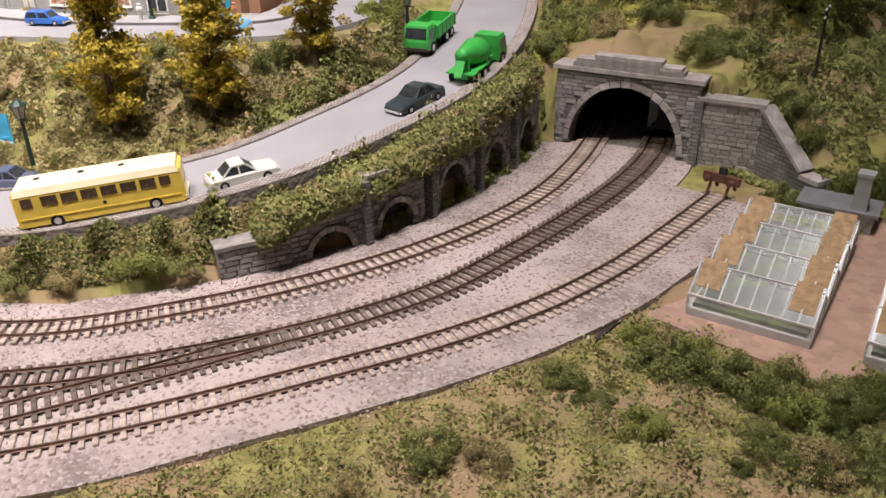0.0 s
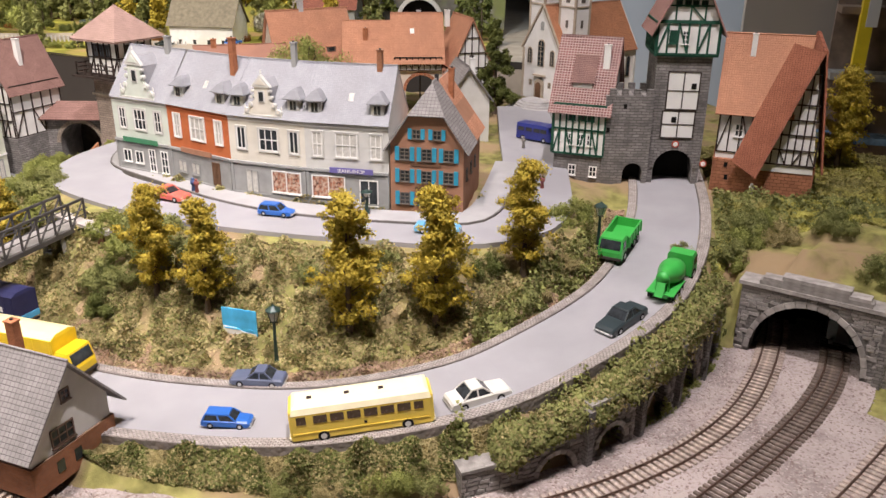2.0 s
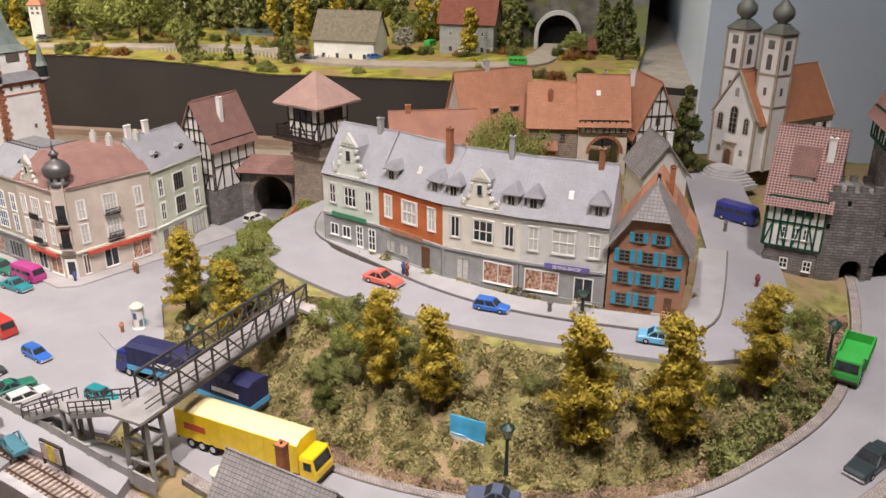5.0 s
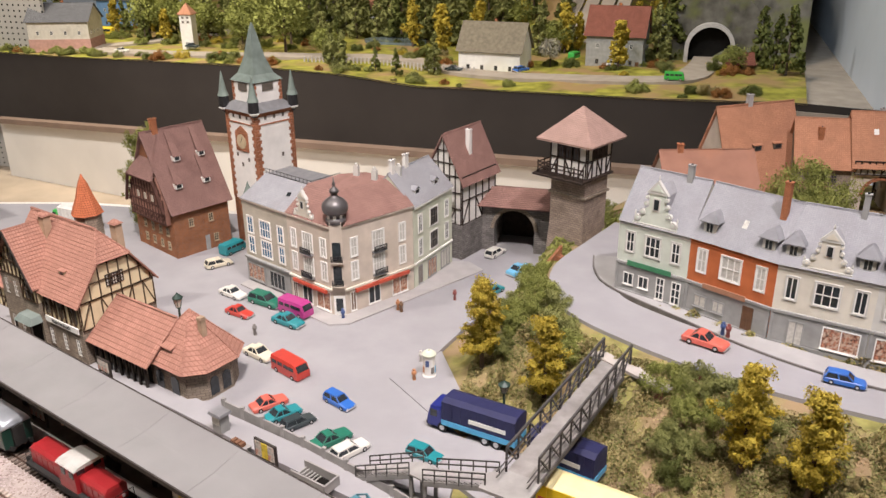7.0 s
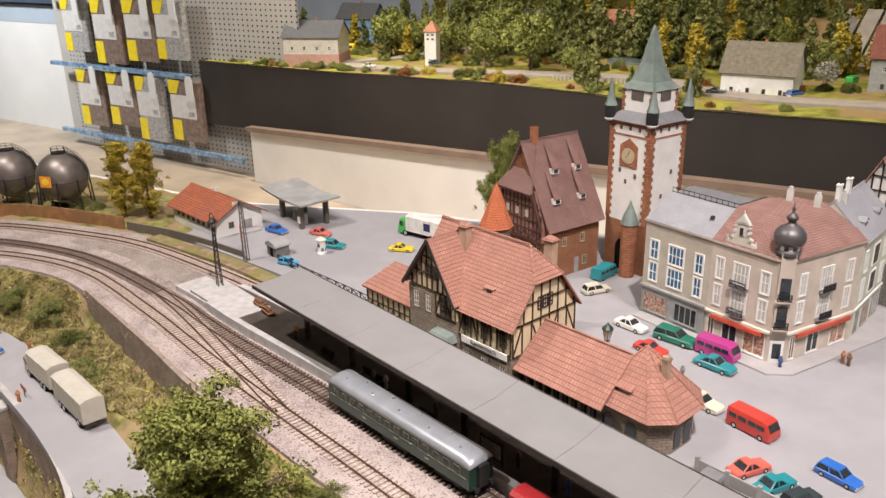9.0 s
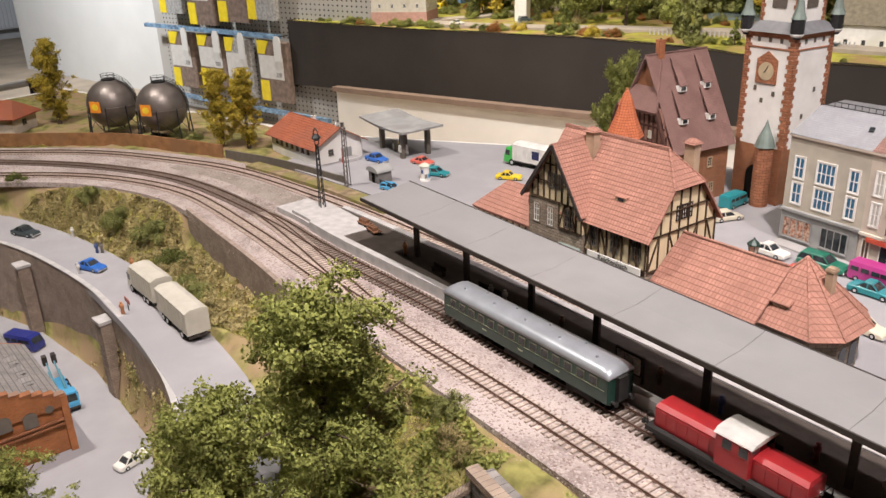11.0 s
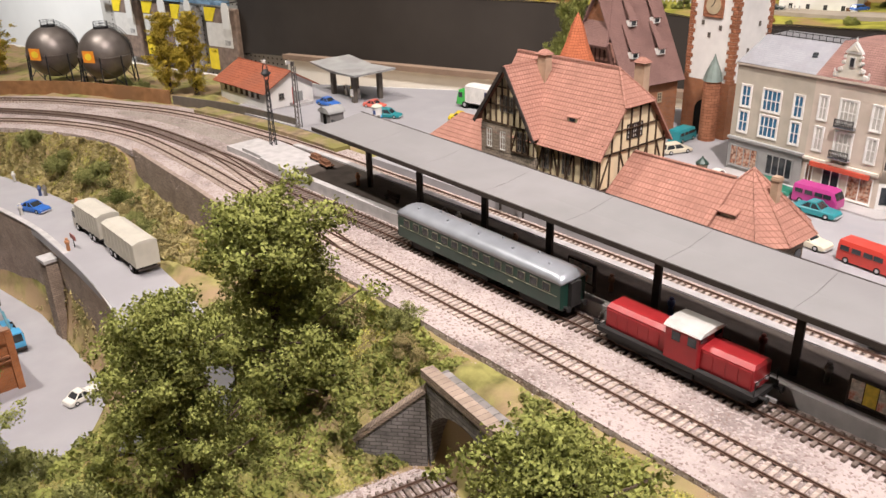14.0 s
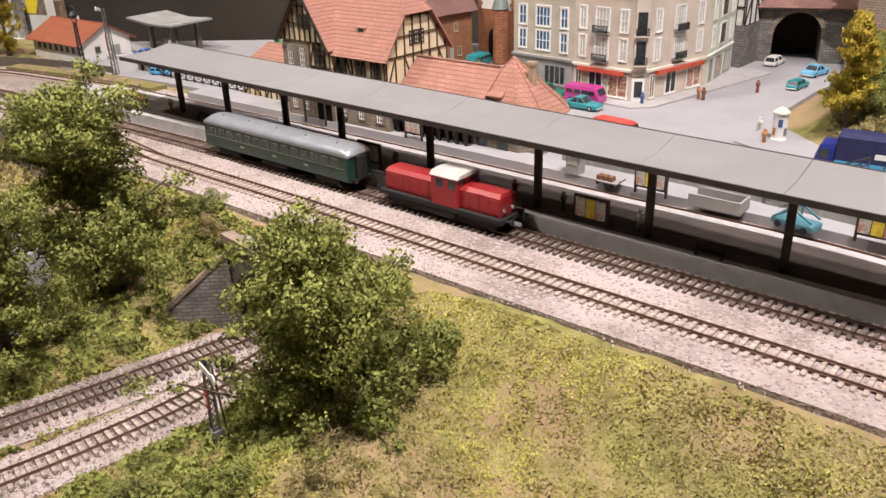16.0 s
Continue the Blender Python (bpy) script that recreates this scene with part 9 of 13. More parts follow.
def coach(path, x, label):
    t = thing("passenger_coach", label, "coach", x if isinstance(x, Matrix) else track_pose(path, x))
    green = mat("coach_green", (0.012, 0.045, 0.032), 0.4, 0, 0.15, 60, 0.1, 400, clear=0.2)
    silver = mat("silver_roof", (0.36, 0.38, 0.41), 0.35, 0.4, 0.1, 40, 0.1, 300)
    under = mat("coach_underframe", (0.03, 0.028, 0.027), 0.7)
    L, hw = 0.112, 0.0160
    part("body", Shape().prism_x([(-hw * 0.97, 0.0105), (hw * 0.97, 0.0105), (hw, 0.020), (hw * 0.97, 0.0345), (-hw * 0.97, 0.0345), (-hw, 0.020)], -L, L), green, t)
    prof = [(-hw * 1.02, 0.0340), (-hw * 0.97, 0.0375), (-hw * 0.75, 0.0410), (-hw * 0.4, 0.0428), (0, 0.0433), (hw * 0.4, 0.0428), (hw * 0.75, 0.0410), (hw * 0.97, 0.0375), (hw * 1.02, 0.0340)]
    loops = []
    for xx, k in ((-L - 0.001, 0.55), (-L + 0.004, 0.9), (-L + 0.010, 1.0), (L - 0.010, 1.0), (L - 0.004, 0.9), (L + 0.001, 0.55)):
        loops.append([(xx, y, 0.0340 + (z - 0.0340) * k) for y, z in prof][::-1])
    part("roof", Shape().rings(loops), silver, t, "silver roof with round ventilators", None, True)
    for k in range(9):
        part("ventilator", Shape().tube(-L * 0.8 + k * L * 0.2, 0.005 * (1 if k % 2 else -1), 0.0425, 0.0448, 0.0016, 0.0012, 8), silver, t)
    for s in (-1, 1):
        for k in range(14):
            u = -L * 0.86 + k * L * 0.1323
            f = cube_part("window", mat("dull_brass_frame", (0.16, 0.15, 0.11), 0.5), t, u - 0.0044, u + 0.0044, s * hw - 0.0004, s * hw + 0.0004, 0.0240, 0.0315)
            cube_part("pane", carglass_mat, f, -0.0037, 0.0037, s * 0.0005 - 0.0002, s * 0.0005 + 0.0002, -0.0031, 0.0031)
        cube_part("waist_line", mat("pale_lining", (0.30, 0.32, 0.22), 0.5), t, -L * 0.97, L * 0.97, s * (hw + 0.0001) - 0.0002, s * (hw + 0.0001) + 0.0002, 0.0222, 0.0226)
        for u in (-0.45, 0.02, 0.45):
            cube_part("lettering_bar", mat("pale_lining", (0.30, 0.32, 0.22), 0.5), t, L * u, L * u + 0.006, s * (hw + 0.0001) - 0.0002, s * (hw + 0.0001) + 0.0002, 0.0165, 0.0180)
    part("underframe", Shape().box(-L, L, -hw * 0.8, hw * 0.8, 0.0085, 0.0106).box(-0.02, 0.02, -hw * 0.85, hw * 0.85, 0.0045, 0.0088), under, t)
    for bx in (-0.078, 0.078):
        bg = part("bogie", Shape().box(bx - 0.017, bx + 0.017, -0.0120, -0.0100, 0.003, 0.0080).box(bx - 0.017, bx + 0.017, 0.0100, 0.0120, 0.003, 0.0080).box(bx - 0.004, bx + 0.004, -0.0105, 0.0105, 0.0045, 0.0088), under, t)
        for wx in (-0.012, 0.012):
            for s in (-1, 1):
                part("wheel", Shape().prism_y([(bx + wx + 0.0055 * math.cos(k * 0.449), 0.0055 + 0.0055 * math.sin(k * 0.449)) for k in range(14)], s * 0.0085 - 0.0012, s * 0.0085 + 0.0012), iron_mat, bg)
    for s in (-1, 1):
        part("corridor", Shape().box(min(s * L, s * (L + 0.004)), max(s * L, s * (L + 0.004)), -0.006, 0.006, 0.011, 0.034), under, t)
        for q in (-1, 1):
            part("buffer", Shape().rod((s * L, q * 0.010, 0.0115), (s * (L + 0.005), q * 0.010, 0.0115), 0.0012).rod((s * (L + 0.0048), q * 0.010, 0.0115), (s * (L + 0.006), q * 0.010, 0.0115), 0.0026, 10), under, t)
    return t


locomotive()
coach(T2, -1.2365, "dark green passenger coach with silver roof beside the platform")

coach(T2, Matrix.Translation((0.322, 0.896, -0.026)) @ Matrix.Rotation(math.atan2(0.098, 0.049), 4, "Z"), "dark green passenger coach with grey roof running into the tunnel")


# ---- plants of foam and flock ----
LEAF = {"earth": mat("crumbled_earth", (0.50, 0.345, 0.245), 0.95, 0, 0.2, 30, 0.2, 900, island=0.2),
        "meadow": mat("meadow_flock", (0.53, 0.49, 0.13), 0.95, 0, 0.2, 30, 0.2, 900, (0.38, 0.34, 0.13), 9, 0.5, island=0.15),
        "straw": mat("dry_grass", (0.46, 0.37, 0.20), 0.95, 0, 0.2, 30, 0.2, 900, island=0.3),
        "yellow": mat("yellow_foliage", (0.62, 0.485, 0.080), 0.95, 0, 0.15, 60, 0.2, 900, island=0.10),
        "green": mat("green_foliage", (0.330, 0.338, 0.122), 0.95, 0, 0.2, 60, 0.2, 900, island=0.14),
        "bright": mat("fresh_foliage", (0.360, 0.380, 0.112), 0.95, 0, 0.2, 60, 0.2, 900, island=0.12),
        "olive": mat("olive_undergrowth", (0.480, 0.400, 0.190), 0.95, 0, 0.2, 40, 0.2, 900, island=0.16),
        "rust": mat("rusty_foliage", (0.42, 0.20, 0.07), 0.95, 0, 0.2, 60, 0.2, 900, island=0.14),
        "dark": mat("dark_foliage", (0.185, 0.205, 0.062), 0.95, 0, 0.2, 60, 0.2, 900, island=0.15)}
for leaf in LEAF.values():
    nodes, links = leaf.node_tree.nodes, leaf.node_tree.links
    thin, both = nodes.new("ShaderNodeBsdfTranslucent"), nodes.new("ShaderNodeMixShader")
    links.new(nodes["Principled BSDF"].inputs["Base Color"].links[0].from_socket, thin.inputs["Color"])
    both.inputs[0].default_value = 0.28
    links.new(nodes["Principled BSDF"].outputs[0], both.inputs[1])
    links.new(thin.outputs[0], both.inputs[2])
    links.new(both.outputs[0], nodes["Material Output"].inputs["Surface"])
bark_mat = mat("grey_brown_bark", (0.13, 0.095, 0.07), 0.95, 0, 0.25, 200, 0.6, 900)
RNG = np.random.default_rng(5)


def crumbs(name, points, size, material, out=None, grain=0.5):
    """Many small irregular flakes at the points, in one mesh; out: the way that the foam's surface faces at each point."""
    n = len(points)
    base = np.array([(1, 1, 1), (1, -1, -1), (-1, 1, -1), (-1, -1, 1)], float) * 0.6
    s = size * 1.12 * RNG.uniform(0.55, 1.35, (n, 1, 1))
    q = RNG.normal(size=(n, 3, 3))
    rot = np.linalg.qr(q)[0]
    v = (base[None] * (1 + RNG.uniform(-0.35, 0.35, (n, 4, 3)))) @ rot * s * 0.8 + points[:, None, :]
    f = np.broadcast_to(np.array([(0, 1, 2), (0, 3, 1)]), (n, 2, 3)).copy()
    if out is not None:
        out = out / (np.linalg.norm(out, axis=1)[:, None] + 1e-9)
        for k in range(2):
            a, b, c = (v[np.arange(n), f[:, k, j]] for j in range(3))
            turn = (np.cross(b - a, c - a) * out).sum(1) < 0
            f[turn, k] = f[turn, k][:, ::-1]
    faces = (np.arange(n)[:, None, None] * 4 + f).reshape(-1, 3)
    me = bpy.data.meshes.new(name)
    me.vertices.add(n * 4)
    me.vertices.foreach_set("co", v.reshape(-1))
    me.loops.add(n * 6)
    me.loops.foreach_set("vertex_index", faces.reshape(-1).astype(np.int32))
    me.polygons.add(n * 2)
    me.polygons.foreach_set("loop_start", np.arange(0, n * 6, 3, dtype=np.int32))
    me.materials.append(material)
    me.update()
    me.validate()
    if out is not None:
        nv = np.repeat(out + RNG.normal(size=out.shape) * grain * 0.6, 4, axis=0)
        nv /= np.linalg.norm(nv, axis=1)[:, None] + 1e-9
        me.polygons.foreach_set("use_smooth", [True] * len(me.polygons))
        me.normals_split_custom_set_from_vertices(nv.tolist())
    return me


def blob_points(centres, radii, n, shell=0.55, squash=1.0):
    """Points scattered in the outer part of overlapping balls."""
    k = RNG.choice(len(centres), n, p=np.array(radii) ** 2 / np.sum(np.array(radii) ** 2))
    d = RNG.normal(size=(n, 3))
    d /= np.linalg.norm(d, axis=1)[:, None]
    r = (shell + (1 - shell) * RNG.random(n) ** 0.5) * (1 + 0.12 * RNG.normal(size=n))
    p = d * r[:, None]
    p[:, 2] *= squash
    return np.array(centres)[k] + p * np.array(radii)[k][:, None], d + (0, 0, 0.35)


def clumps(h, w, n, low, shape):
    """Centres and radii of leaf clumps of a crown."""
    c, r = [], []
    for i in range(n):
        u = (i + RNG.random()) / n
        z = low + (h - low) * u
        ww = w * shape(u)
        a = RNG.random() * 6.283
        rr = ww * math.sqrt(RNG.random()) * 0.95
        c.append((rr * math.cos(a), rr * math.sin(a), z))
        r.append(w * RNG.uniform(0.26, 0.42) * (0.55 + 0.45 * shape(u)))
    return c, r


CROWNS = {}


def spray(n, low, reach, rise, tuft, per, droop=0.0):
    """Leaf tufts along boughs that leave the stem, and the boughs' tips."""
    pts, tips, outs = [], [], []
    for i in range(n):
        u = (i + RNG.random()) / n
        z0, a = low + (1 - low) * u * 0.92, RNG.random() * 6.283
        ln = reach(u) * RNG.uniform(0.55, 1.1)
        tip = np.array((ln * math.cos(a), ln * math.sin(a), z0 + rise * ln + droop * RNG.normal()))
        tips.append(((0, 0, max(0.05, z0 - 0.04)), tuple(tip * (0.85, 0.85, 1))))
        for f in np.linspace(0.35, 1.0, 4):
            c = np.array((0, 0, z0)) * (1 - f) + tip * f + RNG.normal(size=3) * tuft * 0.6
            s = tuft * RNG.uniform(0.5, 1.15) * (1.15 - 0.35 * f)
            m = int(per * (s / tuft) ** 2) + 6
            d = np.clip(RNG.normal(size=(m, 3)), -1.9, 1.9)
            pts.append(c + d * s * np.array((0.62, 0.62, 0.5)))
            outs.append(d / (np.linalg.norm(d, axis=1)[:, None] + 1e-9) + np.array((math.cos(a) * 0.3, math.sin(a) * 0.3, 0.35)))
    return np.concatenate(pts), tips, np.concatenate(outs)


def tree_meshes(key):
    if key in CROWNS:
        return CROWNS[key]
    kind, var = key
    if kind == "poplar":
        pts, c, out = spray(40, 0.10, lambda u: 0.215 * (1.02 - u) ** 0.55 * min(1, 0.55 + u * 2.4) * (1 + 0.25 * math.sin(u * 11 + var * 2)), 0.65, 0.046, 130 if var >= 10 else 8)
        size, col, trunk = 0.0100 if var >= 10 else 0.034, "yellow", (0.022, 0.006, 0.8)
    elif kind == "round":
        c, r = clumps(1.0, 0.50, 40, 0.45, lambda u: math.sin(min(1, 0.15 + u * 0.9) * math.pi) ** 0.6 + 0.1)
        pts, out = blob_points(c, r, 18000 if var >= 10 else 1500, 0.35)
        size, col, trunk = 0.0110 if var >= 10 else 0.036, "bright", (0.03, 0.012, 0.7)
    elif kind == "open":
        pts, c, out = spray(70, 0.07, lambda u: (0.50 - 0.30 * u) * (0.85 + 0.3 * math.sin(u * 9 + var)), 0.35, 0.060, 210, 0.03)
        size, col, trunk = 0.0088, "bright", (0.028, 0.010, 0.9)
    else:
        c, r = clumps(1.0, 0.26, 44, 0.06, lambda u: (1 - u) ** 0.8 + 0.03)
        pts, out = blob_points(c, np.array(r) * 0.75, 9000 if var >= 10 else 1300, 0.3)
        size, col, trunk = 0.012 if var >= 10 else 0.030, "dark" if kind == "fir" else "green", (0.02, 0.004, 0.95)
    s = Shape()
    s.lathe(0, 0, [(trunk[0] * 1.5, -0.06), (trunk[0], 0.04), (trunk[0] * 0.7, trunk[2] * 0.5), (trunk[1] * 0.6, trunk[2])], 8)
    limbs = Shape()
    for i in range(0, len(c), 2):
        if len(c[i]) == 2:
            limbs.rod(c[i][0], c[i][1], trunk[1] * 0.5, 5)
            continue
        z = max(0.06, c[i][2] - 0.12)
        limbs.rod((0, 0, z), tuple(np.array(c[i]) * (0.9, 0.9, 1)), trunk[1] * 0.55, 5)
    CROWNS[key] = (crumbs("crown", pts, size, LEAF[col], out), s.mesh("trunk", bark_mat), limbs.mesh("limbs", bark_mat))
    return CROWNS[key]


def tree(kind, x, y, h, label, var=0, z=None, wide=1.0):
    z = float(land_height(np.array([x]), np.array([y]))[0]) if z is None else z
    t = thing("tree", label, "tree", ground_pose(x, y, z, random.random() * 360) @ Matrix.Diagonal((h * wide, h * wide, h, 1)))
    cm, tm, lm = tree_meshes((kind, var))
    tk = part("trunk", tm, None, t)
    part("branching", lm, None, tk)
    part("crown", cm, None, t)
    return t


BUSHES = {}


def bush(x, y, r, colour="green", label="", z=None, tall=1.0):
    var = random.randrange(3)
    key = (colour, var)
    if key not in BUSHES:
        c, rr = [], []
        for i in range(20):
            a, u = RNG.random() * 6.283, math.sqrt(RNG.random()) * 0.75
            c.append((u * math.cos(a), u * math.sin(a), (0.15 + 0.75 * RNG.random()) * (1.1 - u)))
            rr.append(RNG.uniform(0.20, 0.38))
        pts, out = blob_points(c, np.array(rr) * 0.85, 4800, 0.25)
        BUSHES[key] = crumbs("bush", pts, 0.033, LEAF[colour], out)
    z = float(land_height(np.array([x]), np.array([y]))[0]) - 0.002 if z is None else z
    ob = part("bush", BUSHES[key], None, None, "", ground_pose(x, y, z, random.random() * 360) @ Matrix.Diagonal((r, r, r * tall, 1)))
    return tagged(ob, label or {"green": "leafy green bush of foam flock", "bright": "fresh green bush of foam flock", "olive": "olive brown low shrub", "dark": "dark green dense bush", "yellow": "yellow green autumn shrub"}[colour] + (" on the hillside" if not label else ""), "bush", "bushes")


for x, y, h in ((-0.421, 0.700, 0.118), (-0.362, 0.686, 0.116), (-0.217, 0.672, 0.136), (-0.136, 0.684, 0.142), (-0.058, 0.750, 0.118), (-0.725, 0.826, 0.126), (-0.632, 0.770, 0.112)):
    tree("poplar", x, y, h, "yellow autumn tree of flock on the hillside", 10 + random.randrange(3), None, 1.12)
for x, y, h in ((-2.667, 0.775, 0.185), (-2.175, 0.858, 0.150), (-2.125, 0.880, 0.152)):
    tree("poplar", x, y, h, "slender yellow green tree near the fuel tanks", 12, None, 1.1)
tree("round", -0.372, 1.095, 0.150, "round green tree behind the shop roofs", 10, 0.080, 0.72)
tree("open", -1.465, 1.105, 0.185, "grey green leafy tree beside the brick house", 5, -0.002, 0.60)
tree("fir", -0.135, 1.385, 0.155, "dark green fir tree beside the church", 10, 0.080, 1.0)
tree("open", -1.330, 0.350, 0.190, "large loose green tree on the embankment", 0, -0.070, 1.10)
tree("open", -1.318, 0.237, 0.165, "large loose green tree above the lower track", 1, -0.092, 1.0)
tree("open", -1.012, 0.262, 0.162, "wide green tree at the trackside", 2, -0.078, 1.15)
tree("open", -1.470, 0.130, 0.110, "loose green tree beside the lower track", 3, -0.095, 1.2)
tree("poplar", 0.355, 1.150, 0.150, "yellow autumn tree beside the red gabled house", 10, 0.068, 1.2)
tree("open", 0.430, 0.900, 0.190, "tall green tree at the edge of the meadow", 4, 0.040, 0.9)

for x, y, r, c in ((-0.146, 0.507, 0.026, "bright"), (-0.120, 0.515, 0.022, "green"), (0.136, 0.409, 0.017, "green"), (0.178, 0.367, 0.017, "bright"), (0.157, 0.389, 0.011, "green"), (0.064, 0.347, 0.020, "green"), (0.090, 0.346, 0.017, "olive"), (0.203, 0.428, 0.026, "green"), (0.239, 0.412, 0.022, "green"), (0.261, 0.383, 0.024, "bright"), (0.291, 0.396, 0.020, "green"), (0.316, 0.405, 0.016, "dark"),
                   # the dark bush at (0.220, 0.420) puts in shade under the bright ones
                   (0.186, 0.927, 0.030, "green"), (0.225, 0.948, 0.022, "bright"), (0.283, 0.899, 0.028, "green"), (0.342, 0.816, 0.034, "green"), (0.376, 0.770, 0.028, "olive"), (0.321, 0.838, 0.024, "green"), (0.375, 0.700, 0.024, "dark"), (0.170, 0.860, 0.022, "bright"), (0.128, 0.775, 0.018, "green"), (-0.224, 0.490, 0.017, "green"), (-0.191, 0.494, 0.016, "olive"), (0.021, 0.317, 0.018, "olive"), (0.239, 0.355, 0.018, "green"), (0.262, 0.338, 0.020, "olive"), (0.290, 0.350, 0.020, "green"), (0.400, 0.655, 0.028, "dark"), (0.430, 0.660, 0.030, "dark"), (0.455, 0.610, 0.030, "dark"), (0.189, 0.455, 0.014, "bright"), (0.222, 0.437, 0.017, "bright"), (0.220, 0.420, 0.018, "dark"), (0.266, 0.409, 0.019, "green"), (0.250, 0.393, 0.018, "dark"), (0.278, 0.373, 0.019, "dark"), (0.308, 0.387, 0.020, "dark"), (0.289, 0.336, 0.018, "green"), (0.257, 0.339, 0.015, "dark"), (0.222, 0.342, 0.008, "dark"), (0.143, 0.398, 0.014, "dark"),
                   (-0.486, 0.717, 0.030, "green"), (-0.471, 0.772, 0.030, "green"), (-0.640, 0.845, 0.036, "green"), (-0.690, 0.880, 0.030, "bright"), (-0.612, 0.815, 0.030, "bright"), (-0.194, 0.728, 0.020, "green"), (-0.094, 0.736, 0.022, "dark"), (-0.010, 0.868, 0.030, "bright"), (-0.037, 0.735, 0.017, "olive"), (-0.455, 0.716, 0.019, "green"), (-0.012, 0.790, 0.018, "olive"), (-0.322, 0.700, 0.014, "olive"), (-0.269, 0.711, 0.017, "green"), (0.199, 0.944, 0.026, "green"), (0.225, 0.905, 0.028, "olive"),
                   (-0.675, 1.360, 0.022, "green"), (-0.655, 0.900, 0.028, "green"), (-0.503, 0.772, 0.030, "bright"), (-0.441, 0.765, 0.028, "green"), (-0.486, 0.725, 0.024, "green"), (-0.475, 0.692, 0.026, "dark"), (-0.710, 0.895, 0.026, "bright"), (-0.700, 0.840, 0.026, "green"), (-0.560, 0.745, 0.022, "olive"),
                   (-2.301, 0.516, 0.022, "dark"), (-2.144, 0.566, 0.030, "green"), (-1.954, 0.560, 0.038, "green"), (-1.868, 0.540, 0.032, "dark"), (-1.747, 0.498, 0.026, "green"), (-2.316, 0.848, 0.022, "green"), (-2.351, 0.825, 0.020, "dark"), (-2.270, 0.860, 0.020, "green"), (-2.054, 0.561, 0.034, "green"), (-1.84, 0.512, 0.024, "olive"), (-1.79, 0.505, 0.022, "green"), (-1.69, 0.482, 0.022, "olive"),
                   (-1.357, 0.403, 0.030, "bright"), (-1.314, 0.418, 0.028, "olive"), (-1.255, 0.432, 0.022, "green"), (-1.584, 0.221, 0.045, "green"), (-1.52, 0.20, 0.045, "bright"), (-1.363, 0.166, 0.030, "green"), (-1.45, 0.17, 0.04, "green"),
                   (-1.085, 0.150, 0.022, "green"), (-1.024, 0.165, 0.026, "bright"), (-0.969, 0.178, 0.022, "olive"), (-1.038, 0.227, 0.018, "green"), (-0.965, 0.240, 0.020, "bright"), (-0.960, 0.292, 0.045, "bright"), (-0.985, 0.262, 0.035, "green"), (-1.205, 0.395, 0.026, "bright"), (-1.235, 0.408, 0.024, "olive")):
    bush(x, y, r, c)


def undergrowth(name, label, colour, n, size, area, lift=0.004, clump=1):
    """Low cover strewn over a stretch of land."""
    x0, x1, y0, y1, keep = area
    pts = []
    near = [q for q in LAND if q[0][:, 0].max() > x0 - 0.1 and q[0][:, 0].min() < x1 + 0.1]
    while len(pts) < n:
        x, y = RNG.uniform(x0, x1, n), RNG.uniform(y0, y1, n)
        ok = keep(x, y)
        x, y = x[ok], y[ok]
        lump = np.array([noise.noise((a * 55, b * 55, 3)) for a, b in zip(x, y)])
        flat = np.full(x.shape, 9.0)
        for path, half, dz in near:
            flat = np.minimum(flat, dist_line(x, y, path)[0] - half)
        swell = np.array([noise.noise((a * 40, b * 40, 0)) for a, b in zip(x, y)]) * 0.004 * np.clip(flat / 0.02, 0, 1)
        z = land_height(x, y) + swell + lift * np.clip(0.35 + lump * 1.6, 0, 1.3) * RNG.uniform(0.1, 1.2, len(x))
        pts += list(np.stack([x, y, z], 1)[lump > (-0.25 if clump else -9)])
    pts = np.array(pts[:n])
    out = np.array([(noise.noise((a * 70, b * 70, 9)), noise.noise((a * 70, b * 70, 14)), 0.8) for a, b, c in pts])
    me = crumbs(name, pts, size, LEAF[colour], out, 0.7)
    return tagged(new(name, me), label, "undergrowth", kind="stuff")


def free_of(*lines, areas=()):
    def test(x, y):
        ok = np.ones(x.shape, bool)
        for path, r in lines:
            ok &= dist_line(x, y, path)[0] > r
        for poly in areas:
            ok &= dist_area(x, y, poly, 0)[0] > 0.002
        return ok
    return test


GARDEN = [(0.212, 0.490), (0.300, 0.425), (0.460, 0.600), (0.330, 0.690)]
hill = free_of((ROAD, 0.069), (ROW, 0.058), (T3, 0.05), areas=(SQUARE, AREAS[2][0]))
undergrowth("undergrowth", "olive brown undergrowth covering the hill slope", "olive", 90000, 0.0016, (-0.74, 0.06, 0.56, 0.93, hill), 0.010)
undergrowth("undergrowth", "green ground cover on the hill slope", "green", 42000, 0.0015, (-0.74, 0.06, 0.56, 0.93, hill), 0.010)
undergrowth("undergrowth", "green flock on the banks round the tunnel", "green", 34000, 0.0020, (0.10, 0.56, 0.60, 1.00, free_of((T1, 0.05), (T2, 0.07), (T3, 0.07), (ROAD, 0.055))), 0.010)
undergrowth("undergrowth", "ivy and shrubs hanging over the retaining wall", "green", 9000, 0.0020, (-0.10, 0.17, 0.52, 0.84, lambda x, y: (dist_line(x, y, ROAD)[0] > 0.049) & (dist_line(x, y, ROAD)[0] < 0.080) & (dist_line(x, y, T3)[0] > 0.045)), 0.020)
undergrowth("undergrowth", "brown green shrubs below the main road", "olive", 26000, 0.0014, (-0.42, -0.06, 0.46, 0.56, free_of((ROAD, 0.050), (T3, 0.042))), 0.008, 0)
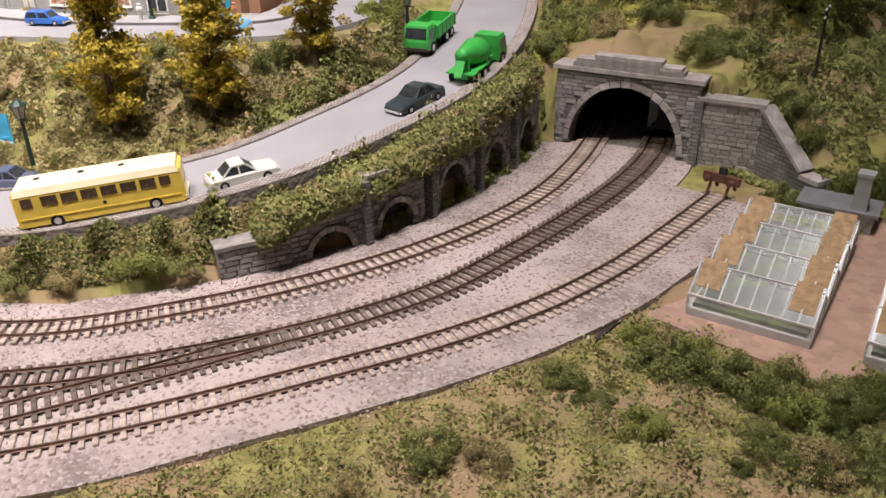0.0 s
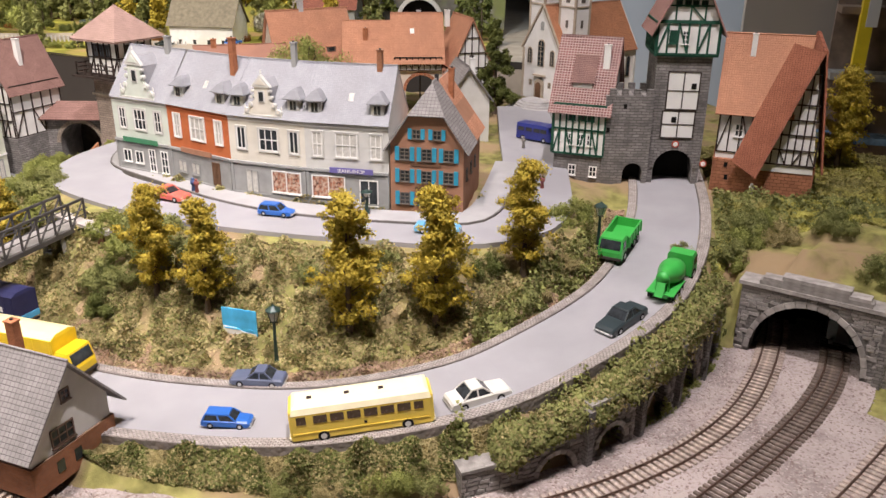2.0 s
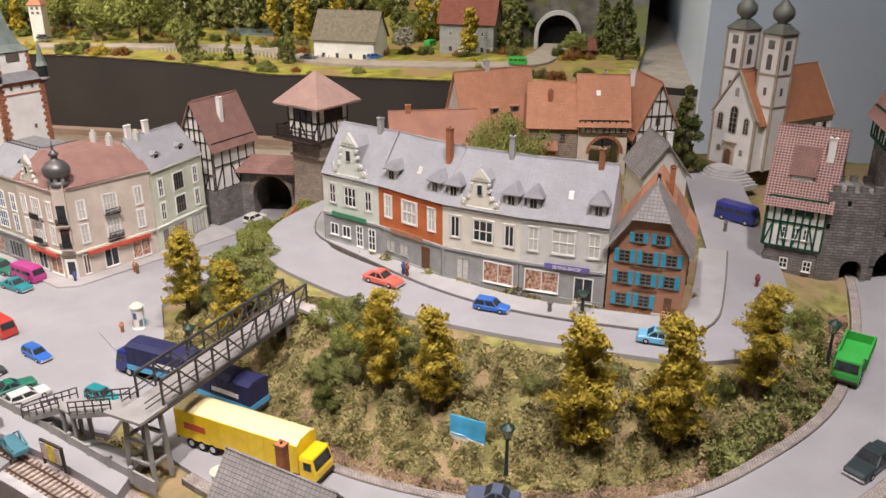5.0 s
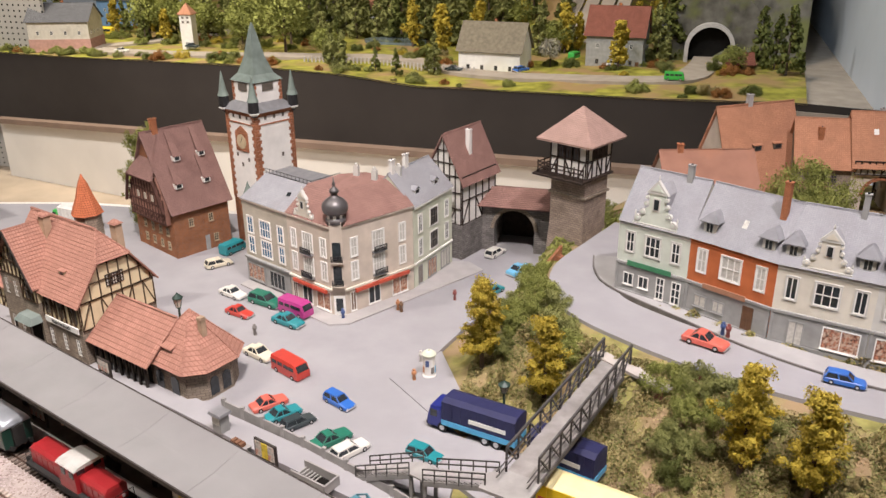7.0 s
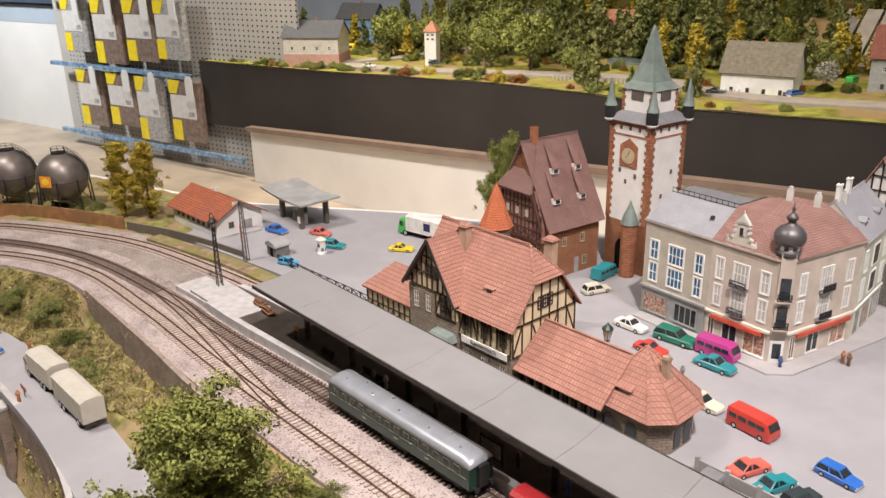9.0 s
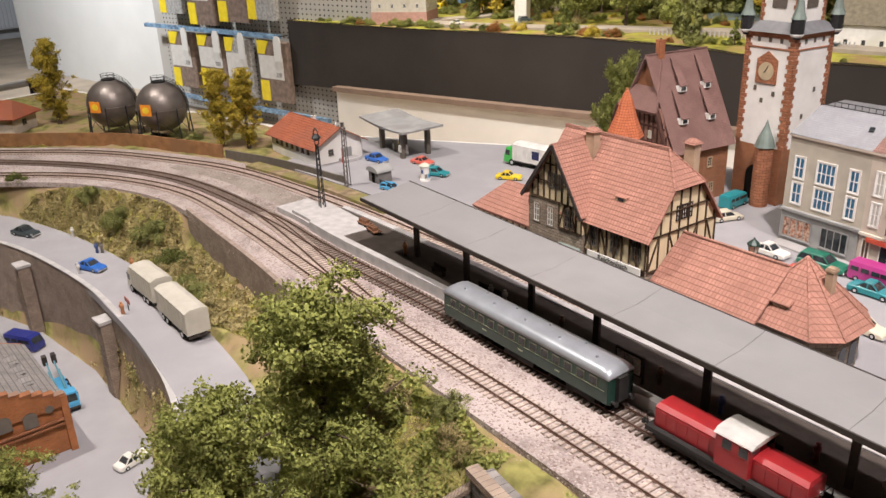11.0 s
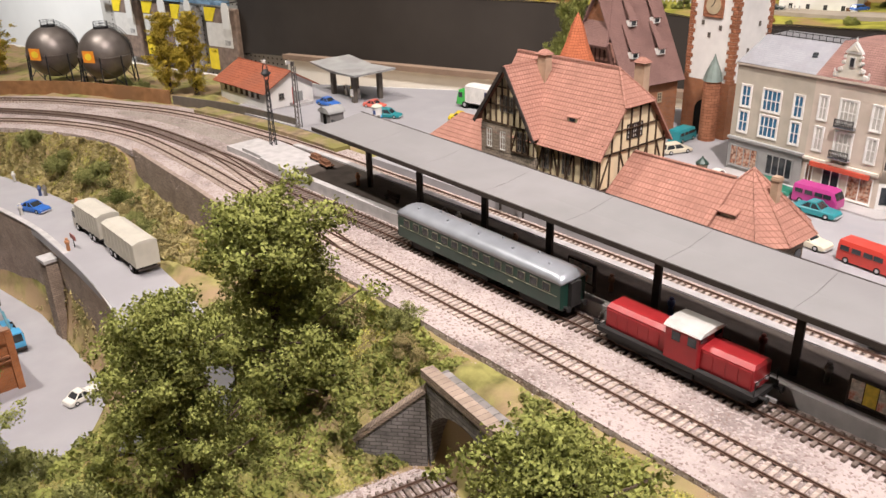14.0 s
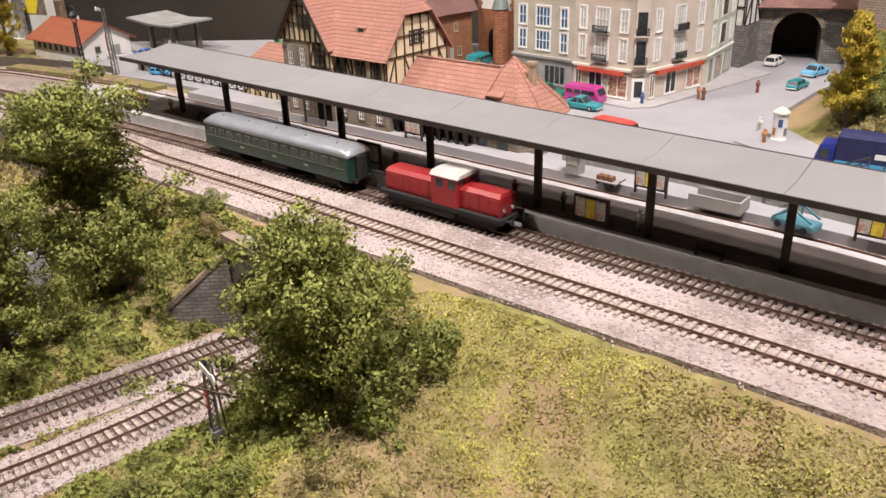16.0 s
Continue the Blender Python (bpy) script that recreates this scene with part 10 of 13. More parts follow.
undergrowth("undergrowth", "green leaves among the shrubs below the main road", "dark", 20000, 0.0014, (-0.42, -0.06, 0.46, 0.56, free_of((ROAD, 0.050), (T3, 0.042))), 0.009)
undergrowth("undergrowth", "grassy tufts in front of the curved tracks", "green", 22000, 0.0013, (-0.10, 0.40, 0.18, 0.50, free_of((T1, 0.045), (T2, 0.07), (T3, 0.06), (X2, 0.05), areas=(GARDEN,))), 0.006)
undergrowth("undergrowth", "green flock along the railway embankment", "olive", 30000, 0.0022, (-2.45, -1.62, 0.46, 0.66, free_of((LOWROAD, 0.036), (T1, 0.045), (T2, 0.045), (T3, 0.045))), 0.008)
undergrowth("undergrowth", "fresh green cover on the bank beside the stone bridge", "bright", 32000, 0.0021, (-1.45, -1.0, 0.10, 0.46, free_of((LOWROAD, 0.036), (T1, 0.045), (L1, 0.032), (L2, 0.030))), 0.008)
undergrowth("undergrowth", "yellow green meadow flock on the front bank", "meadow", 70000, 0.0012, (-1.02, -0.60, 0.08, 0.36, free_of((T1, 0.045), (L2, 0.03))), 0.0011, 0)
undergrowth("undergrowth", "dry brown grass on the front bank", "straw", 22000, 0.0012, (-1.02, -0.60, 0.08, 0.36, free_of((T1, 0.045), (L2, 0.03))), 0.0010, 0)
undergrowth("undergrowth", "grass verge beside the watch tower", "bright", 6000, 0.0023, (-0.75, -0.62, 0.92, 1.32, free_of((ROW, 0.048), areas=(SQUARE,))), 0.006)
undergrowth("undergrowth", "dry grass strip under the yard wall", "olive", 5000, 0.0024, (-2.3, -1.58, 0.33, 0.425, lambda x, y: (dist_line(x, y, LOWROAD)[0] > 0.033) & (dist_line(x, y, LOWROAD)[0] < 0.060)), 0.004)
undergrowth("undergrowth", "short meadow grass beside the red gabled house", "meadow", 26000, 0.0020, (0.14, 0.46, 0.94, 1.24, free_of((ROAD, 0.055))), 0.003, 0)
undergrowth("undergrowth", "fine dry grass on the bank before the curved tracks", "straw", 46000, 0.0012, (-0.15, 0.40, 0.15, 0.50, free_of((T1, 0.0405), (T2, 0.07), (T3, 0.06), (X2, 0.05), areas=(GARDEN,))), 0.002, 0)
undergrowth("undergrowth", "fine dry grass over the hill slope", "straw", 22000, 0.0018, (-0.74, 0.06, 0.56, 0.93, free_of((ROAD, 0.048), (ROW, 0.056), (T3, 0.05), areas=(SQUARE, AREAS[2][0]))), 0.004, 0)
undergrowth("undergrowth", "fine green grass over the railway embankment", "meadow", 48000, 0.0018, (-2.75, -1.55, 0.46, 0.66, free_of((LOWROAD, 0.034), (T1, 0.042), (T2, 0.042), (T3, 0.042))), 0.003, 0)
undergrowth("undergrowth", "dry yellow grass on the bank beside the stone bridge", "meadow", 36000, 0.0018, (-1.45, -1.0, 0.10, 0.46, free_of((LOWROAD, 0.036), (T1, 0.045), (L1, 0.032), (L2, 0.030))), 0.004, 0)


def ivy(name, label, line, n, size, colour):
    """A dense hanging mat of leaves along the crest of a wall; line holds (x, y, z, breadth, hang)."""
    pts, outs = [], []
    for (x0, y0, z0, b0, g0), (x1, y1, z1, b1, g1) in zip(line, line[1:]):
        for k in range(14):
            f = (k + RNG.random()) / 14
            x, y, z, b, g = (p + (q - p) * f for p, q in ((x0, x1), (y0, y1), (z0, z1), (b0, b1), (g0, g1)))
            ln = math.hypot(x1 - x0, y1 - y0)
            nx, ny = (y1 - y0) / ln, -(x1 - x0) / ln
            for j in range(5):
                o = RNG.uniform(-b, 0.003)
                zz = z + 0.001 - o * 0.30 + RNG.uniform(0, 0.003) if o < 0 else z - RNG.uniform(0, g)
                m = n // (14 * 5 * (len(line) - 1))
                d = np.clip(RNG.normal(size=(m, 3)), -1.8, 1.8) * (0.0042, 0.0042, 0.0034)
                pts.append(d + (x + nx * o, y + ny * o, zz))
                outs.append(d / 0.006 + (nx * 0.3, ny * 0.3, 0.5))
    return tagged(new(name, crumbs(name, np.concatenate(pts), size, LEAF[colour], np.concatenate(outs))), label, "ivy", kind="stuff")


CREST = [(-0.060, 0.531, -0.004, 0.012, 0.003), (-0.046, 0.540, 0.006, 0.014, 0.003), (0.006, 0.577, 0.013, 0.016, 0.003), (0.046, 0.614, 0.022, 0.017, 0.006), (0.086, 0.670, 0.030, 0.017, 0.014), (0.118, 0.724, 0.037, 0.017, 0.018), (0.146, 0.785, 0.043, 0.017, 0.012)]
ivy("ivy", "dense green ivy hanging over the arcaded wall", CREST, 50000, 0.0015, "green")
ivy("ivy", "olive shrubs mixed into the ivy over the wall", CREST, 18000, 0.0015, "olive")
for x, y, r, c in ((0.109, 0.845, 0.016, "green"), (0.136, 0.791, 0.020, "bright"), (0.156, 0.866, 0.028, "green"), (0.190, 0.905, 0.030, "bright"), (0.128, 0.752, 0.014, "bright"), (0.311, 0.812, 0.032, "green"), (0.321, 0.765, 0.026, "olive"), (0.372, 0.735, 0.026, "green"), (0.376, 0.890, 0.030, "olive"), (0.345, 0.655, 0.020, "green")):
    bush(x, y, r, c)
def loose_ballast(line, n, wide, x0, x1, label):
    """Single stones over a track's bed, thinning out past its edges."""
    p = line[(line[:, 0] > x0) & (line[:, 0] < x1)]
    k = RNG.integers(0, len(p) - 1, n)
    q = p[k] + (p[k + 1] - p[k]) * RNG.random((n, 1))
    d = normals2d(p)[k]
    spill = np.where(RNG.random(n) < 0.22, np.abs(RNG.normal(size=n)) * 0.004, 0)
    o = np.where(spill > 0, np.sign(RNG.uniform(-1, 1, n)) * (wide + spill - 0.002), RNG.uniform(-1, 1, n) * wide)
    pts = np.stack([q[:, 0] + d[:, 0] * o, q[:, 1] + d[:, 1] * o, q[:, 2] - 0.0040 - 0.6 * spill], 1)
    tagged(new("ballast_stones", crumbs("ballast_stones", pts, 0.00105, stones_mat, np.tile((0.0, 0.0, 1.0), (n, 1)), 0.9)), label, "ballast", kind="stuff")


stones_mat = mat("loose_ballast", (0.46, 0.385, 0.355), 0.95, 0, 0.12, 60, 0.1, 900, island=0.10)
for line, x0, x1, lab in ((T1, -2.3, 0.25, "loose pale stones along the outer track"), (T2, -2.3, 0.25, "loose pale stones along the middle track"), (T3, -2.2, 0.2, "loose pale stones along the inner track")):
    loose_ballast(line, 9000, 0.041, x0, x1, lab)
for line in (L1, L2):
    loose_ballast(line, 4500, 0.029, -1.5, -1.1, "loose pale stones along the lower tracks")
edge_mat = mat("blackened_edge_timber", (0.055, 0.045, 0.038), 0.9, 0, 0.25, 60, 0.4, 500)
edge = thing("timber_edging", "blackened timber edging between the ballast and the garden", "edging", None)
for p, q in (((0.160, 0.446), (0.181, 0.472)), ((0.181, 0.472), (0.211, 0.513)), ((0.211, 0.513), (0.247, 0.559)), ((0.247, 0.559), (0.286, 0.612)), ((0.286, 0.612), (0.333, 0.674))):
    part("edging_board", Shape().bar((*p, -0.041), (*q, -0.041), 0.003, 0.018), edge_mat, edge)
undergrowth("loose_earth", "bare light brown earth along the foot of the hill", "earth", 34000, 0.0013, (-0.60, 0.06, 0.56, 0.95, lambda x, y: (dist_line(x, y, ROAD)[0] > 0.049) & (dist_line(x, y, ROAD)[0] < 0.070 + 0.03 * (x < -0.40)) & (dist_line(x, y, T3)[0] > 0.10) & (dist_line(x, y, ROW)[0] > 0.06)), 0.003, 0)
for x, y, r, c in ((-0.700, 0.955, 0.026, "bright"), (-0.705, 0.990, 0.026, "bright"), (-0.680, 0.925, 0.030, "bright"), (-0.715, 0.915, 0.026, "green"), (-0.702, 0.865, 0.030, "bright"), (-0.672, 0.890, 0.030, "bright"), (-0.470, 0.745, 0.028, "bright"), (-0.440, 0.740, 0.026, "bright"), (-0.405, 0.735, 0.024, "green"), (-0.640, 0.820, 0.022, "olive")):
    bush(x, y, r, c)
undergrowth("undergrowth", "yellow green meadow grass above the tunnel", "meadow", 60000, 0.0014, (0.13, 0.42, 0.80, 0.99, free_of((ROAD, 0.055), (T1, 0.05), (T2, 0.060), (T3, 0.060))), 0.003, 0)


def cobbles(line, o0, o1, rows, label):
    """Single setts laid in rows across a road's shoulder, in one mesh."""
    verts, faces, d = [], [], normals2d(line)
    run = np.concatenate([[0], np.cumsum(np.linalg.norm(np.diff(line[:, :2], axis=0), axis=1))])
    step, wide = 0.0036, (o1 - o0) / rows
    for k in range(int(run[-1] / step)):
        for r in range(rows):
            lift = 0.0024 + 0.0004 * RNG.random()
            for u, v, h in ((0.04, 0.04, 0.0015), (0.18, 0.15, lift)):
                for a, c in ((u, v), (1 - u, v), (1 - u, 1 - v), (u, 1 - v)):
                    g = (k + a + 0.5 * (r % 2)) * step
                    q = [np.interp(g, run, line[:, m]) for m in range(3)]
                    n = [np.interp(g, run, d[:, m]) for m in range(2)]
                    o = o0 + (r + c) * wide
                    verts.append((q[0] + n[0] * o, q[1] + n[1] * o, q[2] + h))
            b = len(verts) - 8
            faces += [(b + 4, b + 5, b + 6, b + 7)] + [(b + m, b + (m + 1) % 4, b + 4 + (m + 1) % 4, b + 4 + m) for m in range(4)]
    me = bpy.data.meshes.new("cobbles")
    me.from_pydata(verts, [], faces)
    me.materials.append(sett_mat)
    tagged(new("cobbles", me), label, "cobbles", kind="stuff")


sett_mat = mat("worn_setts", (0.40, 0.355, 0.325), 0.9, 0, 0.15, 80, 0.5, 700, island=0.10)
cobbles(ROAD[6:], 0.0375, 0.0465, 4, "small worn setts along the inner side of the road")
cobbles(ROAD[12:], -0.0485, -0.0375, 5, "small worn setts along the outer side of the road")


# ---- the railway end of the layout: tanks, sheds, signals and walls ----
tankgrey_mat = mat("dull_tank_metal", (0.23, 0.20, 0.18), 0.42, 0.55, 0.15, 30, 0.2, 500, (0.17, 0.145, 0.13), 25, 0.55)
orange_sign_mat = mat("orange_sign", (0.85, 0.30, 0.03), 0.5, 0, 0.05)
yellow_sign_mat = mat("yellow_sign", (0.85, 0.62, 0.04), 0.5, 0, 0.05)
signred_mat = mat("signal_red", (0.55, 0.045, 0.03), 0.5, 0, 0.08)
signwhite_mat = mat("signal_white", (0.78, 0.76, 0.72), 0.5, 0, 0.06)
clayroof_mat = mat("orange_brown_sheet_tiles", (0.42, 0.135, 0.075), 0.8, 0, 0.10, 50, 0.6, 700, (0.36, 0.13, 0.08), 20, 0.55, kind="tiles", size=(0.003, 0.0028), mortar=0.08)
hutgrey_mat = mat("grey_hut_boards", (0.20, 0.19, 0.18), 0.85, 0, 0.12, 60, 0.4, 600)
flatroof_mat = mat("pale_grey_flat_roof", (0.36, 0.36, 0.35), 0.8, 0, 0.10, 30, 0.3, 600, (0.29, 0.28, 0.27), 18, 0.55)
boardbrown_mat = mat("brown_chipboard_edge", (0.30, 0.155, 0.07), 0.8, 0, 0.18, 60, 0.3, 700, (0.24, 0.13, 0.065), 12, 0.55)
orangebrick_mat = mat("orange_brick", (0.42, 0.155, 0.06), 0.85, 0, 0.15, 60, 0.7, 700, kind="bricks", size=(0.0032, 0.0011), mortar=0.10, joint=(0.34, 0.20, 0.12))
pierstone_mat = mat("tan_pier_stone", (0.36, 0.28, 0.22), 0.9, 0, 0.15, 60, 0.8, 500, kind="bricks", size=(0.006, 0.0026), mortar=0.1)


def fuel_sphere(x, y, turn):
    t = thing("fuel_tank", "round grey metal fuel sphere on black legs with an orange sign", "storage tank", ground_pose(x, y, 0, turn), "fuel tanks")
    r, zc = 0.0495, 0.062
    prof = [(max(0.0006, r * math.cos(a)), zc + r * math.sin(a)) for a in np.linspace(-1.5708, 1.5708, 19)]
    part("sphere", Shape().lathe(0, 0, prof, 36), tankgrey_mat, t, "dull grey metal sphere", smooth=True)
    part("girth_band", Shape().lathe(0, 0, [(r, zc - 0.003), (r + 0.0018, zc - 0.003), (r + 0.0018, zc - 0.001), (r, zc - 0.001)], 36), tankgrey_mat, t)
    for k in range(8):
        a = k * math.pi / 4 + 0.2
        c, s = math.cos(a), math.sin(a)
        leg = part("leg", Shape().rod((c * r * 1.02, s * r * 1.02, zc), (c * r * 1.10, s * r * 1.10, -0.002), 0.0014), iron_mat, t)
        b = a + math.pi / 4
        part("brace", Shape().rod((c * r * 1.04, s * r * 1.04, zc - 0.018), (math.cos(b) * r * 1.10, math.sin(b) * r * 1.10, 0.004), 0.0007, 5), iron_mat, leg)
    top = part("top_platform", Shape().lathe(0, 0, [(0.014, zc + r - 0.003), (0.014, zc + r + 0.0006), (0.004, zc + r + 0.0006)], 16), iron_mat, t)
    rail = Shape()
    for z in (0.005, 0.010):
        for k in range(12):
            a, b = k * 0.5236, (k + 1) * 0.5236
            rail.rod((0.014 * math.cos(a), 0.014 * math.sin(a), zc + r + z), (0.014 * math.cos(b), 0.014 * math.sin(b), zc + r + z), 0.0005, 4)
    for k in range(0, 12, 2):
        rail.rod((0.014 * math.cos(k * 0.5236), 0.014 * math.sin(k * 0.5236), zc + r), (0.014 * math.cos(k * 0.5236), 0.014 * math.sin(k * 0.5236), zc + r + 0.010), 0.0005, 4)
    part("railing", rail, iron_mat, top)
    lad = Shape()
    pts = [(0.0 + (r + 0.004) * math.cos(a), zc + (r + 0.004) * math.sin(a)) for a in np.linspace(1.35, -0.2, 14)]
    for (xa, za), (xb, zb) in zip(pts[:-1], pts[1:]):
        for s in (-0.004, 0.004):
            lad.rod((xa, s, za), (xb, s, zb), 0.0006, 4).rod((xa, s, za + 0.007), (xb, s, zb + 0.007), 0.0004, 4)
        lad.rod((xa, -0.004, za), (xa, 0.004, za), 0.0005, 4).rod((xa, 0.004, za), (xa, 0.004, za + 0.007), 0.0004, 4)
    part("ladder", lad, iron_mat, t)
    sg = part("sign", Shape().box(-0.012, 0.012, -r - 0.0022, -r - 0.0008, zc - 0.009, zc + 0.013), orange_sign_mat, t, "orange sign plate with a yellow emblem", Matrix.Rotation(radians(-12), 4, "Z"))
    part("emblem", Shape().prism_y([(0.0075 * math.cos(k * 0.3927), zc + 0.002 + 0.0065 * math.sin(k * 0.3927)) for k in range(16)], -r - 0.0028, -r - 0.0022), yellow_sign_mat, sg)
    return t


fuel_sphere(-2.455, 0.795, 34)
fuel_sphere(-2.335, 0.835, 34)


def white_shed():
    at, w = line_frame((-2.070, 0.893), (-1.911, 0.861), 0)
    t = thing("shed", "long white shed with an orange-brown tiled roof", "shed", at)
    d = 0.094
    dims = (w, d)
    body_gable_x(t, w, d, 0.034, 0.060, white_mat)
    roof_gable_x(t, w, d, 0.034, 0.060, clayroof_mat, 0.010, 0.009)
    for k in range(7):
        window(t, "front", 0.022 + k * 0.019, 0.016, 0.008, 0.009, dims, windark_mat, pane_mat, (1, 1))
    part("door", Shape().box(w, w + 0.001, 0.055, 0.072, 0, 0.022), shopgrey_mat, t)
    window(t, "right", 0.03, 0.014, 0.010, 0.010, dims, windark_mat, pane_mat, (1, 1))
    part("loading_step", Shape().box(w, w + 0.020, 0.045, 0.080, -0.003, 0.005), kerb_mat, t)
    chimney(t, w * 0.45, d * 0.55, 0.050, 0.068, 0.006, 0.006, white_mat)


def red_barn():
    at, w = line_frame((-2.790, 0.565), (-2.640, 0.665), 0)
    t = thing("barn", "low beige barn with a red tiled hipped roof beside the track", "barn", at)
    d = 0.085
    part("wall", Shape().box(0, w, 0, d, -0.003, 0.032), beige_mat, t)
    roof_hip(t, 0, w, 0, d, 0.032, 0.062, clayroof_mat, 0.010, 0.030)
    for k in range(4):
        window(t, "front", 0.025 + k * 0.033, 0.010, 0.016, 0.013, (w, d), windark_mat, pane_mat, (2, 1))
    window(t, "right", 0.04, 0.012, 0.014, 0.012, (w, d), windark_mat, pane_mat, (1, 1))


white_shed()
red_barn()


def filling_station():
    at, w = line_frame((-1.955, 1.012), (-1.795, 0.958), 0)
    t = thing("filling_station", "filling station canopy with a flat grey roof on dark columns", "canopy", at)
    part("roof", Shape().rings([[(0.0, 0, z) if i == 0 else p for i, p in enumerate([(0.0, 0, z), (w * 0.5, 0, z - dz), (w, 0, z), (w, 0.082, z + 0.003), (w * 0.5, 0.082, z - dz + 0.003), (0, 0.082, z + 0.003)])] for z, dz in ((0.050, 0.005), (0.0535, 0.005))]), flatroof_mat, t)
    for x, y in ((w * 0.30, 0.02), (w * 0.82, 0.015), (w * 0.30, 0.066), (w * 0.82, 0.066)):
        part("column", Shape().soft_box(x - 0.005, x + 0.005, y - 0.004, y + 0.004, -0.003, 0.048, 0.0008), windark_mat, t)
    for k in range(3):
        pump = part("fuel_pump", Shape().soft_box(w * 0.42 + k * 0.022, w * 0.42 + k * 0.022 + 0.007, 0.03, 0.036, 0.0, 0.018, 0.0008), signwhite_mat if k != 1 else yellow_sign_mat, t)
        part("dial", Shape().box(w * 0.42 + k * 0.022 + 0.001, w * 0.42 + k * 0.022 + 0.006, 0.0293, 0.03, 0.011, 0.016), windark_mat, pump)
    part("price_board", Shape().box(w * 0.82 - 0.004, w * 0.82 + 0.004, 0.0085, 0.0105, 0.012, 0.024), signwhite_mat, t)


filling_station()


def lattice(parent, x, y, z0, z1, w0, w1, material, name="mast"):
    s = Shape()
    n = 12
    P = lambda k, sx, sy: (x + sx * (w0 + (w1 - w0) * k / n), y + sy * (w0 + (w1 - w0) * k / n), z0 + (z1 - z0) * k / n)
    for sx in (-1, 1):
        for sy in (-1, 1):
            s.rod(P(0, sx, sy), P(n, sx, sy), 0.0007, 4)
    for k in range(n):
        s.rod(P(k, -1, -1), P(k + 1, 1, -1), 0.0004, 4).rod(P(k, 1, -1), P(k + 1, 1, 1), 0.0004, 4).rod(P(k, 1, 1), P(k + 1, -1, 1), 0.0004, 4).rod(P(k, -1, 1), P(k + 1, -1, -1), 0.0004, 4)
    return part(name, s, material, parent)


def semaphore(x, y, z, h, turn, label):
    t = thing("semaphore_signal", label, "signal", ground_pose(x, y, z, turn))
    part("foot", Shape().box(-0.005, 0.005, -0.004, 0.004, -0.004, 0.003), hutgrey_mat, t)
    lattice(t, 0, 0, 0.002, h * 0.97, 0.0026, 0.0017, mat("mast_grey", (0.16, 0.14, 0.13), 0.6, 0.3), "mast")
    pl = part("mast_plate", Shape().box(-0.0026, 0.0026, -0.0036, -0.0028, h * 0.36, h * 0.60), signred_mat, t, "red and white striped plate")
    part("stripe", Shape().box(-0.0027, 0.0027, -0.0041, -0.0036, h * 0.44, h * 0.52), signwhite_mat, pl)
    arm = part("arm", Shape().bar((-0.002, -0.003, h * 0.95), (0.024, -0.003, h * 1.0), 0.001, 0.0045), signwhite_mat, t, "white signal arm with red edge")
    part("disc", Shape().prism_y([(0.026 + 0.0038 * math.cos(k * 0.5236), h * 1.0 + 0.0038 * math.sin(k * 0.5236)) for k in range(12)], -0.0036, -0.0024), signwhite_mat, arm)
    part("lamp", Shape().box(-0.005, -0.001, -0.003, 0.002, h * 0.90, h * 0.96), iron_mat, t)
    lad = Shape()
    for s in (-0.0018, 0.0018):
        lad.rod((s, 0.007, 0), (s, 0.004, h * 0.9), 0.0004, 4)
    for k in range(14):
        lad.rod((-0.0018, 0.007 - 0.003 * k / 14, h * 0.9 * k / 14 + 0.004), (0.0018, 0.007 - 0.003 * k / 14, h * 0.9 * k / 14 + 0.004), 0.0003, 4)
    part("ladder", lad, iron_mat, t)


semaphore(-1.785, 0.812, 0, 0.106, -55, "tall semaphore signal with a red and white mast plate")
semaphore(-1.082, 0.223, -0.075, 0.058, -30, "low semaphore signal beside the lower track")


def lamp_mast(x, y, z, h):
    t = thing("lamp_mast", "dark lattice yard lamp with a round head", "lamp mast", ground_pose(x, y, z, -20))
    part("foot", Shape().box(-0.0055, 0.0055, -0.0055, 0.0055, -0.003, 0.004), iron_mat, t)
    lattice(t, 0, 0, 0.003, h * 0.82, 0.0038, 0.0014, iron_mat)
    ring = Shape()
    for k in range(16):
        a, b = k * 0.3927, (k + 1) * 0.3927
        ring.rod((0.0105 * math.cos(a), 0, h * 0.90 + 0.0125 * math.sin(a)), (0.0105 * math.cos(b), 0, h * 0.90 + 0.0125 * math.sin(b)), 0.0007, 5)
    hd = part("head", ring, iron_mat, t)
    part("lamp_shade", Shape().lathe(0, 0, [(0.002, h * 0.94), (0.007, h * 0.90), (0.007, h * 0.89), (0.003, h * 0.86)], 12), iron_mat, hd)


lamp_mast(-1.722, 0.704, 0, 0.124)


def round_hut():
    t = thing("hut", "small grey hut with a rounded roof beside the track", "hut", ground_pose(-1.762, 0.850, 0, -13))
    part("wall", Shape().box(-0.014, 0.014, 0, 0.026, -0.003, 0.019), hutgrey_mat, t)
    poly = [(0.0165 * math.cos(k * math.pi / 10), 0.018 + 0.009 * math.sin(k * math.pi / 10)) for k in range(11)]
    part("roof", Shape().prism_y(poly, -0.003, 0.029), flatroof_mat, t)
    part("door", Shape().box(-0.004, 0.004, -0.0008, 0, 0, 0.016), void_mat, t)


round_hut()


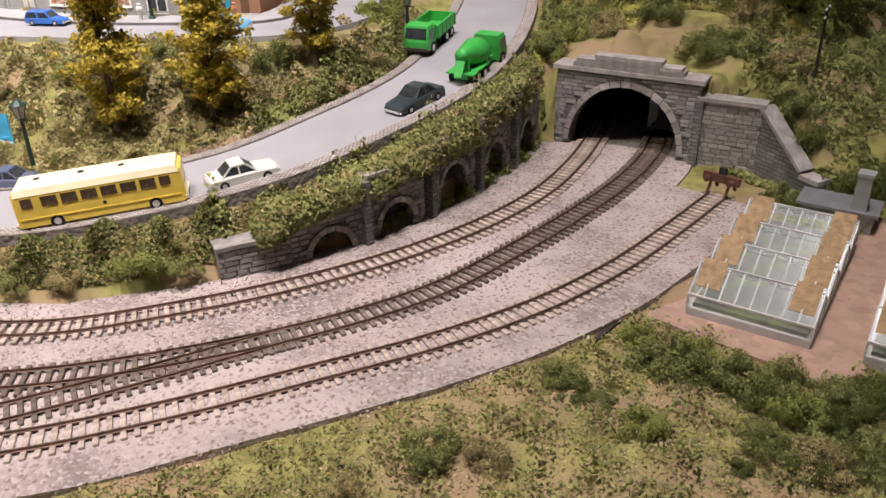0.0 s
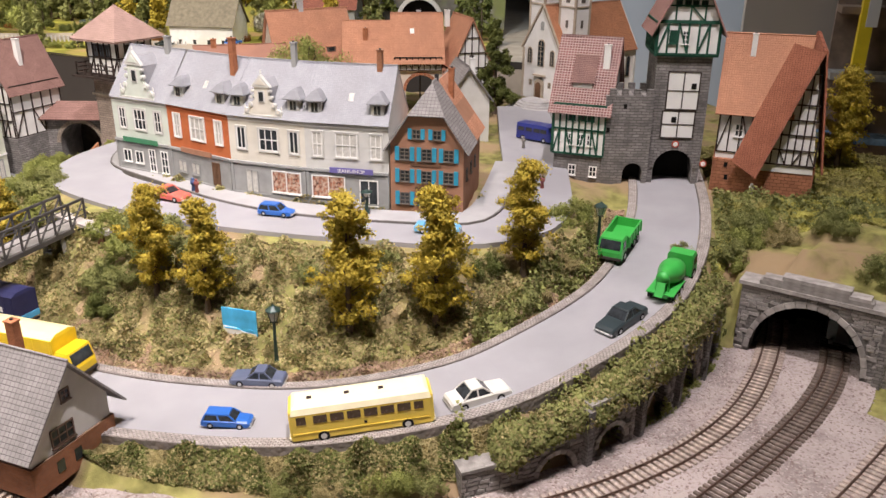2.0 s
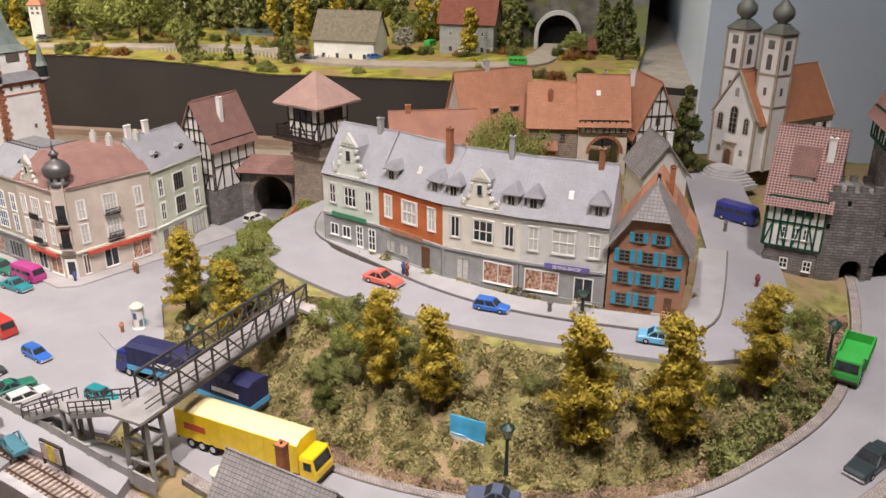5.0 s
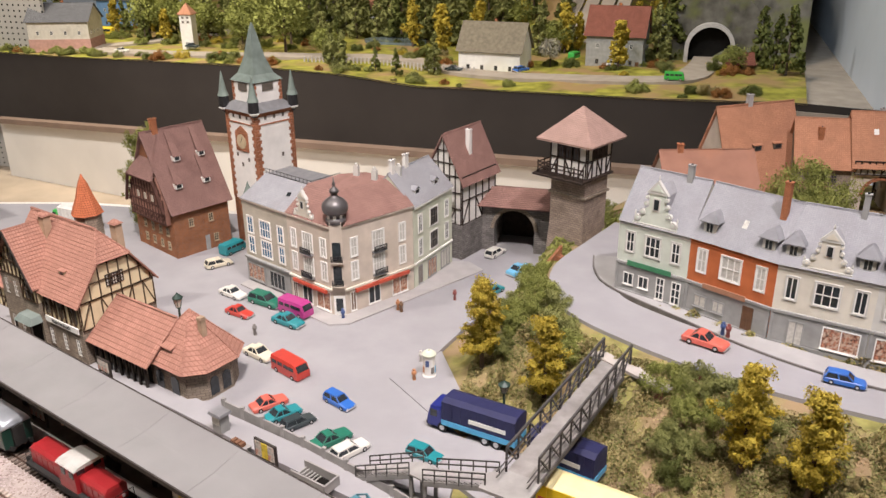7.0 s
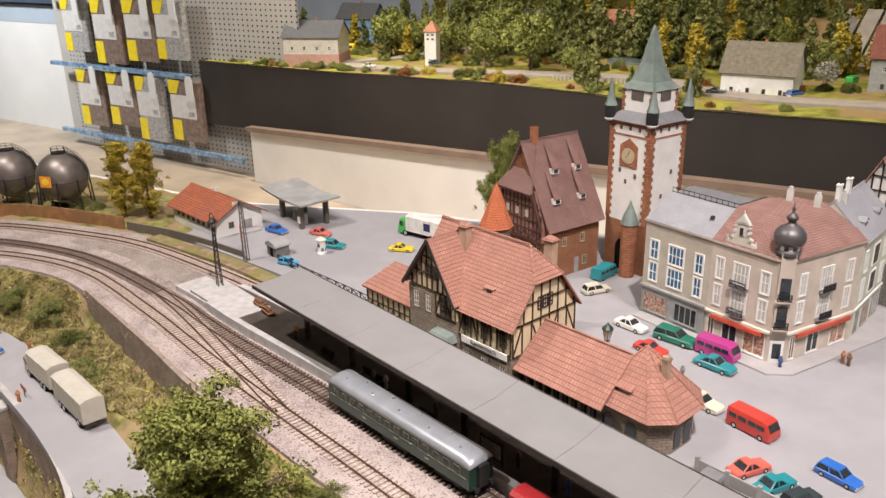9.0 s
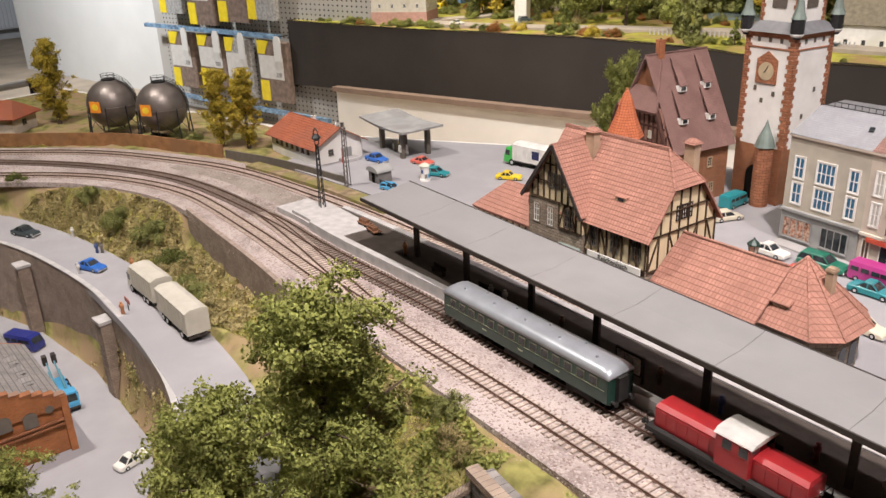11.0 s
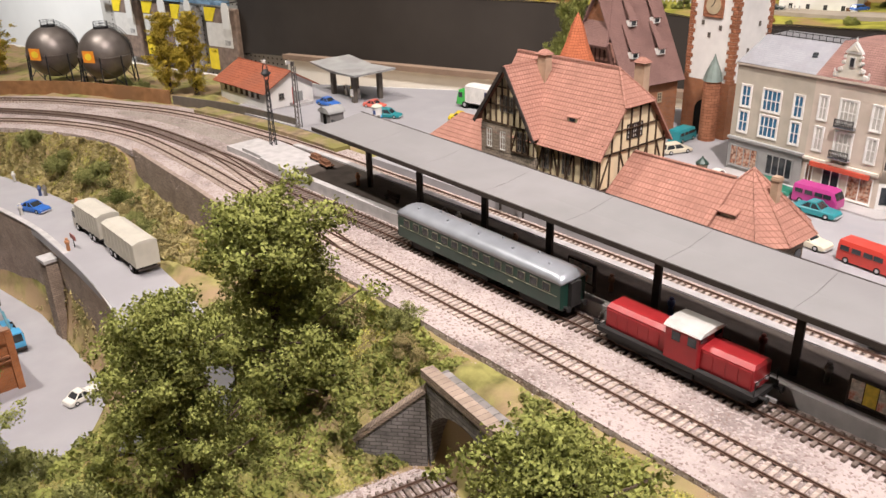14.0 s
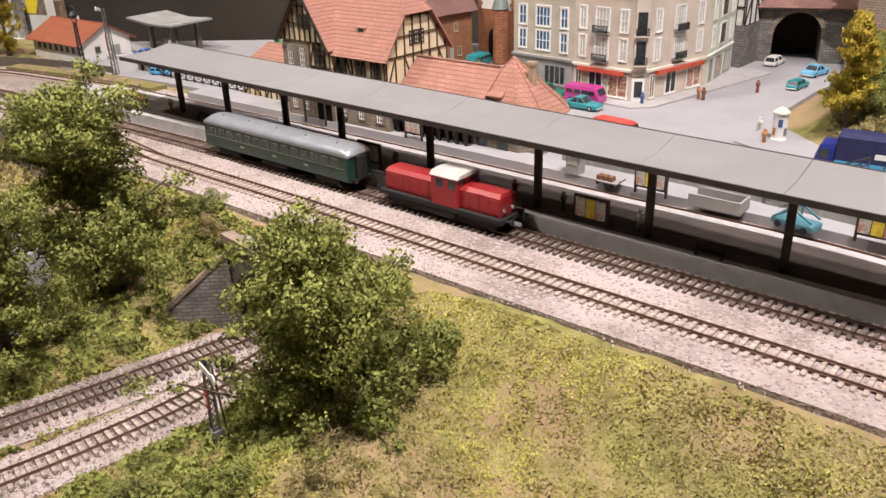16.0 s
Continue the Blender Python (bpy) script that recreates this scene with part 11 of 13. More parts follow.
def lattice_fence(points, name, label, h, material, post=0.02):
    t = thing(name, label, "fence")
    p = smooth_path([(*q, 0) for q in points], post)
    for i, q in enumerate(p):
        part("post", Shape().box(q[0] - 0.0008, q[0] + 0.0008, q[1] - 0.0008, q[1] + 0.0008, q[2] - 0.003, q[2] + h), material, t)
    for a, b in zip(p[:-1], p[1:]):
        s = Shape().bar((a[0], a[1], h * 0.93), (b[0], b[1], h * 0.93), 0.0008, 0.0012).bar((a[0], a[1], h * 0.15), (b[0], b[1], h * 0.15), 0.0008, 0.0012)
        s.bar((a[0], a[1], h * 0.15), (b[0], b[1], h * 0.93), 0.0006, 0.0009).bar((a[0], a[1], h * 0.93), (b[0], b[1], h * 0.15), 0.0006, 0.0009)
        part("panel", s, material, t)


lattice_fence([(-1.735, 0.838), (-1.65, 0.818), (-1.56, 0.800), (-1.48, 0.782)], "lattice_fence", "low dark lattice fence between platform and square", 0.013, iron_mat, 0.019)

# board along the outer edge of the curve, and low walls
EDGE = smooth_path([(-2.93, 0.30, 0), (-2.74, 0.485, 0), (-2.58, 0.615, 0), (-2.385, 0.745, 0), (-2.24, 0.790, 0), (-2.115, 0.812, 0)])
structure("trim", ribbon(EDGE, 0.0035, 0.0, 0.019, -0.01), boardbrown_mat, "brown board edging along the outside of the curve", "edging")
EDGE2 = smooth_path([(-2.11, 0.815, 0), (-2.0, 0.828, 0), (-1.90, 0.828, 0), (-1.80, 0.820, 0)])
structure("trim", ribbon(EDGE2, 0.003, 0.0, 0.010, -0.01), windark_mat, "low dark sleeper wall behind the outer track", "edging")
structure("pavement", ribbon(smooth_path([(-2.02, 0.80, 0.0), (-1.90, 0.795, 0.0), (-1.78, 0.785, 0.0), (-1.65, 0.762, 0.0)]), 0.020, 0.008, 0.0012, -0.01), earth_mat, "brown earth strip beside the outer track", "ground")


def wall_along(name, points, z_top, z_low, t, material, label, cap=None):
    p = smooth_path([(x, y, 0) for x, y in points])
    n = len(p)
    u = np.linspace(0, 1, n)
    zt = np.interp(u, np.linspace(0, 1, len(z_top)), z_top)
    zl = np.interp(u, np.linspace(0, 1, len(z_low)), z_low)
    nn = normals2d(p)
    loops = []
    for i in range(n):
        a, b = p[i, :2] + nn[i] * t, p[i, :2]
        loops.append([(b[0], b[1], zl[i]), (b[0], b[1], zt[i]), (a[0], a[1], zt[i]), (a[0], a[1], zl[i])])
    ob = structure(name, Shape().rings(loops), material, label, "wall")
    if cap:
        loops = []
        for i in range(n):
            a, b = p[i, :2] + nn[i] * (t + 0.001), p[i, :2] - nn[i] * 0.001
            loops.append([(b[0], b[1], zt[i] + 0.0002), (b[0], b[1], zt[i] + 0.002), (a[0], a[1], zt[i] + 0.002), (a[0], a[1], zt[i] + 0.0002)])
        part("coping", Shape().rings(loops), cap, ob)
    return ob


wall_along("retaining_wall", [(-1.905, 0.594), (-1.789, 0.562), (-1.663, 0.528), (-1.56, 0.497), (-1.462, 0.470)], [0.001, 0.001], [-0.045, -0.062, -0.075], 0.006, brownwall_mat, "brown retaining wall under the railway embankment")
wall_along("retaining_wall", [(-2.62, 0.305), (-2.45, 0.375), (-2.253, 0.415), (-2.108, 0.434), (-1.913, 0.427), (-1.760, 0.398), (-1.62, 0.360), (-1.52, 0.318)], [-0.0655, -0.0655, -0.066, -0.068, -0.072], [-0.215, -0.215], 0.005, brownwall_mat, "tall brown brick wall below the lower road", kerb_mat)
for x, y, zt in ((-2.118, 0.425, -0.083), (-1.836, 0.407, -0.085)):
    pr = tagged(part("wall_pier", Shape().box(-0.011, 0.011, -0.009, 0.009, -0.13, -0.004), pierstone_mat, None, "", ground_pose(x, y, zt, -8)), "tan brick pier with a cap against the retaining wall", "pier", "wall piers")
    part("cap", Shape().box(-0.013, 0.013, -0.011, 0.011, -0.0042, 0.0), kerb_mat, pr)


def brick_works():
    """Stepped orange brick gable with a grey roof in the lower yard."""
    at, w = line_frame((-1.787, 0.171), (-1.763, 0.308), -0.205)
    t = thing("brick_building", "ornate orange brick works with a stepped gable and grey roof", "building", at)
    d, h, hr = 0.20, 0.070, 0.098
    body_gable_y(t, w, d, h, hr, orangebrick_mat)
    roof_gable_y(t, w, d, h, hr, greyroof_mat, 0.003, -0.006)
    steps = 6
    for k in range(steps):
        a = w / 2 * k / steps
        for s in (0, 1):
            x0, x1 = (a, a + w / 2 / steps) if not s else (w - a - w / 2 / steps, w - a)
            st = part("gable_step", Shape().box(x0, x1, -0.004, 0.004, h - 0.002, h + (hr - h) * (k + 1) / steps + 0.008), orangebrick_mat, t)
            part("coping", Shape().box(x0 - 0.0008, x1 + 0.0008, -0.005, 0.005, h + (hr - h) * (k + 1) / steps + 0.008, h + (hr - h) * (k + 1) / steps + 0.010), brick_mat, st)
    for x in (0.30, 0.5, 0.70):
        z = 0.054 if x != 0.5 else 0.060
        part("arched_window", Shape().prism_y([(w * x - 0.008, z), (w * x + 0.008, z), (w * x + 0.008, z + 0.014)] + [(w * x + 0.008 * math.cos(k * math.pi / 8), z + 0.014 + 0.006 * math.sin(k * math.pi / 8)) for k in range(1, 8)] + [(w * x - 0.008, z + 0.014)], -0.0048, -0.0036), windark_mat, t)
    part("round_window", Shape().prism_y([(w * 0.86 + 0.005 * math.cos(k * 0.5236), 0.070 + 0.005 * math.sin(k * 0.5236)) for k in range(12)], -0.0048, -0.0036), windark_mat, t)
    for z in (0.044, 0.050):
        part("string_course", Shape().box(-0.001, w + 0.001, -0.0056, -0.002, z, z + 0.002), brick_mat, t)
    for x in (0.002, w - 0.002):
        part("pilaster", Shape().box(x - 0.004, x + 0.004, -0.006, 0.006, -0.003, h + 0.012), orangebrick_mat, t)
    for y in (0.05, 0.085, 0.12):
        dormer(t, w * 0.80, y, hr - 0.022, 0.012, 0.010, 0.012, greyroof_mat, windark_mat, "shed")
    c = part("chimney_stack", Shape().rings([[(w * 0.35 + sx * k, 0.29 + sy * k, z) for sx, sy in ((-1, -1), (1, -1), (1, 1), (-1, 1))] for k, z in ((0.016, -0.003), (0.016, 0.10), (0.012, 0.104), (0.0095, 0.21))]), orangebrick_mat, t)
    part("chimney_cap", Shape().box(w * 0.35 - 0.018, w * 0.35 + 0.018, 0.272, 0.308, 0.100, 0.104), kerb_mat, c)
    part("wing", Shape().box(-0.01, w * 0.9, d, 0.33, -0.003, 0.055), orangebrick_mat, t)
    part("wing_roof", Shape().box(-0.014, w * 0.9 + 0.004, d, 0.334, 0.055, 0.058), greyroof_mat, t)


brick_works()


def bridge_portal():
    """Stone-faced opening through which the lower track passes under the line."""
    at, w = line_frame((-1.184, 0.368), (-1.086, 0.331), -0.087)
    t = thing("underpass_portal", "dark stone underpass portal with a parapet for the lower track", "portal", at)
    h, ac, ar = 0.080, w * 0.5, 0.050
    pts = [(0, -0.006), (ac - ar, -0.006)] + [(ac - ar * math.cos(k * math.pi / 12), 0.026 + ar * 0.75 * math.sin(k * math.pi / 12)) for k in range(13)] + [(ac + ar, -0.006), (w, -0.006), (w, h), (0, h)]
    part("wall", Shape().prism_y(pts, 0, 0.020), stone_mat, t)
    part("parapet", Shape().box(-0.003, w + 0.003, -0.003, 0.008, h, h + 0.007), pierstone_mat, t)
    # near-black sheet that paints the shade under the vault
    part("vault_dark", Shape().box(ac - ar - 0.004, ac + ar + 0.004, 0.024, 0.028, -0.006, h - 0.012), void_mat, t)
    at2, w2 = line_frame((-1.236, 0.338), (-1.184, 0.366), -0.087)
    m = at.inverted() @ at2
    part("wing_wall", Shape().prism_y([(0, -0.006), (w2, -0.006), (w2, h - 0.012), (0, 0.016)], 0, 0.008), stone_mat, t, "", m)
    part("wing_coping", Shape().bar((-0.001, 0.004, 0.017), (w2, 0.004, h - 0.011), 0.011, 0.003), pierstone_mat, t, "", m)


bridge_portal()


# ---- small things along the streets ----
lampgreen_mat = mat("dark_green_lamp_paint", (0.02, 0.045, 0.035), 0.45, 0.1, 0.15)
lampglass_mat = mat("milky_lamp_glass", (0.55, 0.53, 0.46), 0.3, 0, 0.08)
skyblue_mat = mat("sky_blue_poster", (0.08, 0.50, 0.86), 0.5, 0, 0.18, 60)
FIG = [mat("figure_" + n, c, 0.6, 0, 0.1) for n, c in (("blue", (0.06, 0.10, 0.25)), ("red", (0.26, 0.07, 0.06)), ("grey", (0.22, 0.20, 0.18)), ("white", (0.68, 0.65, 0.60)), ("orange", (0.50, 0.22, 0.10)), ("brown", (0.20, 0.11, 0.06)))]


def figurine(x, y, z, k, label="tiny plain painted peg figure standing on the ground", h=0.0165):
    s = Shape().lathe(0, 0, [(0.0022, -0.0004), (0.0024, 0.001), (0.0018, h * 0.48), (0.0030, h * 0.55), (0.0032, h * 0.78), (0.0014, h * 0.84), (0.0012, h * 0.86), (0.0020, h * 0.91), (0.0020, h * 0.96), (0.0010, h)], 10)
    return tagged(part("figurine", s, FIG[k % len(FIG)], None, "", ground_pose(x, y, z), True), label, "figurine", "figurines")


def street_lamp(x, y, z, h, label="dark green old-fashioned street lamp with a lantern"):
    t = thing("street_lamp", label, "street lamp", ground_pose(x, y, z), "street lamps")
    part("base", Shape().lathe(0, 0, [(0.0036, -0.002), (0.0036, 0.003), (0.0022, 0.005), (0.0018, 0.012)], 10), lampgreen_mat, t)
    part("pole", Shape().lathe(0, 0, [(0.0018, 0.010), (0.0014, h * 0.70), (0.0028, h * 0.71), (0.0015, h * 0.73)], 8), lampgreen_mat, t)
    part("crossbar", Shape().rod((-0.004, 0, h * 0.70), (0.004, 0, h * 0.70), 0.0005), lampgreen_mat, t)
    ln = part("lantern", Shape().lathe(0, 0, [(0.0030, h * 0.73), (0.0060, h * 0.90)], 6), lampglass_mat, t)
    cg = Shape()
    for k in range(6):
        a = k * 1.0472
        cg.rod((0.0031 * math.cos(a), 0.0031 * math.sin(a), h * 0.73), (0.0061 * math.cos(a), 0.0061 * math.sin(a), h * 0.90), 0.0004, 4)
    part("cage", cg, lampgreen_mat, ln)
    part("cap", Shape().lathe(0, 0, [(0.0072, h * 0.895), (0.0067, h * 0.91), (0.0034, h * 0.95), (0.0015, h * 0.97), (0.0003, h)], 8), lampgreen_mat, ln)


for x, y, z, h in ((-0.278, 0.637, 0.003, 0.062), (0.019, 0.839, 0.055, 0.056), (-1.122, 0.761, 0.0, 0.078), (-0.670, 0.742, 0.0, 0.057), (-0.235, 0.834, 0.083, 0.030)):
    street_lamp(x, y, z, h)


def advert_column(x, y, z, h, label):
    t = thing("advertising_column", label, "advertising column", ground_pose(x, y, z), "advertising columns")
    part("drum", Shape().lathe(0, 0, [(0.0085, -0.002), (0.0085, 0.003), (0.0074, 0.0035), (0.0074, h * 0.80)], 20), signwhite_mat, t)
    for k in range(7):
        a0 = k * 0.9
        z0 = h * (0.18 + 0.26 * (k % 2))
        part("poster", Shape().rings([[(r * math.cos(a0 + i * 0.15), r * math.sin(a0 + i * 0.15), zz) for r, zz in ((0.0074, z0), (0.0078, z0), (0.0078, z0 + h * 0.22), (0.0074, z0 + h * 0.22))] for i in range(5)]), (skyblue_mat, FIG[1], yellow_sign_mat, FIG[3], FIG[4], FIG[0], FIG[2])[k], t)
    part("cap", Shape().lathe(0, 0, [(0.0090, h * 0.80), (0.0090, h * 0.84), (0.0050, h * 0.93), (0.0016, h * 0.96), (0.0010, h)], 20), palegreen_mat, t)


advert_column(-0.787, 0.807, 0.0, 0.038, "round advertising column with posters at the edge of the square")
advert_column(-0.521, 0.546, 0.0, 0.034, "round advertising column with posters beside the road")
advert_column(-1.700, 0.905, 0.0, 0.030, "round advertising column with posters near the filling station")


def billboard():
    at, w = line_frame((-0.340, 0.666), (-0.304, 0.660), 0.007)
    t = thing("billboard", "blue and white poster board on two posts beside the road", "billboard", at)
    for x in (0.003, w - 0.003):
        part("post", Shape().box(x - 0.001, x + 0.001, 0.0012, 0.0032, -0.004, 0.030), beam_mat, t)
    b = part("board", Shape().box(0, w, 0, 0.0012, 0.0035, 0.0365), skyblue_mat, t, "sky blue poster panel")
    part("poster_ground", Shape().prism_y([(0.0006, 0.0042), (w - 0.0006, 0.0042), (w - 0.0006, 0.0125), (w * 0.62, 0.0135), (w * 0.40, 0.0165), (0.0006, 0.0175)], -0.0004, 0), signwhite_mat, b)
    part("poster_slope", Shape().prism_y([(0.0008, 0.0050), (w - 0.001, 0.0045), (w - 0.001, 0.0085), (w * 0.45, 0.0105), (0.0008, 0.0090)], -0.0007, -0.0003), mat("grey_poster_print", (0.36, 0.37, 0.40), 0.6, 0, 0.5, 350, 0.1, 700), b)
    part("writing_bar", Shape().box(w * 0.06, w * 0.50, -0.0007, -0.0003, 0.0150, 0.0163), skyblue_mat, b)
    part("writing_bar", Shape().box(w * 0.74, w * 0.94, -0.0007, -0.0003, 0.0150, 0.0168), skyblue_mat, b)


billboard()


def signal_box_house():
    """Small railwayman's house with a grey tiled roof close to the main road."""
    at, w = line_frame((-0.488, 0.470), (-0.398, 0.447), -0.008)
    t = thing("signal_house", "small plastered house with brick base, grey tiled roof and brick chimney", "house", at)
    d, h, hr = 0.078, 0.044, 0.092
    dims = (w, d)
    part("base", Shape().box(-0.002, w + 0.002, -0.002, d + 0.002, -0.004, 0.022), brick_mat, t)
    body_gable_x(t, w, d, h, hr, greyplaster_mat)
    roof_gable_x(t, w, d, h, hr, greyroof_mat, 0.010, 0.010)
    brown = mat("brown_window_frame", (0.10, 0.055, 0.035), 0.6)
    for u in (0.14, 0.44, 0.74):
        window(t, "front", w * u, 0.026, 0.016, 0.013, dims, brown, pane_mat, (2, 1))
    window(t, "right", d * 0.40, 0.026, 0.022, 0.015, dims, brown, pane_mat, (2, 1))
    window(t, "right", d * 0.5, 0.058, 0.009, 0.010, dims, brown, pane_mat, (1, 1))
    for y in (0.30, 0.52):
        part("base_window", Shape().box(w + 0.0018, w + 0.0026, d * y - 0.0035, d * y + 0.0035, 0.005, 0.015), pane_mat, t)
    chimney(t, w * 0.45, d * 0.62, hr - 0.020, hr + 0.020, 0.008, 0.007)


signal_box_house()


# ---- the greenhouse beside the buffer stop ----
ghglass_mat = bpy.data.materials.new("greenhouse_glass")
ghglass_mat.use_nodes = True
_b = ghglass_mat.node_tree.nodes["Principled BSDF"]
_b.inputs["Base Color"].default_value = (0.88, 0.92, 0.90, 1)
_b.inputs["Transmission Weight"].default_value = 0.93
_b.inputs["Roughness"].default_value = 0.18
_b.inputs["IOR"].default_value = 1.15
ghmat_mat = mat("straw_mat", (0.40, 0.27, 0.15), 0.9, 0, 0.2, 200, 0.5, 900)
bedsoil_mat = mat("grey_bed", (0.115, 0.11, 0.095), 0.95, 0, 0.3, 200, 0.6, 900, (0.13, 0.15, 0.07), 60, 0.56)


def greenhouse(p, q, depth, ridges, label):
    at, w = line_frame(p, q, -0.036)
    t = thing("greenhouse", label, "greenhouse", at)
    h0, h1 = 0.016, 0.030
    part("base", Shape().box(0, w, 0, depth, -0.004, 0.006), kerb_mat, t)
    part("planting_bed", Shape().box(0.003, w - 0.003, 0.003, depth - 0.003, 0.006, 0.009), bedsoil_mat, t)
    step = depth / ridges
    for k in range(ridges):
        y0, ym, y1 = k * step, (k + 0.5) * step, (k + 1) * step
        fr = Shape()
        n = 8
        for i in range(n + 1):
            x = w * i / n
            fr.bar((x, y0, h0), (x, ym, h1), 0.0009, 0.0009).bar((x, ym, h1), (x, y1, h0), 0.0009, 0.0009)
        fr.bar((0, ym, h1), (w, ym, h1), 0.0014, 0.0014).bar((0, y0, h0), (w, y0, h0), 0.0014, 0.0014).bar((0, y1, h0), (w, y1, h0), 0.0014, 0.0014)
        for x in (0, w):
            for y in (y0, ym, y1):
                fr.box(x - 0.0006, x + 0.0006, y - 0.0006, y + 0.0006, 0.005, h0 if y != ym else h1)
        f = part("roof_frame", fr, mat("greenhouse_frame", (0.56, 0.55, 0.53), 0.5), t)
        for a, b, za, zb in ((y0, ym, h0, h1), (ym, y1, h1, h0)):
            g = part("pane", Shape().slab([(0, a, za), (w, a, za), (w, b, zb), (0, b, zb)], 0.0004), ghglass_mat, f)
            g.visible_shadow = False
        for i in (0, 6):
            if w:
                x0 = w * (i / 8) + 0.002
                part("straw_mat", Shape().slab([(x0, y0 + 0.006, h0 + 0.0045), (x0 + w * 0.20, y0 + 0.006, h0 + 0.0045), (x0 + w * 0.20, ym + 0.002, h1 + 0.0035), (x0, ym + 0.002, h1 + 0.0035)], 0.0012), ghmat_mat, t)
    for x in (0, w):
        g = part("end_pane", Shape().box(x - 0.0002, x + 0.0002, 0, depth, 0.006, h0), ghglass_mat, t)
        g.visible_shadow = False
    g = part("front_pane", Shape().box(0, w, -0.0002, 0.0002, 0.006, h0), ghglass_mat, t)
    g.visible_shadow = False


greenhouse((0.226, 0.484), (0.292, 0.444), 0.160, 4, "glass greenhouse with four ridges, white frames and straw mats")
greenhouse((0.318, 0.430), (0.385, 0.390), 0.120, 3, "smaller glass greenhouse with white frames beside the first")
structure("pavement", Shape().prism([(0.19, 0.49), (0.30, 0.40), (0.46, 0.60), (0.33, 0.69)], -0.06, -0.0355), mat("garden_path_paving", (0.40, 0.265, 0.20), 0.9, 0, 0.12, 60, 0.4, 600, kind="pebbles", size=(0.006, 0.003)), "reddish brown trodden plot of the nursery", "pavement")

hut = thing("boiler_hut", "low grey flat-roofed boiler hut with a square stack", "hut", ground_pose(0.357, 0.640, -0.036, -31))
part("wall", Shape().box(-0.002, 0.052, -0.016, 0.012, -0.004, 0.016), shopgrey_mat, hut)
part("roof", Shape().box(-0.005, 0.055, -0.019, 0.015, 0.016, 0.0185), zinc_mat, hut)
part("flue", Shape().rings([[(0.040 + a * k, -0.010 + b * k, z) for a, b in ((-1, -1), (1, -1), (1, 1), (-1, 1))] for k, z in ((0.0062, 0.0), (0.0050, 0.046), (0.0060, 0.0465), (0.0060, 0.049))]), shopgrey_mat, hut)


def telegraph_pole(x, y, z, h):
    t = thing("telegraph_pole", "dark wooden telegraph pole with two crossbars", "pole", ground_pose(x, y, z, 60))
    part("pole", Shape().lathe(0, 0, [(0.0016, -0.004), (0.0011, h)], 8), beam_mat, t)
    for k in (0.86, 0.95):
        c = part("crossbar", Shape().box(-0.010, 0.010, -0.0008, 0.0008, h * k, h * k + 0.0018), beam_mat, t)
        for i in (-0.009, -0.005, 0.005, 0.009):
            part("insulator", Shape().lathe(i, 0, [(0.0007, h * k + 0.0018), (0.0010, h * k + 0.003), (0.0004, h * k + 0.004)], 6), signwhite_mat, c)


telegraph_pole(0.389, 0.749, 0.034, 0.075)
telegraph_pole(0.62, 0.86, 0.034, 0.075)

# pavement and kerb along the row of shops
KERB = smooth_path([(-0.640, 1.06, 0.083), (-0.628, 1.01, 0.083), (-0.600, 0.966, 0.083), (-0.517, 0.914, 0.083), (-0.428, 0.862, 0.083), (-0.354, 0.832, 0.083), (-0.288, 0.818, 0.083), (-0.211, 0.814, 0.083), (-0.127, 0.819, 0.083), (-0.094, 0.858, 0.083), (-0.082, 0.944, 0.084), (-0.075, 1.05, 0.088)])
pv = structure("pavement", ribbon(KERB, 0.034, 0.0, 0.0022, -0.008), mat("pale_paving", (0.40, 0.39, 0.385), 0.85, 0, 0.06, 40, 0.3, 700, (0.36, 0.35, 0.34), 12, 0.58), "pale raised pavement in front of the shops", "pavement")
part("kerb", ribbon(KERB, 0.0, 0.0020, 0.0024, -0.008), mat("dark_kerb_stone", (0.17, 0.155, 0.145), 0.9, 0, 0.15, 90, 0.4, 700), pv)

for k, (x, y, z) in enumerate(((-0.456, 0.880, 0.085), (-0.450, 0.876, 0.085), (-0.270, 0.828, 0.085), (-0.243, 0.826, 0.085), (-0.150, 0.828, 0.085), (0.005, 0.895, 0.064), (0.010, 0.888, 0.064), (-0.045, 0.96, 0.084), (-0.075, 1.12, 0.092), (0.21, 1.0, 0.074), (-0.900, 0.960, 0.0), (-0.893, 0.956, 0.0), (-0.960, 0.905, 0.0), (-0.835, 1.02, 0.0), (-1.05, 0.82, 0.0), (-0.81, 0.835, 0.0), (-0.80, 0.79, 0.0), (-1.30, 0.90, 0.0), (-1.36, 0.93, 0.0))):
    figurine(x, y, z, k)
for k, (x, y) in enumerate(((-2.016, 0.500), (-2.010, 0.505), (-1.962, 0.443), (-2.115, 0.512), (-1.915, 0.500), (-1.788, 0.412), (-1.728, 0.458))):
    figurine(x, y, -0.0655, (0, 2, 3, 3, 4, 4, 4)[k], "tiny peg figure of a road worker on the lower road" if k > 1 else "tiny dark peg figure on the lower road")
for k, (x, y) in enumerate(((-1.34, 0.602), (-1.32, 0.600), (-1.16, 0.560), (-1.12, 0.553), (-1.06, 0.540), (-0.98, 0.522), (-0.93, 0.508), (-0.86, 0.490), (-1.50, 0.640), (-1.24, 0.585))):
    figurine(x, y, 0.0088, k + 2, "tiny plain peg figure waiting on the platform")
brd = tagged(part("site_board", Shape().bar((-1.800, 0.424, -0.052), (-1.782, 0.420, -0.052), 0.0012, 0.006), FIG[1]), "small red and white road works board held on the road", "board")
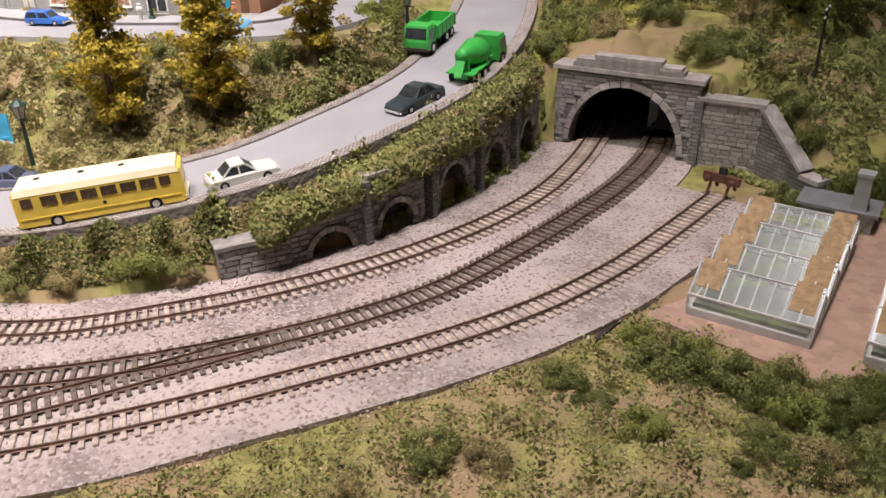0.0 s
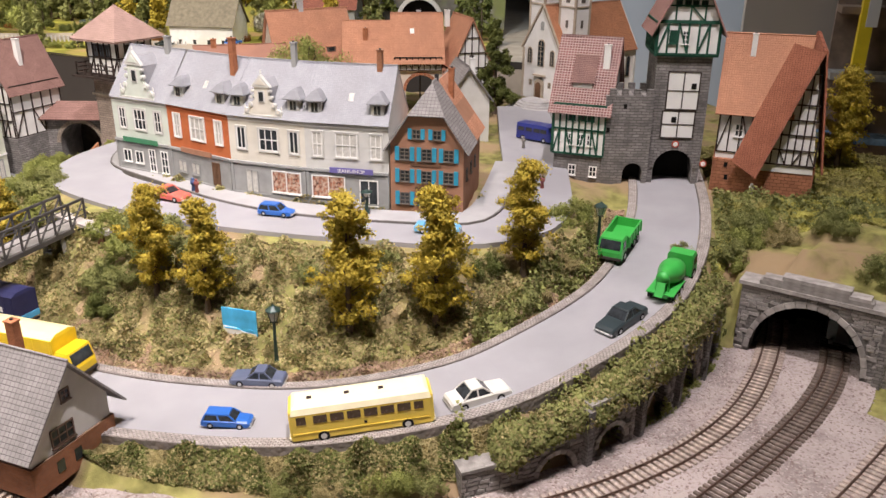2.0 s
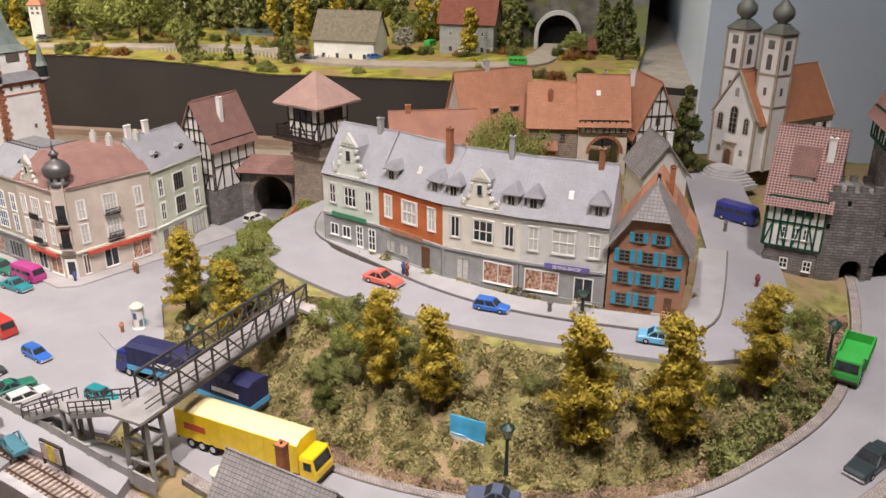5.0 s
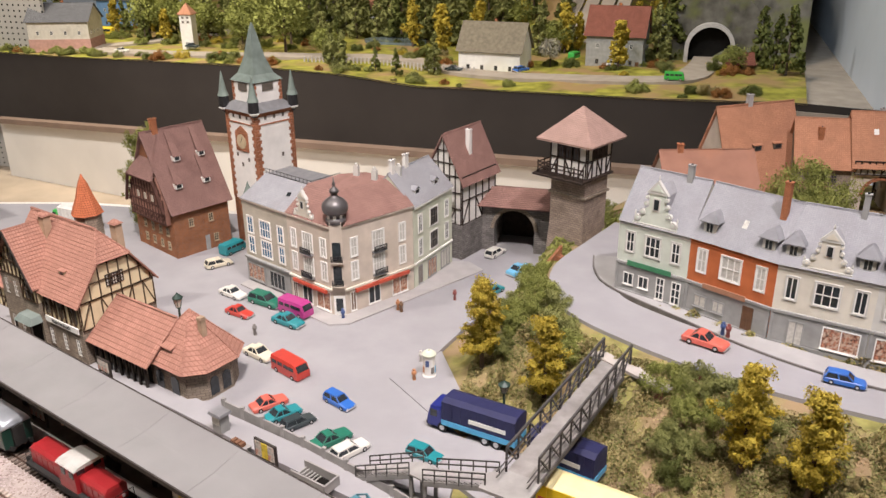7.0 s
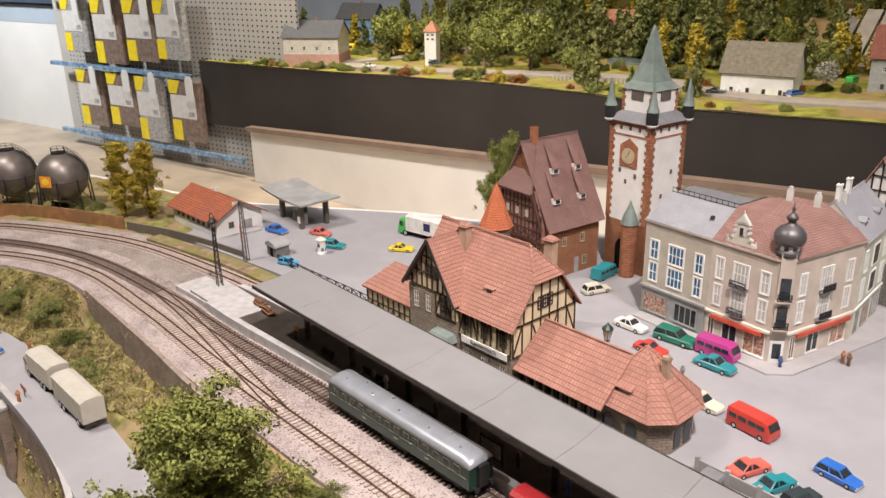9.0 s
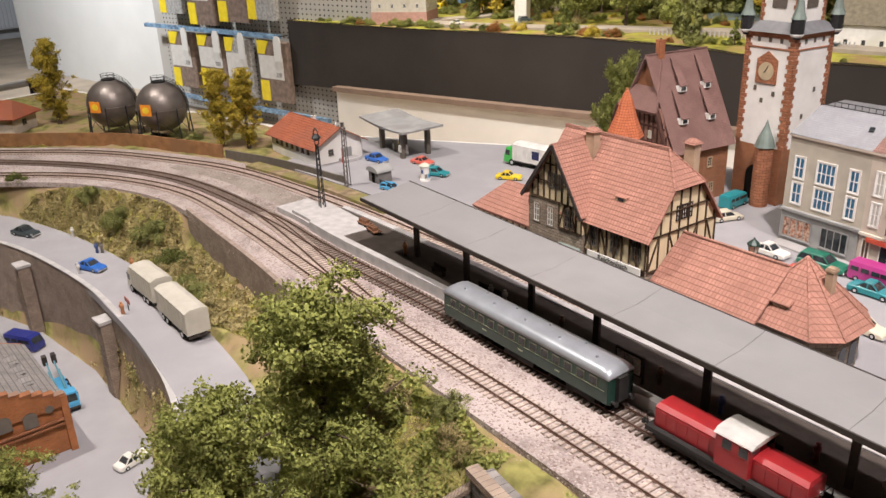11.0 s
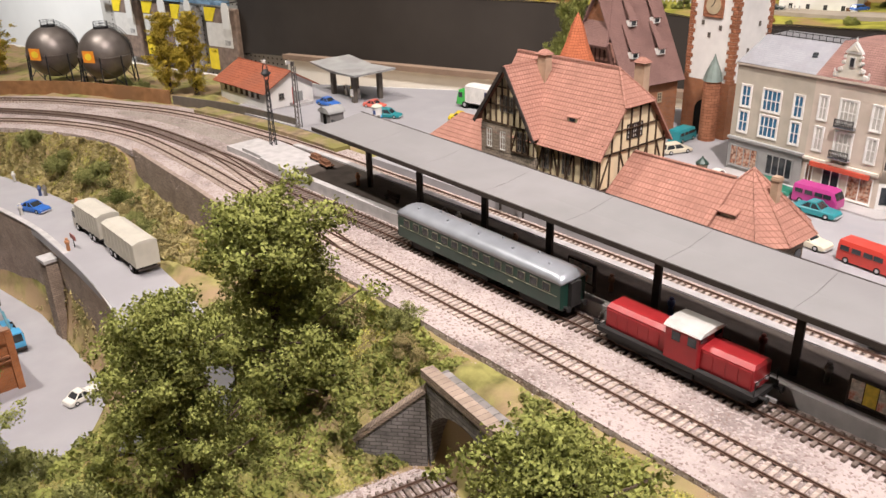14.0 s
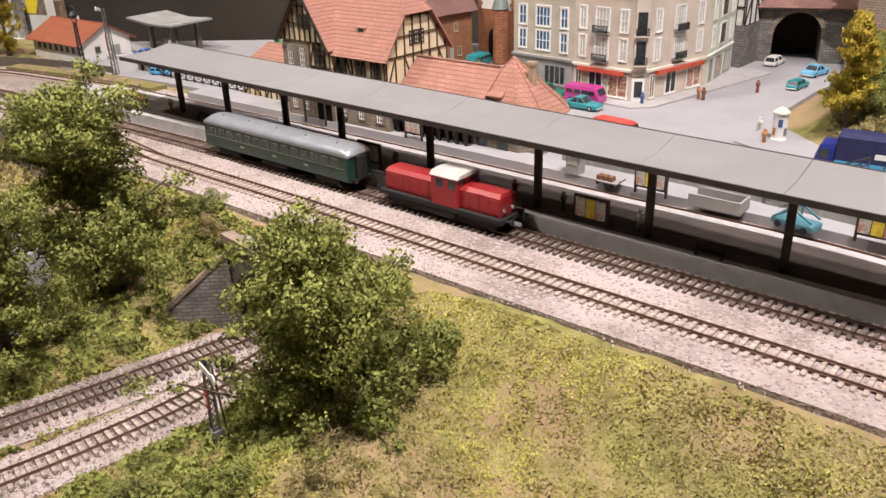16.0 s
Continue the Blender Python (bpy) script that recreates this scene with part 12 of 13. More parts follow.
part("stand", Shape().rod((-1.791, 0.422, -0.068), (-1.791, 0.422, -0.053), 0.0006), iron_mat, brd)


# ---- old town behind the row of shops ----
churchwhite_mat = mat("white_church_plaster", (0.78, 0.76, 0.73), 0.85, 0, 0.05, 40, 0.25, 600, (0.68, 0.65, 0.60), 12, 0.62)
churchtrim_mat = mat("tan_church_stone", (0.42, 0.35, 0.27), 0.85, 0, 0.12, 70, 0.4, 600)
onion_mat = mat("grey_green_dome", (0.19, 0.20, 0.17), 0.5, 0.25, 0.15, 60, 0.2, 600)
churchroof_mat = mat("orange_church_tiles", (0.52, 0.235, 0.125), 0.8, 0, 0.08, 60, 0.6, 700, kind="tiles", size=(0.0028, 0.0024), mortar=0.09)
barroof_mat = mat("brown_sheet_roof", (0.33, 0.17, 0.12), 0.85, 0, 0.10, 30, 0.4, 600, (0.42, 0.20, 0.12), 14, 0.55)


def arched(x, z, w, h, n=8):
    """Outline of a round-headed opening in x, z."""
    return [(x - w / 2, z), (x + w / 2, z)] + [(x + w / 2 * math.cos(k * math.pi / n), z + h - w / 2 + w / 2 * math.sin(k * math.pi / n)) for k in range(n + 1)]


def church():
    at, w = line_frame((-0.092, 1.435), (-0.029, 1.372), 0.108)
    t = thing("church", "white church with twin onion-domed towers and orange tiled nave", "church", at)
    d, h, hr = 0.190, 0.080, 0.150
    dims = (w, d)
    body_gable_y(t, w, d, h, hr, churchwhite_mat)
    roof_gable_y(t, w, d, h, hr, churchroof_mat, 0.006, -0.003)
    part("gable_coping", Shape().bar((-0.002, -0.001, h), (w / 2, -0.001, hr + 0.003), 0.004, 0.003), churchtrim_mat, t)
    part("gable_coping", Shape().bar((w + 0.002, -0.001, h), (w / 2, -0.001, hr + 0.003), 0.004, 0.003), churchtrim_mat, t)
    for x in (0.0018, w - 0.0018):
        part("corner_pilaster", Shape().box(x - 0.0022, x + 0.0022, -0.0012, 0.002, -0.003, h), churchtrim_mat, t)
    for x, z, ww, hh in ((w * 0.5, 0.052, 0.013, 0.042), (w * 0.20, 0.055, 0.008, 0.024), (w * 0.80, 0.055, 0.008, 0.024)):
        f = part("arched_window", Shape().prism_y(arched(x, z, ww + 0.003, hh + 0.003), -0.0012, 0), churchtrim_mat, t)
        part("pane", Shape().prism_y(arched(x, z + 0.001, ww, hh), -0.0016, -0.0012), pane_mat, f)
        bars = Shape().box(x - 0.0004, x + 0.0004, -0.0021, -0.0016, z + 0.001, z + hh)
        for k in range(1, 5):
            bars.box(x - ww / 2, x + ww / 2, -0.0020, -0.0016, z + hh * k / 5, z + hh * k / 5 + 0.0006)
        part("glazing_bars", bars, churchtrim_mat, f)
    part("niche", Shape().prism_y(arched(w * 0.5, 0.112, 0.007, 0.014), -0.0012, 0), shopgrey_mat, t)
    pt = part("portal", Shape().prism_y(arched(w * 0.5, -0.002, 0.020, 0.034), -0.004, 0), churchtrim_mat, t)
    part("door", Shape().prism_y(arched(w * 0.5, -0.002, 0.013, 0.028), -0.0046, -0.004), door_mat, pt)
    part("portal_cornice", Shape().box(w * 0.5 - 0.013, w * 0.5 + 0.013, -0.006, 0, 0.036, 0.0385), churchtrim_mat, pt)
    for x in (0.24, 0.76):
        window(t, "front", w * x, 0.018, 0.007, 0.010, dims, churchtrim_mat, pane_mat, (1, 1), sill=False)
    for k in range(4):
        f = part("arched_window", Shape().prism_x([(y, z) for y, z in arched(0.085 + k * 0.028, 0.025, 0.011, 0.038)], w, w + 0.0012), churchtrim_mat, t)
        part("pane", Shape().prism_x([(y, z) for y, z in arched(0.085 + k * 0.028, 0.026, 0.008, 0.035)], w + 0.0012, w + 0.0016), pane_mat, f)
    for k in range(5):
        part("buttress", Shape().prism_x([(0.069 + k * 0.028, -0.003), (0.073 + k * 0.028, -0.003), (0.073 + k * 0.028, 0.060), (0.069 + k * 0.028, 0.060)], w, w + 0.005), churchwhite_mat, t)
    for x0 in (-0.008, w - 0.026):
        y0, s, th = 0.020, 0.034, 0.213
        tw = part("tower", Shape().box(x0, x0 + s, y0, y0 + s, -0.003, th), churchwhite_mat, t, "white square bell tower")
        for z in (0.100, 0.150, th - 0.002):
            part("string_course", Shape().box(x0 - 0.0014, x0 + s + 0.0014, y0 - 0.0014, y0 + s + 0.0014, z, z + 0.0022), churchtrim_mat, tw)
        for cx in (x0, x0 + s):
            part("corner_strip", Shape().box(cx - 0.0020, cx + 0.0020, y0 - 0.0010, y0 + 0.0022, -0.003, th), churchtrim_mat, tw)
        part("corner_strip", Shape().box(x0 + s - 0.0022, x0 + s + 0.0010, y0 + s - 0.002, y0 + s + 0.002, -0.003, th), churchtrim_mat, tw)
        c = x0 + s / 2
        part("bell_opening", Shape().prism_y(arched(c, 0.158, 0.009, 0.024), y0 - 0.0008, y0), windark_mat, tw)
        part("bell_opening", Shape().prism_x(arched(y0 + s / 2, 0.158, 0.009, 0.024), x0 + s, x0 + s + 0.0008), windark_mat, tw)
        part("clock", Shape().box(c - 0.0055, c + 0.0055, y0 - 0.0010, y0, 0.190, 0.203), onion_mat, tw)
        part("clock", Shape().box(x0 + s, x0 + s + 0.0010, y0 + s / 2 - 0.0055, y0 + s / 2 + 0.0055, 0.190, 0.203), onion_mat, tw)
        part("slit_window", Shape().box(c - 0.0025, c + 0.0025, y0 - 0.0008, y0, 0.118, 0.130), windark_mat, tw)
        part("slit_window", Shape().box(x0 + s, x0 + s + 0.0008, y0 + s / 2 - 0.0025, y0 + s / 2 + 0.0025, 0.118, 0.130), windark_mat, tw)
        part("tower_roof", Shape().rings([[(c + sx * k, y0 + s / 2 + sy * k, z) for sx, sy in ((-1, -1), (1, -1), (1, 1), (-1, 1))] for k, z in ((0.0205, th), (0.013, th + 0.008), (0.008, th + 0.014))]), onion_mat, tw)
        part("onion_dome", Shape().lathe(c, y0 + s / 2, [(0.0075, th + 0.013), (0.0078, th + 0.016), (0.0145, th + 0.022), (0.0165, th + 0.029), (0.0150, th + 0.036), (0.0085, th + 0.043), (0.0035, th + 0.049), (0.0020, th + 0.060), (0.0003, th + 0.072)], 20), onion_mat, tw, "grey green onion dome", smooth=True)
    return t


church()
steps = thing("church_steps", "curved grey stone steps in front of the church", "steps", ground_pose(-0.068, 1.372, 0.090, -45))
for k in range(6):
    r = 0.055 - k * 0.006
    part("step", Shape().prism([(r * math.cos(a), r * 0.75 * math.sin(a)) for a in np.linspace(math.pi, 2 * math.pi, 17)] + [(r, 0.02), (-r, 0.02)], -0.004 if k == 0 else k * 0.0032, (k + 1) * 0.0032), kerb_mat, steps)


def old_house(name, label, p, q, z, d, h, hr, wall, roofm, axis="x", stone=0.0, over=0.007, timber=None, wins=(), dorm=(), sky=(), stack=None, wmat=None, hip=0.0):
    at, w = line_frame(p, q, z)
    t = thing(name, label, "house", at)
    dims = (w, d)
    (body_gable_x if axis == "x" else body_gable_y)(t, w, d, h, hr, wall)
    if axis == "x":
        roof_gable_x(t, w, d, h, hr, roofm, over, 0.005)
    else:
        roof_gable_y(t, w, d, h, hr, roofm, over, 0.006, hip=hip)
    if stone:
        part("base", Shape().box(-0.0015, w + 0.0015, -0.0015, d + 0.0015, -0.004, stone), tan_stone_mat, t)
    if timber:
        z0, cols = timber
        timber_face(t, "front", 0.001, w - 0.001, z0, h, dims, cols, 2)
        if axis == "y":
            timber_face(t, "front", 0.001, w - 0.001, h, hr - 0.006, dims, cols, 3, top=lambda u: h + (hr - h) * (1 - abs(u - w / 2) / (w / 2)), diag=False)
        timber_face(t, "right", 0.001, d - 0.001, z0, h, dims, cols, 2)
        timber_face(t, "left", 0.001, d - 0.001, z0, h, dims, cols, 2)
    for face, u, zz, a, b in wins:
        window(t, face, u * (w if face == "front" else d), zz, a, b, dims, wmat or windark_mat, pane_mat, (1, 1))
    for u, zz, style in dorm:
        y = (zz - h) / (hr - h) * d / 2
        dormer(t, u * w, y - 0.002, zz, 0.015, 0.014, 0.024, roofm, windark_mat, style)
    for u, zz in sky:
        y = (zz - h) / (hr - h) * d / 2
        n = Vector((0, -(hr - h), d / 2)).normalized()
        e = Vector((0, d / 2, hr - h)).normalized()
        o = Vector((u * w, y, zz)) + n * 0.0016
        part("roof_light", Shape().slab([tuple(o + e * a + Vector((b, 0, 0))) for a, b in ((0, 0), (0, 0.007), (0.009, 0.007), (0.009, 0))], 0.001), winwhite_mat, t)
    if stack:
        chimney(t, stack[0] * w, stack[1] * d, stack[2] - 0.03, stack[2], 0.008, 0.008, stack[3])
    return t


old_house("house", "old house with a steep orange roof and two dormers", (-0.480, 1.306), (-0.374, 1.398), 0.078, 0.100, 0.055, 0.168, beige_mat, clay_mat, "x", 0.02, 0.008, None, [("front", 0.25, 0.026, 0.010, 0.013), ("front", 0.6, 0.026, 0.010, 0.013), ("left", 0.4, 0.03, 0.01, 0.013)], [(0.42, 0.100, "shed"), (0.70, 0.100, "shed")], (), (0.42, 0.52, 0.186, kerb_mat))
gable = old_house("house", "brown stone house with an orange roof joined to the arch house", (-0.387, 1.352), (-0.307, 1.366), 0.078, 0.085, 0.088, 0.150, tan_stone_mat, clay_mat, "x", 0, 0.006, None, [("front", 0.3, 0.060, 0.009, 0.012), ("front", 0.7, 0.060, 0.009, 0.012), ("front", 0.5, 0.02, 0.009, 0.012)], (), (), (0.42, 0.30, 0.142, brickred_mat))
pe = Shape().box(0.008, 0.045, -0.018, 0.0, -0.004, 0.048)
part("porch", pe, brick_mat, gable)
part("porch_roof", Shape().slab([(0.004, -0.023, 0.048), (0.049, -0.023, 0.048), (0.049, 0.002, 0.060), (0.004, 0.002, 0.060)], 0.002), barroof_mat, gable)


def arch_house():
    at, w = line_frame((-0.306, 1.366), (-0.226, 1.384), 0.078)
    t = thing("arch_house", "half-timbered house with an orange roof over a wide gateway arch", "house", at)
    d, h, hr, z1 = 0.085, 0.098, 0.163, 0.074
    dims = (w, d)
    ac, ar = w * 0.56, 0.026
    pts = [(0, -0.004), (ac - ar, -0.004)] + [(ac - ar * math.cos(k * math.pi / 12), 0.040 + ar * math.sin(k * math.pi / 12)) for k in range(13)] + [(ac + ar, -0.004), (w, -0.004), (w, z1), (0, z1)]
    part("wall", Shape().prism_y(pts, 0, d), beige_mat, t)
    part("upper_wall", Shape().prism_x([(-0.003, z1), (d, z1), (d, h - 0.001), (d / 2, hr - 0.001), (-0.003, h - 0.007)], 0, w), white_mat, t)
    for k in range(13):
        a0, a1 = k * math.pi / 13 + 0.01, (k + 1) * math.pi / 13 - 0.01
        p = [(ac - r * math.cos(a), 0.040 + r * math.sin(a)) for r, a in ((ar, a0), (ar + 0.005, a0), (ar + 0.005, a1), (ar, a1))]
        part("arch_stone", Shape().prism_y(p[::-1], -0.0016, 0.004), redstone_mat, t)
    part("gate_post", Shape().box(ac - 0.001, ac + 0.001, 0.03, 0.032, -0.004, 0.06), beam_mat, t)
    roof_gable_x(t, w, d, h, hr, clay_mat, 0.009, 0.004)
    sub = new("timber")
    sub.parent, sub.empty_display_size = t, 0.01
    sub.matrix_basis = Matrix.Translation((0, -0.003, 0))
    timber_face(sub, "front", 0.001, w - 0.001, z1 + 0.001, h - 0.002, dims, 8, 1)
    for u in (0.2, 0.45, 0.7, 0.9):
        window(sub, "front", w * u, z1 + 0.008, 0.008, 0.011, dims, windark_mat, pane_mat, (1, 1), sill=False)
    n, e = Vector((0, -(hr - h), d / 2)).normalized(), Vector((0, d / 2, hr - h)).normalized()
    o = Vector((0.35 * w, d * 0.26, h + (hr - h) * 0.52)) + n * 0.0018
    part("roof_light", Shape().slab([tuple(o + e * a + Vector((b, 0, 0))) for a, b in ((0, 0), (0, 0.007), (0.009, 0.007), (0.009, 0))], 0.001), winwhite_mat, t)
    chimney(t, w * 0.55, d * 0.6, hr - 0.02, hr + 0.006, 0.006, 0.006, kerb_mat)


arch_house()
old_house("half_timbered_house", "half-timbered gable house with an orange tiled roof", (-0.214, 1.400), (-0.145, 1.432), 0.074, 0.100, 0.078, 0.160, white_mat, clay_mat, "y", 0.022, 0.008, (0.022, 6), [("front", 0.3, 0.05, 0.008, 0.010), ("front", 0.7, 0.05, 0.008, 0.010), ("front", 0.5, 0.09, 0.008, 0.010)], (), (), (0.22, 0.75, 0.170, winwhite_mat))
old_house("house", "low house with a flat brown and orange roof behind the shops", (-0.560, 1.155), (-0.440, 1.205), 0.078, 0.085, 0.085, 0.130, beige_mat, barroof_mat, "x", 0, 0.008, None, [("front", 0.5, 0.04, 0.01, 0.013)], (), (), (0.2, 0.5, 0.142, brickred_mat))
old_house("house", "narrow old house with a grey tiled roof behind the inn", (-0.190, 1.175), (-0.130, 1.195), 0.078, 0.090, 0.070, 0.112, greyplaster_mat, greyroof_mat, "y", 0, 0.006, None, [("front", 0.5, 0.04, 0.009, 0.012)], (), (), (0.7, 0.4, 0.122, winwhite_mat))


# ---- the neighbouring layout and the hall beyond ----
ledge_mat = mat("brown_ledge", (0.23, 0.16, 0.12), 0.6, 0, 0.1, 8, 0.1, 60)
fargrass_mat = mat("far_landscape_flock", (0.29, 0.275, 0.050), 0.95, 0, 0.35, 14, 0.8, 300, (0.30, 0.20, 0.095), 5, 0.53)
farrock_mat = mat("grey_rock", (0.13, 0.122, 0.105), 0.95, 0, 0.3, 18, 1.0, 120, (0.14, 0.15, 0.06), 7, 0.52)
bluepanel_mat = mat("bluish_white_board", (0.58, 0.64, 0.72), 0.55, 0, 0.04, 3, 0.05, 60)
peg_mat = mat("grey_pegboard", (0.42, 0.40, 0.37), 0.6, 0, 0.04, 5, 0.05, 80)
packwhite_mat = mat("white_packing", (0.62, 0.60, 0.57), 0.4, 0, 0.06, 20)
packyellow_mat = mat("yellow_packing", (0.80, 0.62, 0.03), 0.4, 0, 0.06, 20)
packbrown_mat = mat("brown_packing", (0.22, 0.16, 0.13), 0.35, 0, 0.25, 25)
packgrey_mat = mat("grey_packing", (0.38, 0.37, 0.36), 0.3, 0, 0.3, 40)
bagblue_mat = mat("clear_blue_wrap", (0.20, 0.32, 0.46), 0.25, 0, 0.35, 30)
cabinet_mat = mat("white_cabinet", (0.66, 0.65, 0.63), 0.5, 0, 0.03, 3, 0.05, 60)
cabside_mat = mat("warm_grey_board", (0.42, 0.38, 0.34), 0.6, 0, 0.04, 3, 0.05, 60)
navyboard_mat = mat("dark_blue_shelf", (0.055, 0.075, 0.11), 0.5, 0, 0.1, 5)
radiator_mat = mat("white_radiator", (0.72, 0.75, 0.80), 0.4, 0, 0.03, 5)
pinkwall_mat = mat("pink_stone_base", (0.52, 0.31, 0.26), 0.85, 0, 0.1, 50, 0.3)
blueplaster_mat = mat("blue_plaster", (0.16, 0.28, 0.48), 0.85, 0, 0.08, 30, 0.2)
darkslate_mat = mat("dark_slate", (0.11, 0.11, 0.12), 0.8, 0, 0.1, 50, 0.4, 500, kind="tiles", size=(0.004, 0.003), mortar=0.08)
redtile_mat = mat("dull_red_tiles", (0.25, 0.095, 0.07), 0.8, 0, 0.1, 50, 0.5, 500, kind="tiles", size=(0.004, 0.003), mortar=0.08)
farroad_mat = mat("pale_brown_road", (0.36, 0.31, 0.26), 0.9, 0, 0.1, 15, 0.2, 300)
pond_mat = mat("grey_green_pond", (0.15, 0.19, 0.20), 0.15, 0, 0.2, 20, 0.1, 60)


def far_top(x):
    return float(np.interp(x, [-5.5, -4.3, -2.95, -2.4, -1.93, -1.72, -0.8, -0.4], [-0.225, -0.205, -0.165, -0.165, -0.190, -0.180, -0.150, -0.125]))


def front_y(x):
    return 3.40 - 0.086 * (x + 1.85)


def far_land():
    xs, ys = np.linspace(-5.42, -0.30, 130), np.linspace(0, 4.6, 110)
    v = []
    for t in ys:
        for x in xs:
            y = front_y(x) - 0.004 + t
            z = far_top(x) + 0.010 * noise.noise((x * 6, y * 6, 1)) * min(1, t * 8)
            z += 0.10 * max(0, t - 1.9) ** 1.2
            rock = min(1, max(0, (x + 1.02) / 0.12)) * min(1, max(0, (t - 1.06) / 0.10))
            z += rock * (0.30 + 0.10 * noise.noise((x * 9, y * 9, 5)) + 0.35 * max(0, t - 1.1))
            stairs = math.exp(-((x + 1.75) / 0.35) ** 2) * min(1, max(0, (t - 1.15) / 0.35))
            z += stairs * 0.26
            v.append((x, y, z))
    n = len(xs)
    f = [(j * n + i, j * n + i + 1, (j + 1) * n + i + 1, (j + 1) * n + i) for j in range(len(ys) - 1) for i in range(n - 1)]
    me = bpy.data.meshes.new("far_ground")
    me.from_pydata(v, [], f)
    me.materials.append(fargrass_mat)
    me.materials.append(farrock_mat)
    me.update()
    for p in me.polygons:
        p.use_smooth = True
        c = p.center
        if c.x > -1.05 and c.y - front_y(c.x) > 1.05:
            p.material_index = 1
    return tagged(new("ground", me), "autumn landscape on the neighbouring layout", "ground", kind="structure")


far_land()


def far_z(x, y):
    t = y - front_y(x)
    return far_top(x) + 0.10 * max(0, t - 1.9) ** 1.2


sk = []
for x in np.linspace(-5.42, 0.06, 60):
    y = front_y(x)
    lo = float(np.interp(x, [-5.4, -0.4], [-0.665, -0.400]))
    sk.append([(x, y + 0.02, lo), (x, y, lo), (x, y, far_top(x) + 0.004 + 0.006 * noise.noise((x * 5, 0, 0))), (x, y + 0.02, far_top(x))])
structure("table_skirt", Shape().rings(sk), skirt_mat, "dark grey skirt board of the neighbouring layout", "skirt")
structure("table_skirt", Shape().box(-5.44, -5.42, 3.71, 6.5, -0.68, -0.22), skirt_mat, "dark grey end board of the neighbouring layout", "skirt")
lg, pn = [], []
for x in (-4.92, -0.30):
    y = front_y(x)
    lo = float(np.interp(x, [-5.4, -0.4], [-0.640, -0.400]))
    lg.append([(x, y + 0.01, lo - 0.03), (x, y - 0.06, lo - 0.03), (x, y - 0.06, lo), (x, y + 0.01, lo)])
    pn.append([(x, y + 0.02, -1.0), (x, y - 0.02, -1.0), (x, y - 0.02, lo - 0.03), (x, y + 0.02, lo - 0.03)])
structure("trim", Shape().rings(lg), ledge_mat, "brown ledge under the dark skirt", "ledge")
structure("panel", Shape().rings(pn), panel_mat, "cream panel under the neighbouring layout", "panel")
structure("panel", Shape().rings([[(-0.26, 6.6, -1.0), (-0.24, 6.6, -1.0), (-0.24, 6.6, 1.1), (-0.26, 6.6, 1.1)][::-1], [(-0.05, 3.16, -1.0), (-0.03, 3.16, -1.0), (-0.03, 3.16, 1.1), (-0.05, 3.16, 1.1)][::-1]]), bluepanel_mat, "large bluish white partition board", "panel")
structure("panel", Shape().box(-0.03, 1.25, 3.16, 3.18, -1.0, 1.1), bluepanel_mat, "plain grey partition behind the town gate", "panel")
structure("floor_strip", Shape().prism([(-0.42, 3.272), (-0.052, 3.240), (-0.26, 6.6), (-0.42, 6.6)], -0.30, -0.150), farroad_mat, "brown board strip beside the partition", "board")

structure("panel", Shape().box(-5.4, -0.08, 7.9, 7.95, -1.0, 1.3), ledge_mat, "brown backboard behind the neighbouring layout", "panel")
# ---- roads on the neighbouring layout ----
for pts, wd, lab in (([(-5.3, 3.86), (-4.6, 3.90), (-3.9, 3.78), (-3.3, 3.76), (-2.7, 3.84), (-2.2, 3.95), (-1.7, 3.72), (-1.3, 3.68), (-0.85, 3.72), (-0.75, 4.0), (-0.74, 4.45)], 0.075, "pale brown road along the front of the far layout"), ([(-4.4, 3.90), (-4.1, 4.25), (-3.9, 4.8), (-3.4, 5.2), (-3.1, 5.9)], 0.06, "pale road leading back into the far landscape")):
    p = smooth_path([(x, y, 0) for x, y in pts], 0.05)
    p[:, 2] = [far_top(x) + 0.014 for x, y in p[:, :2]]
    structure("road", ribbon(p, wd, wd, 0.0, -0.03), farroad_mat, lab, "road")
structure("water", Shape().prism([(-2.56 + 0.20 * math.cos(a), 4.52 + 0.12 * math.sin(a)) for a in np.linspace(0, 6.28, 25)[:-1]], -0.18, -0.150), pond_mat, "small grey green village pond", "pond")


def far_house(name, label, x, y, deg, w, d, h, hr, wall, roofm, cols=3, rows=2, axis="x", base=None, z=None, stack=True):
    z = far_z(x, y) if z is None else z
    t = thing(name, label, "house", ground_pose(x, y, z, deg))
    dims = (w, d)
    (body_gable_x if axis == "x" else body_gable_y)(t, w, d, h, hr, wall, z0=-0.02)
    (roof_gable_x if axis == "x" else roof_gable_y)(t, w, d, h, hr, roofm, 0.014, 0.012)
    if base:
        part("base", Shape().box(-0.003, w + 0.003, -0.003, d + 0.003, -0.02, base[1]), base[0], t)
    for r in range(rows):
        for c in range(cols):
            window(t, "front", w * (c + 0.7) / (cols + 0.4), 0.014 + r * (h - 0.012) / rows, 0.016, 0.022, dims, winwhite_mat if r else windark_mat, pane_mat, (1, 1))
            window(t, "right", d * (c + 0.7) / (cols + 0.4), 0.014 + r * (h - 0.012) / rows, 0.014, 0.022, dims, winwhite_mat, pane_mat, (1, 1))
    part("door", Shape().box(w * 0.88, w * 0.88 + 0.018, -0.004, 0, -0.01, 0.030), door_mat, t)
    if stack:
        chimney(t, w * 0.5, d * 0.55, hr - 0.03, hr + 0.015, 0.014, 0.012)
    return t


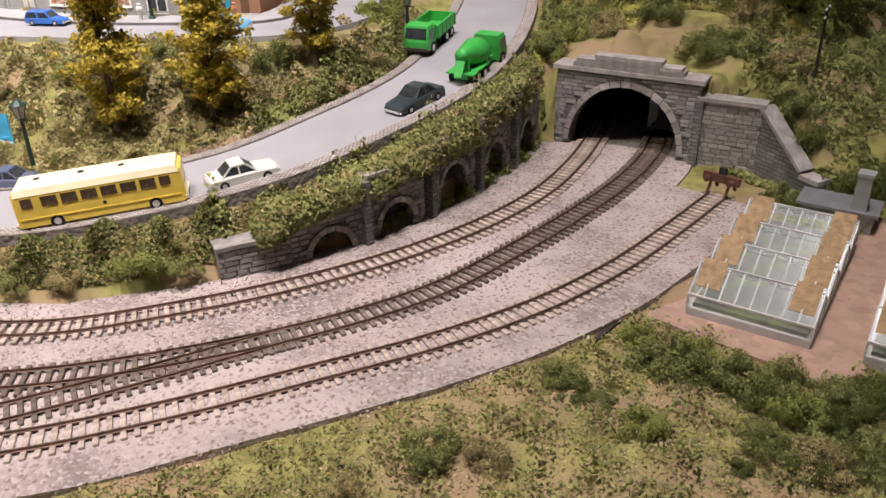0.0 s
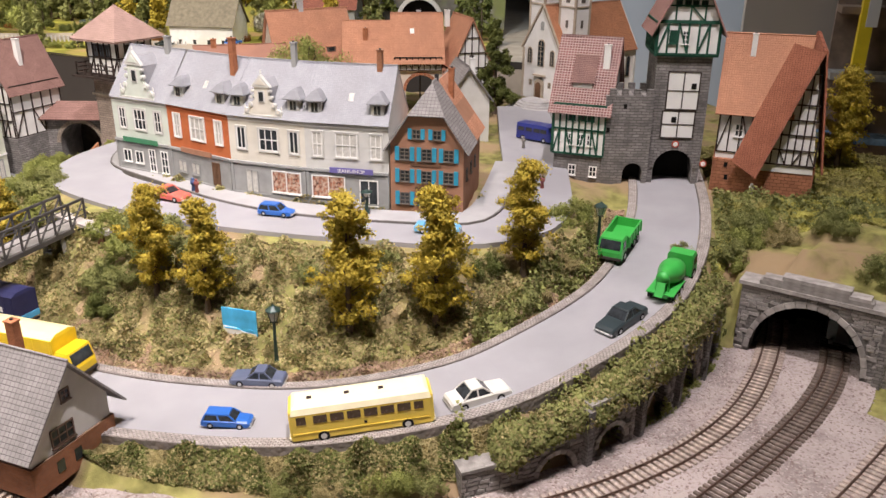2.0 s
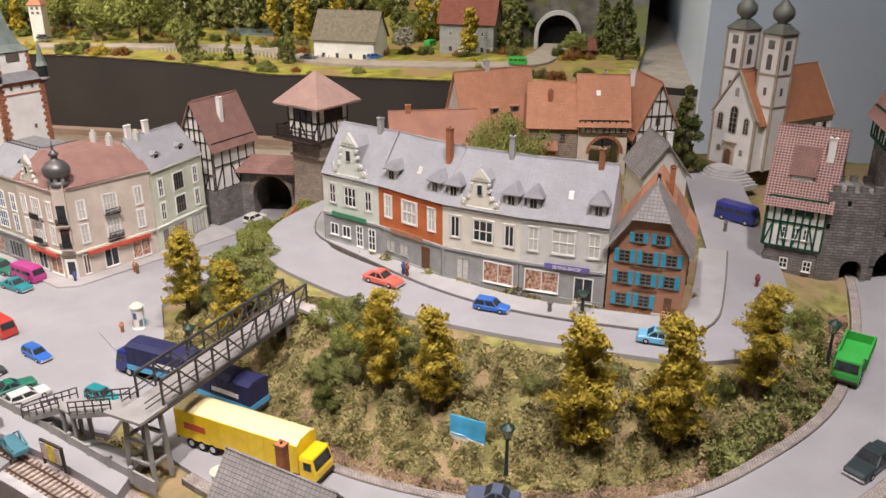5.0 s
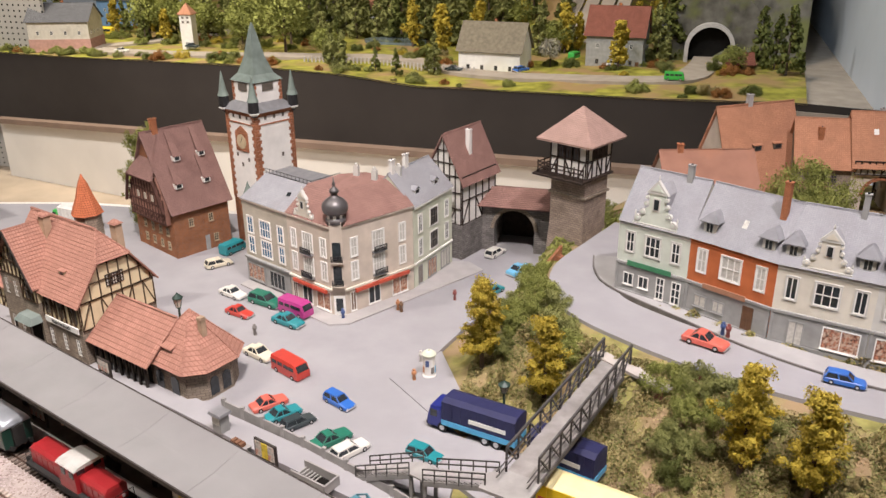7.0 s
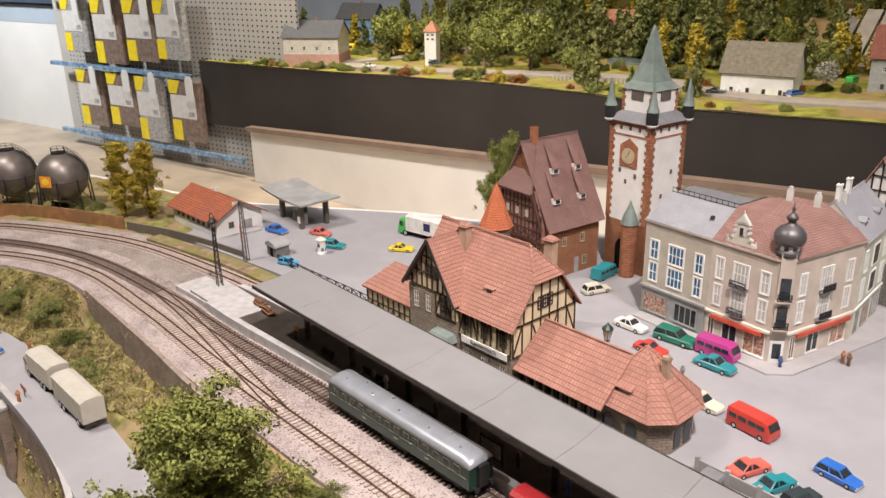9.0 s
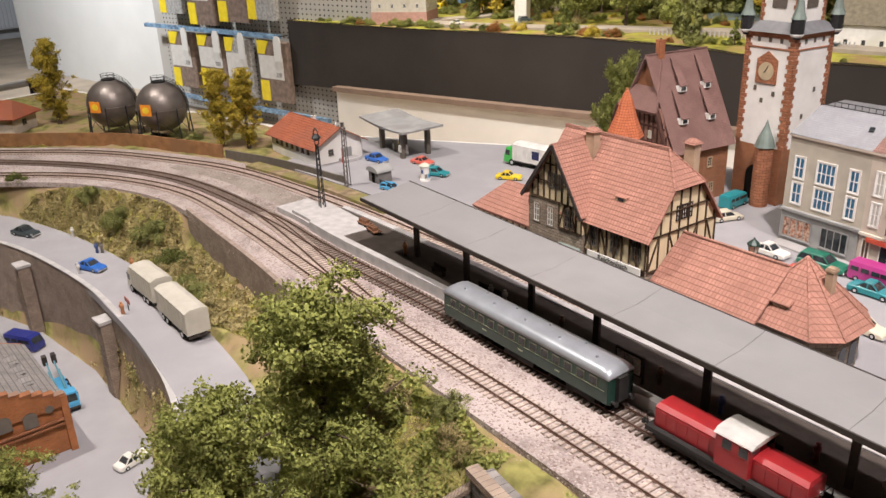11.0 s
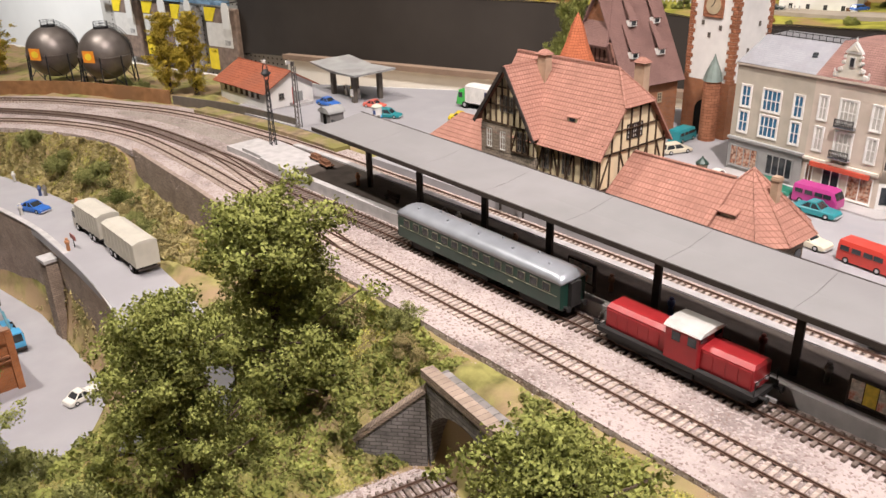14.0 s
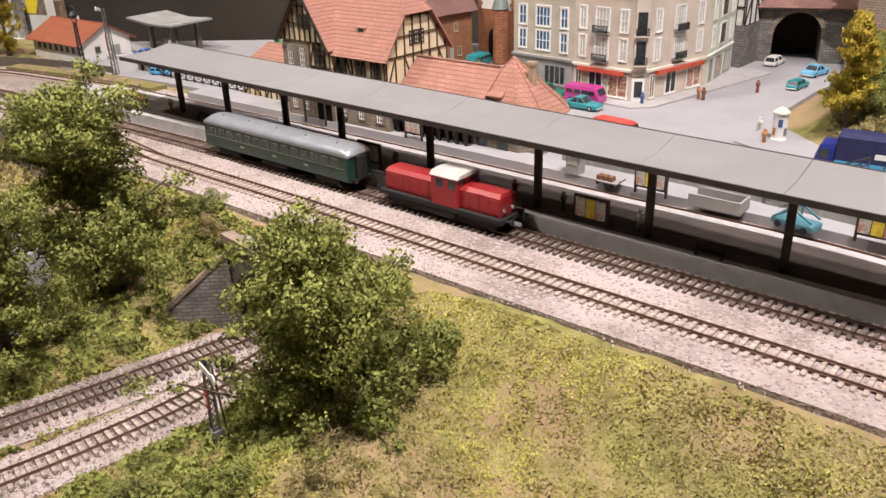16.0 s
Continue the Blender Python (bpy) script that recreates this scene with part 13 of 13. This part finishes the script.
far_house("house", "white village house with a brown thatched roof beside the road", -1.905, 3.86, 0, 0.32, 0.20, 0.115, 0.235, white_mat, mat("brown_thatch", (0.19, 0.165, 0.125), 0.9, 0, 0.15, 60, 0.6, 400), 4, 1)
far_house("mill_house", "grey stone house with a dull red tiled roof", -1.315, 4.10, 0, 0.28, 0.18, 0.165, 0.285, shopgrey_mat, redtile_mat, 3, 2)
far_house("house", "cream station house with a pink stone base and dark slate roof", -4.60, 3.70, 24, 0.36, 0.24, 0.185, 0.275, cream_mat, darkslate_mat, 4, 2, "x", (pinkwall_mat, 0.075))
far_house("house", "white farmhouse with stone corners and orange roof", -3.04, 4.98, 8, 0.30, 0.22, 0.150, 0.25, white_mat, clay_mat, 3, 2)
far_house("house", "blue plastered house among the trees", -5.25, 4.95, 10, 0.32, 0.22, 0.20, 0.30, blueplaster_mat, darkslate_mat, 3, 2)
far_house("hut", "small hut with a red roof near the tunnel", -0.63, 4.00, 15, 0.11, 0.09, 0.040, 0.078, tan_stone_mat, redtile_mat, 1, 1, "x", None, None, False)
far_house("house", "cream house with a dark roof on the far hillside", -3.85, 5.35, 0, 0.30, 0.20, 0.14, 0.23, cream_mat, darkslate_mat, 3, 2)
tt = thing("transformer_tower", "slim white transformer tower with an orange pyramid roof", "tower", ground_pose(-3.68, 4.03, far_z(-3.68, 4.03), 15))
part("wall", Shape().box(-0.036, 0.036, -0.036, 0.036, -0.02, 0.200), white_mat, tt)
roof_hip(tt, -0.036, 0.036, -0.036, 0.036, 0.200, 0.262, clay_mat, 0.008, 0.044)
for z in (0.150, 0.175):
    for x in (-0.015, 0.015):
        part("opening", Shape().box(x - 0.007, x + 0.007, -0.0372, -0.036, z, z + 0.012), windark_mat, tt)
part("door", Shape().box(-0.012, 0.012, -0.0375, -0.036, -0.01, 0.040), shopgrey_mat, tt)


def far_tunnel():
    t = thing("tunnel_mouth", "pale stone tunnel mouth with dark opening in the rock", "tunnel", ground_pose(-0.74, 4.30, far_top(-0.74), 6))
    ro, ri, zs = 0.120, 0.100, 0.065
    def half(r):
        return [(r, -0.02)] + [(r * math.cos(k * math.pi / 16), zs + r * math.sin(k * math.pi / 16)) for k in range(17)] + [(-r, -0.02)]
    o, i = half(ro), half(ri)
    for k in range(len(o) - 1):
        s = Shape().rings([[(o[k][0], y, o[k][1]), (i[k][0], y, i[k][1]), (i[k + 1][0], y, i[k + 1][1]), (o[k + 1][0], y, o[k + 1][1])] for y in (0.10, 0.0)])
        part("arch_stone", s, kerb_mat, t)
    # shade in the far tunnel mouth, painted as a near-black plate
    part("opening", Shape().prism_y(half(ri)[::-1], 0.060, 0.064), void_mat, t)
    part("rock_face", Shape().prism_y([(-0.26, -0.02), (-ro, -0.02)] + half(ro)[::-1][1:-1] + [(ro, -0.02), (0.30, -0.02), (0.26, 0.20), (0.10, 0.36), (-0.12, 0.33), (-0.24, 0.18)], 0.045, 0.14), farrock_mat, t)


far_tunnel()
for k, (x, y, deg, c, kind, lab) in enumerate(((-0.83, 3.68, 6, "bright green", "van", "green van on the road of the far layout"), (-3.94, 3.74, 6, "white", "saloon", "cream car on the road of the far layout"), (-3.62, 3.97, 0, "dark", "saloon", "dark car beside the transformer tower"), (-1.90, 3.78, 0, "dark", "saloon", "dark car before the far white house"), (-1.56, 3.80, 60, "blue", "hatch", "blue car beside the far white house"), (-1.15, 4.02, 0, "white", "hatch", "white pickup before the far grey house"), (-1.40, 4.22, 80, "bright green", "van", "green van behind the blossoming tree"))):
    car(c, kind, x, y, far_top(x) + 0.0145, deg, 0.085, lab)
tram = thing("tram", "yellow tram car on the far layout", "tram", ground_pose(-4.72, 4.45, far_top(-4.72), 10))
part("body", Shape().soft_box(-0.10, 0.06, -0.022, 0.022, 0.006, 0.062, 0.006), yellow_sign_mat, tram)
part("window_band", Shape().box(-0.09, 0.05, -0.0232, 0.0232, 0.034, 0.050), pane_mat, tram)

random.seed(31)
HT = 1.2
spots = [(-2.42, 3.60, "conifer", 0.15), (-1.97, 3.70, "conifer", 0.17), (-2.25, 3.62, "fir", 0.10), (-2.12, 3.58, "fir", 0.11), (-3.45, 4.55, "round", 0.24), (-3.15, 4.30, "round", 0.20), (-2.75, 4.15, "fir", 0.15), (-2.62, 3.80, "round", 0.13), (-1.48, 4.04, "blossom", 0.13), (-1.13, 3.98, "poplar", 0.20), (-0.98, 4.22, "conifer", 0.24), (-0.92, 4.35, "fir", 0.30), (-0.50, 4.15, "fir", 0.22), (-0.43, 4.05, "fir", 0.20), (-0.38, 3.90, "fir", 0.24), (-0.60, 3.92, "round", 0.10), (-5.3, 4.05, "round", 0.26), (-5.15, 4.22, "round", 0.24), (-4.25, 4.35, "round", 0.22), (-4.05, 4.5, "round", 0.20), (-2.15, 4.25, "poplar", 0.22), (-1.35, 4.55, "poplar", 0.2), (-2.95, 3.92, "round", 0.24), (-3.30, 4.02, "round", 0.17), (-2.52, 3.66, "conifer", 0.17), (-2.47, 3.58, "conifer", 0.13), (-3.55, 4.40, "round", 0.2)]
for k in range(52):
    x = -4.20 + 0.09 * (k % 26) + random.uniform(-0.04, 0.04)
    spots.append((x, 4.66 + 0.22 * (k // 26) + random.uniform(-0.08, 0.08), random.choice(("conifer", "fir", "conifer")), random.uniform(0.2, 0.32)))
for k in range(60):
    x = random.uniform(-5.3, -1.0)
    spots.append((x, random.uniform(5.2, 6.6), random.choice(("conifer", "fir", "round", "poplar", "poplar")), random.uniform(0.18, 0.32)))
for k in range(64):
    x, y = random.uniform(-5.35, -1.0), random.uniform(4.05, 5.3)
    if abs(x + 3.0) < 0.35 and y > 4.7 or abs(x + 1.2) < 0.3 and y < 4.5 or abs(x + 2.56) < 0.3 and y < 4.75 or abs(x + 4.4) < 0.4 and y < 4.2:
        continue
    spots.append((x, y, random.choice(("conifer", "fir", "round", "poplar", "conifer")), random.uniform(0.10, 0.24)))
for k in range(10):
    spots.append((random.uniform(-2.5, -1.5), random.uniform(4.35, 4.75), random.choice(("poplar", "round", "conifer")), random.uniform(0.14, 0.24)))
LABELS = {"conifer": "green tree on the far layout", "fir": "dark fir tree on the far layout", "round": "yellow green broad tree on the far layout", "poplar": "yellow autumn tree on the far layout", "blossom": "white blossoming tree before the far grey house"}
for x, y, kd, hh in spots:
    if kd == "blossom":
        tr = tree("round", x, y, hh, LABELS[kd], 1, far_top(x), 0.9)
        cr = [c for c in tr.children if c.name.startswith("crown")][0]
        cr.data = cr.data.copy()
        cr.data.materials[0] = mat("white_blossom", (0.55, 0.52, 0.42), 0.9, 0, 0.25, 60, island=0.3)
        continue
    extra = 0.24 * math.exp(-((x + 1.75) / 0.35) ** 2) * min(1, max(0, (y - front_y(x) - 1.15) / 0.35))
    tree(kd, x, y, hh * HT, LABELS[kd], random.randrange(2), far_z(x, y) + extra, 1.0)
for k in range(190):
    x = random.uniform(-5.2, -0.5)
    bush(x, front_y(x) + random.choice((random.uniform(0.03, 0.16), random.uniform(0.50, 0.85), random.uniform(0.55, 1.3))), random.uniform(0.02, 0.062), random.choice(("dark", "green", "olive", "yellow", "bright", "green", "dark", "bright", "rust")), "low shrub on the far layout", far_top(x))
st = thing("timber_ramps", "steep grey brown timber ramps on the far hillside", "ramps", ground_pose(-1.62, 4.62, far_top(-1.62) + 0.05, 0))
for k in range(4):
    part("ramp", Shape().slab([(0.09 * k, 0.0, 0.0), (0.09 * k + 0.075, 0.0, 0.0), (0.09 * k + 0.13, 0.30, 0.26), (0.09 * k + 0.055, 0.30, 0.26)], 0.02), farroad_mat, st)
fence = thing("far_fence", "low pale roadside fence on the far layout", "fence")
for k in range(46):
    x = -2.7 + 0.02 * k
    y = 3.70 + 0.10 * math.sin((x + 2.7) * 2)
    cube_part("post", kerb_mat, fence, x - 0.003, x + 0.003, y - 0.003, y + 0.003, far_top(x) - 0.01, far_top(x) + 0.030)

# ---- display stand, cabinet and radiator at the far end ----
NEARER = Matrix.Translation((-0.083, -0.003, 0.046)) @ Matrix.Scale(0.9, 4)
stand = thing("display_stand", "grey pegboard display stand with hanging packages", "display stand", NEARER)
part("board", Shape().box(-7.95, -4.95, 4.20, 4.22, -1.16, 0.9), peg_mat, stand)
holes = Shape()
for i in range(58):
    for j in range(40):
        x, z = -7.80 + i * 0.05, -1.13 + j * 0.038
        holes.add([(x - 0.007, 4.199, z - 0.006), (x + 0.007, 4.199, z - 0.006), (x + 0.007, 4.199, z + 0.006), (x - 0.007, 4.199, z + 0.006)], [(0, 1, 2, 3)])
tagged(part("perforation", holes, void_mat, stand), kind="stuff")
for z in (-1.05, -0.45, 0.15):
    part("header_rail", Shape().box(-7.90, -6.0 if z > -1 else -5.5, 4.05, 4.09, z + 0.012, z + 0.045), bagblue_mat, stand, "row of clear bluish wrapping")
random.seed(8)


def package(x, z, w, h, k):
    t = thing("package", "flat packaged model kit with white label and yellow corner", "package", NEARER @ Matrix.Translation((x, 4.06 + 0.01 * (k % 3), z)), "hanging packages")
    part("bag", Shape().soft_box(0, w, 0.0, 0.05, -h, 0.0, 0.008), packbrown_mat if k % 3 else packgrey_mat, t)
    part("label", Shape().box(w * 0.02, w * 0.84, -0.004, 0, -h * 0.62, -h * 0.24), packwhite_mat, t)
    part("corner_flash", Shape().prism_y([(0, -h * 0.22), (w * 0.24, -h * 0.22), (w * 0.40, 0), (0, 0)], -0.004, 0), packyellow_mat, t)
    part("corner_flash", Shape().box(0, w * 0.30, -0.004, 0, -h, -h * 0.66), packyellow_mat, t)
    part("barcode", Shape().box(w * 0.60, w * 0.78, -0.006, -0.004, -h * 0.58, -h * 0.50), packgrey_mat, t)
    part("price_tag", Shape().prism_y([(w * 0.74, -h * 0.30), (w * 0.97, -h * 0.30), (w * 0.97, h * 0.02), (w * 0.92, h * 0.10), (w * 0.79, h * 0.10), (w * 0.74, h * 0.02)], -0.05, -0.042), cabinet_mat, t)
    part("hook", Shape().rod((w * 0.85, -0.045, h * 0.09), (w * 0.85, 0.14, h * 0.09), 0.004), iron_mat, t)


for r, z in enumerate((0.14, -0.46)):
    for k in range(4):
        package(-7.60 + k * 0.42 + (0.05 if r == 1 else 0), z, 0.33 + 0.03 * ((k * 7 + r) % 3), 0.44 + 0.04 * ((k * 5 + r) % 3), k + r)

cab = thing("cabinet", "tall white cabinet with a dark blue top shelf", "cabinet", Matrix.Translation((-10.3, 3.95, -1.0)))
part("front", Shape().box(0, 2.82, 0, 0.02, 0.0, 1.02), cabinet_mat, cab)
part("side", Shape().box(2.82, 2.84, 0, 0.60, 0.0, 1.10), cabside_mat, cab)
part("top_band", Shape().box(0, 2.82, -0.004, 0.02, 0.93, 1.08), mat("pale_blue_band", (0.36, 0.42, 0.48), 0.5, 0, 0.03, 3), cab)
part("back", Shape().box(0, 2.60, 0.58, 0.60, 0.0, 1.08), cabinet_mat, cab)
part("top_shelf", Shape().box(-0.08, 2.97, -0.06, 0.62, 1.10, 1.45), navyboard_mat, cab, "dark blue upper shelf")
rad = thing("radiator", "white ribbed radiator in front of a pale wall", "radiator", Matrix.Translation((-13.3, 3.6, -0.85)))
part("panel", Shape().box(0, 0.04, 0, 2.6, 0, 0.85), radiator_mat, rad)
for k in range(44):
    cube_part("rib", radiator_mat, rad, 0.04, 0.065, 0.02 + k * 0.058, 0.055 + k * 0.058, 0.02, 0.83)
hb = tagged(part("handrail", Shape().rod((-4.7, 1.30, -0.245), (-3.911, 1.30, -0.105), 0.014, 10), cabinet_mat), "white tubular barrier rail beside the layout", "rail")
for a in (0.1, 0.9):
    part("post", Shape().rod((-4.7 + 0.78 * a, 1.30, -1.0), (-4.7 + 0.78 * a, 1.30, -0.245 + 0.14 * a), 0.018, 8), iron_mat, hb)

# ---- yellow display rack beyond the meadow ----
rk = thing("display_rack", "dark display rack with yellow posts and hanging goods", "display rack", ground_pose(0.83, 2.55, -1.0, -8))
for x in (0.0, 0.16):
    part("post", Shape().box(x, x + 0.035, 0, 0.03, 0, 1.75), packyellow_mat, rk, "yellow rack post")
part("back", Shape().box(-0.05, 0.9, 0.10, 0.12, 0, 1.75), packbrown_mat, rk)
for k in range(7):
    part("price_tag", Shape().box(0.01 + 0.16 * (k % 2), 0.04 + 0.16 * (k % 2), -0.03, -0.025, 0.90 + 0.11 * k, 0.98 + 0.11 * k), cabinet_mat, rk)
for k in range(8):
    part("shelf", Shape().box(-0.05, 0.9, 0.02, 0.10, 0.2 + 0.19 * k, 0.22 + 0.19 * k), (bagblue_mat, packgrey_mat, ledge_mat)[k % 3], rk)
structure("panel", Shape().box(0.55, 1.0, 2.75, 2.78, -1.0, 1.0), cabside_mat, "plain brown board beside the display rack", "panel")
# sides of the model table
structure("table_skirt", Shape().rings([[(x, float(back_line(x)) + 0.012, -1.0), (x, float(back_line(x)), -1.0), (x, float(back_line(x)), -0.004 if x < -0.75 else 0.03), (x, float(back_line(x)) + 0.012, -0.004 if x < -0.75 else 0.03)][::-1] for x in np.linspace(-3.1, 0.8, 60)]), panel_mat, "cream edge board at the back of the model table", "skirt")
def edge_board(points, label):
    """A board from the hall floor up to the edge of the land."""
    x, y = np.array([q[0] for q in points]), np.array([q[1] for q in points])
    z = land_height(x, y)
    dx, dy = np.gradient(x), np.gradient(y)
    k = np.hypot(dx, dy)
    ox, oy = dy / k * 0.012, -dx / k * 0.012
    loops = [[(a + c, b + e, -1.0), (a, b, -1.0), (a, b, h + 0.001), (a + c, b + e, h + 0.001)] for a, b, c, e, h in zip(x, y, ox, oy, z)]
    structure("table_skirt", Shape().rings(loops), panel_mat, label, "skirt")


edge_board([(x, -0.2) for x in np.linspace(-3.1, 0.79, 90)], "cream front board of the model table")
edge_board([(0.79, y) for y in np.linspace(-0.19, 0.94, 40)], "cream end board of the model table")
edge_board([(-3.1, y) for y in np.linspace(0.97, -0.19, 40)], "cream end board of the model table")


# ---- parts of grouped blocks go straight under their thing ----
for ob in [o for o in bpy.data.objects if o.type == "EMPTY" and o.parent]:
    for c in list(ob.children):
        m = ob.matrix_basis @ c.matrix_basis
        c.parent = ob.parent
        c.matrix_basis = m
    bpy.data.objects.remove(ob)


# ---- every roof slope is a part of its own ----
def split_roof(ob):
    me = ob.data
    root = list(range(len(me.vertices)))

    def find(a):
        while root[a] != a:
            root[a] = root[root[a]]
            a = root[a]
        return a
    for pg in me.polygons:
        vs = list(pg.vertices)
        for b in vs[1:]:
            root[find(b)] = find(vs[0])
    groups = {}
    for pg in me.polygons:
        groups.setdefault(find(pg.vertices[0]), []).append(list(pg.vertices))
    if len(groups) < 2 or len(groups) > 12:
        return
    for faces in groups.values():
        used = sorted({i for f in faces for i in f})
        at = {v: k for k, v in enumerate(used)}
        m2 = bpy.data.meshes.new("roof")
        m2.from_pydata([tuple(me.vertices[i].co) for i in used], [], [[at[i] for i in f] for f in faces])
        m2.materials.append(me.materials[0])
        part("roof", m2, None, ob.parent, "", ob.matrix_basis.copy())
    bpy.data.objects.remove(ob)


for ob in [o for o in bpy.data.objects if o.type == "MESH" and o.parent and o.name.split(".")[0] == "roof" and not o.children]:
    split_roof(ob)
